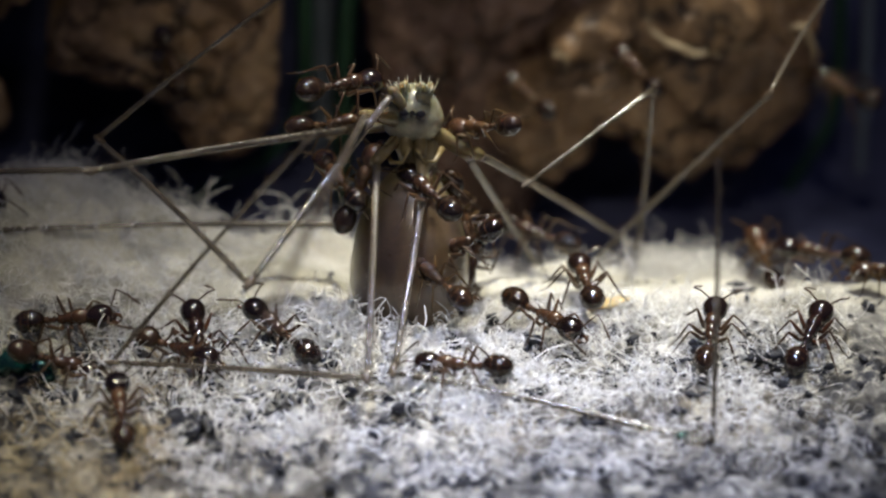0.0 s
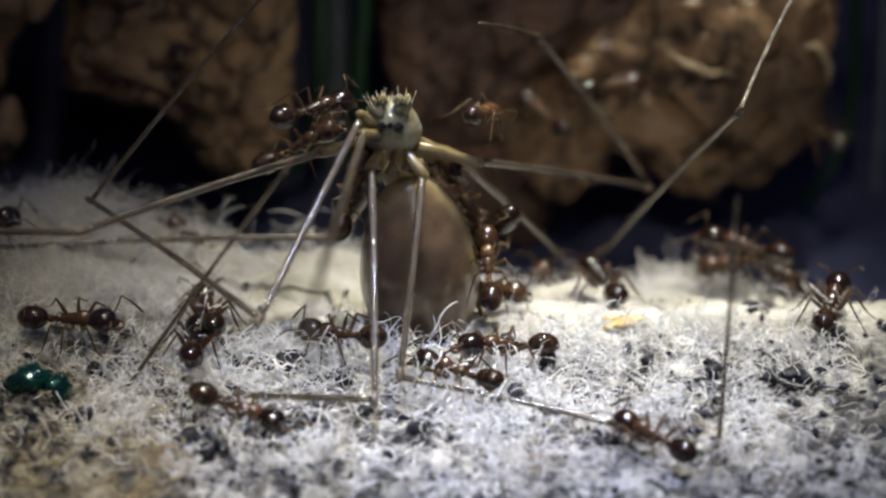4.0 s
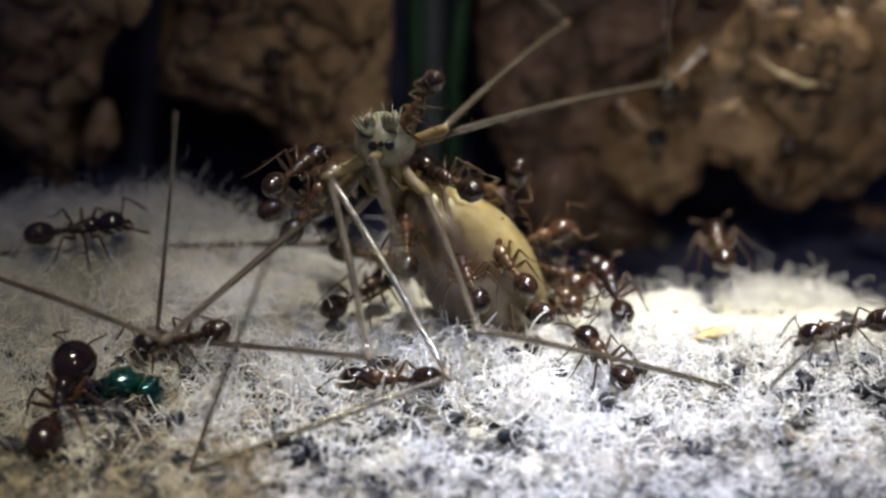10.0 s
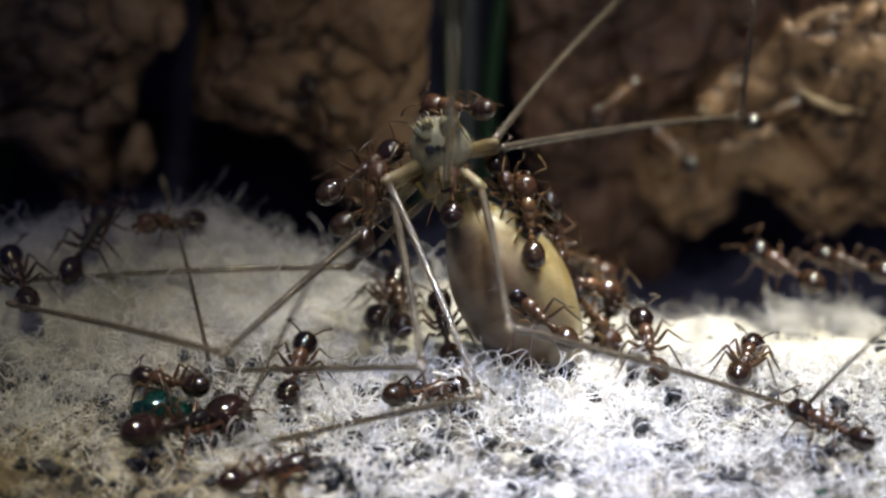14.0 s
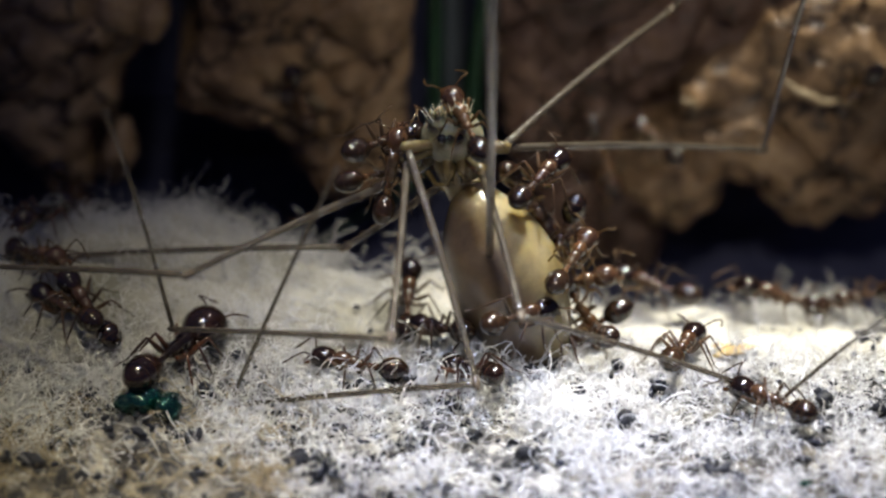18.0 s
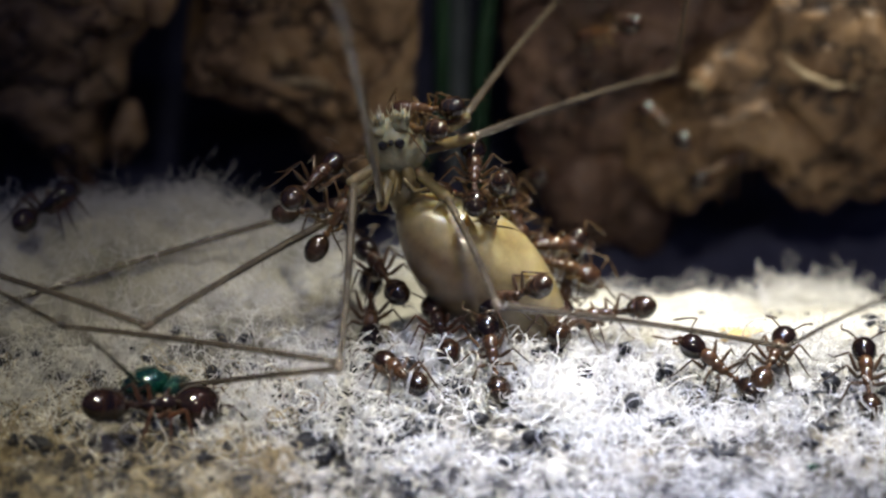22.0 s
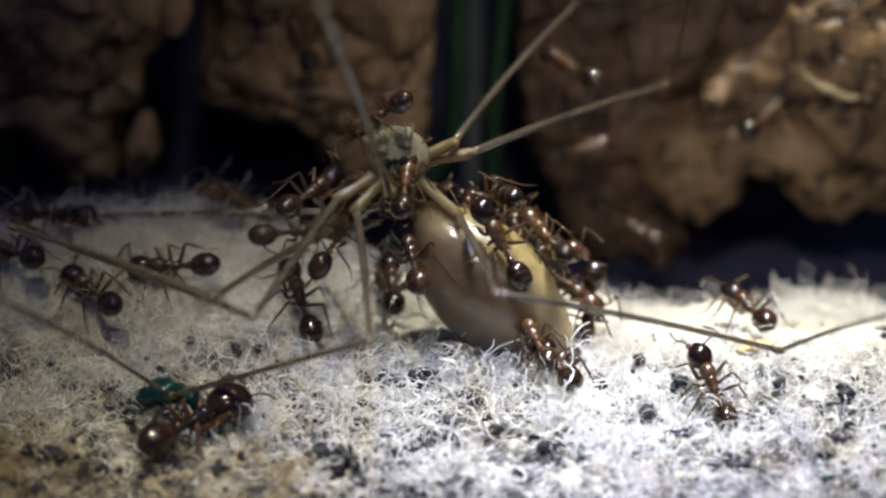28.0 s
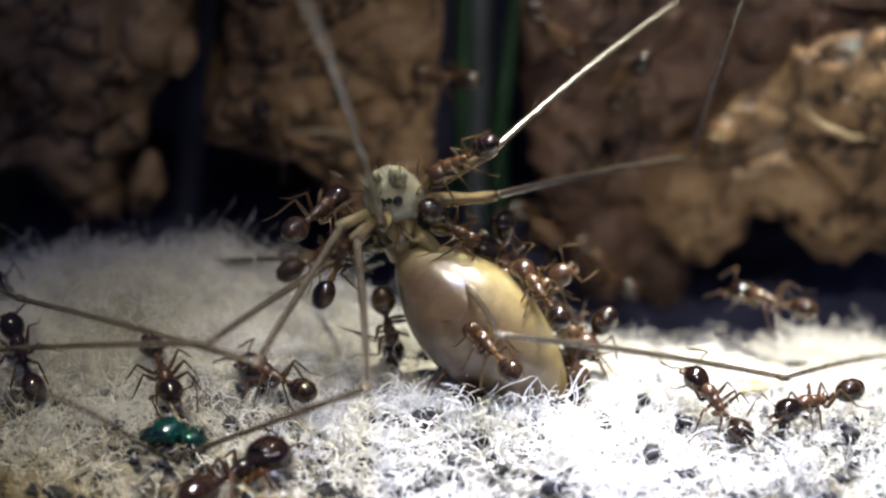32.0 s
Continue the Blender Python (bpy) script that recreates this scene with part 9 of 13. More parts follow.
    walk(ants[29], [(0, stand(12.39, 2.53, 0.97, -0.67, 0.75, 0.01, -0.28, -0.26, 0.92)), (1, stand(12.39, 2.53, 0.97, -0.67, 0.75, 0.01, -0.28, -0.26, 0.92)), (3, stand(11.98, 2.46, 0.27, -0.6, 0.78, -0.19, -0.42, -0.1, 0.9)), (5, stand(10.86, 2.51, 0.56, -0.06, 0.99, 0.12, -0.11, -0.12, 0.99)), (7, stand(9.74, 2.56, 0.85, 0.56, 0.8, 0.19, 0.14, -0.32, 0.94)), (7.5, stand(10, 2.5, 1, -0.16, 0.99, 0, -0.26, -0.04, 0.97)), (8, stand(10.25, 2.44, 1.15, -0.61, 0.61, -0.5, -0.68, -0.1, 0.73)), (9, stand(10.33, 2.51, 1.01, -0.42, 0.9, 0.11, -0.17, -0.2, 0.96)), (9.5, stand(9.48, 2.64, 0.61, -0.66, 0.56, -0.51, -0.75, -0.5, 0.42)), (10, stand(8.64, 2.76, 0.2, -0.1, 0.32, -0.94, -0.41, -0.87, -0.26)), (10.5, stand(8.72, 2.67, 0.53, -0.67, 0.23, -0.7, -0.61, -0.71, 0.35)), (11, stand(8.81, 2.57, 0.86, -0.92, 0.37, -0.14, -0.3, -0.43, 0.85)), (11.33, stand(8.44, 2.55, 1.08, -0.41, 0.91, 0.05, 0.01, -0.04, 1)), (11.67, stand(8.08, 2.54, 1.29, 0.31, 0.93, -0.19, 0.51, 0.01, 0.86)), (12, stand(7.72, 2.53, 1.51, 0.64, 0.41, -0.65, 0.77, -0.32, 0.56)), (12.33, stand(6.59, 2.54, 1.79, 0.41, 0.06, -0.91, 0.42, -0.9, 0.13)), (12.67, stand(5.47, 2.55, 2.07, -0.07, 0.06, -1, -0.36, -0.93, -0.03)), (13, stand(4.34, 2.56, 2.34, -0.39, 0.4, -0.83, -0.89, -0.4, 0.22)), (13.33, stand(4.17, 2.55, 2.28, -0.39, 0.82, -0.41, -0.76, -0.04, 0.65)), (13.67, stand(4, 2.54, 2.22, 0.03, 1, -0.01, -0.28, 0.02, 0.96)), (14, stand(3.82, 2.53, 2.16, 0.59, 0.8, 0.08, 0.22, -0.26, 0.94)), (15.5, stand(4.2, 2.52, 2.96, -0.2, 0.97, -0.16, -0.45, 0.05, 0.89)), (17, stand(4.58, 2.51, 3.77, -0.47, 0.44, -0.76, -0.88, -0.28, 0.38)), (17.5, stand(4.22, 2.62, 2.26, -0.25, -0.04, -0.97, -0.46, -0.88, 0.16)), (18, stand(3.87, 2.74, 0.75, 0.3, -0.17, -0.94, 0.3, -0.92, 0.26)), (18.5, stand(3.23, 2.63, 1.53, 0.82, 0.22, -0.53, 0.55, -0.58, 0.6)), (19, stand(2.59, 2.52, 2.31, 0.65, 0.76, -0.02, 0.29, -0.23, 0.93)), (19.5, stand(3.33, 2.5, 2.49, -0.02, 1, 0.07, -0.04, -0.07, 1)), (20, stand(4.08, 2.49, 2.68, -0.65, 0.75, -0.14, -0.39, -0.16, 0.91)), (21, stand(4.13, 2.5, 2.58, -0.62, 0.78, -0.06, -0.32, -0.18, 0.93)), (22, stand(4.11, 2.47, 3.28, -0.64, 0.56, -0.52, -0.7, -0.15, 0.7)), (23, stand(4.35, 2.5, 2.57, -0.6, 0.8, -0.04, -0.3, -0.18, 0.94)), (24, stand(3.8, 2.5, 3.26, -0.62, 0.79, -0.05, -0.31, -0.19, 0.93)), (25, stand(3.26, 2.47, 2.73, -0.69, 0.66, -0.32, -0.53, -0.15, 0.84)), (29, stand(2.8, 2.51, 2.54, -0.57, 0.82, 0.04, -0.25, -0.21, 0.95)), (30, stand(3.34, 2.51, 2.1, -0.58, 0.82, 0.02, -0.26, -0.2, 0.94)), (31, stand(1.61, 2.67, 2.71, 0.17, 0.8, 0.57, -0.01, -0.58, 0.82)), (31.5, stand(1.75, 2.6, 3.71, 0.64, 0.77, -0.06, 0.48, -0.34, 0.81)), (32, stand(1.88, 2.53, 4.71, 0.52, 0.42, -0.75, 0.85, -0.32, 0.41))])
    walk(ants[30], [(0, stand(-3.08, 2.7, 2.36, 0.18, 0.34, -0.92, 0.66, -0.74, -0.14)), (18, stand(-3.08, 2.7, 2.36, 0.18, 0.34, -0.92, 0.66, -0.74, -0.14)), (18.33, stand(-2.46, 2.66, 2.45, 0.53, 0.66, -0.52, 0.85, -0.42, 0.33)), (18.67, stand(-1.85, 2.62, 2.55, 0.37, 0.93, 0.02, 0.54, -0.24, 0.81)), (19, stand(-1.23, 2.57, 2.65, -0.18, 0.93, 0.31, -0.04, -0.32, 0.95)), (20, stand(1.63, 2.54, 1.38, 0.46, 0.88, -0.07, 0.42, -0.15, 0.9)), (21, stand(4.5, 2.51, 0.1, 0.64, 0.44, -0.63, 0.77, -0.29, 0.57)), (21.33, stand(3.79, 2.53, -0.17, 0.42, 0.06, -0.9, 0.45, -0.88, 0.15)), (21.67, stand(3.07, 2.55, -0.44, -0.07, 0.03, -1, -0.32, -0.95, -0.01)), (22, stand(2.36, 2.57, -0.72, -0.41, 0.37, -0.83, -0.87, -0.43, 0.24)), (22.33, stand(3.08, 2.55, -0.46, -0.32, 0.84, -0.44, -0.72, 0.09, 0.69)), (22.67, stand(3.8, 2.52, -0.21, 0.22, 0.96, -0.16, -0.1, 0.19, 0.98)), (23, stand(4.53, 2.5, 0.04, 0.73, 0.64, -0.24, 0.46, -0.21, 0.86)), (23.5, stand(4.65, 2.48, 0.18, -0.03, 0.99, -0.17, -0.16, 0.16, 0.97)), (24, stand(4.77, 2.47, 0.31, -0.62, 0.54, -0.57, -0.74, -0.17, 0.65)), (25, stand(4.55, 2.47, 0.36, -0.67, 0.69, -0.28, -0.5, -0.14, 0.86)), (26.5, stand(3.68, 2.49, 0.47, 0.05, 1, -0.02, -0.02, 0.02, 1)), (28, stand(2.82, 2.52, 0.59, 0.77, 0.62, -0.17, 0.41, -0.26, 0.87)), (29, stand(1.61, 2.52, -0.19, 0.59, 0.43, -0.68, 0.81, -0.3, 0.51)), (32, stand(1.61, 2.52, -0.19, 0.59, 0.43, -0.68, 0.81, -0.3, 0.51))])
    walk(ants[31], [(0, stand(-8.31, 2.57, -0.03, 0.34, 0.39, -0.86, 0.89, -0.43, 0.16)), (24, stand(-8.31, 2.57, -0.03, 0.34, 0.39, -0.86, 0.89, -0.43, 0.16)), (26.5, stand(-5.11, 2.56, 1.85, 0.31, 0.93, -0.19, 0.61, -0.04, 0.8)), (29, stand(-1.92, 2.55, 3.73, -0.47, 0.86, 0.19, -0.14, -0.29, 0.95)), (30, stand(-0.68, 2.55, 3.92, 0.41, 0.89, 0.22, 0.12, -0.29, 0.95)), (31, stand(-0.79, 2.58, 4.16, -0.01, 0.94, 0.34, 0, -0.34, 0.94)), (32, stand(-0.08, 2.51, 3.38, -0.74, 0.64, -0.21, -0.45, -0.23, 0.86))])
    walk(ants[32], [(0, stand(5.22, 2.51, 0.92, -0.51, 0.86, 0.07, -0.21, -0.21, 0.96)), (25, stand(5.22, 2.51, 0.92, -0.51, 0.86, 0.07, -0.21, -0.21, 0.96)), (26, stand(4.83, 2.54, 0.18, 0.31, 0.94, 0.16, 0.07, -0.19, 0.98)), (27, stand(4.44, 2.57, -0.55, 0.9, 0.43, -0.08, 0.26, -0.37, 0.89)), (28, stand(4.05, 2.6, -1.29, 0.83, -0.29, -0.47, 0.22, -0.61, 0.76)), (30, stand(-4.37, 2.64, 2.29, 0.26, 0.36, -0.9, 0.81, -0.59, 0)), (32, stand(-4.37, 2.64, 2.29, 0.26, 0.36, -0.9, 0.81, -0.59, 0))])
    walk(ants[33], [(0, stand(3.16, -3.94, 1.53, 0.3, -0.26, -0.92, 0.75, -0.53, 0.4)), (1, stand(3.16, -3.97, 1.21, 0.53, -0.22, -0.82, 0.65, -0.52, 0.56)), (2, stand(3.28, -3.84, 1.65, 0.59, -0.18, -0.79, 0.62, -0.52, 0.58)), (3, stand(3.15, -3.79, 1.99, 0.47, -0.17, -0.86, 0.7, -0.52, 0.49)), (6, stand(2.32, -3.59, 2.37, 0.47, -0.12, -0.88, 0.78, -0.4, 0.47)), (7, stand(2, -3.64, 2.31, 0.72, -0.12, -0.68, 0.61, -0.34, 0.71)), (8, stand(1.91, -3.79, 1.86, 0.91, -0.1, -0.41, 0.36, -0.32, 0.88)), (9, stand(1.72, -3.36, 2.05, 0.93, 0.17, -0.31, 0.35, -0.36, 0.86)), (10, stand(1.28, -3.32, 2.38, 0.87, 0.17, -0.46, 0.49, -0.31, 0.81)), (11, stand(1.38, -3.42, 2.3, 0.72, 0.02, -0.69, 0.67, -0.29, 0.69)), (12, stand(1.49, -3.55, 2.1, 0.61, -0.12, -0.78, 0.72, -0.31, 0.61)), (13, stand(1.32, -3.63, 2.3, 0.67, -0.2, -0.72, 0.66, -0.3, 0.69)), (14, stand(1.59, -3.6, 2.59, 0.76, -0.11, -0.64, 0.58, -0.32, 0.75)), (17, stand(1.81, -3.59, 2.57, 0.77, -0.04, -0.64, 0.58, -0.36, 0.73)), (18, stand(1.93, -3.67, 2.66, 0.57, -0.19, -0.8, 0.72, -0.37, 0.59)), (19, stand(1.94, -3.72, 2.55, 0.44, -0.21, -0.87, 0.78, -0.39, 0.48)), (20, stand(1.33, -3.38, 2.38, 0.67, 0.02, -0.74, 0.71, -0.28, 0.64)), (21, stand(0.83, -3.45, 2.47, 0.88, 0, -0.48, 0.46, -0.27, 0.85)), (22, stand(0.79, -3.42, 2.2, 0.98, 0.1, -0.18, 0.2, -0.29, 0.94)), (23, stand(0.89, -3.29, 2.18, 0.97, 0.21, -0.14, 0.2, -0.32, 0.93)), (24, stand(0.91, -3.58, 2.15, 0.95, -0.04, -0.31, 0.29, -0.25, 0.92)), (25, stand(0.62, -3.53, 2.42, 0.82, -0.15, -0.55, 0.51, -0.24, 0.83)), (28, stand(0.64, -3.61, 2.26, 0.91, -0.13, -0.39, 0.36, -0.23, 0.91)), (29, stand(0.49, -3.54, 2.32, 0.98, 0, -0.18, 0.17, -0.27, 0.95)), (30, stand(0.62, -3.57, 2.09, 0.99, 0.04, -0.13, 0.13, -0.29, 0.95)), (31, stand(0.53, -3.64, 2.14, 0.96, -0.07, -0.27, 0.25, -0.23, 0.94)), (32, stand(0.19, -3.59, 2.37, 0.84, -0.21, -0.5, 0.45, -0.23, 0.86))])
    walk(ants[34], [(0, stand(3.29, -4.31, 0.85, -0.36, -0.23, -0.91, 0.7, -0.7, -0.1)), (1, stand(3.31, -4.19, 0.99, -0.54, -0.17, -0.82, 0.58, -0.78, -0.22)), (2, stand(3.53, -3.99, 1.49, -0.73, -0.1, -0.67, 0.38, -0.88, -0.28)), (3, stand(3.49, -3.97, 1.43, -0.79, -0.09, -0.6, 0.29, -0.92, -0.25)), (6, stand(2.71, -3.79, 1.99, 0.05, -0.19, -0.98, 0.84, -0.52, 0.14)), (7, stand(2.51, -3.92, 1.76, 0.13, -0.25, -0.96, 0.83, -0.5, 0.25)), (8, stand(2.28, -4.04, 1.64, 0, -0.36, -0.93, 0.78, -0.58, 0.22)), (9, stand(2, -3.36, 2.13, -0.17, -0.21, -0.96, 0.75, -0.66, 0.02)), (10, stand(1.82, -3.23, 2.22, -0.26, -0.21, -0.94, 0.67, -0.74, -0.02)), (11, stand(2.06, -3.43, 1.92, -0.18, -0.23, -0.96, 0.74, -0.67, 0.03)), (12, stand(1.97, -3.69, 1.89, 0.09, -0.26, -0.96, 0.83, -0.52, 0.22)), (13, stand(1.74, -3.84, 2.12, 0.29, -0.31, -0.91, 0.8, -0.43, 0.41)), (14, stand(2.09, -3.87, 2.13, 0.18, -0.27, -0.94, 0.83, -0.47, 0.3)), (17, stand(2.25, -3.64, 2.44, -0.49, -0.24, -0.84, 0.55, -0.83, -0.08)), (18, stand(2.5, -3.88, 2.16, -0.39, -0.29, -0.87, 0.64, -0.76, -0.03)), (19, stand(2.42, -3.96, 2.12, -0.12, -0.29, -0.95, 0.79, -0.61, 0.08)), (20, stand(1.72, -3.47, 2.25, 0.31, -0.1, -0.94, 0.87, -0.37, 0.33)), (21, stand(1.34, -3.62, 2.23, 0.39, -0.22, -0.9, 0.81, -0.38, 0.44)), (22, stand(1.4, -3.59, 1.93, 0.28, -0.29, -0.92, 0.8, -0.46, 0.38)), (23, stand(1.28, -3.29, 2.19, 0.03, -0.27, -0.96, 0.77, -0.6, 0.2)), (24, stand(1.28, -3.63, 2.25, -0.13, -0.4, -0.91, 0.65, -0.72, 0.23)), (25, stand(1.29, -3.69, 2.22, -0.02, -0.39, -0.92, 0.72, -0.64, 0.26)), (28, stand(1.06, -3.85, 2.16, 0.43, -0.36, -0.83, 0.74, -0.38, 0.55)), (29, stand(1.08, -3.81, 2.07, 0.24, -0.38, -0.89, 0.77, -0.49, 0.42)), (30, stand(1.12, -3.73, 1.99, 0, -0.4, -0.92, 0.71, -0.64, 0.28)), (31, stand(0.89, -3.7, 2.26, -0.09, -0.43, -0.9, 0.65, -0.71, 0.27)), (32, stand(0.77, -3.76, 2.3, 0.02, -0.44, -0.9, 0.7, -0.63, 0.32))])
    walk(ants[35], [(0, stand(3.37, -4.23, -0.36, 0.69, -0.22, -0.69, 0.51, -0.52, 0.68)), (1, stand(3.33, -4.06, -0.01, 0.64, -0.21, -0.74, 0.57, -0.52, 0.64)), (2, stand(3.51, -3.92, 0.16, 0.77, -0.15, -0.62, 0.45, -0.56, 0.7)), (3, stand(3.56, -3.91, -0.08, 0.93, -0.09, -0.37, 0.22, -0.65, 0.73)), (6, stand(3.33, -3.55, 0.73, 0.99, 0.07, -0.15, 0.17, -0.55, 0.82)), (7, stand(3.14, -3.78, 0.56, 0.95, 0.01, -0.31, 0.29, -0.41, 0.86)), (8, stand(2.78, -3.93, 0.77, 0.96, -0.05, -0.29, 0.26, -0.35, 0.9)), (9, stand(2.6, -3.1, 1.11, 0.97, 0.22, -0.07, 0.17, -0.46, 0.87)), (10, stand(2.65, -2.89, 0.96, 0.93, 0.29, 0.21, 0.01, -0.62, 0.79)), (11, stand(2.83, -3.08, 0.85, 0.9, 0.27, 0.35, -0.04, -0.73, 0.68)), (12, stand(2.63, -3.32, 1.13, 0.93, 0.23, 0.29, -0.05, -0.69, 0.72)), (13, stand(2.5, -3.62, 1.2, 0.99, 0.13, 0.06, 0.01, -0.5, 0.86)), (14, stand(2.8, -3.74, 0.91, 0.96, 0.02, -0.27, 0.26, -0.4, 0.88)), (17, stand(2.8, -3.5, 1.14, 0.99, 0.12, 0, 0.08, -0.61, 0.79)), (18, stand(3.14, -3.74, 0.88, 0.98, 0.13, 0.15, -0.01, -0.73, 0.69)), (19, stand(2.98, -3.69, 1.2, 0.99, 0.12, 0.1, 0.01, -0.68, 0.73)), (20, stand(2.4, -3.05, 1.4, 0.96, 0.25, 0.08, 0.07, -0.53, 0.84)), (21, stand(2.25, -3.38, 1.18, 0.99, 0.15, -0.09, 0.14, -0.38, 0.92)), (22, stand(2.29, -3.38, 1, 0.99, 0.15, -0.05, 0.1, -0.34, 0.94)), (23, stand(1.95, -3.01, 1.4, 0.95, 0.28, 0.12, 0.02, -0.44, 0.9)), (24, stand(2.11, -3.47, 1.38, 0.91, 0.23, 0.33, -0.14, -0.6, 0.79)), (25, stand(2.32, -3.5, 1.23, 0.84, 0.28, 0.46, -0.12, -0.73, 0.67)), (28, stand(1.92, -3.73, 1.3, 1, 0.05, -0.02, 0.03, -0.33, 0.94)), (29, stand(2.03, -3.74, 1.08, 1, 0.05, -0.05, 0.07, -0.32, 0.95)), (30, stand(1.86, -3.58, 1.19, 0.98, 0.15, 0.12, -0.05, -0.41, 0.91)), (31, stand(1.63, -3.52, 1.54, 0.9, 0.23, 0.38, -0.17, -0.61, 0.78)), (32, stand(1.78, -3.61, 1.42, 0.83, 0.27, 0.49, -0.14, -0.74, 0.65))])
    walk(ants[36], [(0, stand(3.15, -4.6, -0.5, 0.05, -0.26, -0.96, 0.79, -0.58, 0.2)), (1, stand(3.14, -4.45, -0.33, 0.31, -0.23, -0.92, 0.75, -0.53, 0.39)), (2, stand(3.3, -4.37, -0.51, 0.45, -0.19, -0.87, 0.71, -0.52, 0.48)), (3, stand(3.26, -4.36, -0.56, 0.38, -0.18, -0.91, 0.74, -0.52, 0.42)), (6, stand(3.32, -4, 0.2, 0.26, -0.16, -0.95, 0.84, -0.45, 0.31)), (7, stand(3.15, -4.2, 0.25, 0.52, -0.18, -0.83, 0.75, -0.37, 0.55)), (8, stand(2.84, -4.36, 0.53, 0.78, -0.18, -0.6, 0.54, -0.3, 0.79)), (9, stand(2.88, -3.45, 0.57, 0.88, 0.13, -0.46, 0.48, -0.32, 0.82)), (10, stand(2.88, -3.28, 0.34, 0.82, 0.15, -0.55, 0.56, -0.29, 0.77)), (11, stand(2.75, -3.57, 0.53, 0.66, -0.01, -0.75, 0.72, -0.29, 0.63)), (12, stand(2.53, -3.83, 0.87, 0.49, -0.16, -0.86, 0.78, -0.34, 0.52)), (13, stand(2.65, -4.17, 0.72, 0.49, -0.26, -0.83, 0.76, -0.35, 0.55)), (14, stand(2.92, -4.22, 0.46, 0.57, -0.19, -0.8, 0.73, -0.34, 0.6)), (17, stand(2.86, -4.03, 0.45, 0.7, -0.07, -0.71, 0.64, -0.36, 0.67)), (18, stand(3.01, -4.32, 0.46, 0.49, -0.21, -0.85, 0.76, -0.38, 0.53)), (19, stand(2.75, -4.18, 1.05, 0.3, -0.24, -0.92, 0.82, -0.43, 0.38)), (20, stand(2.49, -3.44, 1.01, 0.5, -0.04, -0.86, 0.82, -0.31, 0.49)), (21, stand(2.58, -3.82, 0.68, 0.73, -0.09, -0.68, 0.64, -0.27, 0.72)), (22, stand(2.52, -3.78, 0.73, 0.92, 0.02, -0.39, 0.38, -0.24, 0.89)), (23, stand(2.15, -3.38, 1.12, 0.94, 0.16, -0.29, 0.32, -0.27, 0.91)), (24, stand(2.47, -4.11, 0.84, 0.91, -0.08, -0.4, 0.37, -0.23, 0.9)), (25, stand(2.55, -4.17, 0.71, 0.77, -0.18, -0.61, 0.57, -0.25, 0.79)), (28, stand(2.31, -4.31, 0.83, 0.77, -0.23, -0.59, 0.54, -0.24, 0.8)), (29, stand(2.37, -4.24, 0.72, 0.92, -0.1, -0.38, 0.35, -0.23, 0.91)), (30, stand(2.02, -4.04, 0.97, 0.96, -0.02, -0.27, 0.26, -0.25, 0.93)), (31, stand(1.93, -4.16, 1.1, 0.93, -0.11, -0.35, 0.32, -0.22, 0.92)), (32, stand(2.11, -4.37, 0.85, 0.79, -0.25, -0.57, 0.52, -0.24, 0.82))])
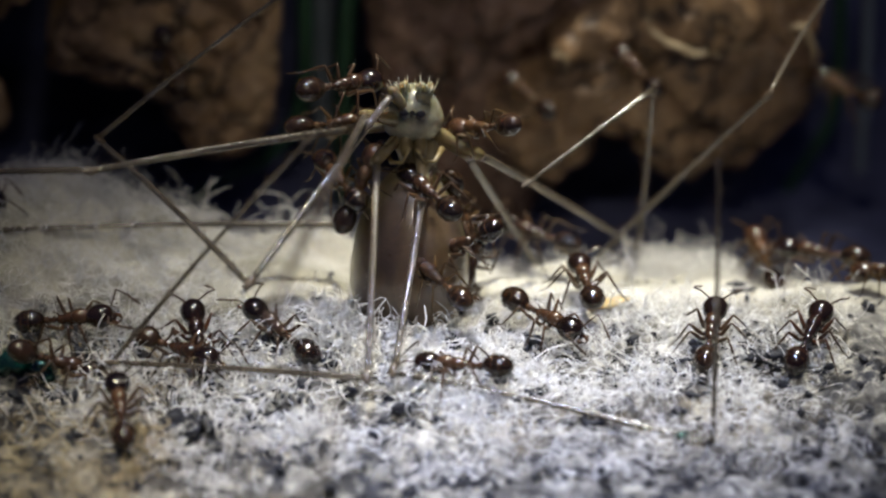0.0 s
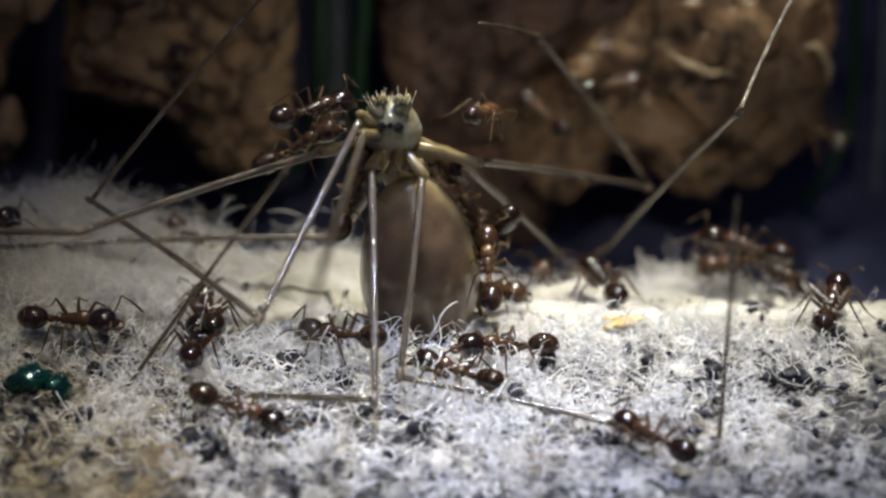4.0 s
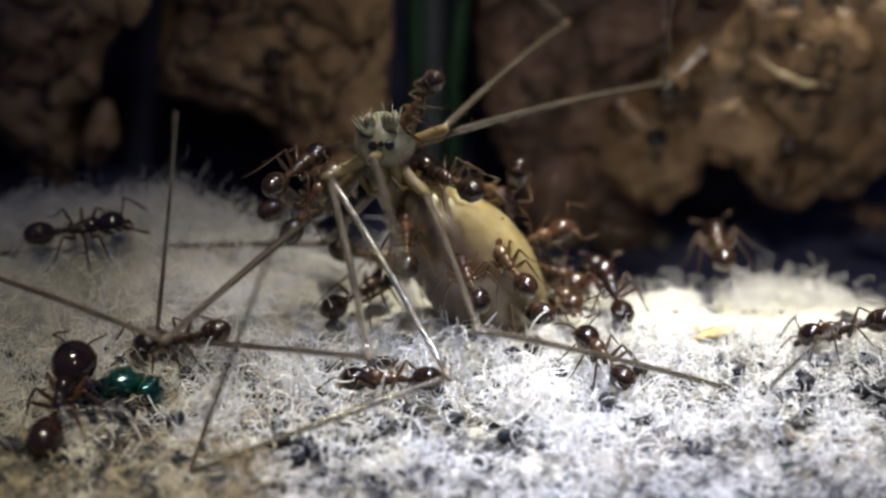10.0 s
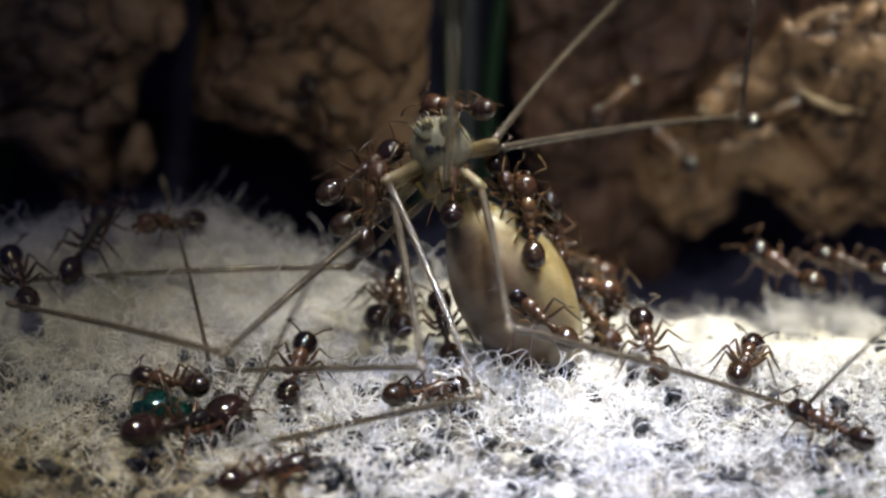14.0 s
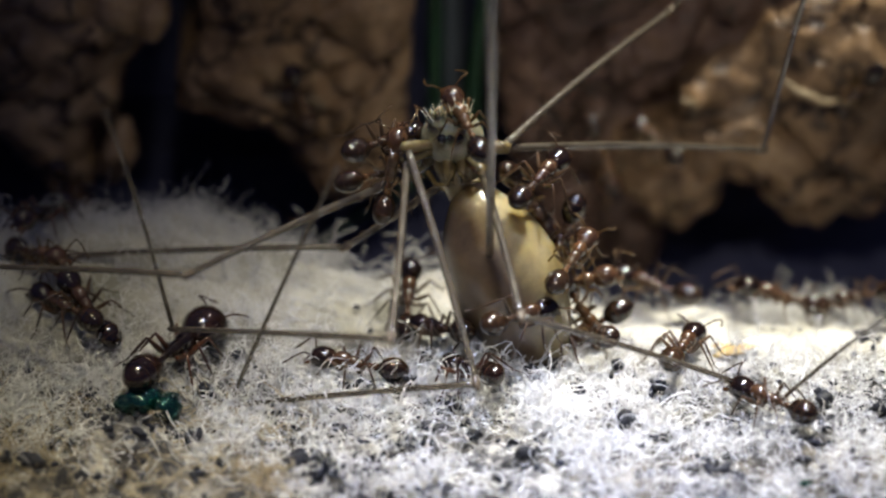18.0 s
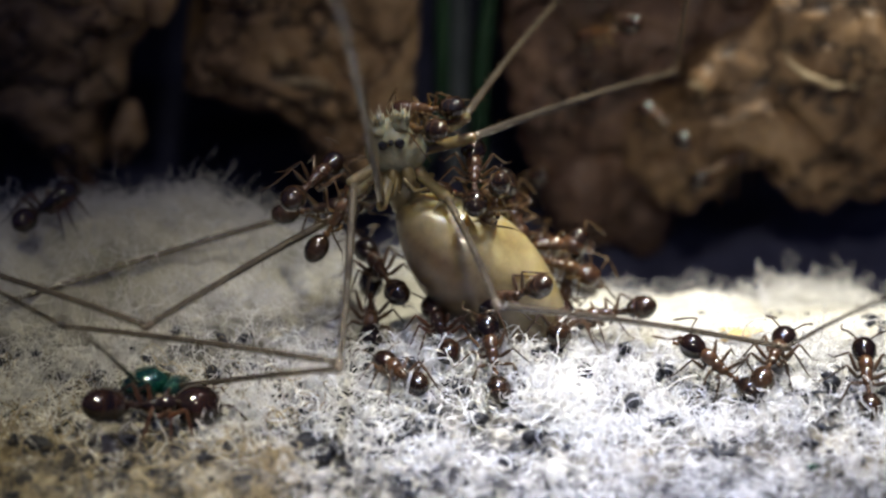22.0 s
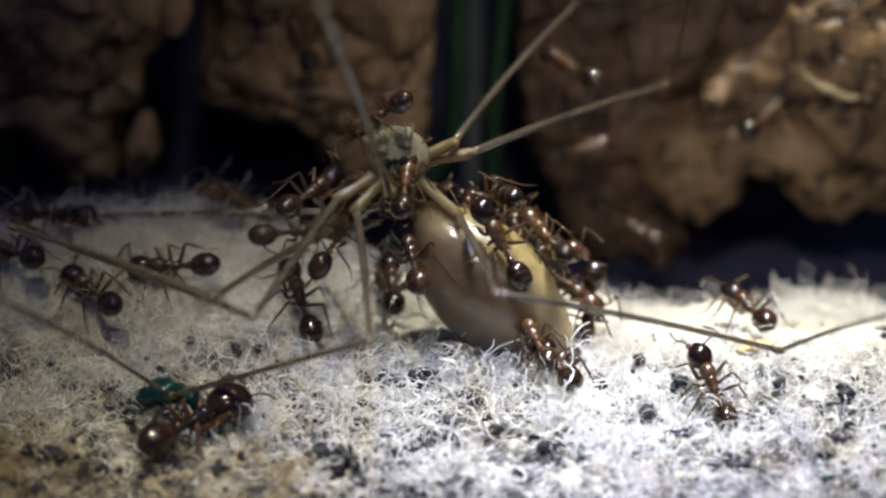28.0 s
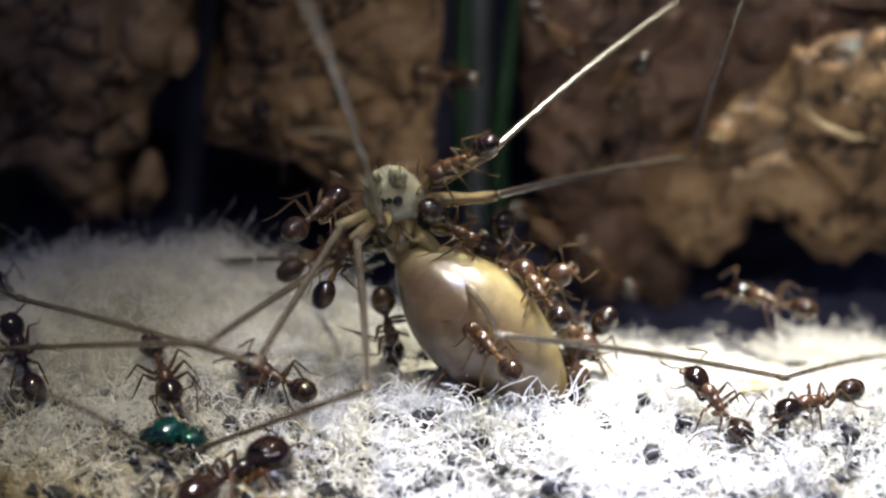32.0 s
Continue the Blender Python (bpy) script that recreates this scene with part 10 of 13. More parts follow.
    walk(ants[37], [(0, stand(3.18, -4.23, -0.85, -0.81, -0.12, -0.57, 0.29, -0.93, -0.22)), (1, stand(3.21, -4.11, -0.96, -0.89, -0.07, -0.45, 0.14, -0.98, -0.14)), (2, stand(3.44, -4.01, -1.33, -0.98, 0, -0.22, -0.03, -0.98, 0.17)), (3, stand(3.43, -3.96, -1.16, -1, 0.02, -0.06, -0.04, -0.91, 0.42)), (6, stand(3.59, -3.63, -0.5, -0.57, -0.21, -0.79, 0.46, -0.88, -0.09)), (7, stand(3.24, -3.82, -0.07, -0.43, -0.28, -0.86, 0.57, -0.82, -0.02)), (8, stand(3.01, -4.01, 0.13, -0.51, -0.34, -0.79, 0.46, -0.88, 0.09)), (9, stand(3.36, -2.93, -0.13, -0.63, -0.28, -0.72, 0.18, -0.96, 0.22)), (10, stand(3.32, -2.74, -0.25, -0.74, -0.3, -0.6, 0.02, -0.91, 0.42)), (11, stand(3.11, -3.06, 0.09, -0.74, -0.29, -0.61, 0.05, -0.93, 0.37)), (12, stand(2.98, -3.41, 0.22, -0.57, -0.31, -0.76, 0.32, -0.94, 0.15)), (13, stand(3.06, -3.91, 0.02, -0.35, -0.36, -0.86, 0.57, -0.81, 0.1)), (14, stand(3.06, -3.85, 0.07, -0.39, -0.31, -0.87, 0.6, -0.8, 0.02)), (17, stand(3.26, -3.63, -0.33, -0.89, -0.2, -0.41, 0.01, -0.91, 0.42)), (18, stand(3.31, -3.9, -0.03, -0.87, -0.21, -0.44, 0.04, -0.93, 0.36)), (19, stand(3.05, -3.79, 0.47, -0.73, -0.25, -0.64, 0.25, -0.96, 0.1)), (20, stand(2.94, -2.99, 0.28, -0.32, -0.25, -0.91, 0.61, -0.79, 0.01)), (21, stand(2.85, -3.45, 0.2, -0.18, -0.33, -0.93, 0.67, -0.73, 0.13)), (22, stand(2.6, -3.34, 0.51, -0.24, -0.37, -0.9, 0.55, -0.81, 0.19)), (23, stand(2.55, -2.86, 0.66, -0.47, -0.36, -0.81, 0.23, -0.93, 0.28)), (24, stand(3.07, -3.76, 0.2, -0.67, -0.35, -0.66, 0.04, -0.9, 0.44)), (25, stand(2.97, -3.75, 0.27, -0.64, -0.35, -0.69, 0.1, -0.92, 0.38)), (28, stand(2.68, -4.06, 0.29, -0.14, -0.43, -0.89, 0.65, -0.72, 0.25)), (29, stand(2.46, -3.84, 0.47, -0.28, -0.41, -0.87, 0.53, -0.82, 0.22)), (30, stand(2.27, -3.61, 0.65, -0.51, -0.38, -0.77, 0.24, -0.92, 0.3)), (31, stand(2.54, -3.83, 0.51, -0.64, -0.36, -0.68, 0.05, -0.9, 0.43)), (32, stand(2.64, -4.01, 0.35, -0.61, -0.36, -0.7, 0.11, -0.92, 0.38))])
    walk(ants[38], [(0, stand(0.84, -3.52, 3.42, 1, 0.01, 0.09, -0.07, -0.48, 0.87)), (1, stand(0.68, -3.55, 3.41, 0.96, 0.11, 0.26, -0.19, -0.42, 0.89)), (2, stand(0.66, -3.56, 3.45, 0.86, 0.22, 0.46, -0.36, -0.39, 0.85)), (3, stand(0.23, -3.56, 3.42, 0.84, 0.24, 0.49, -0.38, -0.39, 0.84)), (6, stand(-0.51, -3.53, 3.26, 0.99, 0.04, 0.12, -0.08, -0.47, 0.88)), (7, stand(-0.82, -3.55, 3.14, 0.93, 0.16, 0.33, -0.24, -0.41, 0.88)), (8, stand(-1.48, -3.56, 2.56, 0.83, 0.25, 0.49, -0.38, -0.4, 0.84)), (9, stand(-1.81, -3.56, 2.16, 0.86, 0.23, 0.45, -0.34, -0.4, 0.85)), (10, stand(-2.04, -3.55, 2.21, 0.96, 0.12, 0.24, -0.17, -0.43, 0.89)), (11, stand(-2.19, -3.52, 2.22, 1, 0.04, 0.08, -0.05, -0.49, 0.87)), (12, stand(-2.03, -3.54, 2.28, 0.98, 0.09, 0.17, -0.11, -0.46, 0.88)), (13, stand(-1.83, -3.56, 2.34, 0.89, 0.21, 0.39, -0.29, -0.41, 0.87)), (14, stand(-1.29, -3.56, 2.77, 0.82, 0.27, 0.51, -0.38, -0.41, 0.83)), (17, stand(-0.85, -3.52, 3.37, 1, 0.04, 0.08, -0.05, -0.49, 0.87)), (18, stand(-0.8, -3.55, 3.29, 0.97, 0.12, 0.23, -0.16, -0.44, 0.88)), (19, stand(-0.84, -3.56, 3.27, 0.86, 0.23, 0.45, -0.33, -0.41, 0.85)), (20, stand(-1.58, -3.56, 2.8, 0.83, 0.26, 0.5, -0.37, -0.41, 0.83)), (21, stand(-2.17, -3.56, 2.09, 0.92, 0.18, 0.34, -0.24, -0.41, 0.88)), (22, stand(-2.31, -3.53, 2.03, 0.99, 0.06, 0.12, -0.08, -0.47, 0.88)), (23, stand(-2.53, -3.53, 1.97, 0.99, 0.05, 0.1, -0.06, -0.48, 0.87)), (24, stand(-2.53, -3.56, 1.93, 0.94, 0.16, 0.3, -0.21, -0.42, 0.88)), (25, stand(-2.55, -3.56, 1.82, 0.84, 0.26, 0.48, -0.36, -0.4, 0.84)), (28, stand(-3.12, -3.53, 1.75, 0.99, 0.05, 0.09, -0.05, -0.49, 0.87)), (29, stand(-2.9, -3.54, 1.98, 0.99, 0.08, 0.14, -0.09, -0.47, 0.88)), (30, stand(-3.1, -3.56, 1.66, 0.91, 0.2, 0.37, -0.26, -0.41, 0.87)), (31, stand(-2.85, -3.56, 1.97, 0.82, 0.27, 0.5, -0.38, -0.41, 0.83)), (32, stand(-2.62, -3.56, 2.2, 0.87, 0.23, 0.43, -0.31, -0.41, 0.85))])
    walk(ants[39], [(0, stand(1.53, -4.52, 2.59, 0.43, 0.42, 0.8, -0.62, -0.5, 0.6)), (1, stand(1.44, -4.47, 2.65, 0.17, 0.47, 0.87, -0.64, -0.62, 0.46)), (2, stand(1.23, -4.46, 2.74, 0.12, 0.47, 0.87, -0.63, -0.64, 0.43)), (3, stand(1.16, -4.5, 2.87, 0.33, 0.44, 0.84, -0.64, -0.55, 0.54)), (6, stand(0.65, -4.5, 2.97, 0.34, 0.44, 0.83, -0.63, -0.55, 0.55)), (7, stand(0.1, -4.46, 3.24, 0.12, 0.47, 0.87, -0.62, -0.65, 0.44)), (8, stand(-1.25, -4.47, 2.91, 0.15, 0.47, 0.87, -0.62, -0.64, 0.45)), (9, stand(-1.53, -4.51, 2.86, 0.39, 0.43, 0.81, -0.62, -0.53, 0.58)), (10, stand(-1.75, -4.54, 2.82, 0.57, 0.39, 0.73, -0.56, -0.46, 0.69)), (11, stand(-1.88, -4.53, 2.77, 0.51, 0.41, 0.76, -0.58, -0.49, 0.65)), (12, stand(-1.82, -4.49, 2.92, 0.26, 0.45, 0.85, -0.62, -0.6, 0.51)), (13, stand(-1.79, -4.45, 3.05, 0.09, 0.47, 0.88, -0.6, -0.68, 0.42)), (14, stand(-1.23, -4.47, 3.38, 0.2, 0.46, 0.86, -0.62, -0.62, 0.48)), (17, stand(-0.44, -4.52, 3.78, 0.44, 0.42, 0.79, -0.6, -0.52, 0.61)), (18, stand(-0.49, -4.47, 3.97, 0.19, 0.46, 0.87, -0.62, -0.63, 0.47)), (19, stand(-0.53, -4.45, 3.9, 0.09, 0.47, 0.88, -0.61, -0.67, 0.42)), (20, stand(-0.99, -4.49, 2.99, 0.28, 0.45, 0.85, -0.62, -0.59, 0.52)), (21, stand(-1.71, -4.53, 2.31, 0.52, 0.4, 0.76, -0.58, -0.49, 0.65)), (22, stand(-1.78, -4.54, 2.44, 0.56, 0.39, 0.73, -0.56, -0.47, 0.68)), (23, stand(-1.92, -4.51, 2.43, 0.37, 0.44, 0.82, -0.61, -0.55, 0.57)), (24, stand(-1.92, -4.47, 2.31, 0.13, 0.47, 0.87, -0.61, -0.65, 0.44)), (25, stand(-2.06, -4.46, 2.18, 0.12, 0.47, 0.87, -0.61, -0.66, 0.44)), (28, stand(-2.04, -4.54, 2.31, 0.53, 0.4, 0.75, -0.57, -0.49, 0.66)), (29, stand(-2.06, -4.49, 2.46, 0.29, 0.45, 0.84, -0.62, -0.58, 0.53)), (30, stand(-2.11, -4.45, 2.46, 0.1, 0.47, 0.88, -0.6, -0.67, 0.42)), (31, stand(-2.13, -4.47, 2.58, 0.17, 0.46, 0.87, -0.61, -0.64, 0.46)), (32, stand(-2.12, -4.51, 2.64, 0.43, 0.42, 0.8, -0.6, -0.53, 0.6))])
    walk(spider, [(0, pose_mm(2.38, -4.6, 4.26)), (1, pose_mm(2.23, -4.6, 4.3)), (2, pose_mm(2.08, -4.6, 4.34)), (3, pose_mm(1.83, -4.6, 4.38)), (6, pose_mm(1.09, -4.6, 4.46)), (7, pose_mm(0.58, -4.6, 4.45)), (8, pose_mm(-0.08, -4.6, 4.36)), (9, pose_mm(-0.35, -4.6, 4.26)), (10, pose_mm(-0.49, -4.6, 4.24)), (11, pose_mm(-0.58, -4.6, 4.16)), (13, pose_mm(-0.58, -4.6, 4.32)), (14, pose_mm(-0.03, -4.6, 4.73)), (14.5, pose_mm(0.09, -4.6, 4.79)), (17, pose_mm(0.36, -4.6, 4.67)), (18, pose_mm(0.54, -4.6, 4.8)), (19, pose_mm(0.55, -4.6, 4.84)), (20, pose_mm(-0.08, -4.6, 4.56)), (21, pose_mm(-0.66, -4.6, 4.14)), (22, pose_mm(-0.79, -4.6, 4.15)), (23, pose_mm(-0.85, -4.6, 4.06)), (24, pose_mm(-0.89, -4.6, 4.12)), (25, pose_mm(-0.97, -4.6, 3.99)), (28, pose_mm(-1.05, -4.6, 4.17)), (30, pose_mm(-1.24, -4.6, 4.19)), (31, pose_mm(-1.28, -4.6, 4.14)), (32, pose_mm(-1.26, -4.6, 4.18))])
    walk(spider_legs[0][0], [(0, rod(-1.24, 0.4, -0.39, -0.91, -0.42, 0.07)), (1, rod(-1.3, 0.4, -0.43, -0.92, -0.4, 0.04)), (2, rod(-1.24, 0.4, -0.45, -0.88, -0.46, 0.08)), (3, rod(-1.42, 0.4, -0.52, -0.85, -0.52, 0.06)), (6, rod(-1.3, 0.4, -0.75, -0.74, -0.66, -0.1)), (7, rod(-1.16, 0.4, -0.86, -0.68, -0.73, -0.04)), (8, rod(-1.22, 0.4, -1.37, -0.63, -0.78, -0.05)), (9, rod(-1.26, 0.4, -1.66, -0.59, -0.81, -0.05)), (11, rod(-1.28, 0.4, -1.49, -0.48, -0.88, -0.07)), (13, rod(-1.02, 0.4, -1.54, -0.56, -0.81, -0.15)), (14, rod(-1.07, 0.4, -1.53, -0.55, -0.82, -0.12)), (14.5, rod(-1.06, 0.4, -1.19, -0.57, -0.81, -0.17)), (17, rod(-0.88, 0.4, -0.86, -0.61, -0.79, -0.06)), (18, rod(-1.06, 0.4, -1.06, -0.72, -0.69, -0.01)), (19, rod(-1.18, 0.4, -1.13, -0.72, -0.69, 0.09)), (20, rod(-1.31, 0.4, -1.33, -0.68, -0.74, 0.01)), (21, rod(-1.26, 0.4, -1.6, -0.62, -0.79, -0.01)), (22, rod(-1.2, 0.4, -1.67, -0.64, -0.77, -0.02)), (23, rod(-1.36, 0.4, -1.64, -0.52, -0.85, 0.06)), (24, rod(-1.38, 0.4, -1.74, -0.45, -0.89, 0.09)), (25, rod(-1.38, 0.4, -1.74, -0.39, -0.91, 0.15)), (28, rod(-1.74, 0.4, -1.97, -0.31, -0.91, 0.26)), (29, rod(-1.44, 0.4, -1.75, -0.51, -0.85, 0.1)), (30, rod(-1.62, 0.4, -2.08, -0.41, -0.89, 0.18)), (31, rod(-1.38, 0.4, -1.74, -0.57, -0.82, 0.03)), (32, rod(-1.14, 0.4, -1.54, -0.41, -0.9, 0.16))])
    walk(spider_legs[0][1], [(0, rod(-6.63, -2.08, 0.05, -0.88, 0.42, -0.23)), (1, rod(-6.76, -1.96, -0.18, -0.88, 0.42, -0.23)), (2, rod(-6.5, -2.35, 0.02, -0.88, 0.42, -0.24)), (3, rod(-6.48, -2.72, -0.18, -0.87, 0.44, -0.24)), (6, rod(-5.72, -3.55, -1.33, -0.87, 0.45, -0.19)), (7, rod(-5.2, -3.97, -1.09, -0.89, 0.43, -0.17)), (8, rod(-4.95, -4.23, -1.64, -0.7, 0.7, -0.15)), (9, rod(-4.76, -4.41, -1.96, -0.78, 0.63, -0.06)), (11, rod(-4.13, -4.81, -1.89, -0.89, 0.44, 0.13)), (13, rod(-4.37, -4.44, -2.44, -0.78, 0.62, -0.02)), (14, rod(-4.37, -4.5, -2.24, -0.87, 0.49, -0.05)), (14.5, rod(-4.43, -4.4, -2.23, -0.88, 0.46, -0.09)), (17, rod(-4.54, -4.29, -1.19, -0.87, 0.45, -0.2)), (18, rod(-5.35, -3.73, -1.11, -0.85, 0.48, -0.22)), (19, rod(-5.45, -3.71, -0.6, -0.85, 0.49, -0.21)), (20, rod(-5.33, -3.99, -1.29, -0.83, 0.54, -0.13)), (21, rod(-4.92, -4.29, -1.64, -0.81, 0.59, -0.02)), (22, rod(-4.99, -4.2, -1.76, -0.83, 0.56, -0.01)), (23, rod(-4.47, -4.66, -1.29, -0.85, 0.53, -0.01)), (24, rod(-4.08, -4.88, -1.19, -0.84, 0.55, -0.01)), (25, rod(-3.73, -5, -0.86, -0.86, 0.52, -0.04)), (28, rod(-3.6, -5.04, -0.42, -0.83, 0.56, 0.01)), (29, rod(-4.48, -4.69, -1.17, -0.81, 0.56, -0.19)), (30, rod(-4.06, -4.93, -1.02, -0.82, 0.53, -0.22)), (31, rod(-4.78, -4.49, -1.59, -0.81, 0.56, -0.18)), (32, rod(-3.6, -4.94, -0.62, -0.86, 0.44, -0.27))])
    walk(spider_legs[1][0], [(0, rod(-0.41, -0.2, 0.76, -0.57, -0.67, -0.47)), (1, rod(-0.47, -0.2, 0.72, -0.55, -0.67, -0.5)), (2, rod(-0.52, -0.2, 0.76, -0.5, -0.72, -0.48)), (3, rod(-0.46, -0.2, 0.69, -0.48, -0.73, -0.49)), (6, rod(-1.05, -0.2, 0.15, -0.17, -0.9, -0.41)), (7, rod(-1.03, -0.2, -0.03, -0.07, -0.93, -0.37)), (8, rod(-1.02, -0.2, -0.53, 0.04, -0.96, -0.29)), (9, rod(-1.12, -0.2, -0.55, 0.12, -0.95, -0.29)), (10, rod(-1.15, -0.2, -0.53, 0.16, -0.95, -0.28)), (11, rod(-1.26, -0.2, -0.65, 0.21, -0.95, -0.24)), (13, rod(-1, -0.2, -0.56, 0.17, -0.95, -0.26)), (14, rod(-1.06, -0.2, -0.69, 0.13, -0.95, -0.28)), (14.5, rod(-0.94, -0.2, -0.62, 0.1, -0.98, -0.19)), (17, rod(-0.7, -0.2, -0.29, -0.04, -0.96, -0.27)), (18, rod(-0.94, -0.2, -0.29, -0.06, -0.96, -0.27)), (19, rod(-1, -0.2, -0.55, -0.06, -0.99, -0.16)), (20, rod(-1, -0.2, -1.02, -0.02, -1, -0.09)), (21, rod(-1, -0.2, -0.96, 0.02, -0.99, -0.12)), (22, rod(-0.88, -0.2, -0.56, -0.04, -0.96, -0.27)), (23, rod(-1.09, -0.2, -0.27, -0.02, -0.97, -0.24)), (24, rod(-1.23, -0.2, -0.36, -0.1, -0.96, -0.25)), (25, rod(-1.23, -0.2, -0.36, -0.16, -0.97, -0.18)), (28, rod(-1.24, -0.2, -0.72, -0.3, -0.95, -0.01)), (29, rod(-1.18, -0.2, -0.63, -0.27, -0.96, -0.04)), (30, rod(-1.24, -0.2, -0.69, -0.24, -0.97, -0.04)), (31, rod(-1.12, -0.2, -0.49, -0.23, -0.97, -0.08)), (32, rod(-1.06, -0.2, -0.43, -0.3, -0.95, -0.09))])
    walk(spider_legs[1][1], [(0, rod(-3.42, -3.76, -1.75, -0.51, 0.85, 0.1)), (1, rod(-3.36, -3.76, -1.92, -0.52, 0.85, 0.1)), (2, rod(-3.18, -4.01, -1.78, -0.55, 0.83, 0.08)), (3, rod(-3, -4.07, -1.88, -0.56, 0.83, 0.05)), (6, rod(-1.94, -4.95, -2.01, -0.63, 0.77, -0.08)), (7, rod(-1.4, -5.11, -1.96, -0.66, 0.74, -0.13)), (8, rod(-0.8, -5.26, -2.05, -0.69, 0.69, -0.21)), (9, rod(-0.49, -5.22, -2.1, -0.73, 0.64, -0.25)), (10, rod(-0.29, -5.2, -2.02, -0.72, 0.64, -0.29)), (11, rod(-0.16, -5.22, -1.93, -0.73, 0.62, -0.3)), (13, rod(-0.09, -5.22, -1.96, -0.74, 0.58, -0.34)), (14, rod(-0.39, -5.24, -2.15, -0.71, 0.61, -0.36)), (14.5, rod(-0.4, -5.37, -1.63, -0.7, 0.59, -0.41)), (17, rod(-0.91, -5.3, -1.71, -0.72, 0.63, -0.3)), (18, rod(-1.25, -5.28, -1.74, -0.73, 0.61, -0.3)), (19, rod(-1.31, -5.41, -1.41, -0.69, 0.64, -0.34)), (20, rod(-1.11, -5.47, -1.51, -0.68, 0.61, -0.41)), (21, rod(-0.92, -5.46, -1.57, -0.8, 0.56, -0.23)), (22, rod(-1.1, -5.29, -1.99, -0.91, 0.4, -0.09)), (23, rod(-1.18, -5.33, -1.56, -0.93, 0.37, -0.04)), (24, rod(-1.77, -5.3, -1.67, -0.91, 0.42, -0.01)), (25, rod(-2.1, -5.33, -1.32, -0.9, 0.44, 0.03)), (28, rod(-2.81, -5.25, -0.77, -0.63, 0.76, -0.16)), (29, rod(-2.58, -5.3, -0.83, -0.66, 0.74, -0.15)), (30, rod(-2.53, -5.33, -0.9, -0.71, 0.69, -0.13)), (31, rod(-2.36, -5.33, -0.92, -0.8, 0.6, -0.05)), (32, rod(-2.64, -5.23, -0.91, -0.81, 0.58, -0.08))])
    walk(spider_legs[1][2], [(0, rod(-6.63, 1.59, -1.11, 0.7, -0.22, 0.68)), (1, rod(-6.63, 1.55, -1.29, 0.69, -0.23, 0.69)), (2, rod(-6.62, 1.21, -1.31, 0.69, -0.21, 0.7)), (3, rod(-6.51, 1.11, -1.57, 0.66, -0.14, 0.74)), (6, rod(-5.88, -0.1, -2.53, 0.5, 0.1, 0.86)), (7, rod(-5.55, -0.49, -2.77, 0.4, -0.07, 0.91)), (8, rod(-5.15, -0.96, -3.38, 0.25, -0.2, 0.95)), (9, rod(-5.04, -1.22, -3.67, 0.22, -0.2, 0.96)), (10, rod(-4.78, -1.22, -3.81, 0.1, -0.33, 0.94)), (11, rod(-4.73, -1.35, -3.8, 0.06, -0.36, 0.93)), (13, rod(-4.74, -1.62, -4.11, -0.07, -0.57, 0.82)), (14, rod(-4.81, -1.42, -4.41, -0.1, -0.44, 0.89)), (14.5, rod(-4.77, -1.67, -4.17, -0.16, -0.29, 0.94)), (17, rod(-5.42, -1.37, -3.59, -0.16, -0.33, 0.93)), (18, rod(-5.83, -1.43, -3.62, -0.15, -0.36, 0.92)), (19, rod(-5.65, -1.43, -3.55, -0.19, -0.41, 0.89)), (20, rod(-5.37, -1.67, -4.1, -0.19, -0.51, 0.84)), (21, rod(-5.91, -1.95, -3.01, -0.13, -0.74, 0.66)), (22, rod(-6.83, -2.81, -2.53, -0.61, -0.48, 0.63)), (23, rod(-6.99, -3.01, -1.81, -0.72, -0.39, 0.57)), (24, rod(-7.44, -2.65, -1.7, -0.69, -0.41, 0.59)), (25, rod(-7.72, -2.57, -1.15, -0.7, -0.41, 0.58)), (28, rod(-6.79, -0.51, -1.76, -0.74, -0.34, 0.58)), (29, rod(-6.71, -0.68, -1.78, -0.74, -0.35, 0.58)), (30, rod(-6.98, -1, -1.73, -0.73, -0.35, 0.58)), (31, rod(-7.38, -1.6, -1.21, -0.72, -0.36, 0.59)), (32, rod(-7.74, -1.62, -1.4, -0.72, -0.36, 0.59))])
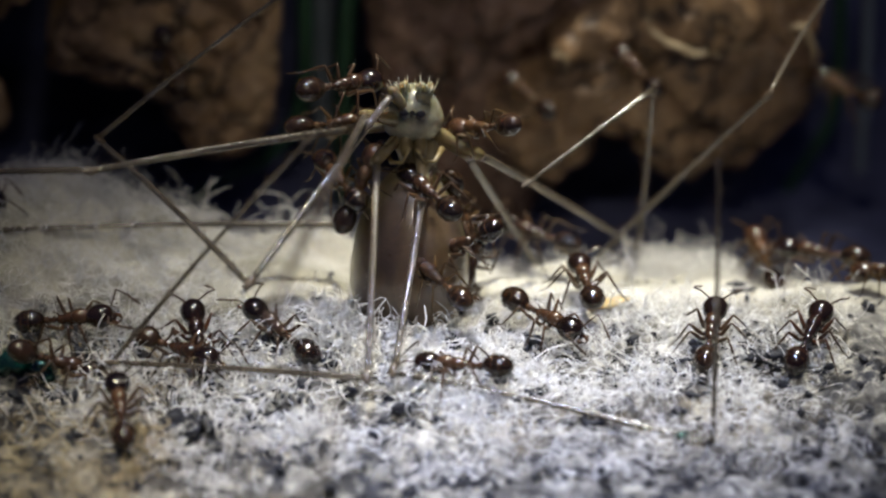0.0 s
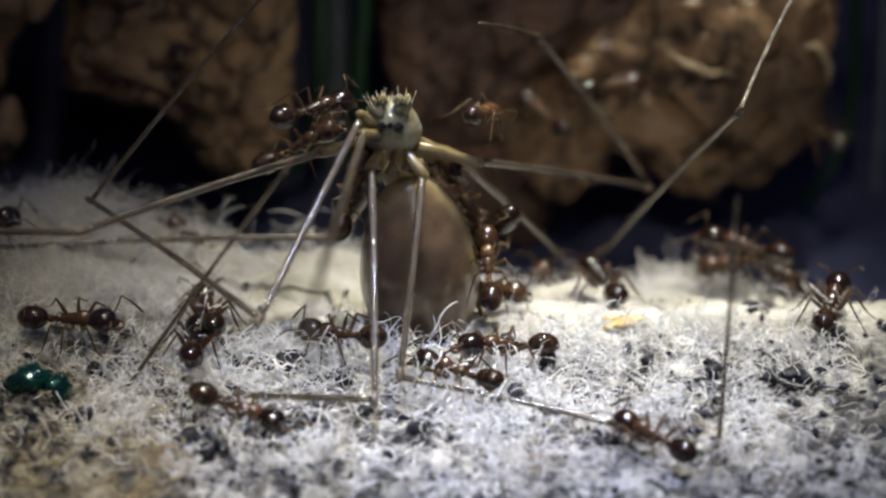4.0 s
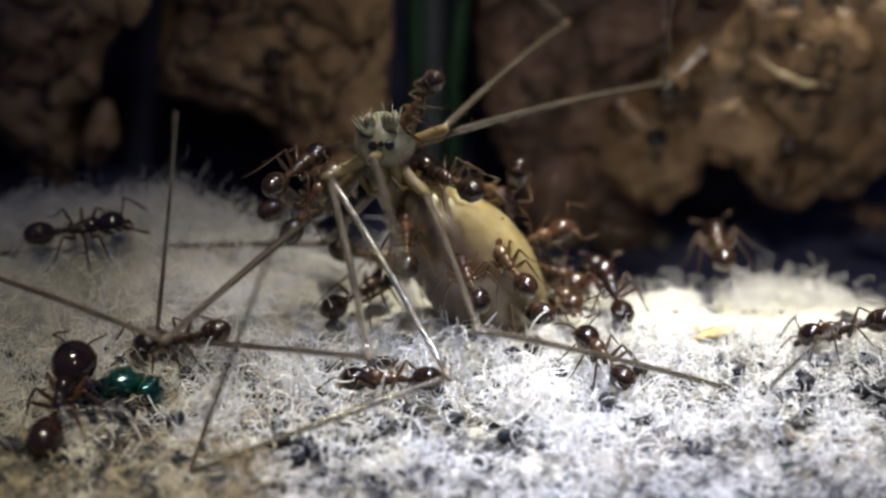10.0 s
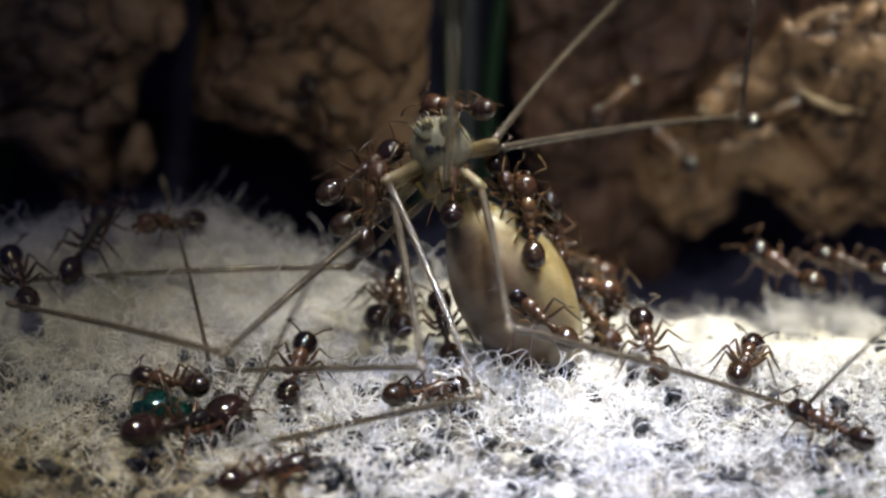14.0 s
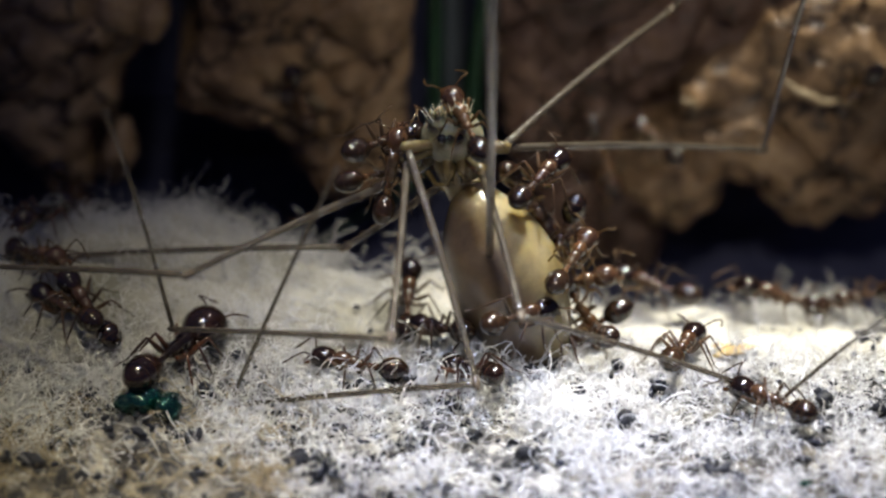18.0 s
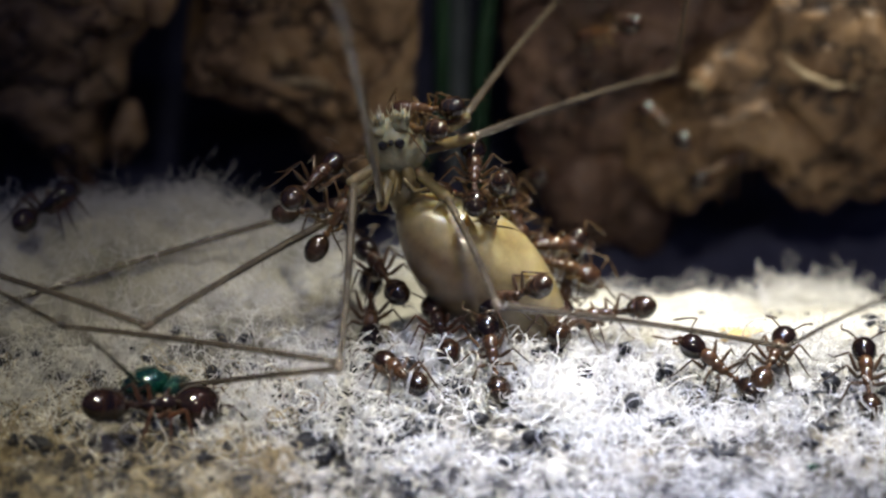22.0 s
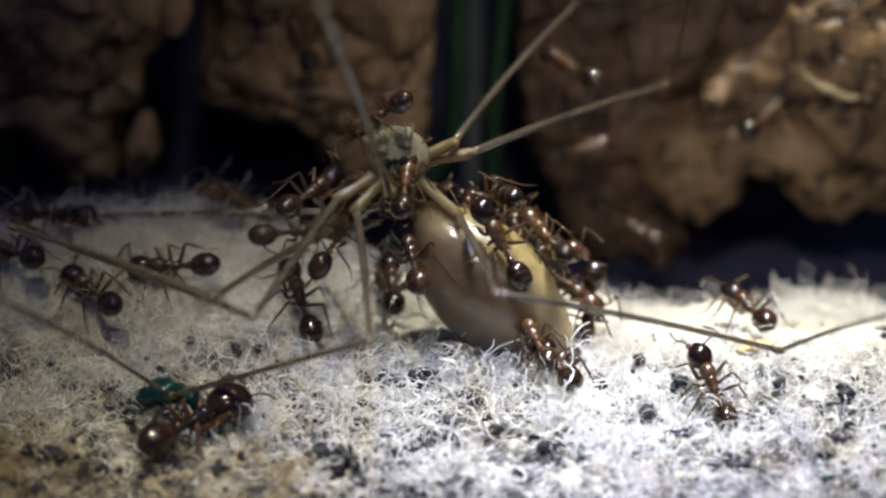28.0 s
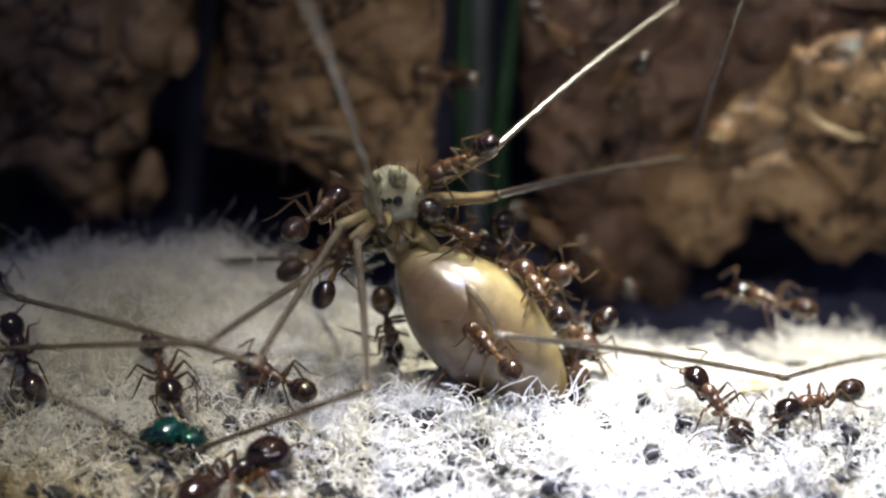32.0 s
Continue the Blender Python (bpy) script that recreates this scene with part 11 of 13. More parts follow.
    walk(spider_legs[2][0], [(0, rod(-0.77, -0.3, -0.76, -0.06, -0.89, -0.45)), (1, rod(-0.71, -0.3, -0.8, -0.06, -0.88, -0.47)), (2, rod(-0.77, -0.3, -0.76, -0.02, -0.88, -0.48)), (3, rod(-0.59, -0.3, -0.63, -0.03, -0.83, -0.56)), (6, rod(-0.36, -0.3, -0.6, 0.07, -0.86, -0.5)), (7, rod(-0.39, -0.3, -0.37, 0.09, -0.79, -0.6)), (8, rod(-1.08, -0.3, -0.61, 0.36, -0.83, -0.43)), (9, rod(-1.09, -0.3, -0.5, 0.44, -0.73, -0.53)), (10, rod(-1.15, -0.3, -0.48, 0.45, -0.78, -0.44)), (11, rod(-1.2, -0.3, -0.46, 0.48, -0.71, -0.52)), (13, rod(-1.11, -0.3, -0.44, 0.42, -0.77, -0.48)), (14, rod(-1.11, -0.3, -0.5, 0.35, -0.8, -0.49)), (14.5, rod(-1.05, -0.3, -0.31, 0.32, -0.77, -0.55)), (17, rod(-0.7, -0.3, 0.02, 0.24, -0.8, -0.55)), (18, rod(-0.94, -0.3, 0.02, 0.26, -0.74, -0.62)), (19, rod(-0.99, -0.3, -0.11, 0.13, -0.89, -0.44)), (20, rod(-0.82, -0.3, -0.7, 0.17, -0.94, -0.29)), (21, rod(-0.94, -0.3, -0.9, 0.05, -0.99, -0.12)), (22, rod(-0.88, -0.3, -0.77, -0.04, -0.98, -0.22)), (23, rod(-0.98, -0.3, -0.74, 0.02, -0.99, -0.14)), (24, rod(-0.94, -0.3, -0.97, 0.07, -0.99, -0.1)), (25, rod(-1, -0.3, -0.97, 0.08, -0.99, -0.11)), (28, rod(-0.88, -0.3, -0.93, 0.07, -1, -0.02)), (29, rod(-0.82, -0.3, -0.85, 0.07, -1, -0.05)), (30, rod(-0.77, -0.3, -0.9, 0.06, -0.99, -0.09)), (31, rod(-0.76, -0.3, -0.71, 0.04, -0.99, -0.13)), (32, rod(-0.76, -0.3, -0.64, 0.06, -0.99, -0.11))])
    walk(spider_legs[2][1], [(0, rod(-1.09, -5.14, -3.19, -0.93, 0.34, -0.11)), (1, rod(-1.03, -5.09, -3.33, -0.94, 0.33, -0.13)), (2, rod(-0.86, -5.05, -3.38, -0.94, 0.33, -0.13)), (3, rod(-0.74, -4.8, -3.65, -0.92, 0.35, -0.14)), (6, rod(0.03, -4.98, -3.31, -0.95, 0.24, -0.22)), (7, rod(0.12, -4.6, -3.64, -0.98, 0.11, -0.19)), (8, rod(0.89, -4.79, -2.91, -0.95, 0.04, -0.3)), (9, rod(1.27, -4.24, -3.39, -0.95, -0.26, -0.16)), (10, rod(1.29, -4.5, -2.88, -0.93, -0.25, -0.25)), (11, rod(1.42, -4.12, -3.28, -0.93, -0.34, -0.16)), (13, rod(1.16, -4.48, -3.03, -0.96, -0.05, -0.28)), (14, rod(0.8, -4.63, -3.15, -0.94, 0.13, -0.32)), (14.5, rod(0.71, -4.46, -3.31, -0.94, 0.12, -0.31)), (17, rod(0.62, -4.64, -2.95, -0.9, 0.3, -0.3)), (18, rod(0.5, -4.31, -3.33, -0.92, 0.3, -0.26)), (19, rod(-0.3, -5.13, -2.47, -0.84, 0.48, -0.23)), (20, rod(0.12, -5.41, -2.25, -0.87, 0.4, -0.28)), (21, rod(-0.7, -5.68, -1.58, -0.67, 0.6, -0.44)), (22, rod(-1.09, -5.59, -1.95, -0.74, 0.54, -0.4)), (23, rod(-0.89, -5.67, -1.5, -0.74, 0.51, -0.43)), (24, rod(-0.58, -5.68, -1.52, -0.77, 0.46, -0.44)), (25, rod(-0.57, -5.67, -1.58, -0.79, 0.42, -0.44)), (28, rod(-0.51, -5.71, -1.03, -0.75, 0.45, -0.49)), (29, rod(-0.45, -5.7, -1.12, -0.75, 0.44, -0.5)), (30, rod(-0.45, -5.69, -1.37, -0.75, 0.4, -0.52)), (31, rod(-0.56, -5.67, -1.44, -0.76, 0.41, -0.5)), (32, rod(-0.45, -5.68, -1.23, -0.74, 0.4, -0.53))])
    walk(spider_legs[2][2], [(0, rod(-6.31, -3.24, -3.83, 0.6, -0.1, 0.79)), (1, rod(-6.26, -3.25, -4.07, 0.62, 0.02, 0.79)), (2, rod(-6.09, -3.22, -4.11, 0.57, -0.11, 0.81)), (3, rod(-5.91, -2.82, -4.42, 0.54, -0.13, 0.83)), (6, rod(-5.26, -3.65, -4.55, 0.44, -0.24, 0.87)), (7, rod(-5.33, -3.96, -4.7, 0.46, -0.18, 0.87)), (8, rod(-4.43, -4.58, -4.61, 0.4, -0.12, 0.91)), (9, rod(-4.06, -5.69, -4.28, 0.36, -0.13, 0.92)), (10, rod(-3.93, -5.92, -4.3, 0.31, -0.1, 0.95)), (11, rod(-3.75, -6.04, -4.15, 0.26, -0.39, 0.88)), (13, rod(-4.21, -4.77, -4.58, 0.38, -0.16, 0.91)), (14, rod(-4.44, -3.91, -4.96, 0.31, -0.38, 0.87)), (14.5, rod(-4.57, -3.79, -5.04, 0.29, -0.45, 0.84)), (17, rod(-4.44, -2.96, -4.64, 0.32, -0.22, 0.92)), (18, rod(-4.64, -2.65, -4.78, 0.33, -0.25, 0.91)), (19, rod(-5.02, -2.42, -3.76, 0.32, -0.5, 0.81)), (20, rod(-4.76, -3.15, -3.79, 0.26, -0.56, 0.79)), (21, rod(-4.44, -2.33, -4.04, -0.25, -0.72, 0.64)), (22, rod(-5.24, -2.59, -4.19, -0.17, -0.74, 0.66)), (23, rod(-5.05, -2.8, -3.89, -0.22, -0.71, 0.67)), (24, rod(-4.88, -3.1, -3.97, -0.29, -0.64, 0.71)), (25, rod(-5.02, -3.32, -4.02, -0.32, -0.55, 0.77)), (28, rod(-4.69, -3.18, -3.75, -0.41, -0.62, 0.66)), (29, rod(-4.63, -3.25, -3.9, -0.42, -0.6, 0.69)), (30, rod(-4.66, -3.43, -4.26, -0.4, -0.6, 0.69)), (31, rod(-4.83, -3.4, -4.25, -0.3, -0.68, 0.67)), (32, rod(-4.61, -3.43, -4.2, -0.31, -0.7, 0.64))])
    walk(spider_legs[3][0], [(0, rod(0.23, -0.3, -1.3, -0.17, -0.83, -0.53)), (1, rod(0.35, -0.3, -1.34, -0.15, -0.83, -0.53)), (2, rod(0.46, -0.3, -1.24, -0.15, -0.82, -0.55)), (3, rod(0.64, -0.3, -0.91, -0.14, -0.74, -0.66)), (6, rod(0.64, -0.3, -0.73, -0.05, -0.82, -0.57)), (7, rod(0.72, -0.3, -0.64, 0.03, -0.79, -0.62)), (8, rod(0.97, -0.3, -0.61, 0.14, -0.91, -0.38)), (9, rod(0.88, -0.3, -0.77, 0.23, -0.93, -0.29)), (10, rod(0.84, -0.3, -0.88, 0.23, -0.96, -0.19)), (11, rod(1.03, -0.3, -0.07, 0.2, -0.92, -0.35)), (13, rod(1.12, -0.3, -0.51, 0.16, -0.97, -0.21)), (14, rod(0.82, -0.3, -0.64, 0.12, -0.97, -0.21)), (14.5, rod(0.82, -0.3, -0.7, 0.11, -0.97, -0.2)), (17, rod(0.88, -0.3, -0.37, 0.12, -0.96, -0.26)), (18, rod(0.58, -0.3, -0.5, 0.17, -0.95, -0.25)), (19, rod(0.58, -0.3, -0.11, 0.16, -0.92, -0.35)), (20, rod(0.94, -0.3, -0.84, 0.17, -0.97, -0.15)), (21, rod(1, -0.3, -0.9, 0.21, -0.98, -0.01)), (22, rod(1.06, -0.3, -0.9, 0.22, -0.97, -0.03)), (23, rod(1.02, -0.3, -0.74, 0.35, -0.94, 0.03)), (24, rod(1, -0.3, -0.97, 0.27, -0.96, 0.1)), (25, rod(1, -0.3, -0.84, 0.29, -0.95, 0.14)), (28, rod(1.23, -0.3, -1.06, 0.17, -0.98, 0.12)), (29, rod(1.18, -0.3, -1.11, 0.22, -0.96, 0.15)), (30, rod(1.12, -0.3, -1.04, 0.23, -0.96, 0.16)), (31, rod(1.35, -0.3, -1.37, 0.2, -0.96, 0.2)), (32, rod(1.47, -0.3, -1.7, 0.16, -0.96, 0.24))])
    walk(spider_legs[3][1], [(0, rod(-0.52, -4.03, -3.7, 0.95, -0.3, -0.1)), (1, rod(-0.34, -4.05, -3.73, 0.96, -0.27, -0.1)), (2, rod(-0.23, -3.98, -3.73, 0.96, -0.27, -0.11)), (3, rod(-0.01, -3.62, -3.87, 0.95, -0.3, -0.09)), (6, rod(0.43, -4.01, -3.28, 0.96, -0.21, -0.2)), (7, rod(0.87, -3.84, -3.42, 0.97, -0.19, -0.17)), (8, rod(1.58, -4.41, -2.35, 0.93, 0.13, -0.35)), (9, rod(1.89, -4.49, -2.07, 0.9, 0.23, -0.37)), (10, rod(1.86, -4.61, -1.71, 0.88, 0.27, -0.4)), (11, rod(1.93, -4.42, -1.64, 0.87, 0.28, -0.4)), (13, rod(1.83, -4.64, -1.44, 0.88, 0.24, -0.4)), (14, rod(1.36, -4.67, -1.56, 0.9, 0.18, -0.39)), (14.5, rod(1.33, -4.68, -1.6, 0.91, 0.18, -0.38)), (17, rod(1.4, -4.62, -1.53, 0.85, 0.29, -0.45)), (18, rod(1.34, -4.6, -1.61, 0.82, 0.32, -0.47)), (19, rod(1.29, -4.46, -1.69, 0.82, 0.32, -0.48)), (20, rod(1.7, -4.69, -1.49, 0.86, 0.3, -0.41)), (21, rod(1.95, -4.7, -0.96, 0.88, 0.3, -0.36)), (22, rod(2.07, -4.68, -1.04, 0.89, 0.31, -0.32)), (23, rod(2.6, -4.51, -0.6, 0.82, 0.42, -0.4)), (24, rod(2.23, -4.6, -0.51, 0.85, 0.38, -0.38)), (25, rod(2.29, -4.57, -0.22, 0.87, 0.35, -0.36)), (28, rod(2.01, -4.7, -0.51, 0.87, 0.31, -0.37)), (29, rod(2.18, -4.63, -0.43, 0.86, 0.36, -0.36)), (30, rod(2.13, -4.63, -0.31, 0.86, 0.36, -0.37)), (31, rod(2.25, -4.62, -0.48, 0.85, 0.38, -0.36)), (32, rod(2.19, -4.61, -0.61, 0.88, 0.33, -0.33))])
    walk(spider_legs[3][2], [(0, rod(5.83, -6.07, -4.37, 0, 0.11, 0.99)), (1, rod(6.08, -5.83, -4.42, 0, 0.02, 1)), (2, rod(6.19, -5.76, -4.49, 0.01, -0.03, 1)), (3, rod(6.35, -5.63, -4.5, 0.02, -0.08, 1)), (6, rod(6.84, -5.43, -4.62, 0.07, -0.11, 0.99)), (7, rod(7.34, -5.15, -4.55, 0.12, -0.21, 0.97)), (8, rod(7.8, -3.52, -4.67, 0.12, -0.66, 0.75)), (9, rod(7.92, -2.97, -4.57, 0.18, -0.64, 0.75)), (10, rod(7.74, -2.82, -4.39, 0.22, -0.68, 0.7)), (11, rod(7.78, -2.56, -4.32, 0.22, -0.72, 0.66)), (13, rod(7.75, -3.03, -4.14, 0.33, -0.6, 0.73)), (14, rod(7.41, -3.45, -4.16, 0.29, -0.61, 0.74)), (14.5, rod(7.4, -3.49, -4.16, 0.27, -0.62, 0.74)), (17, rod(7.07, -2.71, -4.56, 0.33, -0.57, 0.75)), (18, rod(6.85, -2.44, -4.75, 0.32, -0.63, 0.71)), (19, rod(6.77, -2.32, -4.9, 0.25, -0.65, 0.71)), (20, rod(7.47, -2.66, -4.23, 0.24, -0.69, 0.69)), (21, rod(7.87, -2.67, -3.35, 0.25, -0.73, 0.63)), (22, rod(8.05, -2.58, -3.21, 0.31, -0.72, 0.62)), (23, rod(8.08, -1.72, -3.26, 0.35, -0.74, 0.57)), (24, rod(7.9, -2.06, -3.02, 0.36, -0.77, 0.52)), (25, rod(8.11, -2.25, -2.61, 0.32, -0.79, 0.52)), (28, rod(7.87, -2.6, -3.01, 0.36, -0.74, 0.57)), (29, rod(7.94, -2.23, -2.86, 0.36, -0.77, 0.52)), (30, rod(7.88, -2.23, -2.78, 0.38, -0.77, 0.51)), (31, rod(7.96, -2.1, -2.92, 0.38, -0.77, 0.52)), (32, rod(8.11, -2.38, -2.83, 0.34, -0.78, 0.53))])
    walk(spider_legs[4][0], [(0, rod(1.36, 0.4, -1.01, 0.57, 0.51, -0.64)), (1, rod(1.95, 0.4, -1.05, 0.57, 0.59, -0.57)), (2, rod(1.83, 0.4, -1.08, 0.6, 0.58, -0.55)), (3, rod(2.01, 0.4, -1.08, 0.57, 0.63, -0.52)), (6, rod(1.18, 0.4, -0.24, 0.71, 0.68, -0.18)), (7, rod(1.44, 0.4, -0.14, 0.63, 0.76, -0.12)), (8, rod(1.33, 0.4, 0.02, 0.52, 0.85, -0.08)), (9, rod(1.29, 0.4, 0.19, 0.42, 0.91, -0.06)), (10, rod(1.2, 0.4, 0.22, 0.43, 0.9, -0.05)), (11, rod(1.33, 0.4, 0.3, 0.41, 0.91, -0.03)), (13, rod(1.35, 0.4, 0.46, 0.31, 0.95, 0.01)), (14, rod(1.06, 0.4, 0, 0.44, 0.89, 0.1)), (14.5, rod(1.12, 0.4, -0.07, 0.51, 0.85, 0.12)), (17, rod(1.12, 0.4, -0.33, 0.6, 0.79, 0.16)), (18, rod(1.06, 0.4, -0.33, 0.59, 0.8, 0.12)), (19, rod(1.12, 0.4, -0.2, 0.56, 0.82, 0.09)), (20, rod(1.29, 0.4, 0.13, 0.47, 0.88, 0.01)), (21, rod(1.47, 0.4, 0.59, 0.3, 0.96, -0.03)), (22, rod(1.41, 0.4, 0.59, 0.33, 0.94, -0.02)), (23, rod(1.38, 0.4, 0.75, 0.33, 0.94, -0.06)), (24, rod(1.47, 0.4, 0.65, 0.31, 0.95, -0.02)), (25, rod(1.12, 0.4, 0.39, 0.4, 0.91, 0.06)), (28, rod(1.12, 0.4, 0.23, 0.43, 0.9, 0.09)), (29, rod(1.17, 0.4, 0.18, 0.47, 0.88, 0.06)), (30, rod(1.23, 0.4, 0.17, 0.57, 0.8, 0.2)), (31, rod(1.23, 0.4, 0.13, 0.68, 0.67, 0.31)), (32, rod(2.05, 0.4, 0.98, 0.64, 0.75, 0.2))])
    walk(spider_legs[4][1], [(0, rod(5.07, 3.68, -5.17, 0.03, -0.25, 0.97)), (1, rod(5.65, 4.22, -4.75, -0.24, -0.22, 0.94)), (2, rod(5.69, 4.16, -4.65, -0.29, -0.23, 0.93)), (3, rod(5.69, 4.49, -4.47, -0.37, -0.21, 0.91)), (6, rod(5.75, 4.82, -1.43, -0.78, -0.17, 0.6)), (7, rod(5.52, 5.35, -0.95, -0.81, -0.3, 0.5)), (8, rod(4.72, 5.88, -0.52, -0.65, -0.33, 0.68)), (9, rod(4, 6.26, -0.18, -0.61, -0.37, 0.7)), (10, rod(3.96, 6.24, -0.08, -0.58, -0.38, 0.72)), (11, rod(3.97, 6.3, 0.11, -0.59, -0.36, 0.73)), (13, rod(3.38, 6.54, 0.51, 0.21, -0.48, 0.85)), (14, rod(3.89, 6.18, 0.62, 0.23, -0.54, 0.81)), (14.5, rod(4.44, 5.9, 0.68, 0.21, -0.6, 0.77)), (17, rod(4.99, 5.48, 0.67, 0.2, -0.57, 0.79)), (18, rod(4.88, 5.56, 0.43, 0.22, -0.56, 0.8)), (19, rod(4.76, 5.71, 0.36, 0.25, -0.55, 0.8)), (20, rod(4.32, 6.11, 0.17, 0.22, -0.51, 0.83)), (21, rod(3.38, 6.58, 0.42, 0.29, -0.47, 0.84)), (22, rod(3.56, 6.5, 0.46, 0.21, -0.54, 0.81)), (23, rod(3.52, 6.49, 0.36, 0.21, -0.54, 0.81)), (24, rod(3.49, 6.54, 0.51, 0.21, -0.57, 0.8)), (25, rod(3.73, 6.3, 0.75, 0.2, -0.55, 0.81)), (28, rod(3.91, 6.2, 0.84, 0.16, -0.56, 0.82)), (29, rod(4.21, 6.1, 0.57, 0.16, -0.55, 0.82)), (30, rod(4.92, 5.56, 1.43, 0.17, -0.56, 0.81)), (31, rod(5.61, 4.71, 2.16, 0.16, -0.61, 0.77)), (32, rod(6.17, 5.22, 2.25, 0.14, -0.62, 0.77))])
    walk(spider_legs[4][2], [(0, rod(5.21, 2.51, -0.63, -0.74, -0.63, -0.25)), (1, rod(4.51, 3.17, -0.32, -0.6, -0.73, -0.33)), (2, rod(4.34, 3.07, -0.29, -0.49, -0.86, -0.17)), (3, rod(3.97, 3.49, -0.23, -0.33, -0.93, 0.18)), (6, rod(2.07, 4.03, 1.38, -0.53, -0.48, 0.7)), (7, rod(1.72, 3.92, 1.4, -0.47, -0.52, 0.71)), (8, rod(1.66, 4.35, 2.68, -0.46, -0.56, 0.69)), (9, rod(1.14, 4.53, 3.11, -0.49, -0.63, 0.61)), (10, rod(1.22, 4.47, 3.29, -0.55, -0.59, 0.59)), (11, rod(1.23, 4.6, 3.51, -0.46, -0.64, 0.61)), (13, rod(4.35, 4.3, 4.51, -0.33, -0.43, 0.84)), (14, rod(4.98, 3.64, 4.41, -0.63, -0.21, 0.75)), (14.5, rod(5.43, 3.1, 4.32, -0.49, -0.45, 0.75)), (17, rod(5.95, 2.79, 4.39, -0.64, -0.33, 0.7)), (18, rod(5.9, 2.94, 4.19, -0.64, -0.33, 0.7)), (19, rod(5.92, 3.13, 4.11, -0.64, -0.33, 0.7)), (20, rod(5.35, 3.7, 4.06, -0.63, -0.33, 0.7)), (21, rod(4.72, 4.39, 4.35, -0.48, -0.34, 0.81)), (22, rod(4.52, 3.95, 4.28, -0.42, -0.39, 0.82)), (23, rod(4.49, 3.95, 4.18, -0.42, -0.38, 0.82)), (24, rod(4.46, 3.87, 4.25, -0.42, -0.39, 0.82)), (25, rod(4.69, 3.75, 4.57, -0.48, -0.35, 0.81)), (28, rod(4.68, 3.6, 4.67, -0.48, -0.35, 0.8)), (29, rod(4.97, 3.5, 4.4, -0.54, -0.38, 0.75)), (30, rod(5.7, 2.93, 5.24, -0.57, -0.29, 0.77)), (31, rod(6.34, 1.83, 5.79, -0.45, -0.48, 0.75)), (32, rod(6.83, 2.33, 5.89, -0.57, -0.4, 0.72))])
    walk(spider_legs[5][0], [(0, rod(1.13, 0.6, -1.11, 0.31, 0.51, -0.8)), (1, rod(1.37, 0.6, -1.28, 0.32, 0.56, -0.76)), (2, rod(1.37, 0.6, -1.18, 0.35, 0.55, -0.76)), (3, rod(1.3, 0.6, -0.98, 0.39, 0.54, -0.75)), (6, rod(1.3, 0.6, -0.6, 0.54, 0.55, -0.64)), (7, rod(1.32, 0.6, -0.44, 0.61, 0.58, -0.55)), (8, rod(1.33, 0.6, -0.22, 0.66, 0.63, -0.4)), (9, rod(1.24, 0.6, -0.11, 0.69, 0.66, -0.29)), (10, rod(1.14, 0.6, -0.02, 0.72, 0.68, -0.16)), (11, rod(0.98, 0.6, -0.07, 0.77, 0.64, -0.09)), (13, rod(1.12, 0.6, 0.03, 0.74, 0.67, -0.09)), (14, rod(1.06, 0.6, -0.24, 0.79, 0.59, -0.18)), (14.5, rod(1.06, 0.6, -0.3, 0.8, 0.56, -0.2)), (17, rod(1.24, 0.6, -0.33, 0.82, 0.5, -0.29)), (18, rod(1.07, 0.6, -0.46, 0.82, 0.5, -0.26)), (19, rod(1.06, 0.6, -0.46, 0.81, 0.53, -0.26)), (20, rod(1.53, 0.6, -0.37, 0.71, 0.65, -0.27)), (21, rod(1.47, 0.6, -0.07, 0.63, 0.76, -0.12)), (22, rod(1.53, 0.6, 0.03, 0.66, 0.74, -0.14)), (23, rod(1.5, 0.6, 0.22, 0.65, 0.74, -0.18)), (24, rod(1.59, 0.6, -0.04, 0.65, 0.75, -0.15)), (25, rod(1.12, 0.6, -0.11, 0.72, 0.69, -0.11)), (28, rod(1.47, 0.6, -0.09, 0.64, 0.76, -0.14)), (29, rod(1.53, 0.6, -0.11, 0.67, 0.72, -0.16)), (30, rod(1.47, 0.6, -0.24, 0.68, 0.7, -0.19)), (31, rod(1.59, 0.6, -0.17, 0.68, 0.71, -0.2)), (32, rod(2.06, 0.6, -0.17, 0.64, 0.73, -0.23))])
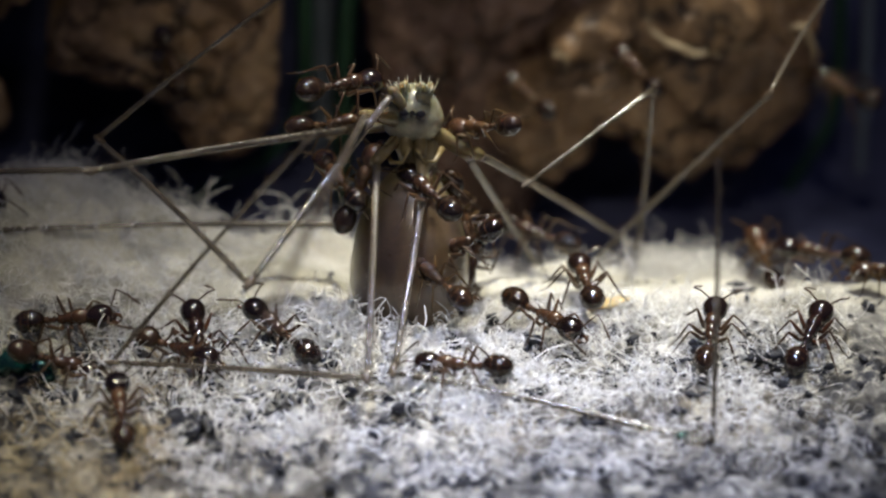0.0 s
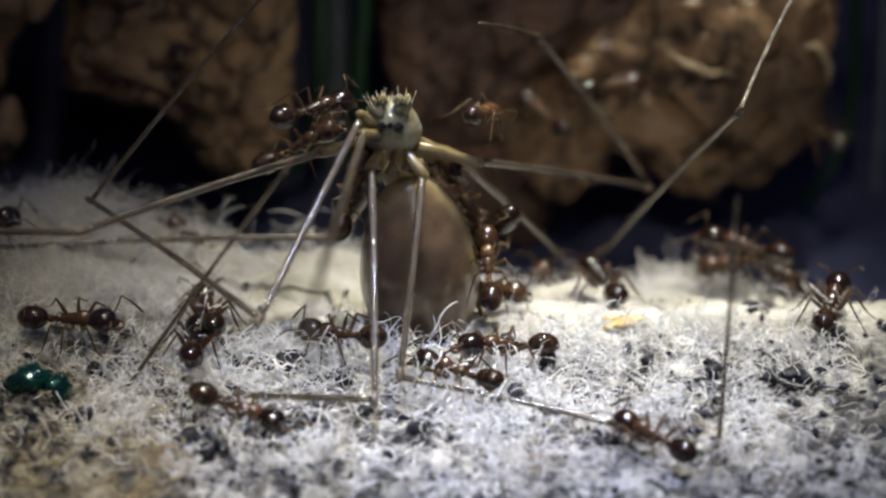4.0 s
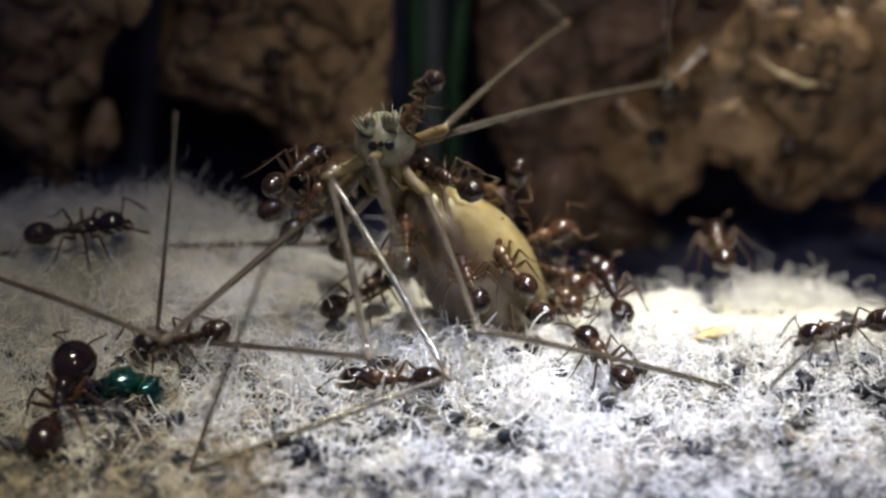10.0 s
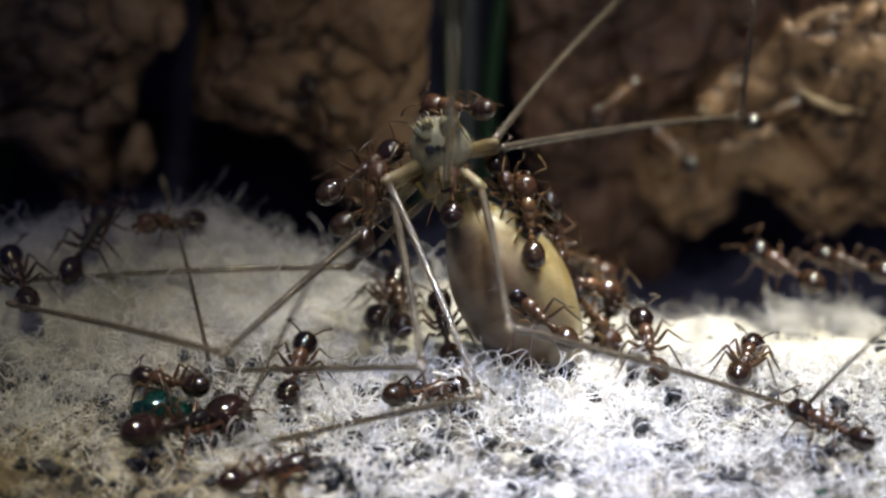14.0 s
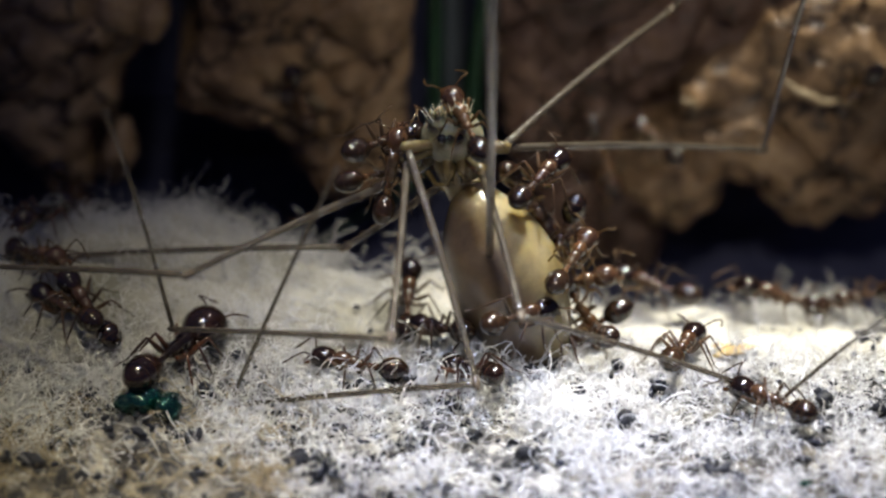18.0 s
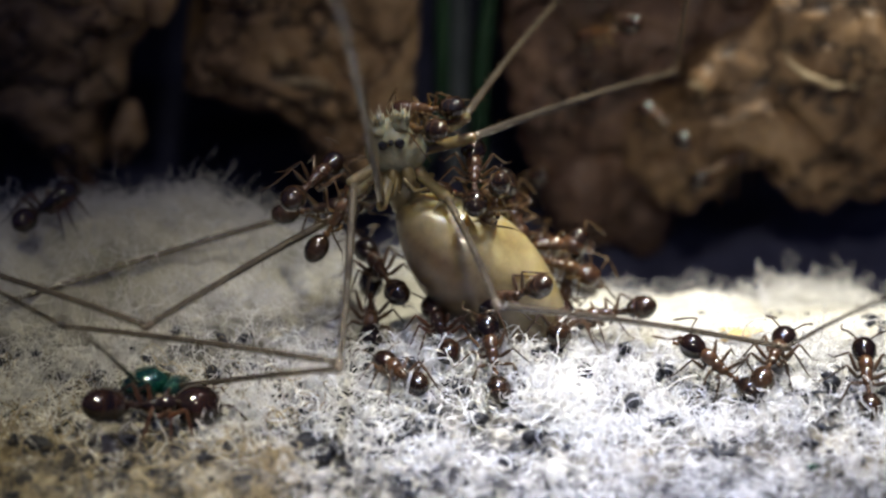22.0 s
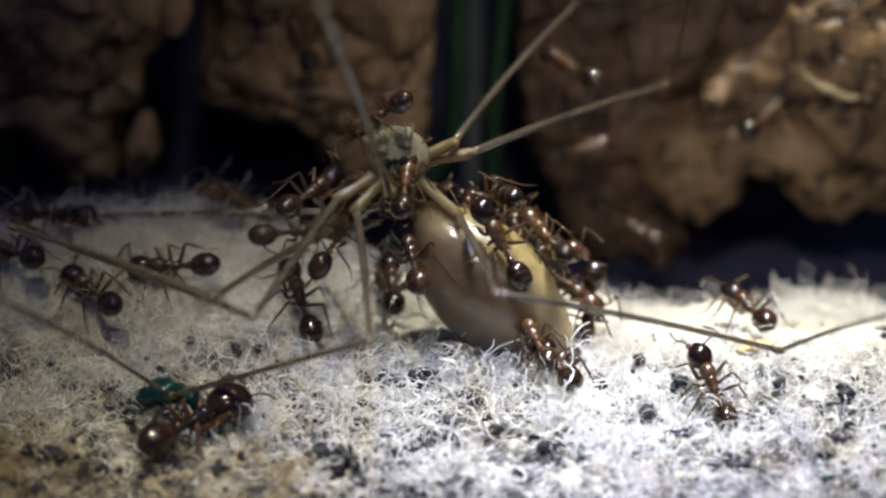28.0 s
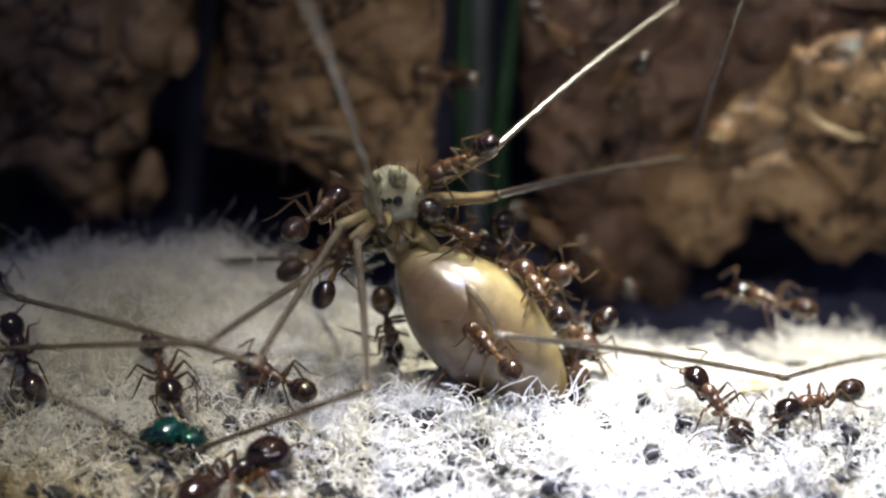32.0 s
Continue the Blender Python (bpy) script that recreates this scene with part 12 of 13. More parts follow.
    walk(spider_legs[5][1], [(0, rod(3.3, 4.13, -6.68, 0.55, -0.29, 0.79)), (1, rod(3.62, 4.5, -6.57, 0.49, -0.38, 0.79)), (2, rod(3.79, 4.45, -6.42, 0.46, -0.39, 0.79)), (3, rod(4.02, 4.34, -6.16, 0.45, -0.4, 0.8)), (6, rod(5.06, 4.42, -5.02, 0.12, -0.75, 0.65)), (7, rod(5.56, 4.59, -4.23, 0.05, -0.74, 0.67)), (8, rod(5.91, 5.01, -3.01, 0.03, -0.63, 0.77)), (9, rod(6.04, 5.2, -2.09, -0.02, -0.7, 0.71)), (10, rod(6.12, 5.31, -1.15, -0.04, -0.76, 0.65)), (11, rod(6.29, 5.02, -0.72, -0.06, -0.76, 0.64)), (13, rod(6.27, 5.22, -0.58, -0.06, -0.76, 0.64)), (14, rod(6.53, 4.7, -1.48, -0.03, -0.72, 0.7)), (14.5, rod(6.65, 4.48, -1.71, -0.01, -0.69, 0.72)), (17, rod(6.9, 4.08, -2.34, 0.05, -0.62, 0.78)), (18, rod(6.78, 4.1, -2.27, 0.04, -0.64, 0.77)), (19, rod(6.67, 4.3, -2.23, 0.05, -0.65, 0.76)), (20, rod(6.45, 5.13, -2.25, 0.04, -0.67, 0.74)), (21, rod(5.87, 5.91, -0.92, -0.02, -0.76, 0.65)), (22, rod(6.11, 5.73, -0.96, -0.02, -0.77, 0.63)), (23, rod(6.01, 5.73, -1.04, -0.01, -0.77, 0.63)), (24, rod(6.11, 5.78, -1.05, -0.02, -0.77, 0.63)), (25, rod(6.09, 5.39, -0.87, -0.01, -0.76, 0.65)), (28, rod(5.92, 5.85, -1.05, 0.01, -0.76, 0.65)), (29, rod(6.22, 5.6, -1.25, 0.03, -0.74, 0.67)), (30, rod(6.22, 5.49, -1.57, 0.07, -0.69, 0.72)), (31, rod(6.28, 5.53, -1.57, 0.07, -0.66, 0.75)), (32, rod(6.5, 5.7, -1.74, 0.09, -0.62, 0.78))])
    walk(spider_legs[5][2], [(0, rod(7.63, 1.88, -0.47, 0.44, 0.87, 0.22)), (1, rod(7.48, 1.54, -0.34, 0.44, 0.87, 0.22)), (2, rod(7.45, 1.35, -0.14, 0.43, 0.87, 0.22)), (3, rod(7.61, 1.18, 0.14, 0.43, 0.87, 0.22)), (6, rod(6.01, -1.51, 0.11, 0.15, 0.92, 0.37)), (7, rod(5.97, -1.22, 1.1, 0.18, 0.89, 0.42)), (8, rod(6.18, 0.01, 3.1, 0.06, 0.96, 0.27)), (9, rod(5.86, -0.36, 3.51, 0.06, 0.97, 0.23)), (10, rod(5.77, -0.71, 3.96, 0.04, 0.98, 0.2)), (11, rod(5.79, -1, 4.37, 0.04, 0.98, 0.2)), (13, rod(5.77, -0.81, 4.5, 0.04, 0.98, 0.2)), (14, rod(6.31, -0.95, 4.04, 0.06, 0.97, 0.23)), (14.5, rod(6.57, -0.99, 4, 0.06, 0.97, 0.23)), (17, rod(7.33, -0.81, 3.85, 0.09, 0.97, 0.23)), (18, rod(7.11, -0.96, 3.79, 0.07, 0.97, 0.23)), (19, rod(7.04, -0.86, 3.74, 0.07, 0.97, 0.23)), (20, rod(6.79, -0.15, 3.61, 0.07, 0.97, 0.24)), (21, rod(5.67, -0.12, 4.18, 0.05, 0.98, 0.17)), (22, rod(5.95, -0.38, 4.05, 0.04, 0.98, 0.17)), (23, rod(5.9, -0.39, 3.96, 0.04, 0.98, 0.17)), (24, rod(5.96, -0.33, 3.96, 0.04, 0.98, 0.17)), (25, rod(6, -0.63, 4.24, 0.05, 0.98, 0.2)), (28, rod(6.03, -0.18, 4.06, 0.05, 0.98, 0.2)), (29, rod(6.43, -0.25, 4.05, 0.05, 0.97, 0.23)), (30, rod(6.73, 0.04, 4.12, 0.05, 0.97, 0.24)), (31, rod(6.86, 0.3, 4.32, 0.05, 0.97, 0.24)), (32, rod(7.19, 0.8, 4.41, 0.06, 0.97, 0.24))])
    walk(spider_legs[6][0], [(0, rod(-1, -0.6, 0.44, -0.15, -0.97, 0.19)), (1, rod(-0.88, -0.6, 0.27, -0.13, -0.97, 0.2)), (2, rod(-0.76, -0.6, 0.37, -0.14, -0.97, 0.19)), (3, rod(-0.58, -0.6, 0.31, -0.13, -0.97, 0.2)), (6, rod(-0.58, -0.6, 0.21, -0.02, -0.99, 0.16)), (7, rod(-0.62, -0.6, 0.04, 0.01, -0.98, 0.19)), (8, rod(-0.25, -0.6, 0.07, 0.05, -0.98, 0.19)), (9, rod(-0.17, -0.6, -0.09, 0.06, -0.98, 0.21)), (10, rod(-0.21, -0.6, 0.07, 0.06, -0.97, 0.24)), (11, rod(-0.31, -0.6, 0.08, 0, -0.82, 0.57)), (13, rod(-0.17, -0.6, -0.22, -0.06, -0.75, 0.66)), (14, rod(0.12, -0.6, -0.35, 0.01, -0.76, 0.65)), (14.5, rod(0.12, -0.6, -0.42, -0.01, -0.74, 0.68)), (17, rod(0.89, -0.6, -2.61, -0.01, -0.6, 0.8)), (18, rod(0.77, -0.6, -2.74, -0.01, -0.6, 0.8)), (19, rod(0.85, -0.6, -2.74, -0.02, -0.6, 0.8)), (20, rod(0.12, -0.6, -1.47, -0.03, -0.68, 0.73)), (21, rod(-0.29, -0.6, -0.88, -0.05, -0.68, 0.73)), (22, rod(-0.29, -0.6, -0.88, -0.06, -0.69, 0.72)), (23, rod(-0.29, -0.6, -0.72, -0.06, -0.71, 0.7)), (24, rod(-0.17, -0.6, -0.81, -0.06, -0.7, 0.71)), (25, rod(-0.12, -0.6, -0.81, -0.07, -0.69, 0.72)), (28, rod(-0.17, -0.6, -0.51, -0.1, -0.7, 0.71)), (29, rod(-0.11, -0.6, -0.43, -0.1, -0.7, 0.71)), (30, rod(-0.17, -0.6, -0.61, -0.09, -0.68, 0.72)), (31, rod(-0.17, -0.6, -0.42, -0.1, -0.68, 0.73)), (32, rod(-0.17, -0.6, -0.22, -0.11, -0.67, 0.74))])
    walk(spider_legs[6][1], [(0, rod(-2.93, -12.71, 2.84, 0.1, -0.99, -0.06)), (1, rod(-2.52, -12.73, 2.79, 0.05, -1, -0.06)), (2, rod(-2.46, -12.75, 2.75, 0.1, -0.99, -0.06)), (3, rod(-2.21, -12.74, 2.78, 0.1, -0.99, -0.06)), (6, rod(-0.85, -12.93, 2.27, 0.09, -0.99, -0.05)), (7, rod(-0.5, -12.87, 2.42, 0.09, -0.99, -0.05)), (8, rod(0.4, -12.86, 2.42, 0.09, -0.99, -0.05)), (9, rod(0.61, -12.8, 2.51, 0.09, -0.99, -0.05)), (10, rod(0.53, -12.71, 3.09, 0, -1, -0.05)), (11, rod(-0.3, -10.83, 7.26, -0.08, -0.05, 1)), (13, rod(-0.91, -9.96, 8.03, 0.01, -0.34, 0.94)), (14, rod(0.23, -10.15, 7.72, 0, -0.35, 0.94)), (14.5, rod(0.05, -9.79, 8.05, 0, -0.35, 0.94)), (17, rod(0.82, -8.14, 7.36, 0.07, -0.3, 0.95)), (18, rod(0.64, -8.14, 7.23, -0.01, -0.31, 0.95)), (19, rod(0.54, -8.14, 7.23, -0.01, -0.31, 0.95)), (20, rod(-0.28, -9.12, 7.66, 0.01, -0.33, 0.94)), (21, rod(-0.94, -9.12, 8.25, -0.07, -0.33, 0.94)), (22, rod(-1.05, -9.28, 8.09, -0.07, -0.33, 0.94)), (23, rod(-1.05, -9.44, 8.08, -0.07, -0.33, 0.94)), (24, rod(-0.93, -9.37, 8.06, -0.07, -0.33, 0.94)), (25, rod(-1.05, -9.19, 8.22, -0.07, -0.33, 0.94)), (28, rod(-1.42, -9.36, 8.31, -0.07, -0.33, 0.94)), (29, rod(-1.31, -9.37, 8.4, -0.07, -0.34, 0.94)), (30, rod(-1.3, -9.14, 8.44, -0.07, -0.33, 0.94)), (31, rod(-1.4, -9.05, 8.71, -0.07, -0.33, 0.94)), (32, rod(-1.51, -8.97, 8.97, -0.07, -0.33, 0.94))])
    walk(spider_legs[7][0], [(0, rod(-0.18, 0.5, -1.25, -0.52, 0.37, -0.77)), (3, rod(-0.18, 0.5, -1.24, -0.36, 0.45, -0.82)), (6, rod(-0.18, 0.5, -1.25, -0.41, 0.45, -0.8)), (8, rod(-0.19, 0.5, -1.25, -0.28, 0.56, -0.78)), (9, rod(-0.19, 0.5, -1.25, -0.39, 0.46, -0.8)), (11, rod(-0.19, 0.5, -1.25, -0.45, 0.54, -0.72)), (13, rod(-0.18, 0.5, -1.25, -0.57, 0.37, -0.73)), (14, rod(-0.18, 0.5, -1.25, -0.68, 0.1, -0.72)), (17, rod(-0.18, 0.5, -1.25, -0.75, 0.09, -0.65)), (19, rod(-0.17, 0.5, -1.24, -0.86, -0.1, -0.5)), (21, rod(-0.19, 0.5, -1.25, -0.81, 0.44, -0.39)), (23, rod(-0.19, 0.5, -1.25, -0.82, 0.34, -0.46)), (24, rod(-0.19, 0.5, -1.25, -0.9, 0.2, -0.39)), (25, rod(-0.19, 0.5, -1.26, -0.58, 0.67, -0.46)), (28, rod(-0.19, 0.5, -1.25, -0.53, 0.72, -0.44)), (29, rod(-0.19, 0.5, -1.32, -0.51, 0.74, -0.43)), (30, rod(-0.19, 0.5, -1.26, -0.46, 0.74, -0.49)), (31, rod(-0.19, 0.5, -1.26, -0.49, 0.72, -0.49)), (32, rod(-0.19, 0.5, -1.26, -0.49, 0.72, -0.49))])
    walk(spider_legs[7][1], [(0, rod(-1.51, 1.44, -3.21, -1, -0.07, 0.04)), (3, rod(-1.1, 1.66, -3.33, -1, -0.09, 0.03)), (6, rod(-1.22, 1.64, -3.28, -1, -0.08, 0.03)), (8, rod(-0.91, 1.92, -3.25, -0.99, -0.13, 0.01)), (9, rod(-1.19, 1.67, -3.29, -1, -0.09, 0.03)), (11, rod(-1.33, 1.87, -3.09, -0.99, -0.1, 0.01)), (13, rod(-1.65, 1.46, -3.11, -1, -0.06, 0)), (14, rod(-1.92, 0.77, -3.1, -1, 0, -0.05)), (17, rod(-2.09, 0.74, -2.92, -0.99, 0.08, -0.08)), (19, rod(-2.37, 0.26, -2.52, -0.98, 0.17, -0.13)), (21, rod(-2.25, 1.63, -2.25, -0.94, -0.3, -0.16)), (23, rod(-2.29, 1.36, -2.42, -0.93, -0.32, -0.15)), (24, rod(-2.48, 1.01, -2.26, -0.97, -0.2, -0.16)), (25, rod(-1.67, 2.22, -2.43, -0.98, -0.21, -0.06)), (28, rod(-1.55, 2.34, -2.38, -1, 0.05, -0.06)), (29, rod(-1.49, 2.4, -2.42, -0.99, 0.1, -0.09)), (30, rod(-1.38, 2.38, -2.51, -1, -0.02, -0.05)), (31, rod(-1.44, 2.35, -2.5, -1, -0.05, -0.04)), (32, rod(-1.44, 2.35, -2.51, -0.97, 0.16, -0.16))])
    walk(spider_legs[7][2], [(0, rod(-8.69, 0.92, -2.93, -0.99, 0.11, -0.03)), (3, rod(-8.27, 1, -3.08, -1, 0, -0.03)), (6, rod(-8.4, 1.05, -3.06, -0.99, 0.11, -0.01)), (8, rod(-8.05, 0.95, -3.21, -1, 0, 0.05)), (9, rod(-8.37, 1.06, -3.06, -1, -0.06, 0)), (11, rod(-8.5, 1.13, -3, -1, 0.06, 0.04)), (13, rod(-8.84, 1.01, -3.13, -1, 0.09, 0.02)), (14, rod(-9.12, 0.73, -3.43, -0.99, 0.11, 0.01)), (17, rod(-9.26, 1.28, -3.47, -1, -0.03, 0.03)), (19, rod(-9.41, 1.5, -3.47, -0.99, 0.12, -0.01)), (21, rod(-9.03, -0.55, -3.41, -0.93, 0.35, 0.12)), (23, rod(-9.03, -0.97, -3.47, -0.91, 0.38, 0.14)), (24, rod(-9.46, -0.4, -3.38, -0.96, 0.27, 0.11)), (25, rod(-8.71, 0.72, -2.86, -0.97, -0.25, -0.07)), (28, rod(-8.74, 2.7, -2.81, -1, -0.01, -0.01)), (29, rod(-8.64, 3.11, -3.09, -0.98, -0.16, 0.07)), (30, rod(-8.57, 2.21, -2.87, -1, -0.04, 0)), (31, rod(-8.63, 1.99, -2.81, -1, -0.05, -0.02)), (32, rod(-8.46, 3.5, -3.68, -0.89, -0.41, 0.21))])
    walk(spider_hips[0], [(0, rod(-1.24, 0.4, -0.39, 0.99, 0.1, 0.06)), (1, rod(-1.3, 0.4, -0.43, 0.99, 0.09, 0.08)), (2, rod(-1.24, 0.4, -0.45, 0.99, 0.1, 0.1)), (3, rod(-1.42, 0.4, -0.52, 0.99, 0.08, 0.14)), (6, rod(-1.3, 0.4, -0.75, 0.95, 0.09, 0.31)), (7, rod(-1.16, 0.4, -0.86, 0.9, 0.09, 0.42)), (8, rod(-1.22, 0.4, -1.37, 0.76, 0.07, 0.65)), (9, rod(-1.26, 0.4, -1.66, 0.68, 0.07, 0.73)), (11, rod(-1.28, 0.4, -1.49, 0.74, 0.07, 0.67)), (13, rod(-1.02, 0.4, -1.54, 0.64, 0.08, 0.77)), (14, rod(-1.07, 0.4, -1.53, 0.66, 0.07, 0.75)), (14.5, rod(-1.06, 0.4, -1.19, 0.77, 0.09, 0.63)), (17, rod(-0.88, 0.4, -0.86, 0.85, 0.12, 0.52)), (18, rod(-1.06, 0.4, -1.06, 0.82, 0.09, 0.57)), (19, rod(-1.18, 0.4, -1.13, 0.82, 0.08, 0.56)), (20, rod(-1.31, 0.4, -1.33, 0.79, 0.07, 0.61)), (21, rod(-1.26, 0.4, -1.6, 0.7, 0.07, 0.71)), (22, rod(-1.2, 0.4, -1.67, 0.66, 0.07, 0.75)), (23, rod(-1.36, 0.4, -1.64, 0.72, 0.06, 0.7)), (24, rod(-1.38, 0.4, -1.74, 0.7, 0.06, 0.72)), (25, rod(-1.38, 0.4, -1.74, 0.7, 0.06, 0.72)), (28, rod(-1.74, 0.4, -1.97, 0.72, 0.05, 0.69)), (29, rod(-1.44, 0.4, -1.75, 0.71, 0.06, 0.7)), (30, rod(-1.62, 0.4, -2.08, 0.68, 0.05, 0.73)), (31, rod(-1.38, 0.4, -1.74, 0.7, 0.06, 0.72)), (32, rod(-1.14, 0.4, -1.54, 0.68, 0.07, 0.73))])
    walk(spider_hips[1], [(0, rod(-0.41, -0.2, 0.76, 0.3, 0.53, -0.79)), (1, rod(-0.47, -0.2, 0.72, 0.35, 0.53, -0.77)), (2, rod(-0.52, -0.2, 0.76, 0.37, 0.51, -0.77)), (3, rod(-0.46, -0.2, 0.69, 0.35, 0.54, -0.76)), (6, rod(-1.05, -0.2, 0.15, 0.77, 0.53, -0.35)), (7, rod(-1.03, -0.2, -0.03, 0.8, 0.56, -0.22)), (8, rod(-1.02, -0.2, -0.53, 0.81, 0.57, 0.17)), (9, rod(-1.12, -0.2, -0.55, 0.83, 0.53, 0.17)), (10, rod(-1.15, -0.2, -0.53, 0.84, 0.52, 0.15)), (11, rod(-1.26, -0.2, -0.65, 0.85, 0.48, 0.22)), (13, rod(-1, -0.2, -0.56, 0.8, 0.57, 0.19)), (14, rod(-1.06, -0.2, -0.69, 0.79, 0.54, 0.28)), (14.5, rod(-0.94, -0.2, -0.62, 0.77, 0.59, 0.25)), (17, rod(-0.7, -0.2, -0.29, 0.7, 0.72, -0.03)), (18, rod(-0.94, -0.2, -0.29, 0.79, 0.61, -0.03)), (19, rod(-1, -0.2, -0.55, 0.8, 0.57, 0.18)), (20, rod(-1, -0.2, -1.02, 0.71, 0.51, 0.49)), (21, rod(-1, -0.2, -0.96, 0.72, 0.52, 0.46)), (22, rod(-0.88, -0.2, -0.56, 0.76, 0.62, 0.21)), (23, rod(-1.09, -0.2, -0.27, 0.83, 0.55, -0.04)), (24, rod(-1.23, -0.2, -0.36, 0.86, 0.5, 0.03)), (25, rod(-1.23, -0.2, -0.36, 0.86, 0.5, 0.03)), (28, rod(-1.24, -0.2, -0.72, 0.83, 0.48, 0.27)), (29, rod(-1.18, -0.2, -0.63, 0.83, 0.51, 0.22)), (30, rod(-1.24, -0.2, -0.69, 0.84, 0.49, 0.25)), (31, rod(-1.12, -0.2, -0.49, 0.83, 0.54, 0.13)), (32, rod(-1.06, -0.2, -0.43, 0.82, 0.56, 0.09))])
    walk(spider_hips[2], [(0, rod(-0.77, -0.3, -0.76, 0.64, 0.68, 0.36)), (1, rod(-0.71, -0.3, -0.8, 0.6, 0.69, 0.4)), (2, rod(-0.77, -0.3, -0.76, 0.64, 0.68, 0.36)), (3, rod(-0.59, -0.3, -0.63, 0.56, 0.78, 0.29)), (6, rod(-0.36, -0.3, -0.6, 0.38, 0.87, 0.3)), (7, rod(-0.39, -0.3, -0.37, 0.43, 0.9, 0.05)), (8, rod(-1.08, -0.3, -0.61, 0.78, 0.59, 0.21)), (9, rod(-1.09, -0.3, -0.5, 0.79, 0.6, 0.13)), (10, rod(-1.15, -0.3, -0.48, 0.81, 0.58, 0.11)), (11, rod(-1.2, -0.3, -0.46, 0.82, 0.56, 0.1)), (13, rod(-1.11, -0.3, -0.44, 0.8, 0.59, 0.09)), (14, rod(-1.11, -0.3, -0.5, 0.8, 0.59, 0.13)), (14.5, rod(-1.05, -0.3, -0.31, 0.79, 0.62, -0.01)), (17, rod(-0.7, -0.3, 0.02, 0.62, 0.73, -0.3)), (18, rod(-0.94, -0.3, 0.02, 0.73, 0.63, -0.26)), (19, rod(-0.99, -0.3, -0.11, 0.76, 0.63, -0.16)), (20, rod(-0.82, -0.3, -0.7, 0.67, 0.67, 0.31)), (21, rod(-0.94, -0.3, -0.9, 0.68, 0.6, 0.42)), (22, rod(-0.88, -0.3, -0.77, 0.69, 0.64, 0.35)), (23, rod(-0.98, -0.3, -0.74, 0.73, 0.61, 0.31)), (24, rod(-0.94, -0.3, -0.97, 0.67, 0.58, 0.46)), (25, rod(-1, -0.3, -0.97, 0.69, 0.57, 0.45)), (28, rod(-0.88, -0.3, -0.93, 0.65, 0.61, 0.45)), (29, rod(-0.82, -0.3, -0.85, 0.64, 0.64, 0.42)), (30, rod(-0.77, -0.3, -0.9, 0.61, 0.65, 0.46)), (31, rod(-0.76, -0.3, -0.71, 0.64, 0.69, 0.33)), (32, rod(-0.76, -0.3, -0.64, 0.65, 0.71, 0.28))])
    walk(spider_hips[3], [(0, rod(0.23, -0.3, -1.3, -0.18, 0.63, 0.75)), (1, rod(0.35, -0.3, -1.34, -0.26, 0.61, 0.75)), (2, rod(0.46, -0.3, -1.24, -0.35, 0.62, 0.7)), (3, rod(0.64, -0.3, -0.91, -0.54, 0.69, 0.49)), (6, rod(0.64, -0.3, -0.73, -0.57, 0.73, 0.37)), (7, rod(0.72, -0.3, -0.64, -0.63, 0.72, 0.28)), (8, rod(0.97, -0.3, -0.61, -0.74, 0.63, 0.22)), (9, rod(0.88, -0.3, -0.77, -0.69, 0.64, 0.35)), (10, rod(0.84, -0.3, -0.88, -0.65, 0.63, 0.43)), (11, rod(1.03, -0.3, -0.07, -0.77, 0.61, -0.19)), (13, rod(1.12, -0.3, -0.51, -0.8, 0.59, 0.14)), (14, rod(0.82, -0.3, -0.64, -0.68, 0.68, 0.27)), (14.5, rod(0.82, -0.3, -0.7, -0.67, 0.67, 0.31)), (17, rod(0.88, -0.3, -0.37, -0.73, 0.68, 0.04)), (18, rod(0.58, -0.3, -0.5, -0.57, 0.8, 0.18)), (19, rod(0.58, -0.3, -0.11, -0.57, 0.8, -0.2)), (20, rod(0.94, -0.3, -0.84, -0.7, 0.61, 0.38)), (21, rod(1, -0.3, -0.9, -0.71, 0.58, 0.41)), (22, rod(1.06, -0.3, -0.9, -0.73, 0.56, 0.4)), (23, rod(1.02, -0.3, -0.74, -0.74, 0.6, 0.31)), (24, rod(1, -0.3, -0.97, -0.69, 0.57, 0.45)), (25, rod(1, -0.3, -0.84, -0.72, 0.59, 0.37)), (28, rod(1.23, -0.3, -1.06, -0.74, 0.5, 0.45)), (29, rod(1.18, -0.3, -1.11, -0.72, 0.5, 0.48)), (30, rod(1.12, -0.3, -1.04, -0.72, 0.52, 0.46)), (31, rod(1.35, -0.3, -1.37, -0.71, 0.43, 0.55)), (32, rod(1.47, -0.3, -1.7, -0.68, 0.38, 0.63))])
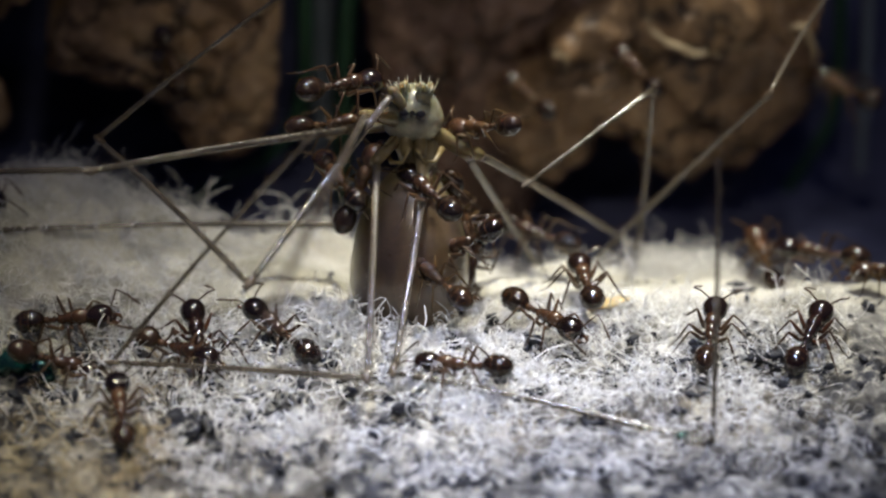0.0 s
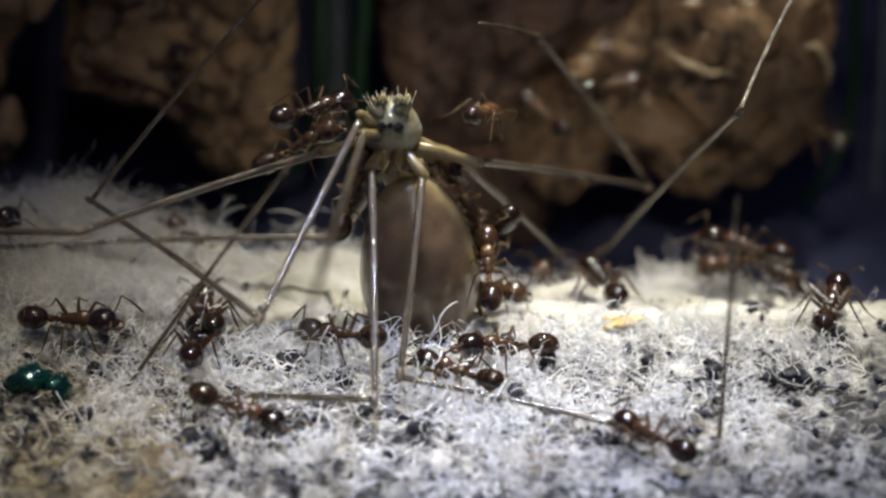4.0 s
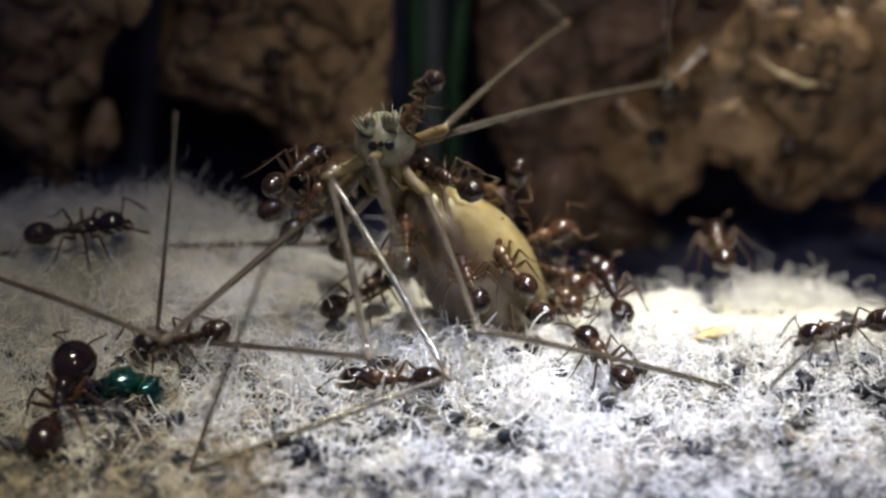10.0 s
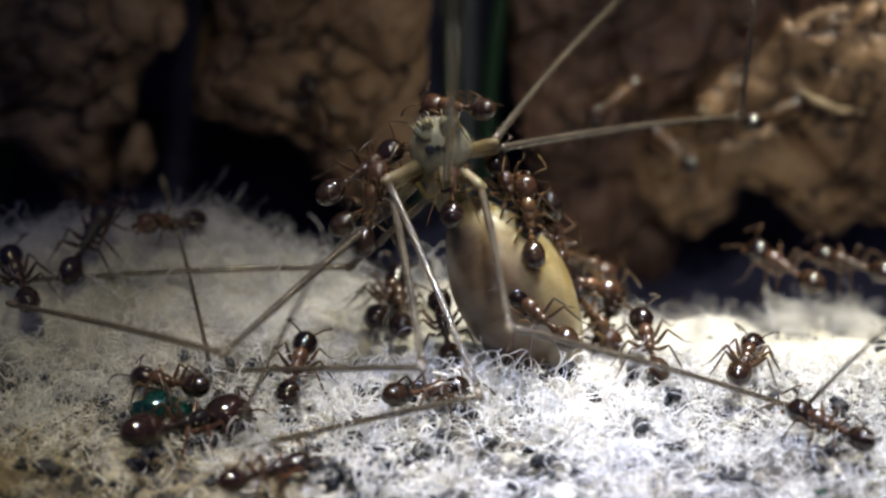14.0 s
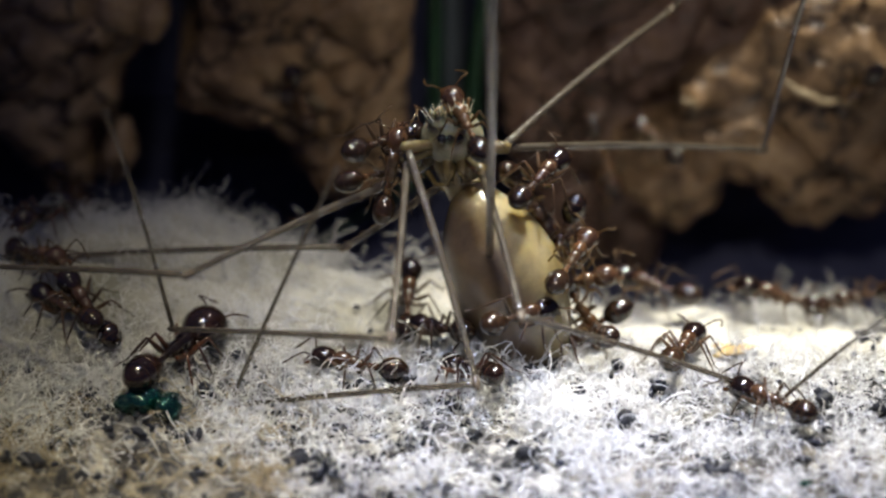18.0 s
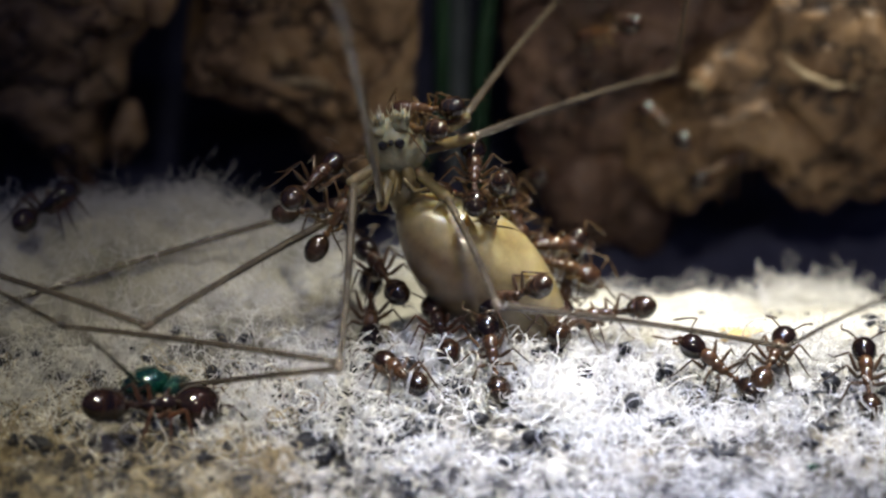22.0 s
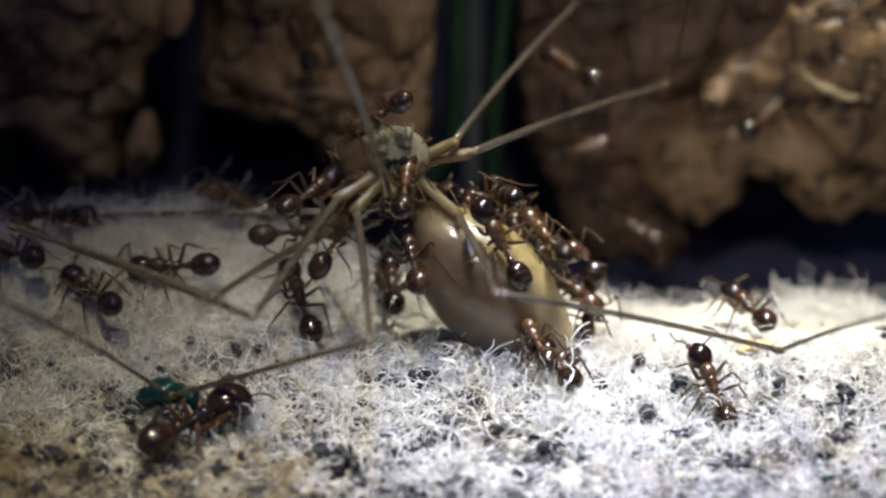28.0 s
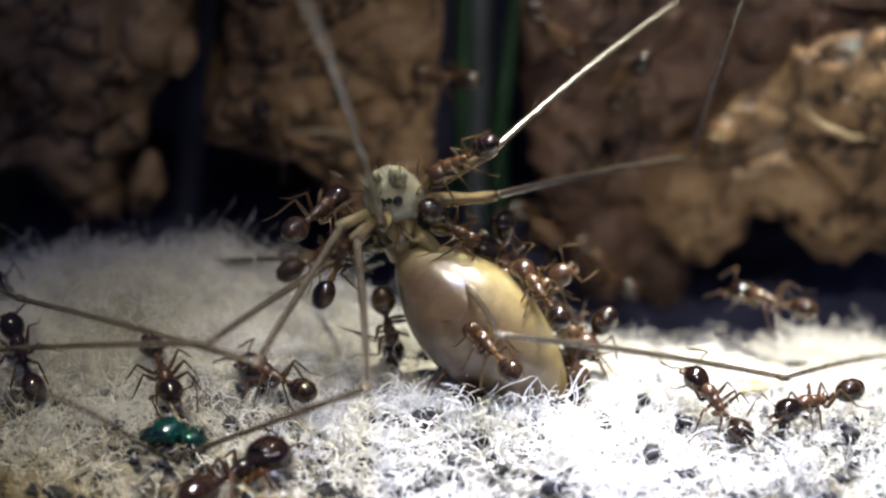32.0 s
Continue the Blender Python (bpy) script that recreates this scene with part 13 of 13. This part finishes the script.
    walk(spider_hips[4], [(0, rod(1.36, 0.4, -1.01, -0.89, 0.08, 0.45)), (1, rod(1.95, 0.4, -1.05, -0.93, 0.06, 0.35)), (2, rod(1.83, 0.4, -1.08, -0.92, 0.06, 0.38)), (3, rod(2.01, 0.4, -1.08, -0.93, 0.06, 0.35)), (6, rod(1.18, 0.4, -0.24, -0.99, 0.1, -0.07)), (7, rod(1.44, 0.4, -0.14, -0.99, 0.08, -0.12)), (8, rod(1.33, 0.4, 0.02, -0.97, 0.09, -0.25)), (9, rod(1.29, 0.4, 0.19, -0.93, 0.09, -0.37)), (10, rod(1.2, 0.4, 0.22, -0.91, 0.09, -0.41)), (11, rod(1.33, 0.4, 0.3, -0.9, 0.08, -0.42)), (13, rod(1.35, 0.4, 0.46, -0.86, 0.08, -0.5)), (14, rod(1.06, 0.4, 0, -0.95, 0.11, -0.29)), (14.5, rod(1.12, 0.4, -0.07, -0.97, 0.1, -0.22)), (17, rod(1.12, 0.4, -0.33, -0.99, 0.11, 0.01)), (18, rod(1.06, 0.4, -0.33, -0.99, 0.11, 0.01)), (19, rod(1.12, 0.4, -0.2, -0.99, 0.11, -0.11)), (20, rod(1.29, 0.4, 0.13, -0.94, 0.09, -0.33)), (21, rod(1.47, 0.4, 0.59, -0.85, 0.07, -0.53)), (22, rod(1.41, 0.4, 0.59, -0.84, 0.07, -0.54)), (23, rod(1.38, 0.4, 0.75, -0.79, 0.07, -0.61)), (24, rod(1.47, 0.4, 0.65, -0.83, 0.07, -0.55)), (25, rod(1.12, 0.4, 0.39, -0.84, 0.09, -0.53)), (28, rod(1.12, 0.4, 0.23, -0.89, 0.1, -0.44)), (29, rod(1.17, 0.4, 0.18, -0.92, 0.09, -0.39)), (30, rod(1.23, 0.4, 0.17, -0.93, 0.09, -0.37)), (31, rod(1.23, 0.4, 0.13, -0.94, 0.09, -0.34)), (32, rod(2.05, 0.4, 0.98, -0.84, 0.05, -0.53))])
    walk(spider_hips[5], [(0, rod(1.13, 0.6, -1.11, -0.82, -0.06, 0.57)), (1, rod(1.37, 0.6, -1.28, -0.82, -0.05, 0.57)), (2, rod(1.37, 0.6, -1.18, -0.85, -0.05, 0.53)), (3, rod(1.3, 0.6, -0.98, -0.89, -0.05, 0.45)), (6, rod(1.3, 0.6, -0.6, -0.98, -0.06, 0.21)), (7, rod(1.32, 0.6, -0.44, -0.99, -0.06, 0.09)), (8, rod(1.33, 0.6, -0.22, -1, -0.06, -0.07)), (9, rod(1.24, 0.6, -0.11, -0.98, -0.06, -0.17)), (10, rod(1.14, 0.6, -0.02, -0.96, -0.07, -0.25)), (11, rod(0.98, 0.6, -0.07, -0.97, -0.08, -0.25)), (13, rod(1.12, 0.6, 0.03, -0.95, -0.07, -0.3)), (14, rod(1.06, 0.6, -0.24, -0.99, -0.08, -0.08)), (14.5, rod(1.06, 0.6, -0.3, -1, -0.08, -0.02)), (17, rod(1.24, 0.6, -0.33, -1, -0.06, 0.01)), (18, rod(1.07, 0.6, -0.46, -0.99, -0.07, 0.13)), (19, rod(1.06, 0.6, -0.46, -0.99, -0.07, 0.13)), (20, rod(1.53, 0.6, -0.37, -1, -0.05, 0.03)), (21, rod(1.47, 0.6, -0.07, -0.98, -0.05, -0.17)), (22, rod(1.53, 0.6, 0.03, -0.97, -0.05, -0.22)), (23, rod(1.5, 0.6, 0.22, -0.94, -0.05, -0.34)), (24, rod(1.59, 0.6, -0.04, -0.98, -0.05, -0.17)), (25, rod(1.12, 0.6, -0.11, -0.98, -0.07, -0.18)), (28, rod(1.47, 0.6, -0.09, -0.99, -0.05, -0.15)), (29, rod(1.53, 0.6, -0.11, -0.99, -0.05, -0.14)), (30, rod(1.47, 0.6, -0.24, -1, -0.05, -0.05)), (31, rod(1.59, 0.6, -0.17, -0.99, -0.05, -0.09)), (32, rod(2.06, 0.6, -0.17, -1, -0.04, -0.07))])
    walk(spider_hips[6], [(0, rod(-1, -0.6, 0.44, 0.59, 0.67, -0.45)), (1, rod(-0.88, -0.6, 0.27, 0.57, 0.73, -0.38)), (2, rod(-0.76, -0.6, 0.37, 0.5, 0.74, -0.45)), (3, rod(-0.58, -0.6, 0.31, 0.41, 0.79, -0.45)), (6, rod(-0.58, -0.6, 0.21, 0.42, 0.82, -0.39)), (7, rod(-0.62, -0.6, 0.04, 0.47, 0.84, -0.27)), (8, rod(-0.25, -0.6, 0.07, 0.21, 0.92, -0.32)), (9, rod(-0.17, -0.6, -0.09, 0.15, 0.97, -0.2)), (10, rod(-0.21, -0.6, 0.07, 0.17, 0.93, -0.32)), (11, rod(-0.31, -0.6, 0.08, 0.25, 0.91, -0.33)), (13, rod(-0.17, -0.6, -0.22, 0.15, 0.98, -0.09)), (14, rod(0.12, -0.6, -0.35, -0.11, 0.99, 0.03)), (14.5, rod(0.12, -0.6, -0.42, -0.11, 0.99, 0.09)), (17, rod(0.89, -0.6, -2.61, -0.33, 0.41, 0.85)), (18, rod(0.77, -0.6, -2.74, -0.28, 0.4, 0.87)), (19, rod(0.85, -0.6, -2.74, -0.3, 0.4, 0.86)), (20, rod(0.12, -0.6, -1.47, -0.07, 0.7, 0.71)), (21, rod(-0.29, -0.6, -0.88, 0.23, 0.87, 0.44)), (22, rod(-0.29, -0.6, -0.88, 0.23, 0.87, 0.44)), (23, rod(-0.29, -0.6, -0.72, 0.24, 0.91, 0.33)), (24, rod(-0.17, -0.6, -0.81, 0.14, 0.91, 0.4)), (25, rod(-0.12, -0.6, -0.81, 0.1, 0.91, 0.4)), (28, rod(-0.17, -0.6, -0.51, 0.15, 0.98, 0.17)), (29, rod(-0.11, -0.6, -0.43, 0.1, 0.99, 0.1)), (30, rod(-0.17, -0.6, -0.61, 0.15, 0.96, 0.25)), (31, rod(-0.17, -0.6, -0.42, 0.15, 0.98, 0.09)), (32, rod(-0.17, -0.6, -0.22, 0.15, 0.98, -0.09))])
    walk(spider_hips[7], [(0, rod(-0.18, 0.5, -1.25, 0.19, 0.02, 0.98)), (3, rod(-0.18, 0.5, -1.24, 0.19, 0.02, 0.98)), (6, rod(-0.18, 0.5, -1.25, 0.19, 0.02, 0.98)), (8, rod(-0.19, 0.5, -1.25, 0.2, 0.02, 0.98)), (9, rod(-0.19, 0.5, -1.25, 0.2, 0.02, 0.98)), (11, rod(-0.19, 0.5, -1.25, 0.2, 0.02, 0.98)), (13, rod(-0.18, 0.5, -1.25, 0.19, 0.02, 0.98)), (14, rod(-0.18, 0.5, -1.25, 0.19, 0.02, 0.98)), (17, rod(-0.18, 0.5, -1.25, 0.19, 0.02, 0.98)), (19, rod(-0.17, 0.5, -1.24, 0.18, 0.02, 0.98)), (21, rod(-0.19, 0.5, -1.25, 0.2, 0.02, 0.98)), (23, rod(-0.19, 0.5, -1.25, 0.2, 0.02, 0.98)), (24, rod(-0.19, 0.5, -1.25, 0.2, 0.02, 0.98)), (25, rod(-0.19, 0.5, -1.26, 0.2, 0.02, 0.98)), (28, rod(-0.19, 0.5, -1.25, 0.2, 0.02, 0.98)), (29, rod(-0.19, 0.5, -1.32, 0.19, 0.02, 0.98)), (30, rod(-0.19, 0.5, -1.26, 0.2, 0.02, 0.98)), (31, rod(-0.19, 0.5, -1.26, 0.2, 0.02, 0.98)), (32, rod(-0.19, 0.5, -1.26, 0.2, 0.02, 0.98))])
    for piece in spider_head:
        walk(piece, [(0, nodded(0, 0)), (1, nodded(0, 0)), (2, nodded(0, 0)), (3, nodded(0, 0)), (6, nodded(6, 0)), (7, nodded(8, 0)), (8, nodded(9, 0)), (9, nodded(10, 4)), (10, nodded(10, 4)), (11, nodded(10, 4)), (13, nodded(10, 5)), (14, nodded(9, 5)), (14.5, nodded(9, 5)), (17, nodded(7, 6)), (18, nodded(7, 6)), (19, nodded(7, 6)), (20, nodded(10, 2)), (21, nodded(12, -2)), (22, nodded(13, -6)), (23, nodded(13, -3)), (24, nodded(13, 1)), (25, nodded(13, 4)), (28, nodded(13, 9)), (30, nodded(14, 9)), (31, nodded(14, 9)), (32, nodded(14, 9))])
    # the roll shows the painted shade first, later the cream back
    walk(abdomen, [(0, rolled(0, 0, 0.3, -1.21, -0.04, -0.26, -0.96)), (1, rolled(1, 0.12, 0.3, -1.25, -0.04, -0.23, -0.97)), (2, rolled(3, 0.35, 0.3, -1.15, -0.02, -0.19, -0.98)), (3, rolled(4, 0.47, 0.3, -1.08, 0.01, -0.18, -0.98)), (6, rolled(32, 0.17, 0.3, -1.17, 0.37, -0.14, -0.92)), (7, rolled(58, 0.25, 0.3, -1.21, 0.44, -0.2, -0.87)), (8, rolled(70, 0.5, 0.3, -1.32, 0.51, -0.28, -0.81)), (9, rolled(74, 0.64, 0.3, -1.22, 0.58, -0.01, -0.82)), (10, rolled(74, 0.61, 0.3, -1.19, 0.58, 0.04, -0.81)), (11, rolled(75, 0.74, 0.3, -1.04, 0.57, -0.04, -0.82)), (13, rolled(76, 0.65, 0.3, -1.22, 0.58, -0.23, -0.78)), (14, rolled(76, 0.47, 0.3, -1.34, 0.49, -0.21, -0.85)), (14.5, rolled(76, 0.36, 0.3, -1.28, 0.49, -0.2, -0.85)), (17, rolled(77, 0.3, 0.3, -1.08, 0.4, -0.15, -0.91)), (18, rolled(78, 0.3, 0.3, -1.21, 0.39, -0.23, -0.89)), (19, rolled(78, 0.18, 0.3, -1.08, 0.4, -0.22, -0.89)), (20, rolled(90, 0.12, 0.3, -1.28, 0.59, -0.01, -0.81)), (21, rolled(100, 0.29, 0.3, -1.08, 0.66, -0.12, -0.74)), (22, rolled(110, 0.17, 0.3, -1.35, 0.73, -0.12, -0.67)), (23, rolled(107, 0.13, 0.3, -1.06, 0.73, -0.01, -0.69)), (24, rolled(104, 0.35, 0.3, -1.28, 0.71, -0.22, -0.67)), (25, rolled(98, 0.41, 0.3, -1.08, 0.7, -0.22, -0.68)), (28, rolled(82, 0.35, 0.3, -1.31, 0.7, -0.27, -0.66)), (30, rolled(81, 0.23, 0.3, -1.35, 0.73, -0.21, -0.65)), (31, rolled(80, 0.23, 0.3, -1.29, 0.74, -0.25, -0.63)), (32, rolled(80, 0.23, 0.3, -1.35, 0.72, -0.28, -0.63))])


motions()
